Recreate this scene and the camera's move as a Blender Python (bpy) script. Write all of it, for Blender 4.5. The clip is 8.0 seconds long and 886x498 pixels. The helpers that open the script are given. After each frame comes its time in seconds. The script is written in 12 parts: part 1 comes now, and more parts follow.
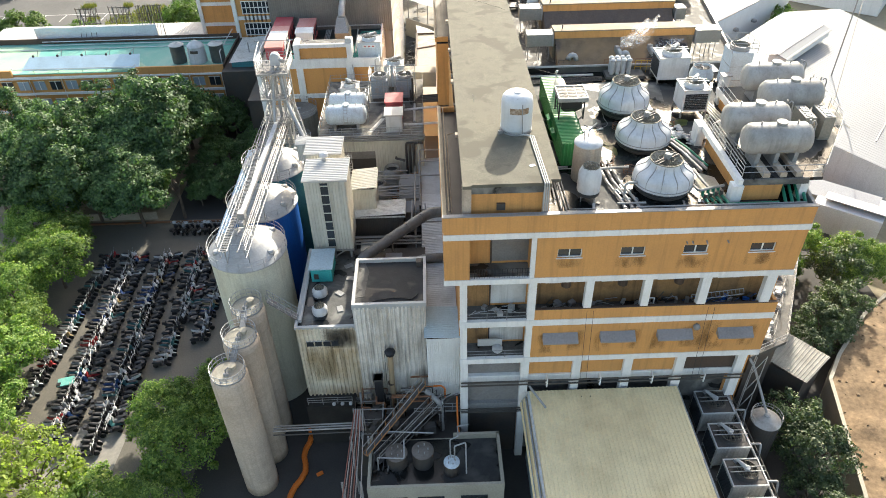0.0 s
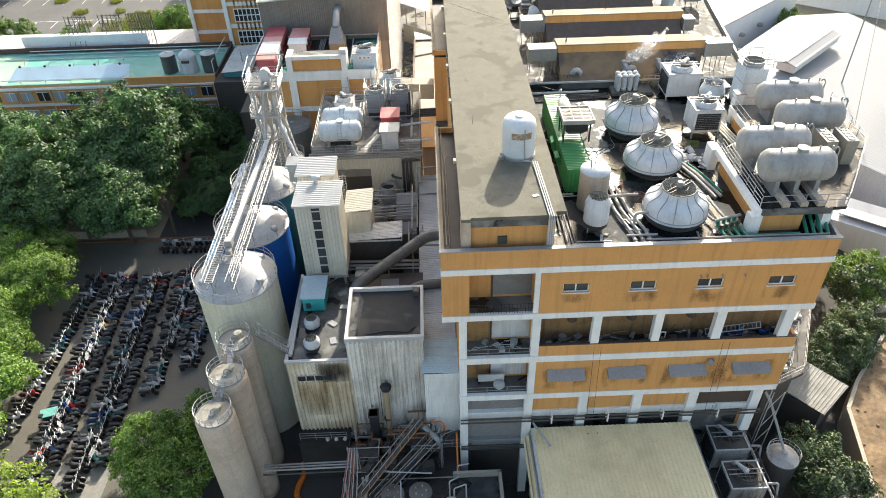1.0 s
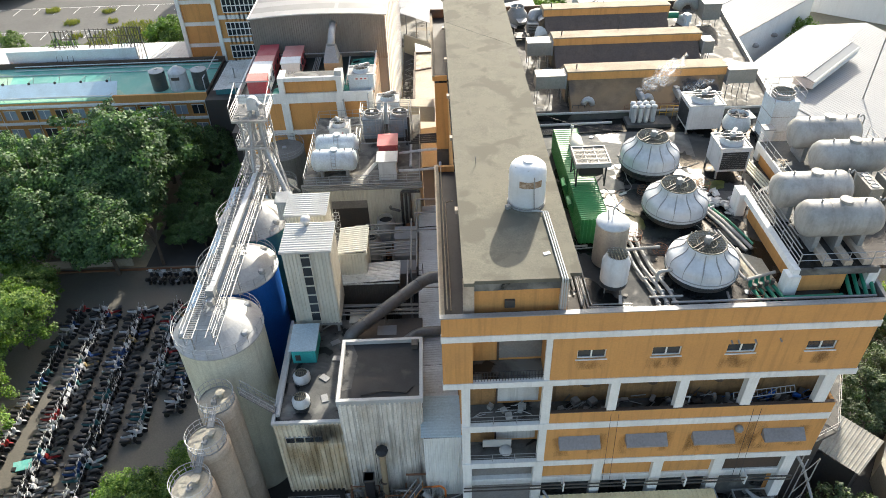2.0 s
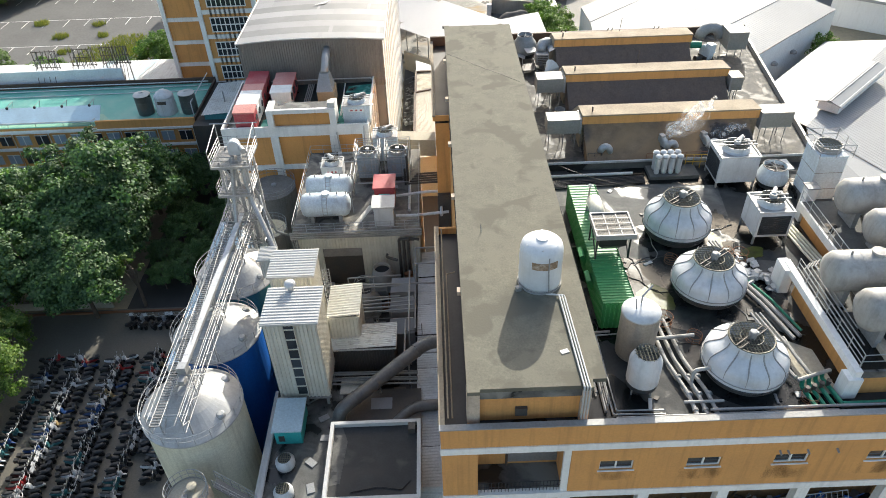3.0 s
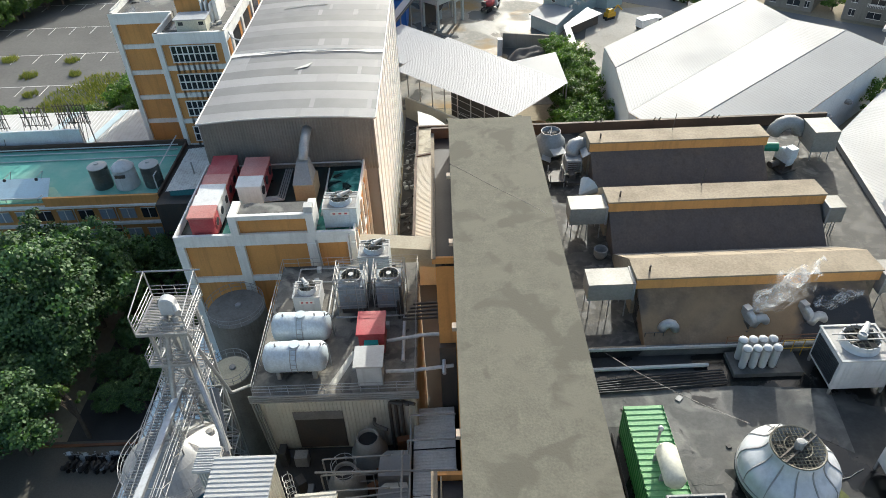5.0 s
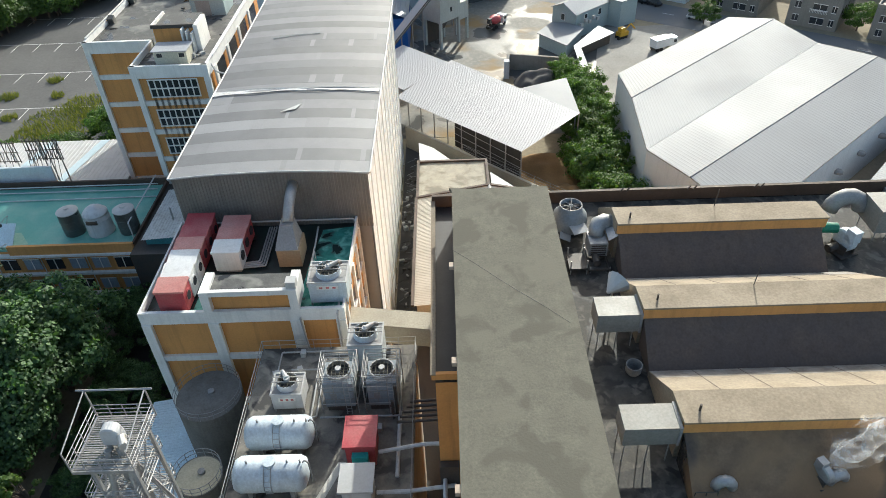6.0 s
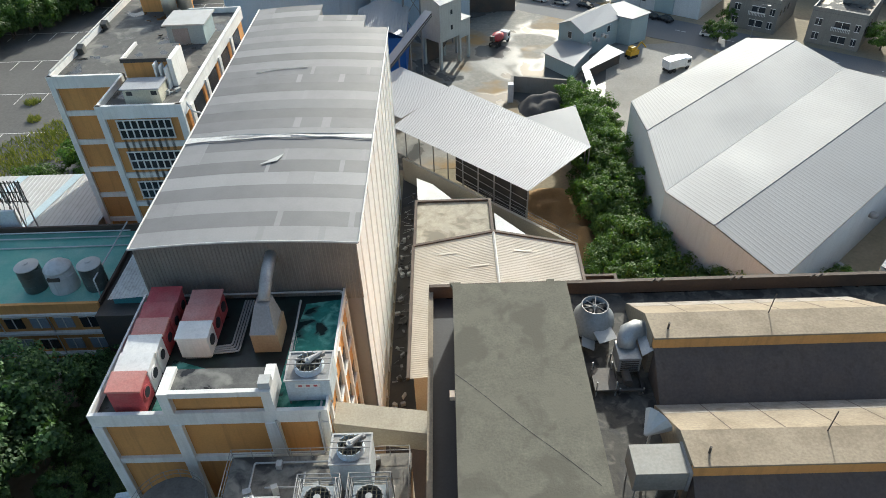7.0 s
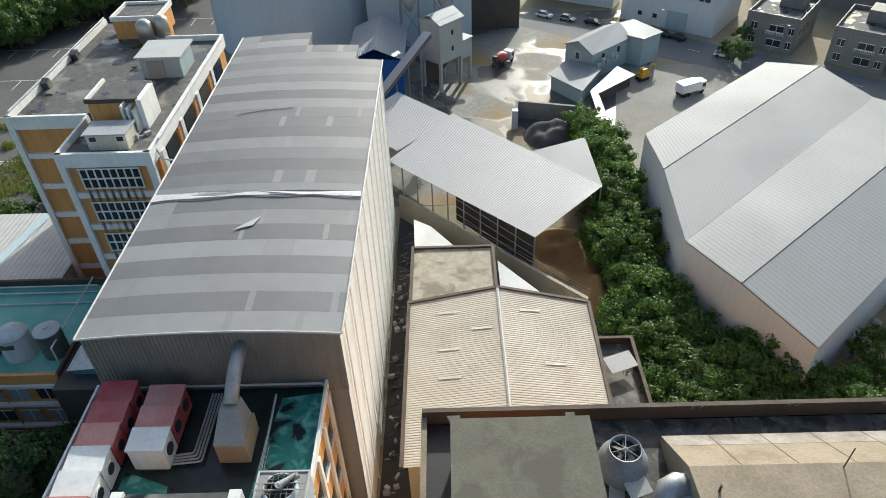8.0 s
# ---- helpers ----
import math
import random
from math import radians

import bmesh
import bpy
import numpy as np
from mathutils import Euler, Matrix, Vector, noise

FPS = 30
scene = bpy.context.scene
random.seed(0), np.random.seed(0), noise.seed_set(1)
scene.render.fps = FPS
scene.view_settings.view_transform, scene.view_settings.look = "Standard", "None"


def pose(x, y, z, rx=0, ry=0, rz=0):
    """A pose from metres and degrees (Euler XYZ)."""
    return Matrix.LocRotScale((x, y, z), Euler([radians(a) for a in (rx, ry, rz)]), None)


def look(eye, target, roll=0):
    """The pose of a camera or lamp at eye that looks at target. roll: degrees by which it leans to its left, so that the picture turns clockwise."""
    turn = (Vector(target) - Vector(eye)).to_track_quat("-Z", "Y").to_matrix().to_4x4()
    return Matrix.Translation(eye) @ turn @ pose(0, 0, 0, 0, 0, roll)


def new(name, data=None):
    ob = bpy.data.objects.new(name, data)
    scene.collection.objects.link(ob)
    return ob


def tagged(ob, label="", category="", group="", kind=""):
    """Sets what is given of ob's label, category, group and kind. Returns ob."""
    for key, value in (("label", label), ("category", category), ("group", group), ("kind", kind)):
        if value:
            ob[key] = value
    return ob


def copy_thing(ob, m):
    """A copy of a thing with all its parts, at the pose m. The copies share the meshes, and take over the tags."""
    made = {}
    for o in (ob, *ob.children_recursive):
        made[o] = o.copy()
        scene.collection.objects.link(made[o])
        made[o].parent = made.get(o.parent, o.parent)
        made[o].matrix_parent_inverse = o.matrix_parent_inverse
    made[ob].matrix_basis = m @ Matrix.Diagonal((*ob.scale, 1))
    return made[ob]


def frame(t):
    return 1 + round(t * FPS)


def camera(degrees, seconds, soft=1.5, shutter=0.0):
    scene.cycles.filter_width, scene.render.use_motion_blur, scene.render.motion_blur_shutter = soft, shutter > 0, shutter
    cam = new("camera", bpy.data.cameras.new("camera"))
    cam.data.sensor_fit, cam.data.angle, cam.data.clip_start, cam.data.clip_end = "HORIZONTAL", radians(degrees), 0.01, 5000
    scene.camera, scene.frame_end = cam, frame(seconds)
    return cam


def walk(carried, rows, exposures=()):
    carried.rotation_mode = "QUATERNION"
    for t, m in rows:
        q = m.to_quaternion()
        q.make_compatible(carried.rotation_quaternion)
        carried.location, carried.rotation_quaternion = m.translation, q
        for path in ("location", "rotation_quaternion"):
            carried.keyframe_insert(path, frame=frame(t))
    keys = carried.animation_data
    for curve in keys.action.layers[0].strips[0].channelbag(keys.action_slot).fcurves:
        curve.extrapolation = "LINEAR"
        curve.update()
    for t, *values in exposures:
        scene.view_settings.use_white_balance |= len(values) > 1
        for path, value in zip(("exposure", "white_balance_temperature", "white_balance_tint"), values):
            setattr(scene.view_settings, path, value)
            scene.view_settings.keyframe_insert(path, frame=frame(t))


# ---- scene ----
cam = camera(65.1, 8.0, soft=0.9)
PATH = [
    (0, (-0.646, -45.713, 62.102), (-0.626, -44.151, 60.853), -1.4),
    (0.5, (-0.467, -43.633, 62.074), (-0.447, -42.072, 60.823), -1.6),
    (1, (-0.272, -40.996, 62.062), (-0.254, -39.437, 60.81), -1.7),
    (1.5, (-0.069, -37.636, 62.025), (-0.055, -36.078, 60.771), -1.9),
    (3, (0.564, -24.71, 62.149), (0.565, -23.152, 60.895), -2.2),
    (3.5, (0.8, -19.545, 62.117), (0.796, -17.986, 60.865), -2.3),
    (4, (1.024, -14.121, 62.19), (1.014, -12.562, 60.937), -2.4),
    (4.5, (1.276, -8.373, 62.333), (1.26, -6.815, 61.079), -2.6),
    (6, (1.662, 8.746, 62.512), (1.635, 10.305, 61.26), -2.5),
    (6.5, (1.711, 14.482, 62.539), (1.683, 16.042, 61.287), -2.4),
    (7, (1.814, 20.183, 62.587), (1.787, 21.741, 61.333), -2.4),
    (7.5, (2.015, 25.764, 62.609), (1.987, 27.322, 61.356), -2.3),
    (8, (2.192, 31.18, 62.588), (2.162, 32.739, 61.336), -2.3),
]
walk(cam, [(t, look(eye, target, roll)) for t, eye, target, roll in PATH],
     exposures=[(0.0, 1.42, 6850, 7), (1.5, 1.3, 6750, 7), (3.5, 0.92, 6400, 6), (4.5, 0.74, 6300, 5), (6.5, 0.52, 6150, 3), (8.0, 0.3, 6100, 3)])

# ---- daylight ----
SUN_DIR = Vector((0.2785, 0.853, 0.442)).normalized()   # towards the sun
world = bpy.data.worlds.new("sky")
scene.world = world
world.use_nodes = True
wn = world.node_tree.nodes
sky = wn.new("ShaderNodeTexSky")
sky.sky_type = "NISHITA"
sky.sun_disc = False
sky.sun_elevation = math.asin(SUN_DIR.z)
sky.sun_rotation = math.atan2(SUN_DIR.x, SUN_DIR.y)
sky.air_density, sky.dust_density, sky.ozone_density = 1.0, 3.0, 0.2
wn["Background"].inputs["Strength"].default_value = 0.15
world.node_tree.links.new(sky.outputs[0], wn["Background"].inputs["Color"])
sun_data = bpy.data.lights.new("sun", "SUN")
sun_data.energy, sun_data.angle, sun_data.color = 4.1, radians(0.5), (1.0, 0.945, 0.86)
sun = new("sun", sun_data)
sun.rotation_euler = SUN_DIR.to_track_quat("Z", "Y").to_euler()


# ---- helpers ----
GROUND = -4.2
BASE = {}


def thing(name, label, category, at=(0, 0, 0), group="", kind="", local=False):
    """An Empty at the base of a thing. Its parts are given in world places, or in its own if local."""
    ob = new(name)
    ob.empty_display_size = 0.3
    ob.location = at
    BASE[ob.name] = Vector((0, 0, 0)) if local else Vector(at)
    return tagged(ob, label, category, group, kind)


def part(name, bm, material, parent=None, label="", smooth=False):
    """One mesh object out of a bmesh, under a thing or a part."""
    off = BASE.get(parent.name, Vector((0, 0, 0))) if parent else Vector((0, 0, 0))
    if off.length:
        bmesh.ops.translate(bm, verts=bm.verts, vec=-off)
    me = bpy.data.meshes.new(name)
    bm.to_mesh(me)
    bm.free()
    if smooth:
        for p in me.polygons:
            p.use_smooth = True
    me.materials.append(material)
    ob = new(name, me)
    if parent:
        ob.parent = parent
        BASE[ob.name] = off
    return tagged(ob, label)


def again(ob, parent, move=(0, 0, 0), turn=0.0):
    """Another part on the same mesh, moved within the same thing."""
    o = ob.copy()
    scene.collection.objects.link(o)
    o.parent = parent
    o.location = Vector(ob.location) + Vector(move)
    o.rotation_euler = (0, 0, turn)
    BASE[o.name] = BASE.get(parent.name, Vector((0, 0, 0)))
    return o


def box(x0, x1, y0, y1, z0, z1, bm=None, bevel=0.0):
    b = bm or bmesh.new()
    m = Matrix.LocRotScale(((x0 + x1) / 2, (y0 + y1) / 2, (z0 + z1) / 2), None, (abs(x1 - x0), abs(y1 - y0), abs(z1 - z0)))
    r = bmesh.ops.create_cube(b, size=1.0, matrix=m)
    if bevel:
        edges = list({e for v in r["verts"] for e in v.link_edges})
        bmesh.ops.bevel(b, geom=edges, offset=bevel, segments=2, affect="EDGES", profile=0.6)
    return b


def obox(center, size, rz=0.0, bm=None, rx=0.0, ry=0.0):
    b = bm or bmesh.new()
    bmesh.ops.create_cube(b, size=1.0, matrix=pose(*center, rx, ry, rz) @ Matrix.Diagonal((*size, 1)))
    return b


def prism(points, z0, z1, bm=None):
    """A plan outline, counter-clockwise, drawn up from z0 to z1."""
    b = bm or bmesh.new()
    lo = [b.verts.new((x, y, z0)) for x, y in points]
    hi = [b.verts.new((x, y, z1)) for x, y in points]
    b.faces.new(list(reversed(lo)))
    b.faces.new(hi)
    n = len(points)
    for i in range(n):
        b.faces.new((lo[i], lo[(i + 1) % n], hi[(i + 1) % n], hi[i]))
    return b


def slab(quad, thick, bm=None):
    """A sheet over corners given in the round, seen counter-clockwise from above, with its thickness below."""
    b = bm or bmesh.new()
    hi = [b.verts.new(p) for p in quad]
    lo = [b.verts.new((p[0], p[1], p[2] - thick)) for p in quad]
    b.faces.new(hi)
    b.faces.new(list(reversed(lo)))
    n = len(quad)
    for i in range(n):
        b.faces.new((lo[i], lo[(i + 1) % n], hi[(i + 1) % n], hi[i]))
    return b


def rod(p0, p1, r, bm=None, seg=8, r2=None, caps=True):
    b = bm or bmesh.new()
    p0, p1 = Vector(p0), Vector(p1)
    d = p1 - p0
    m = Matrix.Translation((p0 + p1) / 2) @ d.to_track_quat("Z", "Y").to_matrix().to_4x4()
    bmesh.ops.create_cone(b, cap_ends=caps, segments=seg, radius1=r, radius2=r if r2 is None else r2, depth=d.length, matrix=m)
    return b


def ball(c, r, bm=None, seg=8, squash=1.0):
    b = bm or bmesh.new()
    bmesh.ops.create_uvsphere(b, u_segments=seg, v_segments=max(4, seg // 2), radius=r, matrix=Matrix.Translation(c) @ Matrix.Diagonal((1, 1, squash, 1)))
    return b


def sweep(points, radii, seg=8, bm=None):
    """One continuous round tube along points, its radius given point by point."""
    b = bm or bmesh.new()
    pts = [Vector(p) for p in points]
    n = len(pts)
    side = None
    rows = []
    for i in range(n):
        d = (pts[min(n - 1, i + 1)] - pts[max(0, i - 1)]).normalized()
        if side is None:
            side = d.orthogonal().normalized()
        side = (side - d * side.dot(d)).normalized()
        up = d.cross(side)
        k = 1.0
        if 0 < i < n - 1:
            c = (pts[i] - pts[i - 1]).normalized().dot(d)
            k = 1 / max(0.6, c)
        rows.append([b.verts.new(pts[i] + (side * math.cos(2 * math.pi * j / seg) + up * math.sin(2 * math.pi * j / seg)) * radii[i] * k) for j in range(seg)])
    for p, q in zip(rows, rows[1:]):
        for j in range(seg):
            b.faces.new((p[j], p[(j + 1) % seg], q[(j + 1) % seg], q[j]))
    b.faces.new(list(reversed(rows[0])))
    b.faces.new(rows[-1])
    return b


def tube(points, r, bm=None, seg=8):
    """A pipe along points with rounded knees, as one piece."""
    pts = [Vector(p) for p in points]
    out = [pts[0]]
    for a, p, c in zip(pts, pts[1:], pts[2:]):
        e = min(2.2 * r, (p - a).length * 0.45, (c - p).length * 0.45)
        u, v = p + (a - p).normalized() * e, p + (c - p).normalized() * e
        for t in (0.0, 0.33, 0.67, 1.0):
            out.append(u * (1 - t) ** 2 + p * 2 * t * (1 - t) + v * t * t)
    out.append(pts[-1])
    return sweep(out, [r] * len(out), seg, bm)


def lathe(profile, center, bm=None, seg=24, close=True):
    """A body of revolution: (radius, height) pairs from below upwards."""
    b = bm or bmesh.new()
    cx, cy, cz = center
    rings = []
    for r, z in profile:
        if r < 1e-4:
            rings.append([b.verts.new((cx, cy, cz + z))])
        else:
            rings.append([b.verts.new((cx + r * math.cos(2 * math.pi * i / seg), cy + r * math.sin(2 * math.pi * i / seg), cz + z)) for i in range(seg)])
    for a, c in zip(rings, rings[1:]):
        for i in range(seg):
            j = (i + 1) % seg
            if len(a) == 1 and len(c) == 1:
                continue
            if len(a) == 1:
                b.faces.new((a[0], c[j], c[i]))
            elif len(c) == 1:
                b.faces.new((a[i], a[j], c[0]))
            else:
                b.faces.new((a[i], a[j], c[j], c[i]))
    if close:
        if len(rings[0]) > 1:
            b.faces.new(list(reversed(rings[0])))
        if len(rings[-1]) > 1:
            b.faces.new(rings[-1])
    return b


def ribbed(origin, u, v, pitch=0.3, depth=0.05, bm=None, top=0.35):
    """A trapezoid-ribbed metal sheet from origin along u (across the ribs) and v (along them), with a thin edge."""
    b = bm or bmesh.new()
    origin, u, v = Vector(origin), Vector(u), Vector(v)
    n = u.cross(v).normalized()
    du, length = u.normalized(), u.length
    count = max(1, round(length / pitch))
    p = length / count
    line = []
    for i in range(count):
        s = i * p
        line += [(s, 0), (s + p * (0.5 - top / 2 - 0.1), 0), (s + p * (0.5 - top / 2), depth), (s + p * (0.5 + top / 2), depth), (s + p * (0.5 + top / 2 + 0.1), 0)]
    line.append((length, 0))
    a = [b.verts.new(origin + du * s + n * d) for s, d in line]
    c = [b.verts.new(origin + du * s + n * d + v) for s, d in line]
    for i in range(len(line) - 1):
        b.faces.new((a[i], a[i + 1], c[i + 1], c[i]))
    return b


def railing(name, points, height, material, label, group="", rails=2, step=1.5, r=0.03, parent=None, toe=False):
    """A rail along points, with a post at each step: a thing of its own, or parts of parent."""
    own = parent or thing(name, label, "railing", points[0], group)
    for a, c in zip(points, points[1:]):
        a, c = Vector(a), Vector(c)
        n = max(1, round((c - a).length / step))
        first = None
        for i in range(n + 1):
            p = a + (c - a) * i / n
            if first is None:
                first = part("post", rod(p, p + Vector((0, 0, height)), r, seg=5), material, own)
            else:
                again(first, own, p - a)
        for k in range(rails):
            z = Vector((0, 0, height * (1 - k / rails)))
            part("rail", rod(a + z, c + z, r, seg=5), material, own)
        if toe:
            d = (c - a).normalized()
            part("toe_board", obox((a + c) / 2 + Vector((0, 0, 0.07)), ((c - a).length, 0.02, 0.12), math.degrees(math.atan2(d.y, d.x))), material, own)
    return own


def hoop(cx, cy, z, radius, r, seg=32, arc=(0, 360), bm=None):
    """A bent round bar, closed or over an arc, as one piece."""
    b = bm or bmesh.new()
    full = arc[1] - arc[0] >= 360
    a0, a1 = radians(arc[0]), radians(arc[1])
    rows = []
    for i in range(seg if full else seg + 1):
        a = a0 + (a1 - a0) * i / seg
        rows.append([b.verts.new((cx + (radius + r * math.cos(k * math.pi * 0.4)) * math.cos(a), cy + (radius + r * math.cos(k * math.pi * 0.4)) * math.sin(a), z + r * math.sin(k * math.pi * 0.4))) for k in range(5)])
    for i in range(len(rows) if full else len(rows) - 1):
        p, q = rows[i], rows[(i + 1) % len(rows)]
        for k in range(5):
            b.faces.new((p[k], q[k], q[(k + 1) % 5], p[(k + 1) % 5]))
    return b


def ring_rail(name, center, radius, height, material, label, rails=2, posts=16, r=0.03, parent=None, arc=(0, 360)):
    own = parent or thing(name, label, "railing", (center[0], center[1], center[2]))
    a0, a1 = radians(arc[0]), radians(arc[1])
    n = posts * 2
    pts = [Vector(center) + Vector((radius * math.cos(a0 + (a1 - a0) * i / n), radius * math.sin(a0 + (a1 - a0) * i / n), 0)) for i in range(n + 1)]
    first = None
    for i in range(0, n + (1 if arc[1] - arc[0] < 360 else 0), 2):
        if first is None:
            first = part("post", rod(pts[i], pts[i] + Vector((0, 0, height)), r, seg=5), material, own)
        else:
            again(first, own, pts[i] - pts[0])
    for k in range(rails):
        z = Vector((0, 0, height * (1 - k / rails)))
        part("rail", hoop(center[0], center[1], center[2] + z.z, radius, r, n, arc), material, own)
    return own


# ---- materials ----
def paint(name, color, rough=0.6, metal=0.0, wear=None, amount=0.4, scale=0.35, grain=6.0, streak=0.0, bump=0.15, vary=0.0, wearscale=None, spec=0.4, speck=0.0, even=1.0):
    """A surface with large stains, fine grain and, on walls, streaks that run down. vary: brightness that differs from object to object."""
    m = bpy.data.materials.new(name)
    m.use_nodes = True
    nt = m.node_tree
    nd, ln = nt.nodes, nt.links
    bs = nd["Principled BSDF"]
    bs.inputs["Metallic"].default_value = metal
    bs.inputs["Specular IOR Level"].default_value = spec
    geo = nd.new("ShaderNodeNewGeometry")
    wear = wear or tuple(c * 0.55 for c in color)

    def noise_node(sc, detail, stretch=None, rough_=0.6):
        n = nd.new("ShaderNodeTexNoise")
        n.inputs["Scale"].default_value = sc
        n.inputs["Detail"].default_value = detail
        n.inputs["Roughness"].default_value = rough_
        if stretch:
            mp = nd.new("ShaderNodeMapping")
            mp.inputs["Scale"].default_value = stretch
            ln.new(geo.outputs["Position"], mp.inputs["Vector"])
            ln.new(mp.outputs[0], n.inputs["Vector"])
        else:
            ln.new(geo.outputs["Position"], n.inputs["Vector"])
        return n

    def ramp(src, lo, hi):
        r = nd.new("ShaderNodeMapRange")
        r.inputs["From Min"].default_value, r.inputs["From Max"].default_value = lo, hi
        ln.new(src, r.inputs["Value"])
        return r.outputs[0]

    def mix(fac, a, b, kind="MIX"):
        x = nd.new("ShaderNodeMix")
        x.data_type, x.blend_type = "RGBA", kind
        for sock, val in ((x.inputs[0], fac), (x.inputs[6], a), (x.inputs[7], b)):
            if isinstance(val, (int, float)):
                sock.default_value = val
            elif isinstance(val, tuple):
                sock.default_value = (*val, 1)
            else:
                ln.new(val, sock)
        return x.outputs[2]

    def times(src, k):
        x = nd.new("ShaderNodeMath")
        x.operation = "MULTIPLY"
        ln.new(src, x.inputs[0])
        x.inputs[1].default_value = k
        return x.outputs[0]

    big = noise_node(wearscale or scale, 5)
    fine = noise_node(grain, 4)
    col = mix(times(ramp(big.outputs[0], 0.42, 0.72), amount), color, wear)
    shade = nd.new("ShaderNodeMapRange")
    shade.inputs["To Min"].default_value, shade.inputs["To Max"].default_value = 1 - 0.14 * even, 1 + 0.12 * even
    shade.inputs["From Min"].default_value, shade.inputs["From Max"].default_value = 0.3, 0.7
    ln.new(fine.outputs[0], shade.inputs["Value"])
    col = mix(1.0, col, shade.outputs[0], "MULTIPLY")
    if streak:
        st = noise_node(1.0, 4, (2.2, 2.2, 0.12))
        col = mix(times(ramp(st.outputs[0], 0.5, 0.75), streak), col, tuple(c * 0.35 for c in wear))
    if speck:
        sp = noise_node(2.5, 6, None, 0.75)
        col = mix(times(ramp(sp.outputs[0], 0.62, 0.7), speck), col, tuple(min(1, c * 2.2) for c in color))
    if vary:
        inf = nd.new("ShaderNodeObjectInfo")
        vr = nd.new("ShaderNodeMapRange")
        vr.inputs["To Min"].default_value, vr.inputs["To Max"].default_value = 1 - vary, 1 + vary
        ln.new(inf.outputs["Random"], vr.inputs["Value"])
        col = mix(1.0, col, vr.outputs[0], "MULTIPLY")
    ln.new(col, bs.inputs["Base Color"])
    rr = nd.new("ShaderNodeMapRange")
    rr.inputs["To Min"].default_value, rr.inputs["To Max"].default_value = max(0.05, rough - 0.12), min(1, rough + 0.15)
    ln.new(big.outputs[0], rr.inputs["Value"])
    ln.new(rr.outputs[0], bs.inputs["Roughness"])
    if bump:
        bp = nd.new("ShaderNodeBump")
        bp.inputs["Strength"].default_value, bp.inputs["Distance"].default_value = bump, 0.04
        ln.new(fine.outputs[0], bp.inputs["Height"])
        ln.new(bp.outputs[0], bs.inputs["Normal"])
    return m


ORANGE = paint("ochre_plaster", (0.61, 0.305, 0.1), 0.75, wear=(0.46, 0.235, 0.09), amount=0.5, streak=0.34, even=0.5)
WHITE = paint("white_plaster", (0.78, 0.77, 0.74), 0.7, wear=(0.5, 0.48, 0.44), amount=0.4, streak=0.2, even=0.4)


def deck_paint(name, base, pale, wet, pale_at=0.56, wet_at=0.45, scale=0.33, gloss=0.12, dusty=1.7):
    """A flat roof with sharp-edged pale dry patches, black wet puddles and fine dirt."""
    m = paint(name, base, 0.8, wear=tuple(c * dusty for c in base), amount=0.7, scale=1.1, grain=7, bump=0.3)
    nt = m.node_tree
    nd, ln = nt.nodes, nt.links
    bs = nd["Principled BSDF"]
    geo = nd.new("ShaderNodeNewGeometry")
    col, rgh = bs.inputs["Base Color"].links[0].from_socket, bs.inputs["Roughness"].links[0].from_socket
    for k, (tint, at, sc, ro) in enumerate(((pale, pale_at, scale, 0.85), (wet, wet_at, scale * 0.8, gloss))):
        mp = nd.new("ShaderNodeMapping")
        mp.inputs["Location"].default_value = (31.0 * k, 7.0 * k, 0)
        n = nd.new("ShaderNodeTexNoise")
        n.inputs["Scale"].default_value, n.inputs["Detail"].default_value, n.inputs["Distortion"].default_value = sc, 7, 0.5
        ln.new(geo.outputs["Position"], mp.inputs[0])
        ln.new(mp.outputs[0], n.inputs["Vector"])
        r = nd.new("ShaderNodeMapRange")
        r.inputs["From Min"].default_value, r.inputs["From Max"].default_value = (at - 0.03, at + 0.1) if k == 0 else (at + 0.02, at - 0.06)
        ln.new(n.outputs[0], r.inputs["Value"])
        x = nd.new("ShaderNodeMix")
        x.data_type = "RGBA"
        ln.new(r.outputs[0], x.inputs[0])
        ln.new(col, x.inputs[6])
        x.inputs[7].default_value = (*tint, 1)
        col = x.outputs[2]
        y = nd.new("ShaderNodeMix")
        ln.new(r.outputs[0], y.inputs[0])
        ln.new(rgh, y.inputs[2])
        y.inputs[3].default_value = ro
        rgh = y.outputs[0]
    ln.new(col, bs.inputs["Base Color"])
    ln.new(rgh, bs.inputs["Roughness"])
    return m


ROOF_GREY = deck_paint("weathered_screed", (0.142, 0.134, 0.106), (0.16, 0.15, 0.119), (0.12, 0.113, 0.09), 0.54, 0.45, 0.5, 0.85, 1.3)
ROOF_GREY.node_tree.nodes["Principled BSDF"].inputs["Specular IOR Level"].default_value = 0.1
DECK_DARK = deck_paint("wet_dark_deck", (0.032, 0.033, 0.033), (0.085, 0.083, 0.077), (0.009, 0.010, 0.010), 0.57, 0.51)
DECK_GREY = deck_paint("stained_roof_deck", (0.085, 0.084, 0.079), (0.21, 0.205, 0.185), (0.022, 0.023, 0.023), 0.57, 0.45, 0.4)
TEAL_WORN = deck_paint("worn_green_terrace", (0.04, 0.2, 0.16), (0.2, 0.5, 0.4), (0.016, 0.03, 0.028), 0.54, 0.47, 0.7, 0.25)
# near-black floor colour, carrying the shadow over the west yard
FLOOR_DARK = paint("shade_dark_yard_floor", (0.022, 0.021, 0.02), 0.6, wear=(0.06, 0.056, 0.05), amount=0.6, scale=0.5)
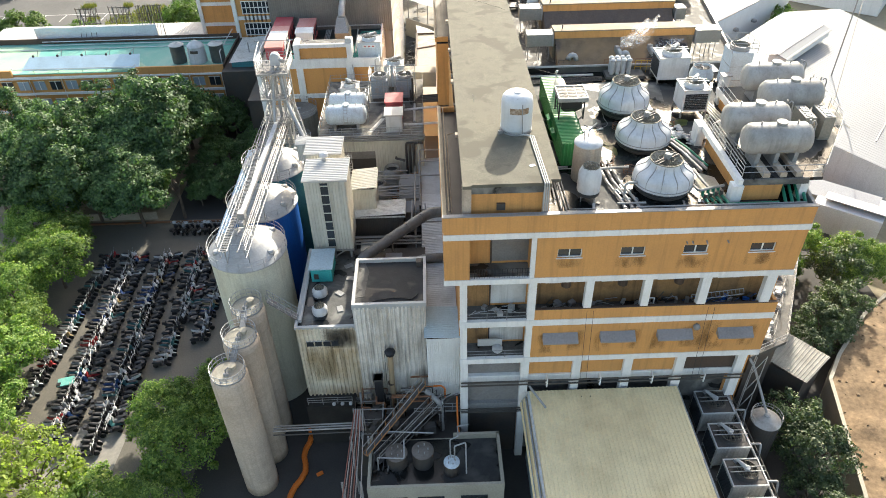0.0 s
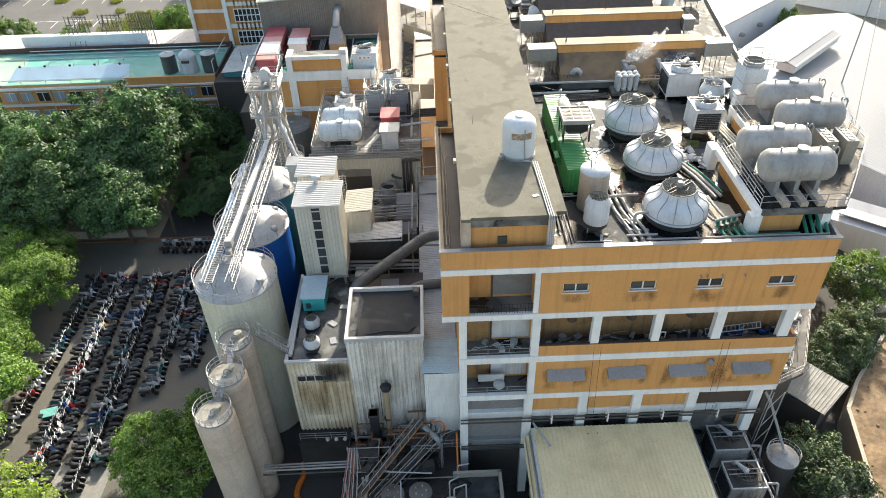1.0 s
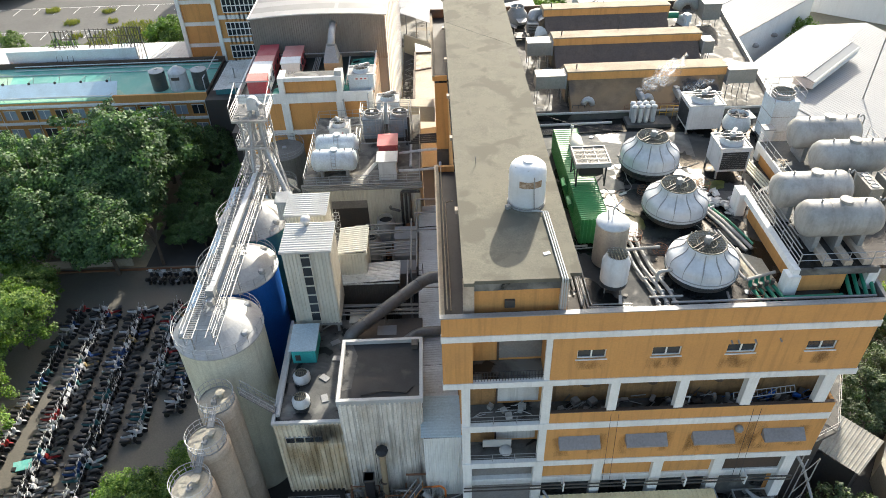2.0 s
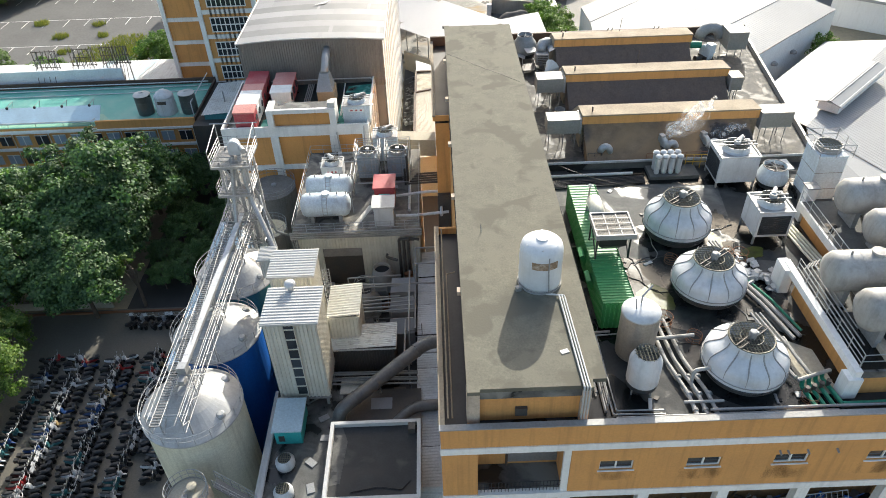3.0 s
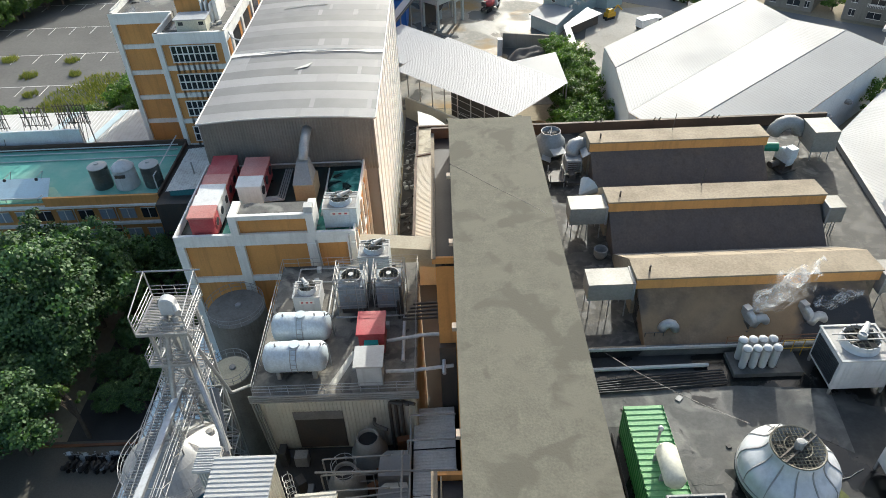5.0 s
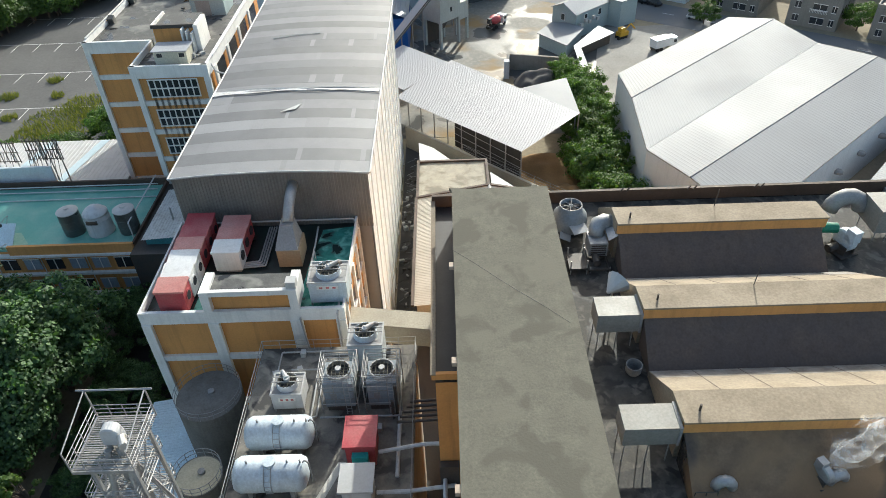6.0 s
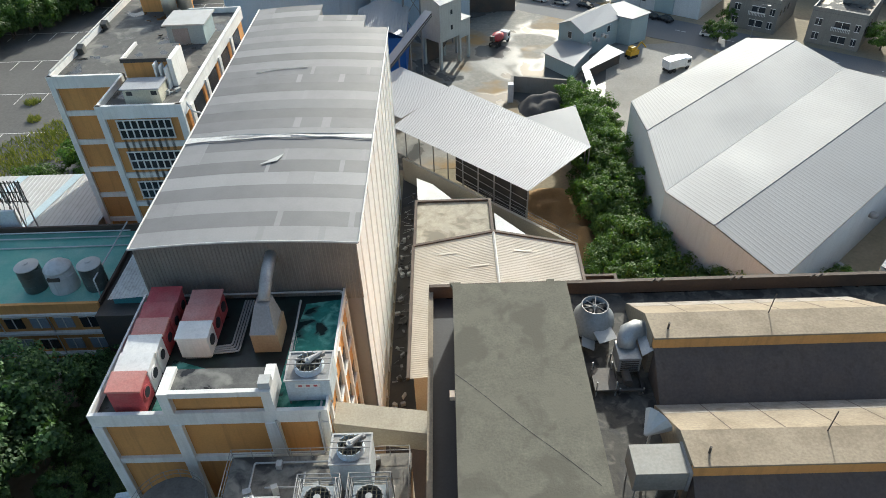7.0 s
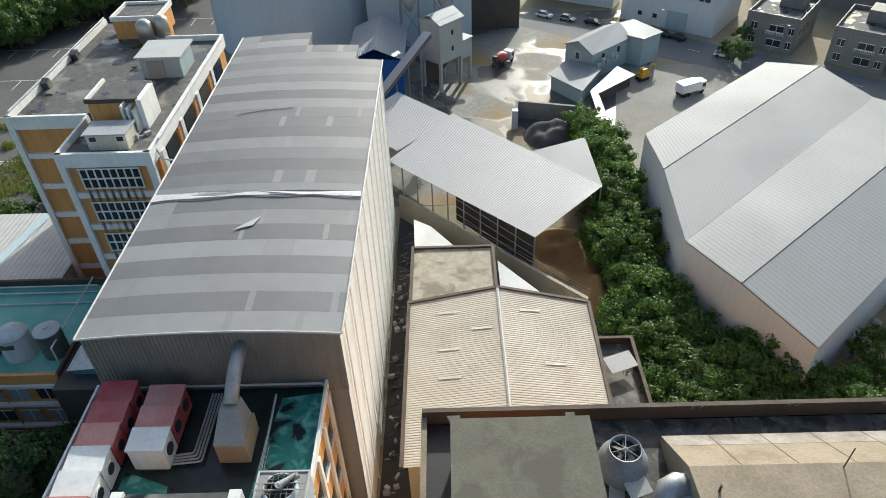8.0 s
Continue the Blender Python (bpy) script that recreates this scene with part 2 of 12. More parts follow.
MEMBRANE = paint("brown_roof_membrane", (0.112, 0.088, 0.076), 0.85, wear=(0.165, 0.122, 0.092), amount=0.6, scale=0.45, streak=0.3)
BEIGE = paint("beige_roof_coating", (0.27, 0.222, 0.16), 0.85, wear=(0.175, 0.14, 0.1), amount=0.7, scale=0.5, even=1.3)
SHEET = paint("pale_ribbed_sheet", (0.60, 0.595, 0.57), 0.5, 0.0, wear=(0.36, 0.32, 0.26), amount=0.6, streak=0.5, even=0.5, bump=0.05)
SHEET_CREAM = paint("cream_ribbed_sheet", (0.58, 0.56, 0.49), 0.55, wear=(0.42, 0.385, 0.30), amount=0.5, streak=0.3, even=0.5, bump=0.05)
SHEET_ROOF = paint("white_ribbed_roof", (0.46, 0.46, 0.45), 0.5, wear=(0.36, 0.35, 0.325), amount=0.55, scale=0.6, bump=0.05, even=0.5)
SHEET_YELLOW = paint("yellowed_sheet_roof", (0.50, 0.47, 0.32), 0.6, wear=(0.36, 0.33, 0.22), amount=0.5, streak=0.0, bump=0.05)
SHEET_GREY = paint("grey_sheet_roof", (0.245, 0.247, 0.252), 0.55, wear=(0.17, 0.17, 0.172), amount=0.6, scale=0.2, vary=0.2, even=0.4, bump=0.05)
SHEET_BLUE = paint("light_blue_sheet", (0.46, 0.57, 0.61), 0.5, wear=(0.34, 0.42, 0.45), amount=0.4)
STEEL = paint("galvanised_steel", (0.40, 0.405, 0.405), 0.45, 0.45, wear=(0.25, 0.235, 0.21), amount=0.5, bump=0.05)
DULL = paint("dull_grey_steel", (0.30, 0.30, 0.295), 0.55, 0.2, wear=(0.2, 0.17, 0.14), amount=0.5, bump=0.05)
DARKMETAL = paint("dark_sooty_steel", (0.07, 0.066, 0.062), 0.6, 0.2, wear=(0.14, 0.1, 0.07), amount=0.5)
BLACK = paint("black_plastic", (0.022, 0.022, 0.024), 0.5, vary=0.3)
RUST = paint("rusty_steel", (0.22, 0.10, 0.05), 0.8, wear=(0.12, 0.07, 0.05), amount=0.6)
FRP = paint("white_glassfibre", (0.56, 0.57, 0.58), 0.42, wear=(0.37, 0.37, 0.36), amount=0.5, scale=0.8, streak=0.3, even=0.35)
TANK_GREY = paint("grey_white_tank", (0.36, 0.35, 0.33), 0.55, wear=(0.21, 0.19, 0.165), amount=0.7, scale=0.6, streak=0.35, even=0.5)
TANK_PALE = paint("pale_blue_tank", (0.55, 0.62, 0.67), 0.45, wear=(0.4, 0.42, 0.42), amount=0.4, streak=0.25)
SILO_CREAM = paint("cream_silo_steel", (0.62, 0.60, 0.49), 0.5, wear=(0.42, 0.37, 0.26), amount=0.4, streak=0.3)
SILO_BLUE = paint("blue_silo_paint", (0.012, 0.11, 0.42), 0.45, wear=(0.012, 0.07, 0.3), amount=0.4)
SILO_TEAL = paint("teal_silo_paint", (0.05, 0.20, 0.23), 0.5, wear=(0.05, 0.13, 0.15), amount=0.4)
SILO_TOP = paint("bare_metal_cone", (0.44, 0.44, 0.435), 0.45, 0.2, wear=(0.29, 0.28, 0.26), amount=0.6, scale=0.7, streak=0.2, even=0.5)
CONCRETE = paint("silo_concrete", (0.52, 0.42, 0.325), 0.85, wear=(0.33, 0.265, 0.2), amount=0.5, streak=0.25)
CONC_TOP = paint("dusty_concrete_top", (0.40, 0.365, 0.29), 0.9, wear=(0.3, 0.26, 0.2), amount=0.5)
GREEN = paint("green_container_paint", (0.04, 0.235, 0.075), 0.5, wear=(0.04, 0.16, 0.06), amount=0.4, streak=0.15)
# lighter copy of GREEN with the sunlight mixed into the colour
GREEN_PALE = paint("green_sheet_painted_sunlit", (0.17, 0.36, 0.16), 0.5, wear=(0.12, 0.28, 0.12), amount=0.4)
TEAL_PAINT = paint("turquoise_paint", (0.05, 0.42, 0.40), 0.45)
TEAL_ROOF = paint("green_roof_coating", (0.13, 0.39, 0.32), 0.5, wear=(0.32, 0.5, 0.42), amount=0.7, scale=0.25)
TEAL_FLOOR = paint("wet_dark_terrace", (0.016, 0.019, 0.018), 0.3, wear=(0.03, 0.06, 0.05), amount=0.6, scale=0.6)
RED = paint("red_panel", (0.42, 0.06, 0.07), 0.5, wear=(0.5, 0.25, 0.22), amount=0.45)
PINK = paint("faded_red_top", (0.52, 0.2, 0.17), 0.6, wear=(0.62, 0.42, 0.36), amount=0.5)
GLASS = paint("dark_window_glass", (0.03, 0.035, 0.04), 0.08, bump=0.0, amount=0.0, spec=0.8)
ASPHALT = paint("parking_asphalt", (0.14, 0.127, 0.103), 0.9, wear=(0.095, 0.09, 0.08), amount=0.6, scale=0.12, grain=5, bump=0.3)
YELLOWMETAL = paint("yellow_steel", (0.6, 0.35, 0.03), 0.5)
ORANGE_PIPE = paint("orange_ribbed_hose", (0.62, 0.16, 0.02), 0.55)
SHUTTER = paint("grey_shutter", (0.23, 0.215, 0.2), 0.5, wear=(0.15, 0.135, 0.12), amount=0.5)
BROWN = paint("brown_steel", (0.085, 0.058, 0.043), 0.7, wear=(0.05, 0.038, 0.03), amount=0.6)

# ---- ground ----
part_ground = bmesh.new()
bmesh.ops.create_grid(part_ground, x_segments=80, y_segments=80, size=900, matrix=Matrix.Translation((0, 300, GROUND)))
SOIL = paint("earth_and_scrub", (0.30, 0.25, 0.175), 0.95, wear=(0.14, 0.14, 0.075), amount=0.5, scale=0.06, grain=2.0, bump=0.4)
ground = tagged(part("ground", part_ground, SOIL), "bare earth and scrub ground round the factory", "ground", kind="structure")

YARD = paint("grey_yard_concrete", (0.27, 0.255, 0.225), 0.85, wear=(0.2, 0.185, 0.16), amount=0.6, scale=0.1, grain=3)
WETYARD = deck_paint("wet_muddy_concrete", (0.19, 0.18, 0.155), (0.25, 0.17, 0.075), (0.11, 0.11, 0.105), 0.52, 0.50, 0.075)
DIRT_SHADE_YARD = paint("soot_and_shade_concrete", (0.05, 0.047, 0.044), 0.85, wear=(0.09, 0.082, 0.074), amount=0.5, scale=0.2)
LOT = paint("old_lot_asphalt", (0.115, 0.112, 0.106), 0.9, wear=(0.075, 0.074, 0.07), amount=0.6, scale=0.06, grain=2)
GRASSY = paint("rough_grass", (0.09, 0.12, 0.03), 0.95, wear=(0.18, 0.16, 0.06), amount=0.6, scale=0.25, grain=4, bump=0.5)


def paving(name, pts, lift, material, label, category):
    return tagged(part(name, prism(pts, GROUND - 0.3, GROUND + lift), material), label, category, kind="structure")


paving("parking_lot", [(-56, -12), (-28, -12), (-28, 47), (-60, 47)], 0.03, ASPHALT, "grey asphalt motor-scooter parking lot under trees", "parking lot")
# paler paving patch carries the sunlight on this end of the lot
paving("concrete_apron", [(-46.5, -8), (-37.5, -8), (-37.0, 4.5), (-41, 6.5), (-46, 5.0)], 0.036, YARD, "worn concrete apron at the end of the parking lot, sunlight painted pale", "apron")
# dark paving also stands in for the building shadow on this lane
paving("shaded_lane", [(-44, 47), (-28, 47), (-28, 84), (-44, 84)], 0.036, DIRT_SHADE_YARD, "damp lane between the grove and the factory, its shade painted dark", "lane")
paving("factory_yard", [(-28, -13), (60, -13), (60, 60), (-28, 60)], 0.034, DIRT_SHADE_YARD, "dark sooty concrete yard round the factory", "yard")
# out of view; pale ground added to bounce light onto the south walls
paving("south_yard", [(-28, -75), (60, -75), (60, -13), (-28, -13)], 0.034, YARD, "unseen pale yard south of the factory, added to bounce light", "yard")
paving("lane", [(-6.4, 60), (24, 60), (24, 100), (-6.4, 125)], 0.038, DIRT_SHADE_YARD, "narrow littered concrete lane beside the warehouse", "lane")
paving("plant_yard", [(-20, 126), (29, 126), (40, 155), (58, 212), (-20, 215)], 0.042, WETYARD, "wet muddy concrete yard of the mixing plant", "yard")
paving("side_yard", [(29.2, 128), (70, 150), (60, 178), (40, 178)], 0.045, YARD, "dry grey concrete yard with parked vans", "yard")
paving("road", [(20, 204), (150, 112), (156, 120), (26, 218)], 0.05, paint("road_asphalt", (0.17, 0.17, 0.17), 0.85, wear=(0.22, 0.21, 0.2), amount=0.4, scale=0.1), "grey asphalt road between yards and houses", "road")
paving("empty_lot", [(-190, 112), (-52, 112), (-52, 250), (-190, 250)], 0.03, LOT, "empty old car park with faded bay lines", "car park")

# ---- the ochre factory ----
fac = thing("factory_building", "ochre and white six-storey concrete factory with stained walls", "building", (15, 0, GROUND))
DECK = 28.2
outline = [(1.35, 2.2), (31.1, 2.2), (38.4, 57.2), (0.3, 57.2), (0.3, 38.1), (1.7, 38.1), (1.7, 19.6), (1.35, 19.6)]
part("body", prism(outline, GROUND, DECK - 0.25), ORANGE, fac)
deck_line = [(0.05, 0.05), (30.8, 0.05), (38.4, 57.2), (0.3, 57.2), (0.3, 38.1), (1.7, 38.1), (1.7, 19.6), (0.05, 19.6)]
part("roof", prism(deck_line, DECK - 0.25, DECK), DECK_DARK, fac, "dark stained flat roof deck")
part("roof_patch", prism([(13.2, 17.2), (14.6, 16.2), (16.0, 16.6), (16.6, 18.0), (17.0, 20), (18.2, 21.6), (21.5, 21.9), (23.8, 20.2), (24.4, 24.8), (18.8, 25.3), (9.9, 25.0), (9.9, 22.6), (13.2, 22.4)], DECK, DECK + 0.012), DECK_GREY, fac, "pale stained screed")
WET = paint("black_wet_patch", (0.014, 0.015, 0.016), 0.18, wear=(0.05, 0.06, 0.055), amount=0.6, scale=0.6)
part("wet_patch", prism([(14.5, 8.5), (17.0, 7.6), (21.5, 8.2), (21.8, 14.4), (20, 16.0), (15.8, 15.2), (14.8, 12)], DECK, DECK + 0.016), WET, fac, "black wet patch")
part("algae_patch", prism([(14.3, 9.5), (16.0, 9.0), (16.8, 11.5), (15.6, 12.6), (14.2, 11.6)], DECK, DECK + 0.024), paint("green_algae", (0.05, 0.085, 0.015), 0.4, wear=(0.02, 0.035, 0.015), amount=0.8, scale=0.9), fac, "green algae patch")
rw_ = random.Random(6)


def puddle(x, y, rx, ry, mat, label, name="wet_patch", lift=0.018, n=26):
    """A stain with a wavering edge on the roof deck."""
    ph = [rw_.uniform(0, 6.28) for _ in range(4)]
    pts = []
    for k in range(n):
        a = 2 * math.pi * k / n
        q = 1 + 0.16 * math.sin(2 * a + ph[0]) + 0.12 * math.sin(3 * a + ph[1]) + 0.08 * math.sin(5 * a + ph[2]) + 0.05 * math.sin(9 * a + ph[3])
        pts.append((x + rx * q * math.cos(a), y + ry * q * math.sin(a)))
    part(name, prism(pts, DECK, DECK + lift), mat, fac, label)


for x, y, rx, ry in ((19.0, 4.2, 4.2, 2.5), (19.2, 11.2, 3.7, 2.9), (18.6, 17.6, 3.2, 2.4), (15.2, 13.0, 1.5, 2.6)):
    puddle(x, y, rx, ry, WET, "black wet patch round a cooling tower", lift=0.016 + 0.003 * (int(y) % 4))
ALGAE = paint("yellow_green_algae", (0.085, 0.10, 0.02), 0.3, wear=(0.016, 0.02, 0.012), amount=1.0, scale=0.7)
for x, y, rx, ry in ((15.4, 10.9, 1.2, 1.5), (21.6, 16.4, 0.7, 1.6), (24.0, 15.6, 0.9, 0.7)):
    puddle(x, y, rx, ry, ALGAE, "yellow-green algae patch", "algae_patch", 0.034)
for x, y, rx, ry in ((23.4, 9.6, 1.0, 2.2), (15.2, 20.0, 1.3, 1.6), (24.6, 13.8, 1.2, 1.0)):
    puddle(x, y, rx, ry, DECK_GREY, "pale patch painted for sunlight on the roof of screed", "pale_patch", 0.03)
part("pale_patch", prism([(22.4, 2.2), (24.3, 1.9), (24.2, 5.6), (23.0, 6.4), (22.2, 4.8)], DECK, DECK + 0.02), CONC_TOP, fac, "pale worn patch")
part("pale_patch", prism([(13.9, 15.6), (16.2, 15.2), (16.6, 18.6), (15.2, 21.0), (13.8, 20.2)], DECK, DECK + 0.02), DECK_GREY, fac, "pale worn patch")


def wallbox(x0, x1, z0, z1, mat=ORANGE, y0=0.0, y1=0.3, name="wall"):
    return part(name, box(x0, x1, y0, y1, z0, z1), mat, fac)


def stain_paint(name, color, density, sc=1.6, drip=0.35, low=0.42):
    """Soot or rust that thins out towards the edges of its patch."""
    m = bpy.data.materials.new(name)
    m.use_nodes = True
    nd, ln = m.node_tree.nodes, m.node_tree.links
    bs, out = nd["Principled BSDF"], nd["Material Output"]
    bs.inputs["Base Color"].default_value = (*color, 1)
    bs.inputs["Roughness"].default_value = 0.9
    geo, tc = nd.new("ShaderNodeNewGeometry"), nd.new("ShaderNodeTexCoord")
    mp, ns = nd.new("ShaderNodeMapping"), nd.new("ShaderNodeTexNoise")
    mp.inputs["Scale"].default_value = (sc, sc, sc * drip)
    ns.inputs["Scale"].default_value, ns.inputs["Detail"].default_value = 1.0, 6
    ln.new(geo.outputs["Position"], mp.inputs[0])
    ln.new(mp.outputs[0], ns.inputs["Vector"])
    sep = nd.new("ShaderNodeSeparateXYZ")
    ln.new(tc.outputs["Generated"], sep.inputs[0])

    def math_node(op, a, b_=None):
        x = nd.new("ShaderNodeMath")
        x.operation = op
        for k, v in enumerate((a, b_)):
            if isinstance(v, (int, float)):
                x.inputs[k].default_value = v
            elif v is not None:
                ln.new(v, x.inputs[k])
        return x.outputs[0]

    def hump(v):
        return math_node("MULTIPLY", math_node("MULTIPLY", v, math_node("SUBTRACT", 1.0, v)), 4.0)
    r = nd.new("ShaderNodeMapRange")
    r.inputs["From Min"].default_value, r.inputs["From Max"].default_value = low, low + 0.3
    ln.new(ns.outputs[0], r.inputs["Value"])
    edge = math_node("MULTIPLY", hump(sep.outputs[0]), math_node("POWER", hump(sep.outputs[2]), 0.6))
    fac = math_node("MULTIPLY", math_node("MULTIPLY", edge, r.outputs[0]), density)
    clear, mix_ = nd.new("ShaderNodeBsdfTransparent"), nd.new("ShaderNodeMixShader")
    ln.new(fac, mix_.inputs[0])
    ln.new(clear.outputs[0], mix_.inputs[1])
    ln.new(bs.outputs[0], mix_.inputs[2])
    ln.new(mix_.outputs[0], out.inputs["Surface"])
    return m


SMUT = stain_paint("brown_soot_stain", (0.09, 0.06, 0.03), 0.42, 1.0)
SOOT_BLACK = stain_paint("black_soot_stain", (0.03, 0.026, 0.022), 0.6, 0.6, 0.5, 0.3)
RUST_STAIN = stain_paint("rust_run_stain", (0.32, 0.2, 0.07), 0.4, 1.2, 0.12, 0.3)


def stain(parent, x0, x1, y, z0, z1, mat=None, label="soot stain"):
    """A thin film of dirt on a wall that faces south."""
    return part("stain", box(x0, x1, y - 0.004, y, z0, z1), mat or SMUT, parent, label)


for x0, x1, z0 in ((9.3, 12.2, 23.0), (14.7, 17.6, 22.8), (20.0, 23.0, 22.5), (25.7, 28.9, 22.7)):
    stain(fac, x0, x1, -0.004, z0, 24.1)
for x0 in (9.1, 14.5, 19.9, 25.6):
    stain(fac, x0 - 0.5, x0 + 1.2, -0.004, 12.3, 14.9)
    stain(fac, x0 + 2.2, x0 + 4.0, -0.004, 12.5, 15.3)
stain(fac, 23.6, 26.0, -0.004, 12.0, 16.0)
# upper storey
wallbox(0, 30.8, 26.98, 28.75)
wallbox(0, 2.2, 21.98, 26.42, y1=2.2)
wins = [(9.7, 11.8), (15.1, 17.2), (20.5, 22.6), (26.25, 28.4)]
wallbox(7.9, 30.75, 21.98, 24.15)
wallbox(7.9, 30.75, 25.1, 26.42)
xs = [7.9] + [v for w in wins for v in w] + [30.75]
for a, c in zip(xs[::2], xs[1::2]):
    wallbox(a, c, 24.15, 25.1)
part("wall", box(30.4, 30.78, 0.3, 2.2, 21.98, 28.2), ORANGE, fac)
part("wall", box(0, 0.3, 2.2, 19.6, 21.4, 28.2), ORANGE, fac)
part("slab", box(0.3, 30.4, 0.3, 2.2, 26.5, 26.9), WHITE, fac)
for x0, x1 in wins:
    w = part("window", box(x0, x1, 0.2, 0.24, 24.15, 25.1), GLASS, fac, "dark sliding window")
    for a, c, z0, z1 in ((x0, x1, 24.15, 24.22), (x0, x1, 25.03, 25.1), (x0, x0 + 0.07, 24.22, 25.03), (x1 - 0.07, x1, 24.22, 25.03), ((x0 + x1) / 2 - 0.05, (x0 + x1) / 2 + 0.05, 24.22, 25.03)):
        part("frame", box(a, c, 0.12, 0.2, z0, z1), WHITE, w)
    part("sill", box(x0 - 0.1, x1 + 0.1, -0.08, 0.12, 24.08, 24.15), WHITE, w)
# white bands
for z0, z1, x0 in ((26.42, 26.98, 0.0), (21.4, 21.98, 0.0), (16.1, 16.8, 1.35), (11.15, 11.8, 1.35)):
    part("band", box(x0 - 0.05, 30.85 if z0 > 20 else 30.5, -0.08, 0.32, z0, z1), WHITE, fac, "stained white band")
# parapet coping
part("coping", box(-0.06, 30.86, -0.06, 0.36, 28.75, 28.83), DULL, fac)
part("coping", box(-0.06, 0.3, 0.36, 19.6, 28.75, 28.83), BEIGE, fac)
part("parapet", box(-0.0, 0.24, 0.3, 19.6, 28.2, 28.75), ORANGE, fac)
part("parapet", box(0.0, 1.7, 19.36, 19.6, 27.2, 28.75), ORANGE, fac)
rw = Vector((38.4 - 30.8, 57.2, 0))
part("parapet", slab([(30.55, 0.3, 28.75), (30.8, 0.3, 28.75), (38.4, 57.2, 28.75), (38.15, 57.2, 28.75)], 0.6), DULL, fac)
part("parapet", box(0.06, 38.4, 57.2, 57.5, 26.5, 29.3), BROWN, fac)
part("parapet", box(0.06, 0.3, 38.1, 57.2, DECK, 28.75), ORANGE, fac)
part("coping", box(0.0, 0.34, 38.0, 57.5, 28.75, 28.83), BEIGE, fac)
part("parapet", box(0.3, 1.7, 38.1, 38.34, DECK, 28.75), ORANGE, fac)
for y0, y1 in ((0.4, 19.3), (38.4, 57.1)):
    part("gutter_floor", box(0.3, 1.9, y0, y1, DECK, DECK + 0.02), BLACK, fac)

# recessed bays, storey by storey: slab, back wall, shutter, columns
for z0, z1 in ((21.98, 26.42), (16.8, 21.4), (11.8, 16.1)):
    part("slab", box(2.0 if z0 < 20 else 2.2, 30.4, 0.32, 2.2, z0 - 0.3, z0 + 0.02), DECK_GREY, fac)
for z0, z1 in ((11.8, 16.1), (21.98, 26.42), (16.8, 21.4)):
    sh = part("shutter", ribbed((4.3, 2.14, z0 + 0.3), (0, 0, z1 - z0 - 0.6), (3.3, 0, 0), 0.12, 0.02), SHUTTER if z0 > 20 else SHEET, fac, "grey roller shutter")
    part("shutter_rail", box(4.15, 4.3, 2.06, 2.2, z0, z1), BROWN, sh)
part("wall", box(7.55, 7.9, 0.3, 2.2, 21.98, 26.42), ORANGE, fac)
part("column", box(7.45, 7.88, 0.02, 0.3, 21.98, 26.42), WHITE, fac)
# gallery storey
cols = [(1.35, 2.0), (7.5, 8.2), (12.6, 13.3), (17.8, 18.5), (22.95, 23.75), (28.7, 29.6)]
for x0, x1 in cols:
    part("column", box(x0, x1, 0.02, 0.6, 16.8, 21.4), WHITE, fac, "white column with stains")
part("wall", box(8.2, 30.5, 0.0, 0.22, 16.8, 18.05), ORANGE, fac)
part("wall", box(30.2, 30.5, 0.22, 2.2, 16.8, 18.05), ORANGE, fac)
part("coping", box(8.2, 30.55, -0.03, 0.25, 18.05, 18.12), BROWN, fac)
for x0 in (9.4, 14.6, 19.8, 25.4):
    w = part("window", box(x0, x0 + 1.9, 2.1, 2.19, 19.5, 20.6), GLASS, fac, "dark gallery window")
    part("frame", box(x0 - 0.06, x0 + 1.96, 2.08, 2.12, 20.6, 20.68), WHITE, w)
    part("frame", box(x0 - 0.06, x0 + 1.96, 2.08, 2.12, 19.42, 19.5), WHITE, w)
    part("frame", box(x0 + 0.9, x0 + 1.0, 2.06, 2.1, 19.5, 20.6), WHITE, w)
for x0 in (11.0, 16.2, 21.4):
    d = part("hood", lathe([(0.45, 0), (0.45, 1.5)], (x0 + 0.2, 1.75, 19.4), seg=14), BROWN, fac, "brown sheet extract hood")
    part("hood_lip", box(x0 - 0.35, x0 + 0.75, 1.2, 2.19, 20.9, 21.0), BROWN, d)
# awning storey
part("wall", box(8.1, 30.5, 0.0, 2.2, 11.8, 16.1), ORANGE, fac)
part("column", box(7.5, 8.1, 0.02, 0.6, 11.8, 16.1), WHITE, fac)
part("column", box(1.35, 2.0, 0.02, 0.6, 11.8, 16.1), WHITE, fac)
AWN = paint("faded_grey_awning", (0.27, 0.25, 0.245), 0.7, wear=(0.18, 0.16, 0.15), amount=0.5)
for x0 in (9.1, 14.5, 19.9, 25.6):
    b = bmesh.new()
    vs = [b.verts.new(p) for p in ((x0, -0.02, 15.05), (x0 + 3.3, -0.02, 15.05), (x0 + 3.3, -0.85, 14.45), (x0, -0.85, 14.45), (x0, -0.85, 14.3), (x0 + 3.3, -0.85, 14.3), (x0, -0.02, 14.3), (x0 + 3.3, -0.02, 14.3))]
    for f in ((3, 2, 1, 0), (4, 5, 2, 3), (3, 0, 6, 4), (2, 5, 7, 1), (4, 6, 7, 5)):
        b.faces.new([vs[i] for i in f])
    part("awning", b, AWN, fac, "faded grey sheet awning over a window")
part("vent_ball", ball((23.5, -0.2, 15.4), 0.35, seg=12), DULL, fac, "round grey wall vent", smooth=True)
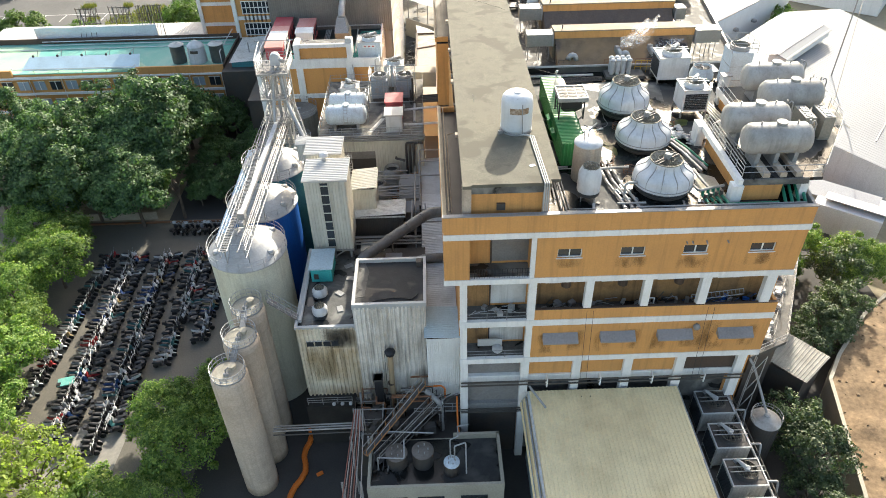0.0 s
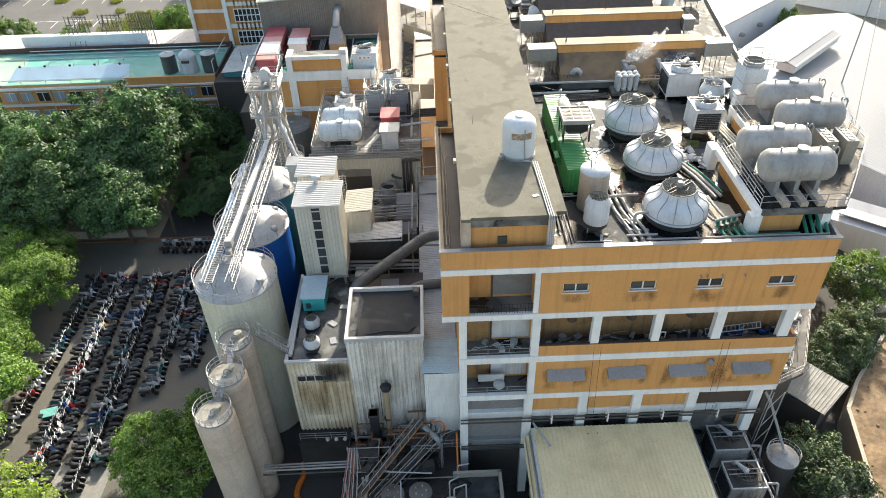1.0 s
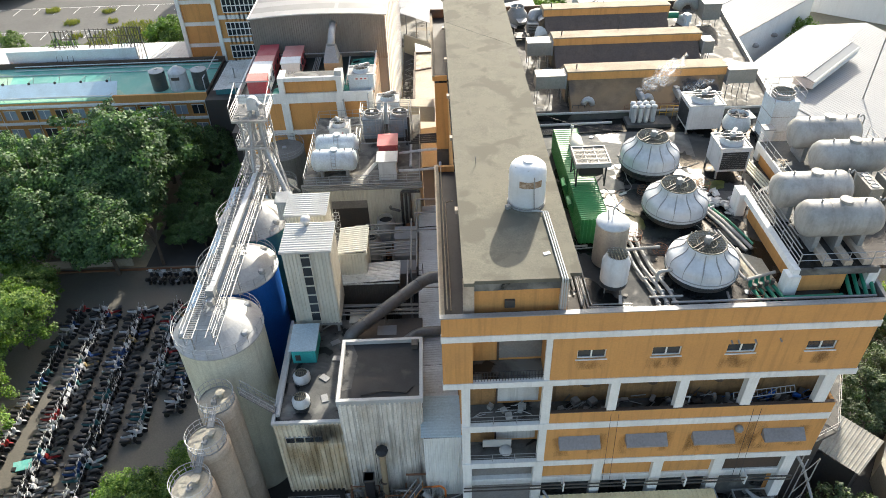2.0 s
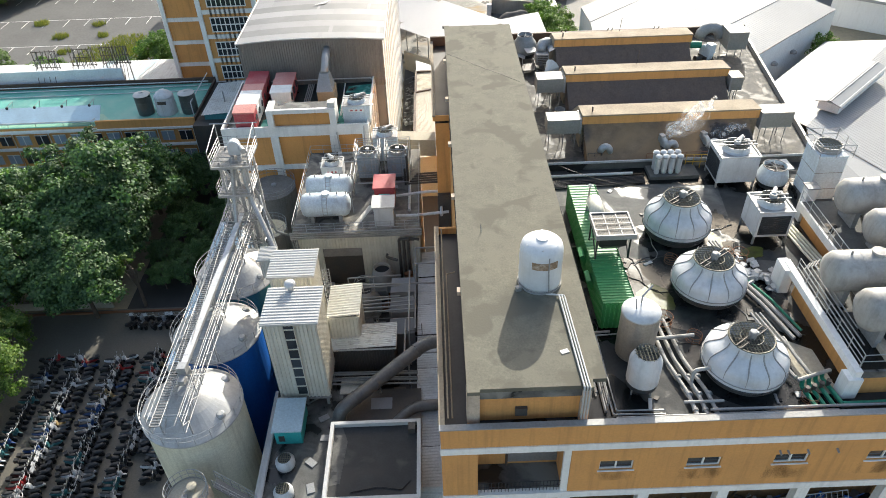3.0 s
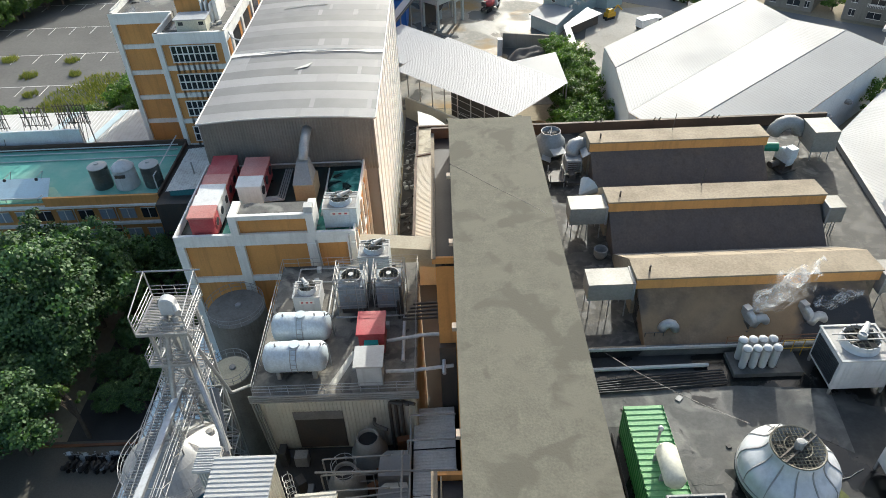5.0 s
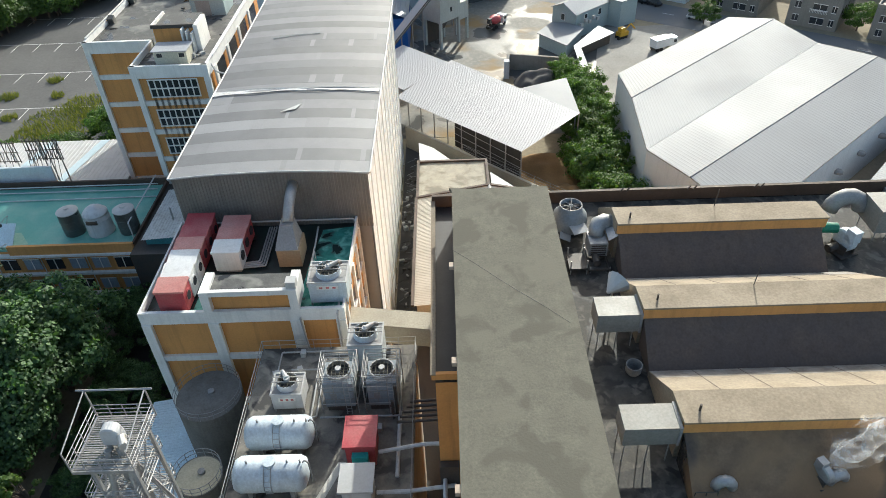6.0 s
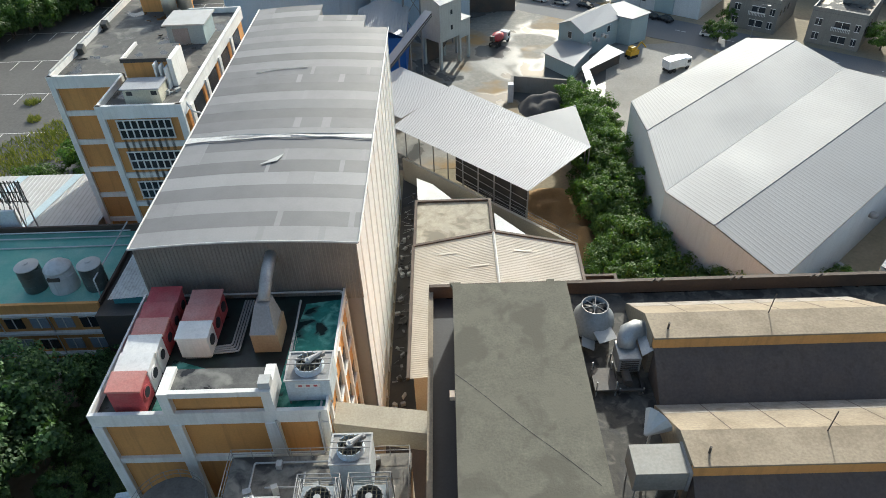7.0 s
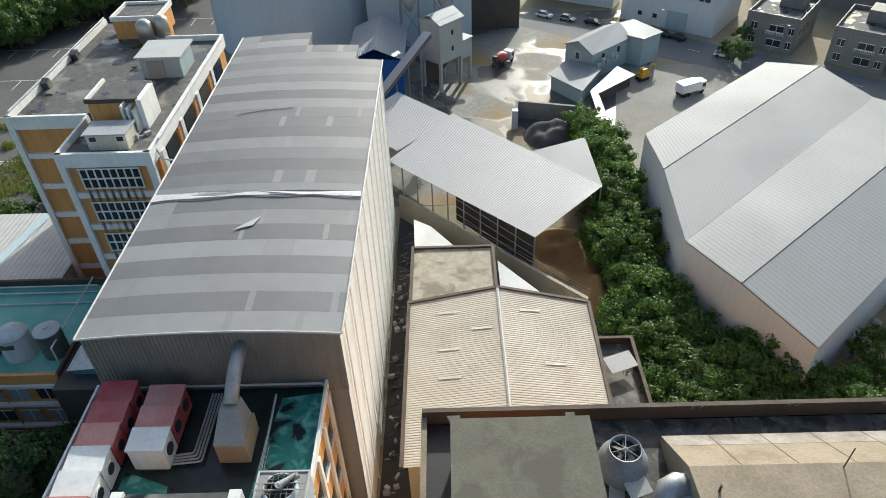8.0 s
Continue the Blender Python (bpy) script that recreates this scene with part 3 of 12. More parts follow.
# ground storeys
for x0, x1 in ((1.35, 2.1), (7.3, 8.1), (12.4, 13.2), (17.45, 18.3), (22.6, 23.5), (28.6, 29.5)):
    part("column", box(x0, x1, 0.02, 0.7, GROUND if x0 < 8 else 5, 11.15), WHITE, fac)
for i, (x0, x1) in enumerate(((8.1, 12.4), (13.2, 17.45), (18.3, 22.6), (23.5, 28.6))):
    part("wall_panel", box(x0, x1, 0.45, 2.2, 8.9, 11.15), ORANGE if i < 3 else BROWN, fac)
    part("beam", box(x0, x1, 0.3, 2.2, 8.1, 8.9), WHITE, fac)
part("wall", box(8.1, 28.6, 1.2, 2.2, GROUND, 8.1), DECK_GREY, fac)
for z0, z1 in ((8.9, 11.1), (4.7, 8.1)):
    part("shutter", ribbed((2.1, 0.75, z0), (0, 0, z1 - z0), (5.2, 0, 0), 0.14, 0.02), SHUTTER, fac, "grey roller shutter")
part("beam", box(2.1, 7.3, 0.3, 2.2, 8.1, 8.9), WHITE, fac)
part("beam", box(2.1, 7.3, 0.3, 2.2, 3.9, 4.7), DULL, fac)
# added dark pieces over the lower ochre: below the beam, and the west step
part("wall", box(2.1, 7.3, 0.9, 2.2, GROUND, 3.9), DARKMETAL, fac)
part("wall", box(0.25, 1.65, 37.5, 38.05, GROUND, 19.5), DARKMETAL, fac)
# recess walls: soot, plus the recess shade painted into a darker ochre
SOOT_SHADE = paint("soot_and_shade_gallery_wall", (0.30, 0.17, 0.07), 0.85, wear=(0.13, 0.085, 0.05), amount=0.8, scale=0.5, streak=0.6)
part("gallery_wall", box(8.2, 30.2, 2.12, 2.2, 16.82, 21.4), SOOT_SHADE, fac, "ochre wall behind the gallery, soot and recess shade in its colour")
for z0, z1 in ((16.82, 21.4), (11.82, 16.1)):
    part("bay_wall", box(2.0, 4.1, 2.12, 2.2, z0, z1), SOOT_SHADE, fac)

# ---- long penthouse with the grey roof ----
PZ = 31.4
pent = thing("penthouse", "long rooftop penthouse with a stained grey screed roof", "penthouse", (5.5, 30, DECK))
part("wall", box(2.0, 8.45, 1.05, 54.9, DECK, PZ - 0.3), ORANGE, pent)
part("beam", box(2.1, 8.35, 0.8, 1.05, PZ - 0.95, PZ - 0.3), DECK_GREY, pent, "sooty concrete lintel")
part("pillar", box(1.6, 2.35, 0.75, 1.5, DECK, PZ - 0.3), CONCRETE, pent)
part("pillar", box(8.2, 8.75, 0.75, 1.5, DECK, PZ - 0.3), CONCRETE, pent)
part("wall", box(8.45, 8.9, 1.5, 54.9, DECK, PZ - 0.3), CONCRETE, pent)
part("roof", prism([(1.62, 0.9), (1.62, 0.55), (2.35, 0.55), (2.35, 0.75), (8.2, 0.75), (8.2, 0.6), (8.8, 0.6), (8.8, 1.2), (9.62, 1.2), (9.4, 55.1), (8.6, 55.1), (8.6, 55.35), (8.1, 55.35), (8.1, 55.1), (2.3, 55.1), (2.3, 55.3), (1.55, 55.3), (1.75, 54.9)], PZ - 0.3, PZ), ROOF_GREY, pent, "weathered grey screed roof with dark stains")
part("hatch", box(4.45, 5.15, 0.85, 1.05, 28.75, 29.4), DARKMETAL, pent, "grey hatch in the end wall")
for y in (9.0, 20.0, 28.1, 36.7, 45.6):
    part("bracket", box(1.4, 1.7, y, y + 0.5, PZ - 0.38, PZ - 0.08), CONCRETE, pent)

# ---- ridged monitor roofs ----
STAINED = deck_paint("ochre_stained_membrane", (0.17, 0.115, 0.07), (0.27, 0.175, 0.095), (0.035, 0.032, 0.03), 0.52, 0.44, 0.16)
DECK_FAR = deck_paint("mottled_grey_roof", (0.066, 0.063, 0.056), (0.15, 0.14, 0.12), (0.024, 0.023, 0.022), 0.56, 0.47, 1.2, 0.6)


PALE_FOOT = paint("sunlit_pale_coating", (0.30, 0.275, 0.24), 0.85, wear=(0.16, 0.135, 0.11), amount=0.95, scale=0.8, speck=0.2)


def monitor(f, x0, x1, front):
    m = thing("roof_monitor", "brown and beige roof monitor with an ochre upstand", "roof monitor", ((x0 + x1) / 2, f, DECK), "roof monitors")
    b = bmesh.new()
    prof = [(f - front, 28.2), (f - front, 28.6), (f, 30.75), (f, 28.2)]
    lo = [b.verts.new((x0 + 0.1, y, z)) for y, z in prof]
    hi = [b.verts.new((x1 - (0.9 if front > 3 else 0.3), y, z)) for y, z in prof]
    b.faces.new(lo); b.faces.new(list(reversed(hi)))
    for i in range(4):
        b.faces.new((hi[i], hi[(i + 1) % 4], lo[(i + 1) % 4], lo[i]))
    # plain south slopes: brown membrane darkened by the shade they lie in
    part("front_slope", b, STAINED if front > 3 else MEMBRANE, m, "brown membrane slope with ochre stains" if front > 3 else "brown membrane slope with its south-side shade in the colour")
    part("upstand", box(x0, x1, f, f + 0.25, 30.75, 31.55), ORANGE, m)
    b = bmesh.new()
    prof = [(f - 0.06, 31.55), (f - 0.06, 31.68), (f + 2.3, 31.5), (f + 6.15, 28.75), (f + 6.15, 28.2), (f + 0.26, 28.2), (f + 0.26, 31.55)]
    lo = [b.verts.new((x0 - 0.05, y, z)) for y, z in prof]
    hi = [b.verts.new((x1 + 0.05, y, z)) for y, z in prof]
    b.faces.new(list(reversed(lo))); b.faces.new(hi)
    n = len(prof)
    for i in range(n):
        b.faces.new((lo[i], lo[(i + 1) % n], hi[(i + 1) % n], hi[i]))
    bmesh.ops.recalc_face_normals(b, faces=b.faces)
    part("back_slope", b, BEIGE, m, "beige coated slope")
    # bright strip where the slope foot is lit, put in as paler colour
    part("pale_foot", slab([(x0, f + 4.75, 29.765), (x1, f + 4.75, 29.765), (x1, f + 6.1, 28.8), (x0, f + 6.1, 28.8)], 0.012), PALE_FOOT, m, "pale strip at the foot of the slope, sunlight painted in")
    seam = part("seam", slab([(x0 + 2.6, f + 2.32, 31.508), (x0 + 2.66, f + 2.32, 31.508), (x0 + 2.66, f + 6.1, 28.81), (x0 + 2.6, f + 6.1, 28.81)], 0.01), MEMBRANE, m)
    for k in range(1, 5):
        again(seam, m, (2.9 * k, 0, 0))
    if front < 3:
        part("pole", rod((x0 + 7.6, f + 2.0, 31.5), (x0 + 7.75, f + 2.1, 33.0), 0.035, seg=5), DARKMETAL, m)
    part("pipe_stub", rod((x0 + 1.0, f + 0.8, 31.6), (x0 + 1.0, f + 0.8, 32.1), 0.07, seg=8), DARKMETAL, m)
    return m


monitor(31.7, 13.8, 30.0, 3.3)
monitor(40.5, 13.7, 30.2, 2.75)
monitor(49.4, 13.9, 29.2, 2.75)
part("divider", box(9.85, 34.4, 28.0, 28.3, DECK, 28.9), DECK_GREY, fac, "low stained wall across the roof")
part("far_deck", prism([(9.9, 28.3), (34.6, 28.3), (38.1, 57.1), (9.9, 57.1)], DECK, DECK + 0.016), DECK_FAR, fac, "stained grey roof with pale patches")

# ---- west side: annex, silos, process buildings ----
BLACKROOF = deck_paint("black_wet_roof", (0.03, 0.031, 0.032), (0.075, 0.072, 0.066), (0.018, 0.018, 0.018), 0.6, 0.46, 0.5, 0.5)
RUSTSHEET = paint("rust_streaked_sheet", (0.78, 0.71, 0.58), 0.6, wear=(0.46, 0.31, 0.14), amount=0.85, scale=0.3, streak=0.75, bump=0.05)
SOOTSHEET = paint("soot_streaked_sheet", (0.78, 0.735, 0.67), 0.6, wear=(0.38, 0.32, 0.25), amount=0.7, scale=0.35, streak=0.8, bump=0.05)
annex = thing("process_annex", "rust-streaked ribbed-metal process annex with a flat dark roof", "building", (-8, 8, GROUND))
part("body", box(-15.0, -1.9, 4.4, 17.0, 2.2, 12.3), DARKMETAL, annex)
part("roof", box(-15.0, -9.0, 4.4, 17.0, 12.3, 12.4), DECK_GREY, annex, "grey stained flat roof")
part("cladding", ribbed((-15.1, 4.33, 1.2), (6.3, 0, 0), (0, 0, 11.3), 0.42, 0.16), RUSTSHEET, annex, "pale ribbed cladding streaked with rust")
part("cladding", ribbed((-15.08, 17, 2.3), (0, -12.7, 0), (0, 0, 10.2), 0.36, 0.07), SHEET_CREAM, annex)
for q in ((-15.2, -8.9, 4.2, 4.5), (-15.2, -14.9, 4.5, 17.0)):
    part("coping", box(*q, 12.35, 12.65), SHEET_ROOF, annex)
part("penthouse", box(-8.9, -1.9, 3.7, 10.5, 2.0, 15.6), DARKMETAL, annex)
part("cladding", ribbed((-8.95, 3.62, 2.0), (7.1, 0, 0), (0, 0, 13.8), 0.42, 0.16), SOOTSHEET, annex, "pale ribbed cladding streaked with soot")
part("cladding", ribbed((-8.97, 10.5, 12.3), (0, -6.8, 0), (0, 0, 3.5), 0.36, 0.07), SHEET, annex)
# sunlit strip of this roof, laid on as a paler sheet
part("pale_patch", prism([(-8.7, 5.0), (-7.9, 5.2), (-7.6, 9.0), (-8.1, 10.3), (-8.7, 10.3)], 15.72, 15.735), DECK_GREY, annex, "pale patch painted for sunlight on the roof")
part("roof", box(-8.8, -2.0, 3.8, 10.4, 15.6, 15.72), BLACKROOF, annex, "dark flat roof with a pale patch")
for q in ((-9.05, -1.75, 3.55, 3.85), (-9.05, -1.75, 10.35, 10.65), (-9.05, -8.75, 3.85, 10.35), (-2.05, -1.75, 3.85, 10.35)):
    part("coping", box(*q, 15.5, 16.13), SHEET_ROOF, annex, "white sheet coping")
stain(annex, -12.6, -8.95, 4.13, 9.6, 12.4, SOOT_BLACK, "black soot smear")
stain(annex, -14.6, -10.2, 4.13, 4.6, 10.0, RUST_STAIN, "yellow-brown rust runs")
tinq = thing("tin_lean_to", "pale blue-green tin lean-to against the factory", "lean-to", (-0.3, 3, GROUND))
part("roof", ribbed((1.5, 2.0, 12.7), (0, 4.5, 0), (-3.6, 0, 0.15), 0.3, 0.04), SHEET_BLUE, tinq)
part("wall", ribbed((-1.9, 2.1, 0.5), (3.3, 0, 0), (0, 0, 12.1), 0.2, 0.03), WHITE, tinq, "white ribbed wall sheet")
part("core", box(-1.85, 1.3, 2.2, 6.4, 0.5, 12.5), DARKMETAL, tinq)
LANE_SHEET = paint("pale_weathered_sheet", (0.6, 0.62, 0.63), 0.6, wear=(0.38, 0.38, 0.37), amount=0.7, scale=0.35, vary=0.18, bump=0.05)
lane = thing("lane_roof", "grey ribbed roof sheets over the lane beside the factory", "roof", (-1.2, 28, GROUND))
for i in range(7):
    y = 6.6 + i * 4.4
    part("roof_sheet", ribbed((1.3, y, 12.0 - 0.06 * (i % 2)), (0, 4.3, 0), (-3.6, 0, -0.15), 0.3, 0.03), LANE_SHEET, lane)
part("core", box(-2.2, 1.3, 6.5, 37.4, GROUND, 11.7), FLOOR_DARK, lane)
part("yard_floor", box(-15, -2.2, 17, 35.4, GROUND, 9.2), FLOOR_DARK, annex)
# added dark blocks fill the open void below and give its darkness
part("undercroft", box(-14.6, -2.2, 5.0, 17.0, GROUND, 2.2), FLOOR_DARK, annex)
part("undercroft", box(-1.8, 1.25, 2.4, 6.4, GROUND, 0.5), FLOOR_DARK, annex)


def silo(x, y, r, top, wall, label, cone=2.2, base=GROUND):
    s = thing("silo", label, "silo", (x, y, base), "grain silos")
    part("shell", lathe([(r, 0), (r, top - base)], (x, y, base), seg=48), wall, s, smooth=False)
    b = bmesh.new()
    prof = [(r + 0.12, -0.06), (r + 0.12, 0.06), (r * 0.55, cone * 0.62), (r * 0.18, cone * 0.97), (0.0, cone)]
    lathe(prof, (x, y, top), b, 48)
    part("cone_roof", b, SILO_TOP, s, "bright conical metal roof")
    for k in range(12):
        a = 2 * math.pi * k / 12
        part("seam", rod((x + r * math.cos(a), y + r * math.sin(a), top + 0.09), (x + r * 0.2 * math.cos(a), y + r * 0.2 * math.sin(a), top + cone * 0.96), 0.025, seg=4), SILO_TOP, s)
    for k, a in enumerate((-0.5, 0.75, 3.6)):
        part("hatch", lathe([(0.38, 0), (0.38, 0.35), (0.25, 0.5), (0, 0.52)], (x + r * 0.8 * math.cos(a), y + r * 0.8 * math.sin(a), top + cone * 0.2), seg=12), STEEL, s)
    ring_rail("rail", (x, y, top + 0.05), r + 0.05, 1.1, STEEL, "", posts=20, parent=s)
    return s


silo(-20.6, 12.4, 4.0, 16.6, SILO_CREAM, "cream steel grain silo with a bright cone roof")
silo(-20.5, 20.9, 3.9, 16.6, SILO_BLUE, "deep blue steel grain silo with a bright cone roof")
silo(-20.4, 29.3, 3.9, 16.6, SILO_TEAL, "dark teal steel grain silo with a bright cone roof")


def concrete_silo(x, y, r, top):
    s = thing("concrete_silo", "slim grey concrete silo with a railed dusty top", "silo", (x, y, GROUND), "concrete silos")
    prof, z = [(r, 0)], 1.2
    while z < top - GROUND - 0.6:
        prof += [(r, z), (r + 0.012, z + 0.04), (r + 0.012, z + 0.1), (r, z + 0.14)]
        z += 1.25
    part("shell", lathe(prof + [(r, top - GROUND - 0.45), (r - 0.06, top - GROUND - 0.12), (r - 0.2, top - GROUND)], (x, y, GROUND), seg=48), CONCRETE, s, "concrete with faint casting rings", smooth=True)
    part("top", lathe([(r - 0.18, -0.03), (r - 0.2, 0.06), (r * 0.6, 0.16), (0, 0.24)], (x, y, top), seg=40), CONC_TOP, s, "dusty domed top")
    part("toe_board", lathe([(r - 0.17, 0), (r - 0.17, 0.18), (r - 0.2, 0.18), (r - 0.2, 0)], (x, y, top), seg=40, close=False), STEEL, s)
    part("vent", lathe([(0.2, 0), (0.2, 0.4), (0.38, 0.45), (0.38, 0.62), (0, 0.7)], (x + 0.35, y + 0.35, top + 0.15), seg=14), CONC_TOP, s)
    part("valve_box", box(x - 0.3, x + 0.15, y - 0.55, y - 0.2, top + 0.15, top + 0.5, bevel=0.03), DULL, s)
    part("spout", tube([(x - 0.1, y - 0.35, top + 0.4), (x - 0.1, y - 0.3, top + 0.8), (x + 0.2, y - 0.1, top + 0.95)], 0.06, seg=7), DULL, s)
    ring_rail("rail", (x, y, top + 0.02), r - 0.12, 1.05, STEEL, "", posts=18, parent=s)
    return s


concrete_silo(-20.2, -2.2, 1.73, 13.4)
concrete_silo(-19.75, 1.65, 1.73, 14.1)
concrete_silo(-19.75, 5.5, 1.7, 14.5)
for (xa, ya, za), (xb, yb, zb) in (((-20.05, -1.0, 13.6), (-19.9, 0.5, 14.3)), ((-19.75, 2.85, 14.3), (-19.75, 4.3, 14.7))):
    link = thing("silo_bridge", "short railed steel bridge between two silo tops", "footbridge", (xa, ya, za), "silo bridges")
    part("deck", slab([(xa - 0.3, ya, za), (xa + 0.3, ya, za), (xb + 0.3, yb, zb), (xb - 0.3, yb, zb)], 0.05), DULL, link)
    for o in (-0.32, 0.32):
        for h in (0.5, 1.0):
            part("rail_bar", rod((xa + o, ya, za + h - 0.05), (xb + o, yb, zb + h - 0.05), 0.025, seg=5), STEEL, link)

blue = thing("lean_to_roof", "long low pale blue ribbed shed roof beside the silos", "roof", (-29, 46, GROUND))
part("roof", ribbed((-24.6, 31.0, 3.0), (0, 28, 0), (-7.7, 0, -1.5), 0.35, 0.05), paint("pale_blue_roof_sheet", (0.6, 0.71, 0.77), 0.5, wear=(0.45, 0.53, 0.57), amount=0.4), blue)
part("fascia", box(-32.4, -24.6, 30.9, 31.0, 0.7, 1.6), WHITE, blue)
part("body", box(-32.0, -24.6, 31.2, 58.8, GROUND, 1.3), DARKMETAL, blue)

# ---- chiller building, warehouse, tower block ----
chb = thing("chiller_building", "ochre building with white frames and a green-floored roof terrace", "building", (-17.8, 61, GROUND))
part("body", box(-27.0, -8.4, 54.7, 68.5, GROUND, 18.2), ORANGE, chb)
part("roof", box(-27.0, -8.4, 54.7, 68.5, 18.2, 18.5), TEAL_FLOOR, chb, "dark wet terrace floor")
part("worn_floor", prism([(-12.9, 55.6), (-8.6, 55.2), (-8.6, 67.9), (-11.9, 67.4), (-12.6, 62)], 18.5, 18.515), TEAL_WORN, chb, "worn green floor coating")
part("worn_floor", prism([(-22.6, 55.2), (-21.1, 55.2), (-18.5, 57.4), (-18.9, 59.6), (-22.4, 60.9)], 18.5, 18.515), TEAL_WORN, chb, "worn green floor coating")
for z0, z1 in ((18.0, 19.4), (13.1, 13.75), (6.5, 7.2)):
    part("band", box(-27.15, -8.3, 54.4, 54.75, z0, z1), WHITE, chb)
for x0, x1 in ((-27.15, -26.3), (-21.0, -20.0), (-13.4, -12.3), (-9.2, -8.3)):
    part("column", box(x0, x1, 54.3, 54.75, GROUND, 18.0), WHITE, chb)
part("parapet", box(-27.15, -26.95, 54.75, 68.5, 18.5, 19.4), WHITE, chb)
part("parapet", box(-8.5, -8.3, 54.75, 68.5, 18.5, 19.4), WHITE, chb)
for k in range(5):
    part("pier", box(-8.45, -8.15, 55.4 + 3.0 * k, 55.9 + 3.0 * k, GROUND, 18.5), WHITE, chb)
    if k < 4:
        for z in (14.2, 9.0, 3.8):
            w = part("window", box(-8.42, -8.36, 56.5 + 3.0 * k, 58.2 + 3.0 * k, z, z + 2.0), GLASS, chb, "dark side window")
            part("sill", box(-8.4, -8.2, 56.4 + 3.0 * k, 58.3 + 3.0 * k, z - 0.12, z), WHITE, w)
part("stair_head", box(-20.4, -12.6, 54.9, 57.0, 18.5, 21.2), ORANGE, chb, "ochre stair head with white frame")
for q in ((-21.0, -20.2, 54.35, 57.2, 19.4, 21.75), (-13.1, -12.3, 54.35, 57.2, 19.4, 21.75)):
    part("frame", box(*q), WHITE, chb)
part("frame", box(-20.2, -13.1, 54.4, 54.8, 21.2, 21.75), WHITE, chb)
part("frame", box(-20.2, -13.1, 54.8, 57.2, 21.2, 21.4), DECK_GREY, chb)

wh = thing("warehouse", "tall pale ribbed-metal warehouse with a patched grey roof", "warehouse", (-16.7, 95, GROUND))
EAVE, RIDGE = 24.85, 25.35
part("body", prism([(-26.6, 68.9), (-6.9, 68.9), (-6.9, 118.2), (-10.2, 118.2), (-10.2, 122.6), (-17.2, 122.6), (-17.2, 127.4), (-26.6, 127.4)], GROUND, EAVE - 0.1), SHEET_GREY, wh)
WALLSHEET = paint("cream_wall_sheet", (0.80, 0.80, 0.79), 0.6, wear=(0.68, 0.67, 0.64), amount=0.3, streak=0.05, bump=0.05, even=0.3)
# gable sheet colour lowered to hold the shade on that side
GREYWALL = paint("shade_grey_wall_sheet", (0.20, 0.19, 0.172), 0.55, wear=(0.15, 0.14, 0.125), amount=0.5, streak=0.3, bump=0.05)
part("gable", ribbed((-26.8, 68.6, 18.0), (20.1, 0, 0), (0, 0, EAVE - 18.0), 0.34, 0.06), GREYWALL, wh, "grey ribbed gable wall, darkened for its shade")
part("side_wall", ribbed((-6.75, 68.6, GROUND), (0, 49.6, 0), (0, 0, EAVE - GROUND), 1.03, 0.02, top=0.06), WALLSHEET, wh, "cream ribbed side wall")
for i in range(12):
    y = 70.5 + i * 4.2
    part("downpipe", rod((-6.6, y, GROUND), (-6.6, y, EAVE), 0.09, seg=6), WALLSHEET, wh)
part("side_wall", ribbed((-26.7, 127.6, GROUND), (0, -58.8, 0), (0, 0, EAVE - GROUND), 0.5, 0.07), WALLSHEET, wh)
ROOF_BAND = paint("grey_coated_roof_band", (0.235, 0.236, 0.24), 0.55, wear=(0.195, 0.195, 0.198), amount=0.6, scale=0.3, vary=0.1, bump=0.02, even=0.4)
ROOF_DARK = paint("dark_coated_roof_band", (0.155, 0.155, 0.16), 0.55, wear=(0.125, 0.125, 0.13), amount=0.6, scale=0.3, vary=0.16, bump=0.02, even=0.4)
# roof sheets in bands, with a slightly arched cross-section
b = bmesh.new()
NX = 10
bands = 26
rnd = random.Random(4)
for i in range(bands):
    y0 = 68.3 + i * 2.28
    y1 = y0 + 2.3
    xr = -6.5 if y1 < 119.2 else (-10.0 if y1 < 123.2 else -17.0)
    if y0 > 128:
        break
    b = bmesh.new()
    lift = 0.006 * (i % 2)
    row = []
    for k in range(NX + 1):
        x = -27.0 + (xr + 27.0) * k / NX
        u = (x + 16.75) / 10.25
        z = EAVE + (RIDGE - EAVE) * (1 - u * u) + lift
        row.append([b.verts.new(p) for p in ((x, y0, z), (x, y1, z), (x, y1, z - 0.12), (x, y0, z - 0.12))])
    for p, q in zip(row, row[1:]):
        for k in range(4):
            b.faces.new((p[k], q[k], q[(k + 1) % 4], p[(k + 1) % 4]))
    b.faces.new(row[0]); b.faces.new(list(reversed(row[-1])))
    part("roof_panel", b, ROOF_DARK if i % 2 or i in (10, 14) else ROOF_BAND, wh)
    for x0_, x1_ in ((-26.9, -24.2), (-15.6 + 1.5 * math.sin(i * 2.1), -9.5 + 2.5 * math.sin(i * 1.3))):
        if rnd.random() < 0.3 and x1_ < xr:
            zc = [EAVE + (RIDGE - EAVE) * (1 - ((x + 16.75) / 10.25) ** 2) + lift + 0.012 for x in (x0_, x1_)]
            part("roof_panel", slab([(x0_, y0, zc[0]), (x1_, y0, zc[1]), (x1_, y1 - 0.02, zc[1]), (x0_, y1 - 0.02, zc[0])], 0.02), ROOF_BAND, wh)
b = bmesh.new()
prev = None
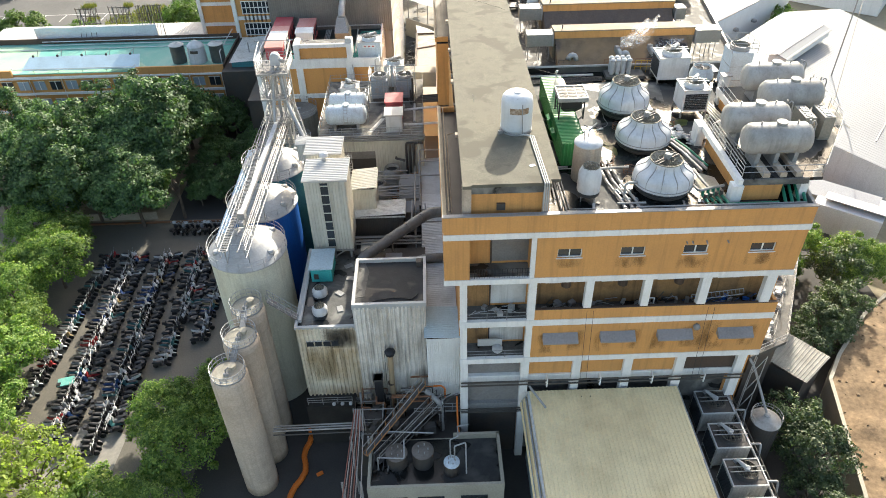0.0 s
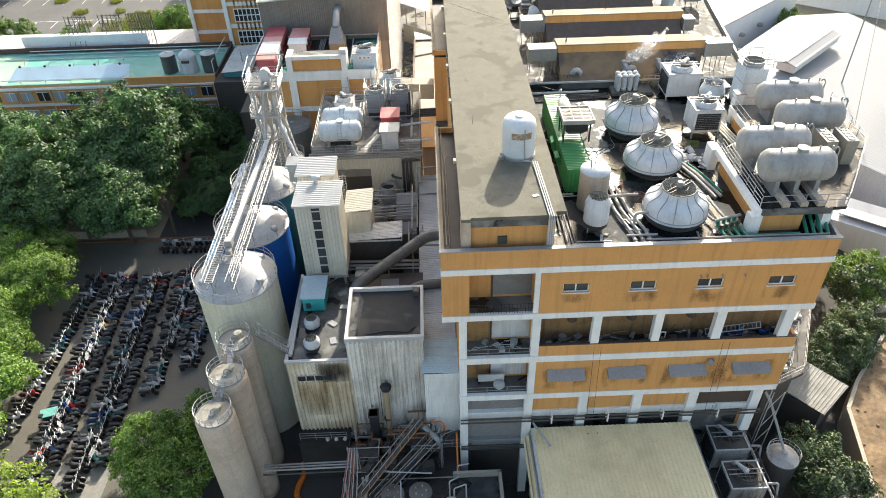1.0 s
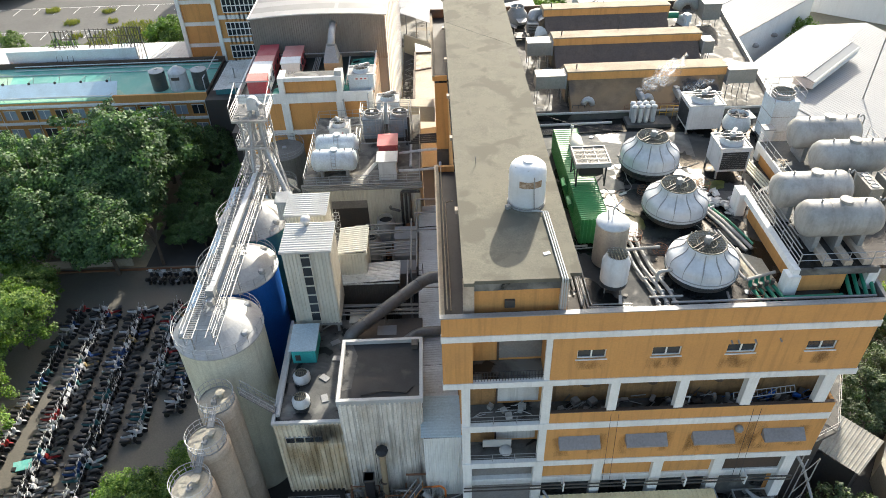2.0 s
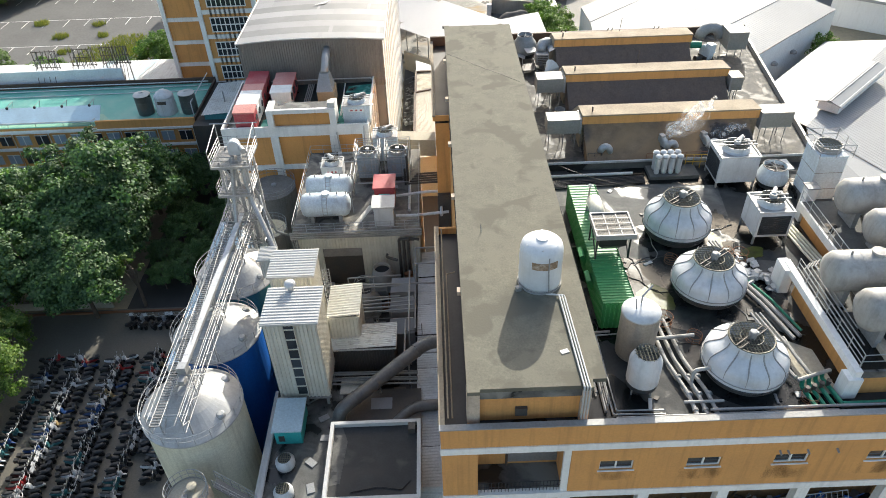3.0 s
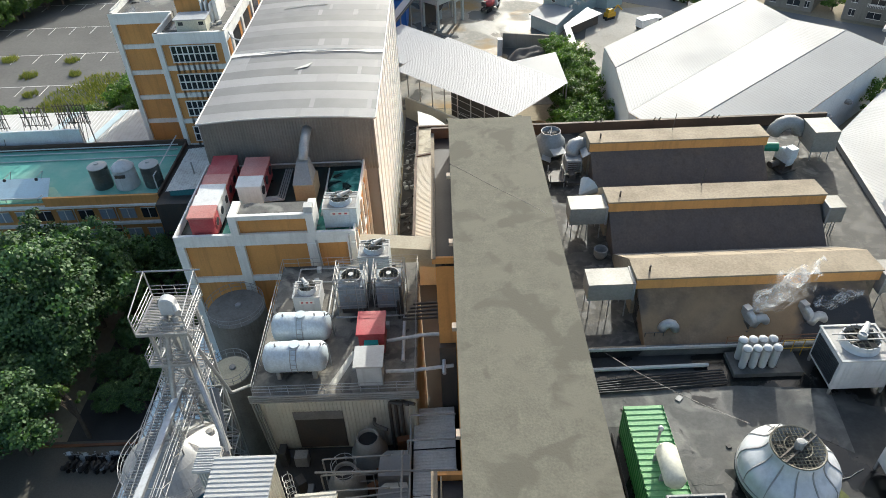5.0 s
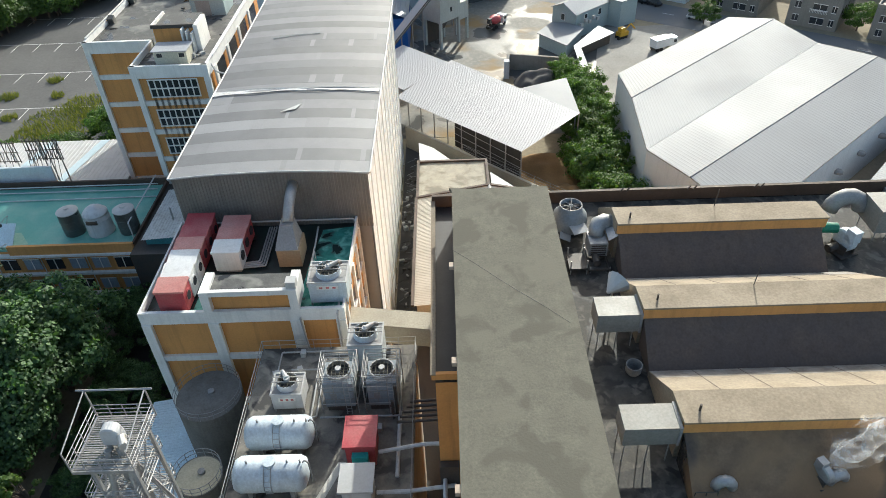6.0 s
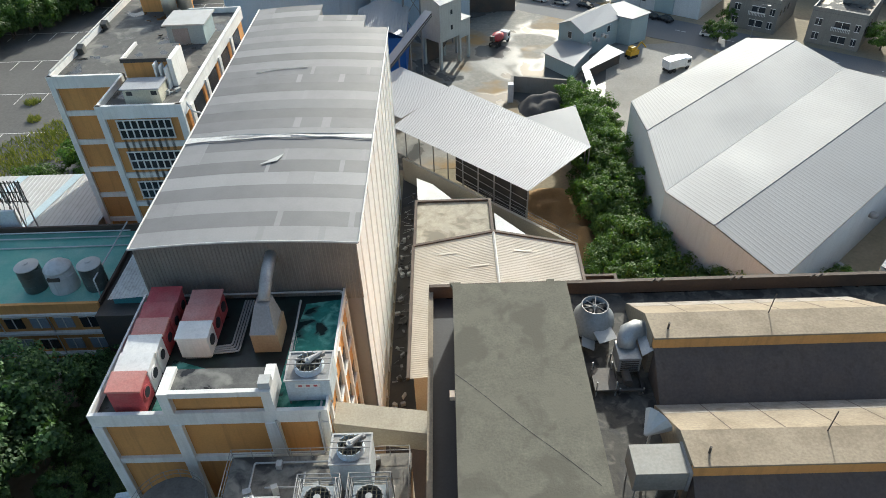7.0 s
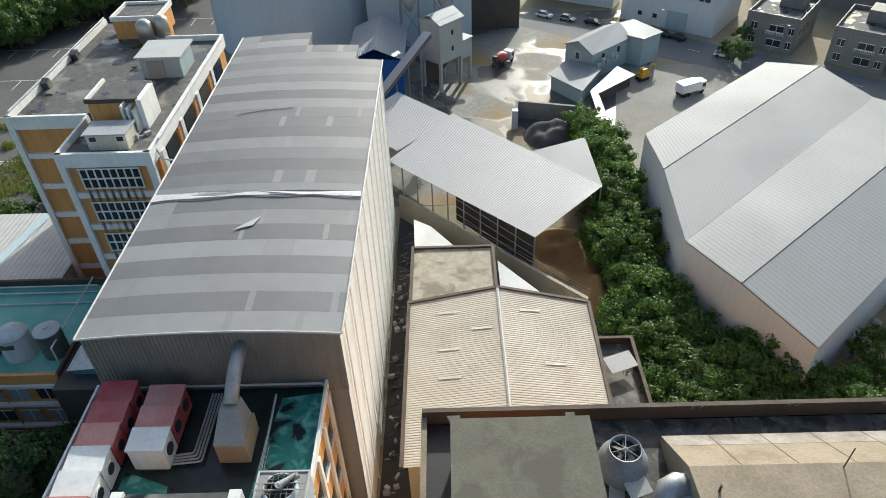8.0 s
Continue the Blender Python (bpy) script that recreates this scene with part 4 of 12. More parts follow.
for k in range(13):
    x = -26.9 + 20.3 * k / 12
    u = (x + 16.75) / 10.25
    v = (b.verts.new((x, 68.62, EAVE - 0.2)), b.verts.new((x, 68.62, EAVE + (RIDGE - EAVE) * (1 - u * u) - 0.1)))
    if prev:
        b.faces.new((prev[0], v[0], v[1], prev[1]))
    prev = v
part("gable_top", b, GREYWALL, wh)
zz = lambda x: EAVE + (RIDGE - EAVE) * (1 - ((x + 16.75) / 10.25) ** 2) + 0.1
part("roof_flashing", sweep([(-26.9 + 20.3 * k / 20, 86.4 + 0.14 * math.sin(k * 0.9), zz(-26.9 + 20.3 * k / 20)) for k in range(21)], [0.06] * 21, 6), DULL, wh, "buckled flashing strip")
part("pale_strip", slab([(-26.9, 86.6, zz(-26.9) - 0.02), (-21, 86.6, zz(-21) - 0.02), (-16.7, 86.6, zz(-16.7) - 0.02), (-12, 86.6, zz(-12) - 0.02), (-6.6, 86.6, zz(-6.6) - 0.02), (-6.6, 87.5, zz(-6.6) - 0.02), (-12, 87.4, zz(-12) - 0.02), (-16.7, 87.3, zz(-16.7) - 0.02), (-21, 87.6, zz(-21) - 0.02), (-26.9, 87.8, zz(-26.9) - 0.02)], 0.03), SHEET, wh, "pale exposed strip behind the flashing")
part("edge_trim", rod((-6.45, 68.3, EAVE + 0.05), (-6.45, 118.4, EAVE + 0.05), 0.09, seg=6), SHEET_ROOF, wh)
part("edge_trim", rod((-27.0, 68.3, EAVE + 0.05), (-27.0, 127.6, EAVE + 0.05), 0.09, seg=6), SHEET_ROOF, wh)
part("edge_trim", sweep([(-27.0 + 20.5 * k / 10, 68.25, zz(-27.0 + 20.5 * k / 10) - 0.06) for k in range(11)], [0.1] * 11, 6), SHEET_ROOF, wh)
part("cable", sweep([(-22.5, 103.5, zz(-22.5)), (-19, 104.3, zz(-19)), (-16, 104.5, zz(-16))], [0.05] * 3, 5), SHEET_ROOF, wh)
part("patch", slab([(-17.6, 81.0, 25.5), (-15.9, 81.6, 25.5), (-15.4, 83.0, 25.5)], 0.03), SHEET_ROOF, wh, "pale repair patch")

# tower block
tb = thing("office_block", "ochre and white tower block with barred ribbon windows", "building", (-40, 112, GROUND))
TOP = 25.3
part("body", box(-40.0, -30.3, 95.9, 128, GROUND, TOP - 0.9), ORANGE, tb)
part("body", box(-49.8, -40.0, 104.9, 136, GROUND, TOP - 0.9), ORANGE, tb)
part("roof", box(-40.0, -30.3, 95.9, 128, TOP - 0.9, TOP - 0.8), DECK_GREY, tb)
part("roof", box(-49.8, -40.0, 104.9, 136, TOP - 0.9, TOP - 0.8), DECK_GREY, tb)
for q in ((-40.3, -30.0, 95.5, 95.9), (-40.3, -40.0, 95.9, 104.9), (-30.3, -29.9, 95.9, 128), (-50.1, -40.0, 104.5, 104.9), (-50.1, -49.8, 104.9, 136), (-40, -30, 128, 128.3)):
    part("parapet", box(*q, TOP - 1.7, TOP), WHITE, tb)
for q in ((-40.35, -39.6, 95.45, 95.95), (-30.7, -29.9, 95.45, 95.95), (-50.15, -49.4, 104.45, 104.95)):
    part("column", box(*q, GROUND, TOP), WHITE, tb)
for i in range(6):
    z = TOP - 5.4 - i * 4.4
    part("band", box(-40.3, -29.95, 95.6, 95.95, z - 0.35, z + 0.35), WHITE, tb)
    part("band", box(-50.1, -40.0, 104.6, 104.95, z - 0.35, z + 0.35), WHITE, tb)
    if i < 5:
        w = part("window", box(-38.4, -31.8, 95.75, 95.95, z + 0.9, z + 3.4), GLASS, tb, "ribbon window behind white bars")
        for k in range(9):
            x = -38.4 + k * 6.6 / 8
            part("bar", box(x - 0.07, x + 0.07, 95.62, 95.76, z + 0.9, z + 3.4), WHITE, w)
        for zz_ in (0.9, 2.15, 3.4):
            part("bar", box(-38.5, -31.7, 95.6, 95.74, z + zz_ - 0.07, z + zz_ + 0.07), WHITE, w)
    for k in range(4):
        part("wall_pier", box(-29.98, -29.7, 98 + k * 7, 99 + k * 7, z - 0.35, z + 4), WHITE, tb)
    part("band", box(-30.0, -29.75, 95.9, 128, z - 0.4, z + 0.3), WHITE, tb)

for i in range(5):
    z = TOP - 5.4 - i * 4.4
    for k in range(8):
        stain(tb, -38.25 + 0.825 * k, -37.75 + 0.825 * k, 95.56, z - 0.9, z + 0.95, SOOT_BLACK, "dark water streak below the window")
# ---- sheds, white warehouses and yards to the north ----
WHITE_ROOF = paint("white_sheet_roof", (0.275, 0.283, 0.29), 0.6, wear=(0.25, 0.254, 0.257), amount=0.6, scale=0.08, bump=0.04, even=0.4, spec=0.15)
WHITE_WALL = paint("white_sheet_wall", (0.60, 0.62, 0.63), 0.6, wear=(0.48, 0.48, 0.47), amount=0.4, scale=0.1, streak=0.15)
SHED_ROOF = paint("grey_white_shed_roof", (0.37, 0.375, 0.385), 0.5, wear=(0.34, 0.345, 0.35), amount=0.4, scale=0.1, bump=0.04)


def quad_sheet(a, b_, c, d, pitch=0.6, depth=0.05):
    """Ribbed sheet over four corners (any plane quad, ribs run from the a-b side to the d-c side)."""
    b = bmesh.new()
    a, b_, c, d = (Vector(p) for p in (a, b_, c, d))
    n = max(2, round(((b_ - a).length + (c - d).length) / 2 / pitch))
    up = (b_ - a).cross(d - a).normalized()
    lo, hi = [], []
    for i in range(n):
        for f, h in ((0.0, 0), (0.3, 0), (0.42, depth), (0.62, depth), (0.74, 0)):
            s = (i + f) / n
            lo.append(b.verts.new(a + (b_ - a) * s + up * h))
            hi.append(b.verts.new(d + (c - d) * s + up * h))
    lo.append(b.verts.new(b_)); hi.append(b.verts.new(c))
    for i in range(len(lo) - 1):
        b.faces.new((lo[i], lo[i + 1], hi[i + 1], hi[i]))
    return b


wa = thing("white_warehouse", "large white double-gabled metal warehouse", "warehouse", (55, 115, GROUND))
near = [(33.9, 130.7, 5.5), (33.3, 117.5, 7.1), (32.1, 101.3, 6.5), (36.0, 92.2, 7.2), (41.6, 83.1, 5.6)]
far = [(63.0, 156.6, 5.5), (70.1, 150.6, 7.1), (74.3, 139.0, 6.5), (81.4, 130.2, 7.2), (88.1, 123.4, 5.6)]
b = bmesh.new()
lo = [b.verts.new((x, y, GROUND)) for x, y, z in near]
hi = [b.verts.new((x, y, z - 0.15)) for x, y, z in near]
lof = [b.verts.new((x, y, GROUND)) for x, y, z in far]
hif = [b.verts.new((x, y, z - 0.15)) for x, y, z in far]
for i in range(4):
    b.faces.new((lo[i], lo[i + 1], hi[i + 1], hi[i]))
    b.faces.new((lof[i + 1], lof[i], hif[i], hif[i + 1]))
b.faces.new((lo[4], lof[4], hif[4], hi[4]))
b.faces.new((lof[0], lo[0], hi[0], hif[0]))
part("wall", b, WHITE_WALL, wa)
for i in range(4):
    part("roof", quad_sheet(near[i + 1], far[i + 1], far[i], near[i], 0.75, 0.012), WHITE_ROOF, wa, "bright white ribbed roof")
for i in (1, 3):
    part("ridge_cap", rod(Vector(near[i]) + Vector((0, 0, 0.02)), Vector(far[i]) + Vector((0, 0, 0.02)), 0.1, seg=6), WHITE_ROOF, wa)
part("valley_gutter", rod(near[2], far[2], 0.06, seg=6), SHED_ROOF, wa)
for k in range(3):
    p = Vector(near[4]).lerp(Vector(far[4]), 0.45 + 0.13 * k)
    v = part("vent", lathe([(0.7, 0), (0.7, 0.4), (0.45, 0.6)], (p.x + 0.3, p.y - 0.3, 1.2), seg=14), DULL, wa)
    p = Vector(near[4]).lerp(Vector(far[4]), 0.05 + 0.13 * k)
    part("vent", lathe([(0.7, 0), (0.7, 0.5), (0.3, 0.8)], (p.x + 0.6, p.y - 0.6, GROUND + 1.0), seg=14), DULL, wa)

wb = thing("white_warehouse", "white metal warehouse with a raised ridge vent", "warehouse", (78, 75, GROUND))
pl = [(57.0, 88.0, 3.0), (57.5, 63.0, 4.0), (64.0, 50.5, 4.0), (74.5, 41.0, 1.8), (104.0, 75.0, 1.8), (101.0, 88.0, 3.15), (92.0, 107.5, 5.0), (83.0, 115.0, 1.9)]
b = bmesh.new()
P_ = [b.verts.new(p) for p in pl]
L_ = [b.verts.new((p[0], p[1], GROUND)) for p in pl]
for i in range(len(pl)):
    j = (i + 1) % len(pl)
    b.faces.new((L_[i], L_[j], P_[j], P_[i]))
part("wall", b, WHITE_WALL, wb)
part("roof", quad_sheet((60.0, 73.5, 5.6), (92.0, 107.5, 5.0), (83.0, 115.0, 1.9), (57.0, 88.0, 3.0), 0.75, 0.02), WHITE_ROOF, wb, "bright white ribbed roof")
part("roof", quad_sheet((72.2, 52.5, 3.2), (101.0, 88.0, 3.2), (92.0, 107.5, 5.0), (60.0, 73.5, 5.6), 0.75, 0.02), WHITE_ROOF, wb)
part("roof", quad_sheet((74.5, 41.0, 1.8), (104.0, 75.0, 1.8), (101.0, 88.0, 3.15), (64.0, 50.5, 4.0), 0.75, 0.02), WHITE_ROOF, wb)
part("roof", slab([(57.5, 63.0, 4.0), (64.0, 50.5, 4.0), (72.2, 52.5, 3.15), (60.0, 73.5, 5.5)], 0.1), WHITE_ROOF, wb)
mv = part("ridge_vent", obox((72.5, 84.6, 6.6), (20.0, 3.4, 1.5), 43), WHITE_WALL, wb, "raised white ridge vent")
part("vent_roof", obox((73.1, 84.0, 7.5), (20.6, 2.4, 0.12), 43, rx=16), WHITE_ROOF, mv)
part("vent_roof", obox((71.8, 85.3, 7.5), (20.6, 2.4, 0.12), 43, rx=-16), WHITE_ROOF, mv)
part("gutter", rod((72.2, 52.4, 3.3), (101, 88, 3.3), 0.1, seg=6), DULL, wb)

hut = thing("lean_to_house", "small grey house with a pale pitched roof", "house", (63, 40, GROUND))
part("wall", obox((63.0, 39.5, -1.9), (9.5, 6.5, 4.6), -38), WHITE_WALL, hut)
part("roof", obox((62.2, 41.2, 0.75), (10.2, 3.6, 0.12), -38, rx=14), SHED_ROOF, hut)
part("roof", obox((63.8, 38.2, 0.85), (10.2, 3.4, 0.12), -38, rx=-8), SHED_ROOF, hut)
for k in range(3):
    part("window", obox((58.6 + k * 2.2, 38.9 - k * 1.72, -1.6), (1.1, 0.1, 1.0), -38), GLASS, hut)

# long bay shed, on posts, with dark earth heaps beneath
sh = thing("open_shed", "open-sided storage shed with a pale metal roof", "shed", (8, 128, GROUND))
part("roof", quad_sheet((13.4, 106.1, 4.0), (24.6, 117.3, 4.6), (2.7, 141.5, 4.6), (-8.0, 127.2, 4.0), 0.32, 0.025), SHED_ROOF, sh, "pale grey ribbed roof")
part("roof", quad_sheet((-6.6, 131.0, 3.5), (2.6, 141.6, 3.9), (-7.5, 152.6, 3.6), (-16.5, 141.5, 3.2), 0.32, 0.025), SHED_ROOF, sh)
part("roof", slab([(24.6, 117.4, 4.55), (24.5, 132.4, 4.2), (15.0, 128.4, 4.2)], 0.1), WHITE_ROOF, sh, "bright white roof wing")
for k in range(10):
    f = k / 9
    p = Vector((13.4, 106.1, 0)).lerp(Vector((-8.0, 127.2, 0)), f)
    part("post", rod((p.x, p.y + 0.2, GROUND), (p.x, p.y + 0.2, 3.95), 0.12, seg=6), DULL, sh)
for k in range(4):
    a = Vector((13.3, 106.2, GROUND + 2.2 + k * 1.4)); c = Vector((2.7, 118.6, GROUND + 2.2 + k * 1.4))
    part("side_rail", rod(a, c, 0.06, seg=5), DULL, sh)
part("side_cloth", slab([(13.4, 106.35, 3.7), (13.5, 106.45, 3.7), (2.9, 118.9, 3.7), (2.8, 118.8, 3.7)], 5.6), paint("dark_mesh_cloth", (0.045, 0.042, 0.04), 0.9), sh, "dark mesh side cloth")
for k in range(6):
    p = Vector((24.5, 117.6, 0)).lerp(Vector((24.4, 132, 0)), k / 5)
    part("post", rod((p.x, p.y, GROUND), (p.x, p.y, 4.3), 0.12, seg=6), DULL, sh)
wall_s = tagged(part("boundary_wall", slab([(19.5, 97.5, 0.2), (19.8, 97.9, 0.2), (-6.0, 123.2, 0.2), (-6.3, 122.8, 0.2)], 4.4), CONC_TOP), "weathered concrete boundary wall beside the shed", "wall", kind="structure")
railing("fence_rail", [(19.6, 97.7, 0.2), (4.0, 113.0, 0.2)], 1.6, DULL, "grey steel pipe fence on the boundary wall", rails=3, step=3)

EARTH = paint("ochre_earth", (0.27, 0.16, 0.065), 0.95, wear=(0.2, 0.12, 0.055), amount=0.6, scale=0.5, bump=0.5)
DARKSAND = paint("dark_sand", (0.115, 0.105, 0.095), 0.95, wear=(0.075, 0.07, 0.065), amount=0.6, scale=0.4, bump=0.5)


def heap(name, cx, cy, rx, ry, h, material, label, seed, base=GROUND):
    b = bmesh.new()
    n = 26
    g = [[None] * (n + 1) for _ in range(n + 1)]
    for i in range(n + 1):
        for j in range(n + 1):
            u, v = i / n * 2 - 1, j / n * 2 - 1
            d = math.hypot(u, v)
            w = noise.noise(Vector((u * 2.2 + seed, v * 2.2, seed * 0.7)))
            z = max(0.0, 1 - d) ** 0.8 * h * (1 + 0.6 * w) + 0.12 * noise.noise(Vector((u * 9, v * 9, seed))) * max(0, 1 - d)
            g[i][j] = b.verts.new((cx + u * rx, cy + v * ry, base - 0.06 + max(0, z)))
    for i in range(n):
        for j in range(n):
            b.faces.new((g[i][j], g[i + 1][j], g[i + 1][j + 1], g[i][j + 1]))
    return tagged(part(name, b, material, smooth=True), label, "heap", kind="stuff")


heap("earth_heap", 18.5, 111.0, 7.0, 8.0, 3.2, EARTH, "heap of ochre earth beneath the open shed", 1.2)
heap("earth_heap", 22.0, 104.0, 5.0, 6.0, 2.2, EARTH, "ochre earth sloping to a wall", 3.2)
heap("sand_heap", 21.6, 147.8, 5.6, 5.6, 3.6, DARKSAND, "heap of dark sand in a walled bay", 2.4)
BAYC = paint("bay_concrete", (0.30, 0.28, 0.245), 0.9, wear=(0.18, 0.165, 0.14), amount=0.6, streak=0.25)
bay = thing("sand_bay", "three-sided concrete bay for sand", "storage bay", (20, 156, GROUND))
part("back_wall", slab([(15.2, 155.6, -0.6), (26.8, 152.5, -0.6), (26.9, 153.1, -0.6), (15.3, 156.2, -0.6)], 3.6), BAYC, bay)
part("side_wall", slab([(25.0, 140.6, -1.2), (25.4, 140.6, -1.2), (27.2, 152.6, -0.6), (26.7, 152.6, -0.6)], 3.2), BAYC, bay)
part("side_wall", slab([(14.6, 151.0, -1.2), (15.1, 151.0, -1.2), (15.8, 155.6, -0.6), (15.2, 155.8, -0.6)], 3.0), BAYC, bay)
part("post", box(14.2, 15.3, 150.6, 151.8, GROUND, -0.2), WHITE_WALL, bay)

TINROOF = paint("cream_corrugated_sheet", (0.47, 0.43, 0.36), 0.65, wear=(0.37, 0.325, 0.255), amount=0.6, scale=0.3, bump=0.05, even=0.6)
TINMARK = paint("faded_roof_light", (0.52, 0.49, 0.42), 0.6, wear=(0.4, 0.36, 0.3), amount=0.7, scale=1.5)
tin = thing("tin_roof_building", "low building with a cream corrugated double-pitched roof", "building", (7, 84, GROUND))
part("wall", box(-3.0, 17.9, 72.0, 92.2, GROUND, 4.5), CONC_TOP, tin)
part("roof", quad_sheet((-3.2, 70.0, 4.6), (-3.2, 92.9, 4.6), (7.4, 94.2, 5.6), (7.5, 70.0, 5.6), 0.32, 0.03), TINROOF, tin, "cream corrugated roof with old stains")
part("roof", quad_sheet((7.5, 70.0, 5.6), (7.4, 94.2, 5.6), (18.1, 92.3, 4.6), (17.8, 70.0, 4.6), 0.32, 0.03), TINROOF, tin)
part("ridge_cap", rod((7.5, 70.0, 5.62), (7.4, 94.2, 5.62), 0.2, seg=6), SHEET_ROOF, tin)
part("edge_beam", slab([(-3.4, 92.8, 4.8), (7.4, 94.2, 5.8), (7.4, 94.6, 5.8), (-3.4, 93.2, 4.8)], 0.4), BROWN, tin)
part("edge_beam", slab([(7.4, 94.2, 5.8), (18.3, 92.2, 4.8), (18.3, 92.6, 4.8), (7.4, 94.6, 5.8)], 0.4), BROWN, tin)
part("edge_beam", slab([(17.8, 74.0, 4.75), (18.2, 74.0, 4.75), (18.5, 92.4, 4.75), (18.1, 92.4, 4.75)], 0.4), BROWN, tin)
part("edge_beam", slab([(-3.6, 70.0, 4.75), (-3.2, 70.0, 4.75), (-3.2, 93.0, 4.75), (-3.6, 93.0, 4.75)], 0.3), BROWN, tin)
for k, (x, y) in enumerate(((1.2, 90.5), (11, 90.3), (1.4, 84.6), (5.2, 87.5), (1.4, 80.5), (13, 82))):
    z = 5.6 - abs(x - 7.45) * 0.0935 + 0.08
    part("roof_light", slab([(x - 1.2, y, z - (0.11 if x < 7 else -0.11)), (x + 1.2, y, z + (0.11 if x < 7 else -0.11)), (x + 1.2, y + 0.35, z + (0.11 if x < 7 else -0.11)), (x - 1.2, y + 0.35, z - (0.11 if x < 7 else -0.11))], 0.02), TINMARK, tin)
fl = thing("flat_roof_hut", "low hut with a stained flat concrete roof and dark parapet", "building", (2, 100, GROUND))
part("wall", box(-3.3, 7.5, 95.0, 106.0, GROUND, 2.5), CONC_TOP, fl)
part("roof", box(-3.3, 7.5, 95.0, 106.0, 2.5, 2.62), deck_paint("stained_hut_roof", (0.30, 0.27, 0.21), (0.37, 0.335, 0.265), (0.17, 0.145, 0.105), 0.55, 0.45, 0.4, 0.7), fl, "stained pale concrete roof")
for q in ((-3.6, 7.8, 105.8, 106.2), (-3.6, 7.8, 94.7, 95.1), (-3.6, -3.2, 95.1, 105.8), (7.4, 7.8, 95.1, 105.8)):
    part("parapet", box(*q, 2.3, 2.95), BROWN, fl)
lowr = thing("low_tin_roof", "white tin roof over a low store", "shed", (-1.0, 110, GROUND))
part("roof", slab([(-3.2, 106.4, 1.6), (3.4, 106.4, 1.4), (-1.0, 113.0, 1.2), (-3.6, 114.6, 1.4)], 0.1), SHEET_ROOF, lowr)
part("wall", prism([(-3.0, 106.6), (3.0, 106.6), (-1.1, 112.6), (-3.2, 114.0)], GROUND, 1.1), CONC_TOP, lowr)
lowr2 = thing("low_tin_roof", "grey sheet roof beside the boundary wall", "shed", (11, 98, GROUND))
part("roof", slab([(8.2, 97.0, 1.6), (15.5, 95.0, 1.4), (8.2, 104.5, 1.4)], 0.1), SHED_ROOF, lowr2)
part("wall", prism([(8.4, 97.2), (14.8, 95.4), (8.4, 103.6)], GROUND, 1.2), CONC_TOP, lowr2)
lowr3 = thing("side_store", "roofless walled store behind the factory", "building", (20, 82, GROUND))
for q in ((18.6, 23.2, 88.6, 89.0), (18.6, 19.0, 76, 88.6), (22.8, 23.2, 76, 88.6)):
    part("wall", box(*q, GROUND, 2.2), BROWN, lowr3)
part("floor", box(19.0, 22.8, 76, 88.6, GROUND, 1.2), DECK_GREY, lowr3)
part("board", obox((20.8, 84.5, 2.6), (3.4, 2.2, 0.08), 20, rx=8), SHEET_ROOF, lowr3)

# mixing plant
mp = thing("mixing_plant", "grey-green concrete mixing tower on legs", "tower", (2.5, 168, GROUND))
PLANT = paint("grey_green_panel", (0.42, 0.45, 0.43), 0.55, wear=(0.3, 0.31, 0.29), amount=0.4, streak=0.2)
PLANT_TURN = 46.5
MPX = pose(0.95, 171.6, 0, 0, 0, PLANT_TURN)


def plant_box(cx, cy, z0, z1, w, d):
    """A box square to the turned mixing tower."""
    p = MPX @ Vector((cx, cy, (z0 + z1) / 2))
    return obox(p, (w, d, z1 - z0), PLANT_TURN)


part("house", plant_box(0, 0, 2.2, 10.8, 6.9, 5.6), PLANT, mp)
for sg in (-1, 1):
    q = [MPX @ Vector(v) for v in ((-3.7, 0, 12.1), (3.7, 0, 12.1), (3.7, sg * 3.2, 10.6), (-3.7, sg * 3.2, 10.6))]
    part("roof", slab(q if sg < 0 else list(reversed(q)), 0.15), SHED_ROOF, mp)
part("gable", prism([(MPX @ Vector(v)).xy for v in ((-3.4, -2.0, 0), (3.4, -2.0, 0), (3.4, 2.0, 0), (-3.4, 2.0, 0))], 10.8, 11.2), PLANT, mp)
part("side_house", plant_box(5.0, -0.6, 1.2, 5.2, 3.0, 4.2), PLANT, mp)
part("side_roof", plant_box(5.0, -0.6, 5.2, 5.35, 3.4, 4.6), SHEET_ROOF, mp)
for x, y, z in ((-3.1, -2.5, 2.2), (3.1, -2.5, 2.2), (-3.1, 2.5, 2.2), (3.1, 2.5, 2.2), (6.2, -2.4, 1.2), (6.2, 1.2, 1.2)):
    part("leg", plant_box(x, y, GROUND, z, 0.6, 0.6), PLANT, mp)
part("hopper", lathe([(0.5, 0), (1.6, 2.2), (1.6, 2.6)], (0.95, 171.6, -0.4), seg=4), DARKMETAL, mp)
# added dark panel behind the legs for the shadow under the tower
part("leg_panel", plant_box(0.0, 2.7, GROUND, 2.2, 6.2, 0.2), DARKMETAL, mp)
for z in (4.2, 7.6):
    part("window", plant_box(0.3, -2.82, z, z + 1.0, 0.6, 0.06), GLASS, mp)
BELT_A, BELT_B = Vector((-11.5, 151.6, 2.6)), Vector((-1.7, 165.2, 9.6))
belt_turn = math.degrees(math.atan2(BELT_B.y - BELT_A.y, BELT_B.x - BELT_A.x))
belt_tilt = -math.degrees(math.asin((BELT_B - BELT_A).normalized().z))
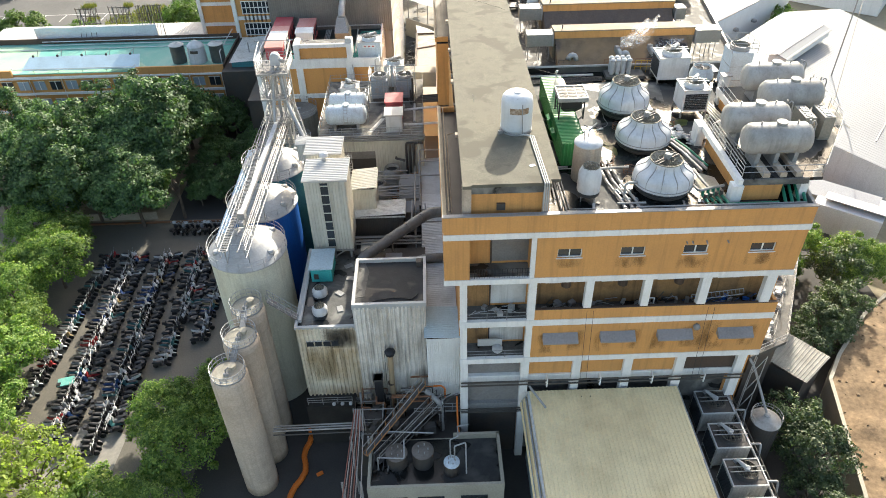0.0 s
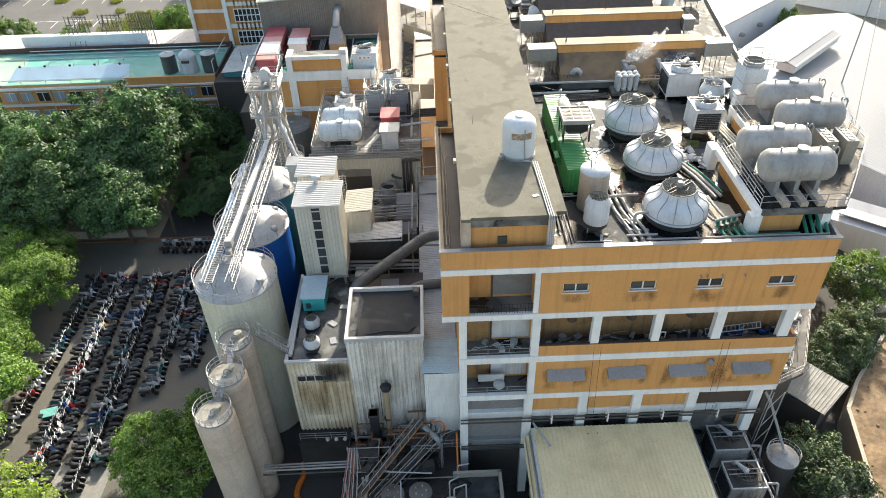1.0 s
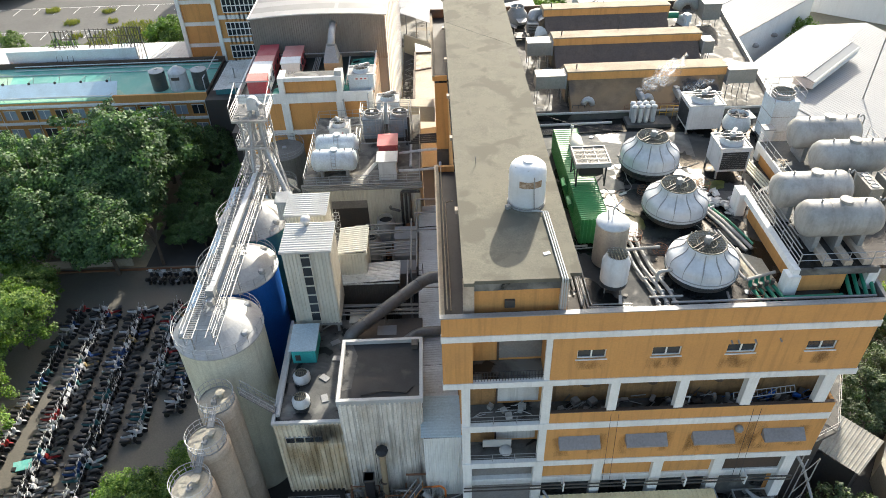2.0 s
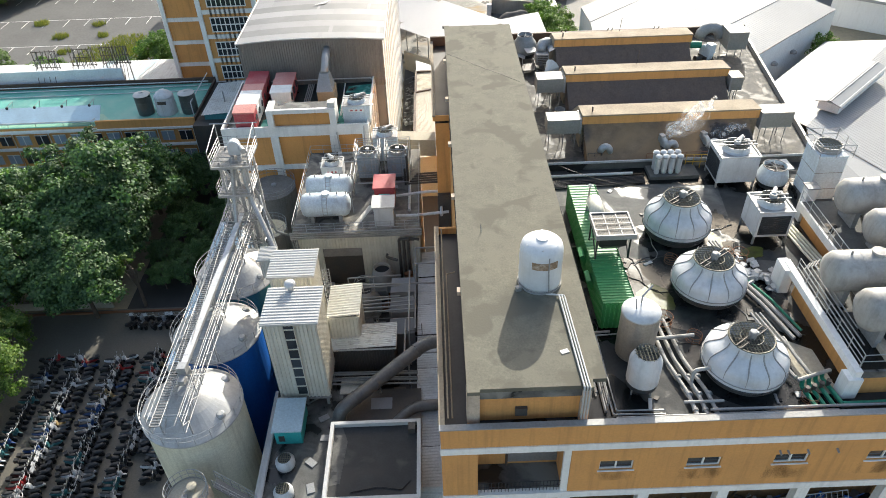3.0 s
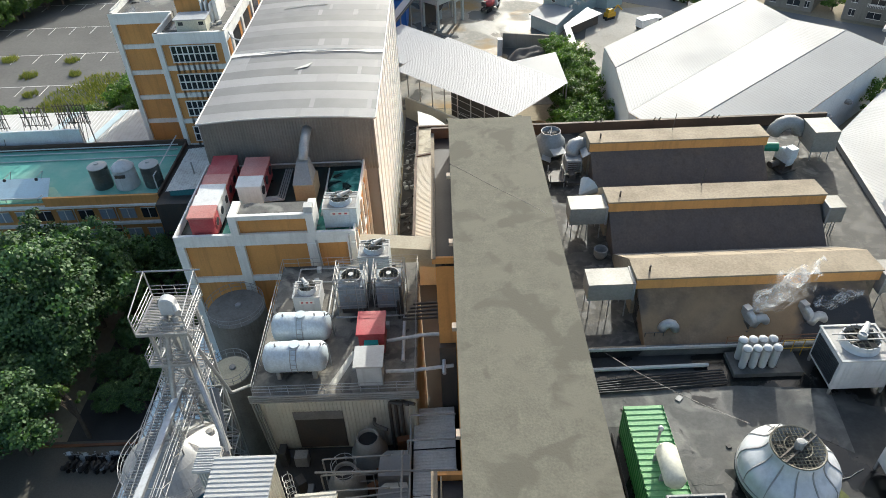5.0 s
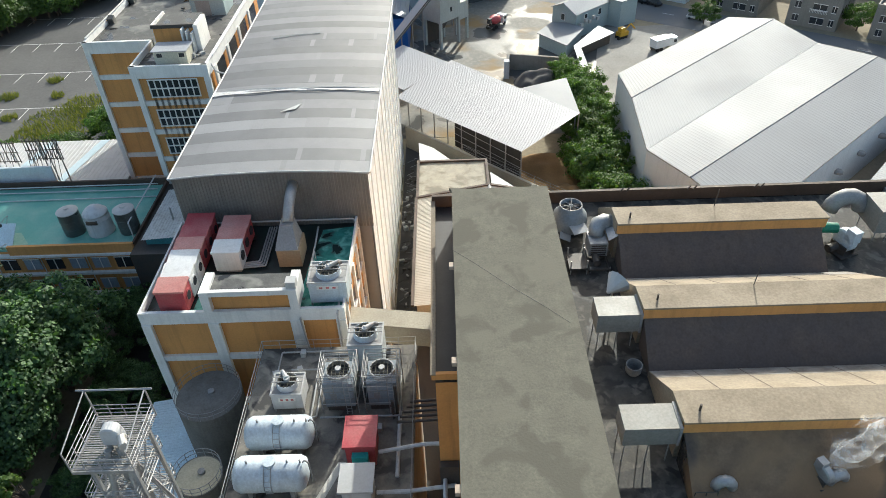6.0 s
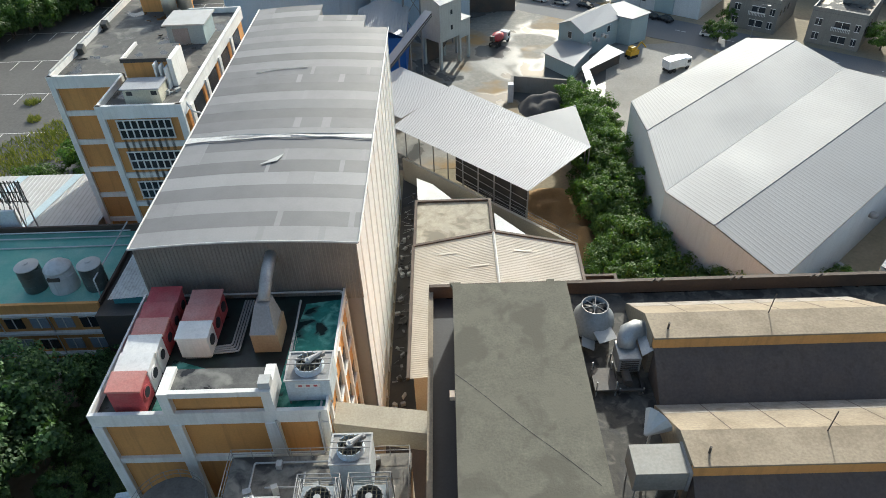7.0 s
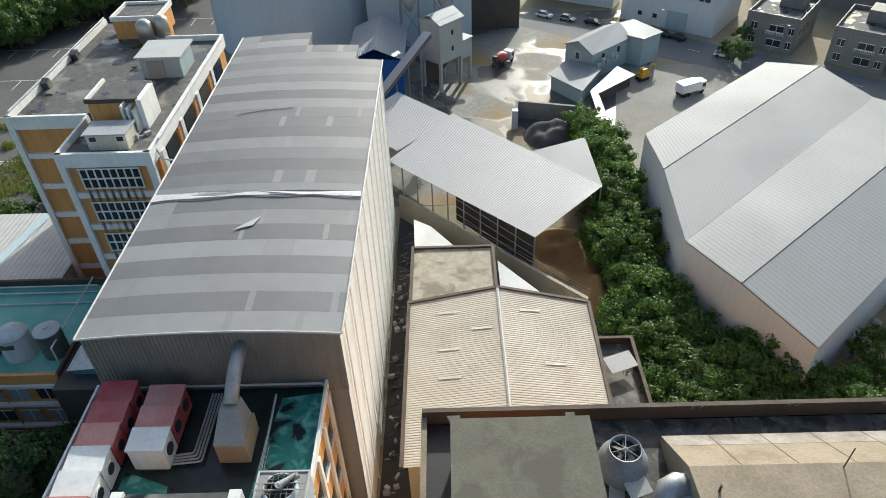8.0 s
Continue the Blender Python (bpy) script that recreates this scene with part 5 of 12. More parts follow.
part("belt_housing", obox((BELT_A + BELT_B) / 2, ((BELT_B - BELT_A).length, 1.7, 0.9), belt_turn, ry=belt_tilt), DARKMETAL, mp, "dark sided belt conveyor rising to the tower")
part("belt_cover", obox((BELT_A + BELT_B) / 2 + Vector((0, 0, 0.55)), ((BELT_B - BELT_A).length, 1.9, 0.1), belt_turn, ry=belt_tilt), SHED_ROOF, mp, "pale belt cover")
for dy in (-1.1, 1.1):
    q = Vector((-math.sin(radians(belt_turn)), math.cos(radians(belt_turn)), 0)) * dy
    part("belt_rail", rod(BELT_A + q + Vector((0, 0, 0.2)), BELT_B + q + Vector((0, 0, 0.2)), 0.06, seg=5), STEEL, mp)
for k in range(4):
    p = BELT_A.lerp(BELT_B, 0.12 + k * 0.24)
    part("trestle", rod((p.x, p.y, GROUND), (p.x, p.y, p.z - 0.4), 0.15, seg=6), DULL, mp)
for i, (x, y) in enumerate(((-6.0, 183), (1.5, 185))):
    s = thing("cement_silo", "white steel cement silo on a braced frame", "silo", (x, y, GROUND), "cement silos")
    part("shell", lathe([(0.5, 0), (2.9, 4.5), (2.9, 15), (0.6, 16.5)], (x, y, 8.0), seg=24), FRP, s, smooth=True)
    for k in range(4):
        a = math.pi / 4 + k * math.pi / 2
        part("leg", rod((x + 2.8 * math.cos(a), y + 2.8 * math.sin(a), GROUND), (x + 2.8 * math.cos(a), y + 2.8 * math.sin(a), 12.5), 0.18, seg=6), DULL, s)
        a2 = a + math.pi / 2
        for z in (GROUND, 2.5):
            part("brace", rod((x + 2.8 * math.cos(a), y + 2.8 * math.sin(a), z), (x + 2.8 * math.cos(a2), y + 2.8 * math.sin(a2), z + 6), 0.09, seg=5), DULL, s)
SKYBLUE = paint("pale_blue_hall_sheet", (0.48, 0.58, 0.65), 0.6, wear=(0.38, 0.46, 0.52), amount=0.4, scale=0.05, streak=0.15)
hall = thing("pale_blue_hall", "tall pale blue metal hall beyond the plant", "hall", (-28, 200, GROUND))
part("wall", lathe([(20, 0), (20, 27)], (-36, 206, GROUND), seg=64), SKYBLUE, hall)
part("wall", box(-16.5, 8, 193, 215, GROUND, 19), SKYBLUE, hall)
part("wall", box(8.2, 20, 203, 217, GROUND, 12), SKYBLUE, hall)
for k in range(9):
    a = -2.6 + k * 0.24
    part("rib", rod((-36 + 20.02 * math.cos(a), 206 + 20.02 * math.sin(a), GROUND), (-36 + 20.02 * math.cos(a), 206 + 20.02 * math.sin(a), 22.8), 0.05, seg=5), SKYBLUE, hall)
part("panel", box(6.0, 20.3, 202.6, 202.9, GROUND, 3.5), DARKMETAL, hall)
bh = thing("blue_shed", "blue-walled shed with a pale gabled roof", "shed", (-13, 172, GROUND))
part("wall", box(-18, -7.0, 164, 182, GROUND, 5.0), SILO_BLUE, bh)
part("roof", quad_sheet((-18.4, 163.6, 5.0), (-12.5, 163.6, 7.6), (-12.5, 182.4, 7.6), (-18.4, 182.4, 5.0), 0.6), SHED_ROOF, bh)
part("roof", quad_sheet((-12.5, 163.6, 7.6), (-6.6, 163.6, 5.0), (-6.6, 182.4, 5.0), (-12.5, 182.4, 7.6), 0.6), SHED_ROOF, bh)

# yard office
yo = thing("yard_office", "blue-grey L-shaped office with a white pitched roof", "house", (35, 175, GROUND))
OFF = paint("blue_grey_siding", (0.34, 0.42, 0.43), 0.6, wear=(0.26, 0.31, 0.31), amount=0.4)
main = [(28.0, 176.8), (32.9, 171.1), (42.4, 179.7), (38.0, 186.3)]
part("wall", prism(main, GROUND, 2.0), OFF, yo)
R_A, R_B = Vector((30.3, 173.7, 3.9)), Vector((40.3, 183.2, 3.9))
b = bmesh.new()
for tri in (((28.0, 176.8, 2.0), (32.9, 171.1, 2.0), R_A), ((42.4, 179.7, 2.0), (38.0, 186.3, 2.0), R_B)):
    b.faces.new([b.verts.new(v) for v in tri])
part("gable", b, OFF, yo)
part("roof", slab([(32.7, 170.6, 1.85), (42.7, 179.5, 1.85), R_B + Vector((0.3, 0.3, 0.06)), R_A + Vector((-0.4, -0.4, 0.06))], 0.14), SHED_ROOF, yo, "grey sheet roof slope")
part("roof", slab([R_A + Vector((-0.4, -0.4, 0.06)), R_B + Vector((0.3, 0.3, 0.06)), (38.0, 186.8, 1.85), (27.6, 177.2, 1.85)], 0.14), WHITE_ROOF, yo)
wing = [(42.3, 179.4), (44.8, 177.4), (49.5, 180.8), (45.0, 188.2), (40.2, 185.6)]
part("wall", prism(wing, GROUND, 2.2), OFF, yo)
part("roof", prism([(42.0, 179.2), (44.8, 176.9), (50.0, 180.7), (45.2, 188.8), (39.8, 186.0)], 2.2, 2.4), WHITE_ROOF, yo, "white sheet roof of the wing")
annex_plan = [(23.8, 167.6), (29.0, 160.2), (34.0, 169.0), (30.8, 172.4), (27.6, 173.2)]
part("annex", prism(annex_plan, GROUND, -0.9), OFF, yo)
part("annex_roof", slab([(23.2, 167.7, -0.85), (29.0, 159.6, -0.85), (34.5, 169.0, -0.6), (30.9, 172.9, -0.6), (27.4, 173.8, -0.7)], 0.14), WHITE_ROOF, yo)
part("canopy", slab([(30.8, 160.8, -1.5), (31.9, 159.3, -1.5), (41.4, 167.5, -1.4), (38.4, 171.6, -1.2)], 0.12), SHED_ROOF, yo, "pale canopy roof")
part("canopy", slab([(30.6, 150.2, -1.5), (32.2, 150.0, -1.5), (32.3, 159.3, -1.5), (30.8, 160.6, -1.5)], 0.12), SHED_ROOF, yo)
# solid dark fill in place of the shaded space under the canopy
part("shed_front", prism([(32.2, 160.6), (40.6, 167.8), (38.2, 170.8), (31.6, 162.2)], GROUND, -1.7), DARKMETAL, yo, "dark block standing for the shade of an open shed front")
for p, q, zs_ in (((32.9, 171.1), (42.4, 179.7), (0.28, 0.7)), ((28.0, 176.8), (32.9, 171.1), (0.45,))):
    turn_ = math.degrees(math.atan2(q[1] - p[1], q[0] - p[0]))
    for f in zs_:
        c = Vector((p[0] + (q[0] - p[0]) * f, p[1] + (q[1] - p[1]) * f, 0.3))
        w = part("window", obox(c, (1.0, 0.16, 1.4), turn_), GLASS, yo)
        part("frame", obox(c, (1.2, 0.1, 1.6), turn_), WHITE, w)
for k in range(5):
    part("cooling_unit", obox((34.2 + k * 1.15, 170.9 + k * 1.0, -0.6 + 0.75 * (k % 2)), (0.9, 0.5, 0.75), 42), SHEET_ROOF, yo)


def house(x, y, rz, w, d, h, seed):
    H_ = thing("terrace_house", "grey tiled two-storey terrace house with balconies", "house", (x, y, GROUND), "terrace houses")
    tile = HOUSE
    M = pose(x, y, GROUND, 0, 0, rz)

    def ob(c, s, mat, nm, par=None):
        p = M @ Vector(c)
        return part(nm, obox(p, s, rz), mat, par or H_)
    ob((0, d / 2, h / 2), (w, d, h), tile, "wall")
    ob((0, d / 2, h + 0.05), (w, d, 0.12), DECK_GREY, "roof")
    for c, s in (((0, 0.1, h + 0.5), (w, 0.25, 0.9)), ((0, d - 0.1, h + 0.5), (w, 0.25, 0.9)), ((-w / 2 + 0.12, d / 2, h + 0.5), (0.25, d - 0.5, 0.9)), ((w / 2 - 0.12, d / 2, h + 0.5), (0.25, d - 0.5, 0.9))):
        ob(c, s, tile, "parapet")
    ob((w * 0.1, d * 0.7, h + 1.4), (w * 0.45, d * 0.35, 2.6), tile, "stair_head")
    for f in range(2):
        z = 1.6 + f * 3.2
        for cx, ww in ((-w * 0.33, 1.3), (w * 0.1, 3.0), (w * 0.38, 1.0)):
            g = ob((cx, -0.03, z + 0.3), (ww, 0.1, 1.5), GLASS, "window")
            ob((cx, -0.1, z + 1.1), (ww + 0.2, 0.1, 0.12), WHITE, "frame", g)
            ob((cx, -0.1, z - 0.5), (ww + 0.2, 0.1, 0.12), WHITE, "frame", g)
            ob((cx, -0.1, z + 0.3), (0.08, 0.1, 1.5), WHITE, "frame", g)
        if f:
            bl = ob((w * 0.1, -0.6, z - 0.9), (4.0, 1.1, 0.15), tile, "balcony")
            for k in range(12):
                ob((w * 0.1 - 1.9 + k * 0.345, -1.1, z - 0.4), (0.08, 0.08, 0.8), WHITE, "baluster", bl)
            ob((w * 0.1, -1.1, z + 0.02), (4.0, 0.14, 0.1), WHITE, "handrail", bl)
    for k in range(3):
        g = M @ Vector((w / 2 + 0.03, 2 + k * 3.0, 4.6))
        part("window", obox(g, (0.1, 1.0, 1.2), rz), GLASS, H_)
    return H_


HOUSE = paint("grey_mosaic_tile", (0.20, 0.195, 0.18), 0.6, wear=(0.14, 0.135, 0.125), amount=0.5, streak=0.25)
house(75.5, 184.5, -38, 11.5, 16, 7.2, 1)
house(90.0, 173.0, -38, 11.5, 16, 7.4, 2)
house(104.5, 161.5, -38, 11.5, 16, 7.2, 3)
wo = thing("workshop", "pale grey two-storey workshop with roller doors", "building", (58, 204, GROUND))
part("wall", obox((61.5, 206.5, 2.0), (24, 18, 12.4), -38), WHITE_WALL, wo)
part("roller_door", obox((58.0, 197.5, -1.9), (5.0, 0.3, 4.4), -38), OFF, wo)
for k in range(4):
    p = Vector((49.5 + k * 4.4, 204.2 - k * 3.44, 4.6))
    w = part("window", obox(p, (2.6, 0.2, 1.4), -38), GLASS, wo)
    part("frame", obox(p + Vector((-0.1, -0.12, 0)), (0.1, 0.1, 1.4), -38), WHITE, w)
for k in range(3):
    part("window", obox((50.5 + k * 3.1, 203.4 - k * 2.42, -1.6), (1.0, 0.2, 1.0), -38), GLASS, wo)
ca = thing("canopy_building", "white rounded canopy building along the road", "building", (36, 216, GROUND))
part("roof", obox((36, 220, 1.6), (26, 9, 0.9), -30), WHITE_ROOF, ca)
part("wall", obox((37, 222, -1.4), (24, 6, 5.4), -30), WHITE_WALL, ca)
far_white = thing("white_hall", "white flat-roofed hall beside the terrace houses", "building", (105, 148, GROUND))
part("wall", obox((112, 142, -0.6), (22, 24, 7.0), -38), WHITE_WALL, far_white)
part("roof", obox((112, 142, 3.2), (24, 26, 0.6), -38), WHITE_ROOF, far_white)
back = thing("grey_workshops", "row of grey workshops beyond the road", "building", (150, 160, GROUND))
part("wall", obox((150, 165, 1), (70, 30, 10), -38), HOUSE, back)
part("wall", obox((118, 215, 1), (60, 30, 11), -38), HOUSE, back)
part("roof", obox((118, 215, 6.7), (61, 31, 0.4), -38), SHED_ROOF, back)
part("roof", obox((150, 165, 6.2), (71, 31, 0.4), -38), SHED_ROOF, back)

# ---- plant on the factory roof ----
GRILL = paint("dark_grille_wire", (0.14, 0.13, 0.095), 0.6, wear=(0.07, 0.062, 0.05), amount=0.7)
CT_DARK = paint("dark_louvre_basin", (0.03, 0.035, 0.04), 0.5)


def grille(cx, cy, z, r, parent, bars=7, name="fan_grille"):
    b = bmesh.new()
    for k in range(bars):
        o = -r + 2 * r * (k + 0.5) / bars
        h = math.sqrt(max(0, r * r - o * o))
        rod((cx + o, cy - h, z), (cx + o, cy + h, z), 0.028, b, 4)
        rod((cx - h, cy + o, z), (cx + h, cy + o, z), 0.028, b, 4)
    return part(name, b, GRILL, parent)


def ring(cx, cy, z, r, t, bm=None, seg=28):
    b = bm or bmesh.new()
    pts = [(cx + r * math.cos(2 * math.pi * i / seg), cy + r * math.sin(2 * math.pi * i / seg), z) for i in range(seg + 1)]
    for p, q in zip(pts, pts[1:]):
        rod(p, q, t, b, 5, caps=False)
    return b


def cooling_tower(x, y, z, r, h, label, ribs=12):
    c = thing("cooling_tower", label, "cooling tower", (x, y, z), "cooling towers")
    part("stand", lathe([(r * 0.8, 0), (r * 0.8, 0.25)], (x, y, z), seg=24), DARKMETAL, c)
    part("basin", lathe([(r * 0.8, 0.2), (r * 0.9, 0.4), (r * 0.97, h * 0.27), (r * 0.9, h * 0.28)], (x, y, z), seg=36), CT_DARK, c, "dark louvred basin")
    prof = [(r * 0.97, h * 0.24), (r * 1.02, h * 0.28), (r * 1.02, h * 0.36), (r, h * 0.37), (r, h * 0.52), (r * 0.97, h * 0.61), (r * 0.89, h * 0.68), (r * 0.77, h * 0.735), (r * 0.67, h * 0.785), (r * 0.605, h * 0.84), (r * 0.565, h * 0.9), (r * 0.55, h * 0.96), (r * 0.55, h), (r * 0.515, h), (r * 0.51, h - 0.8), (r * 0.4, h - 1.0)]
    part("shell", lathe(prof, (x, y, z), seg=56, close=False), FRP, c, "white glassfibre shell with moulded ribs", smooth=True)
    for k in range(ribs):
        a = 2 * math.pi * (k + 0.35) / ribs
        pts = [Vector((x + (q[0] + 0.015) * math.cos(a), y + (q[0] + 0.015) * math.sin(a), z + q[1])) for q in prof[3:12]]
        part("rib", sweep(pts, [0.02, 0.02, 0.03, 0.045, 0.05, 0.05, 0.045, 0.04, 0.03], 5), DULL, c)
    part("band", hoop(x, y, z + h * 0.28, r * 1.02, 0.05), CT_DARK, c)
    part("flange", hoop(x, y, z + h * 0.37, r * 1.02, 0.035), DULL, c)
    lv = part("louvre", hoop(x, y, z + 0.35, r * 0.93, 0.035), DARKMETAL, c)
    for k in range(1, 4):
        again(lv, c, (0, 0, 0.15 * k))
    grille(x, y, z + h, r * 0.53, c, 13)
    part("fan_ring", hoop(x, y, z + h, r * 0.535, 0.055), GRILL, c)
    part("inner_ring", hoop(x, y, z + h + 0.03, r * 0.27, 0.03), GRILL, c)
    part("well", lathe([(r * 0.5, 0), (r * 0.5, 0.03)], (x, y, z + h - 0.95), seg=24), CT_DARK, c, "dark fan well")
    for sgn in (-1, 1):
        q = Vector((-math.sin(radians(35)), math.cos(radians(35)), 0)) * 0.16 * sgn
        part("spar", obox(Vector((x, y, z + h + 0.06)) + q, (r * 1.08, 0.07, 0.09), 35), DARKMETAL, c)
    f = part("fan_motor", lathe([(0.24, 0), (0.24, 0.5), (0.2, 0.58), (0.1, 0.6), (0, 0.6)], (x, y, z + h - 0.05), seg=14), DULL, c)
    part("motor_box", obox((x + 0.26, y + 0.1, z + h + 0.25), (0.2, 0.25, 0.25), 35), SHEET_ROOF, f)
    for k in range(6):
        a = k * math.pi / 3 + 0.5
        part("fan_blade", obox((x + 0.27 * r * math.cos(a), y + 0.27 * r * math.sin(a), z + h - 0.4), (r * 0.4, 0.3, 0.03), math.degrees(a), rx=22), DARKMETAL, c)
    b = bmesh.new()
    a = 1.9
    for s in (-0.18, 0.18):
        rod((x + r * 0.95 * math.cos(a) - s * math.sin(a), y + r * 0.95 * math.sin(a) + s * math.cos(a), z + 0.4), (x + r * 0.6 * math.cos(a) - s * math.sin(a), y + r * 0.6 * math.sin(a) + s * math.cos(a), z + h), 0.025, b, 5)
    for k in range(9):
        f_ = k / 9
        rr = r * (0.95 - 0.35 * f_)
        zz = z + 0.4 + (h - 0.4) * f_
        rod((x + rr * math.cos(a) + 0.18 * math.sin(a), y + rr * math.sin(a) - 0.18 * math.cos(a), zz), (x + rr * math.cos(a) - 0.18 * math.sin(a), y + rr * math.sin(a) + 0.18 * math.cos(a), zz), 0.018, b, 4)
    part("ladder", b, STEEL, c)
    return c


cooling_tower(19.0, 4.1, DECK, 2.5, 3.0, "white ribbed glassfibre cooling tower with a dark louvred basin")
cooling_tower(19.2, 11.6, DECK, 2.5, 2.95, "white ribbed glassfibre cooling tower beside a rubble heap")
cooling_tower(18.9, 18.4, DECK, 2.5, 3.4, "white ribbed glassfibre cooling tower near the filter bank")


def drum_cooler(x, y, r, h, label, mat=None, mouth=0.8):
    """A squat round cooler with a wide open fan mouth."""
    c = thing("drum_cooler", label, "cooling tower", (x, y, DECK), "drum coolers")
    part("basin", lathe([(r * 0.8, 0), (r * 0.95, 0.3), (r * 0.95, 0.6)], (x, y, DECK), seg=28), CT_DARK, c)
    part("shell", lathe([(r * 0.95, 0.5), (r * 1.02, 0.7), (r * 1.03, h * 0.5), (r * 0.97, h * 0.66), (r * (mouth + 0.09), h * 0.8), (r * (mouth + 0.01), h * 0.88), (r * mouth, h), (r * (mouth - 0.04), h), (r * (mouth - 0.06), h - 0.4)], (x, y, DECK), seg=32, close=False), mat or TANK_PALE, c, smooth=True)
    part("fan_floor", lathe([(r * (mouth - 0.05), 0), (r * (mouth - 0.05), 0.02)], (x, y, DECK + h - 0.4), seg=24), CT_DARK, c)
    for k in range(5):
        a = k * 1.257 + 0.2
        part("fan_blade", obox((x + r * 0.36 * math.cos(a), y + r * 0.36 * math.sin(a), DECK + h - 0.2), (r * 0.6, 0.24, 0.03), math.degrees(a), rx=18), DARKMETAL, c)
    part("hub", lathe([(0.16, 0), (0.16, 0.3)], (x, y, DECK + h - 0.35), seg=12), DULL, c)
    part("rim", hoop(x, y, DECK + h, r * (mouth - 0.02), 0.05), DULL, c)
    for k in range(3):
        a = k * math.pi / 3 + 0.3
        part("spoke", rod((x - r * (mouth - 0.02) * math.cos(a), y - r * (mouth - 0.02) * math.sin(a), DECK + h), (x + r * (mouth - 0.02) * math.cos(a), y + r * (mouth - 0.02) * math.sin(a), DECK + h), 0.025, seg=5), DULL, c)
    return c


drum_cooler(28.9, 24.6, 1.25, 1.9, "small grey-white round cooler by the low wall")
drum_cooler(11.1, 53.4, 1.35, 2.5, "small grey round cooler at the roof corner", paint("grey_weathered_cooler", (0.27, 0.3, 0.32), 0.4, wear=(0.17, 0.17, 0.165), amount=0.5, streak=0.2), 0.66)

sct = thing("small_cooler", "small upright white cooler with a dark wire-mesh top", "cooler", (12.4, 2.9, DECK))
part("basin", lathe([(0.85, 0.5), (0.95, 0.6), (0.95, 0.95)], (12.4, 3.0, DECK), seg=24), CT_DARK, sct)
part("shell", lathe([(0.98, 0.95), (0.98, 2.6), (0.8, 3.0), (0.72, 3.25)], (12.4, 3.0, DECK), seg=28, close=False), FRP, sct, smooth=True)
grille(12.4, 3.0, DECK + 3.2, 0.74, sct, 7)
part("mesh_floor", lathe([(0.7, 0), (0.7, 0.02)], (12.4, 3.0, DECK + 2.7), seg=20), CT_DARK, sct)
for k in range(4):
    a = k * math.pi / 2 + 0.6
    part("leg", rod((12.4 + 0.8 * math.cos(a), 3.0 + 0.8 * math.sin(a), DECK), (12.4 + 0.8 * math.cos(a), 3.0 + 0.8 * math.sin(a), DECK + 0.6), 0.05, seg=6), DULL, sct)

STAIN = paint("stainless_tank", (0.48, 0.44, 0.38), 0.35, 0.6, wear=(0.35, 0.31, 0.26), amount=0.5, streak=0.2)
st = thing("steel_tank", "upright stainless steel tank with a white domed top", "tank", (12.7, 6.0, DECK))
part("shell", lathe([(1.2, 0.2), (1.2, 3.7)], (12.7, 6.0, DECK), seg=36), STAIN, st, smooth=False)
part("top", lathe([(1.24, 3.68), (1.2, 3.8), (0.8, 4.05), (0, 4.15)], (12.7, 6.0, DECK), seg=36), FRP, st, smooth=True)
part("pipe", tube([(12.7, 6.3, DECK + 4.1), (12.7, 6.3, DECK + 4.7), (13.4, 6.8, DECK + 5.1)], 0.06), STEEL, st)
part("pipe", tube([(12.3, 5.8, DECK + 4.0), (12.2, 5.9, DECK + 4.9)], 0.05), STEEL, st)

WT = Vector((6.9, 9.75, 31.4))
wt = thing("water_tank", "white upright glassfibre water tank with brown patch", "water tank", WT)
part("plinth", lathe([(1.45, 0), (1.45, 0.15)], WT, seg=32), DULL, wt)
part("shell", lathe([(1.36, 0.15), (1.41, 0.4), (1.38, 0.9), (1.41, 1.0), (1.38, 1.9), (1.41, 2.0), (1.39, 2.85), (1.3, 3.2), (1.0, 3.48), (0.4, 3.6), (0, 3.63)], WT, seg=40), paint("bright_white_tank", (0.66, 0.67, 0.68), 0.4, wear=(0.5, 0.5, 0.49), amount=0.4, scale=0.8, even=0.3, streak=0.15), wt, smooth=True)
part("lid", lathe([(0.4, 0), (0.4, 0.12), (0, 0.16)], WT + Vector((0, 0, 3.55)), seg=20), FRP, wt)
b = bmesh.new()
rows_ = []
for i in range(8):
    a = radians(-122 + i * 10)
    rows_.append([b.verts.new((WT.x + q * math.cos(a), WT.y + q * math.sin(a), WT.z + h)) for q, h in ((1.36, 2.05), (1.43, 2.05), (1.43, 2.6), (1.36, 2.6))])
for p, q in zip(rows_, rows_[1:]):
    for k in range(4):
        b.faces.new((p[k], q[k], q[(k + 1) % 4], p[(k + 1) % 4]))
part("level_patch", b, paint("faded_brown_label", (0.26, 0.17, 0.1), 0.7, wear=(0.5, 0.42, 0.34), amount=0.9, scale=3.0), wt, "brown faded label patch")
for k in range(6):
    a = 0.4 + k * 1.05
    part("lug", lathe([(0.05, 0), (0.05, 0.12), (0.08, 0.12), (0.08, 0.17)], (WT.x + 1.05 * math.cos(a), WT.y + 1.05 * math.sin(a), WT.z + 3.25), seg=8), FRP, wt)
for dx, r in ((0.0, 0.055), (0.17, 0.05), (0.33, 0.05)):
    part("pipe", tube([(7.45 - dx, 8.15, 31.62), (7.95 + dx, 8.1, 31.55), (8.22 + dx, 0.5, 31.5), (8.25 + dx, 0.45, 27.2)], r), SHEET_ROOF, wt)
part("pipe", tube([(7.2, 8.36, 34.4), (7.2, 8.3, 33.4), (7.3, 8.25, 31.7)], 0.04), DULL, wt)
part("valve", obox((5.4, 8.9, 31.55), (0.35, 0.3, 0.3), 20), DULL, wt)
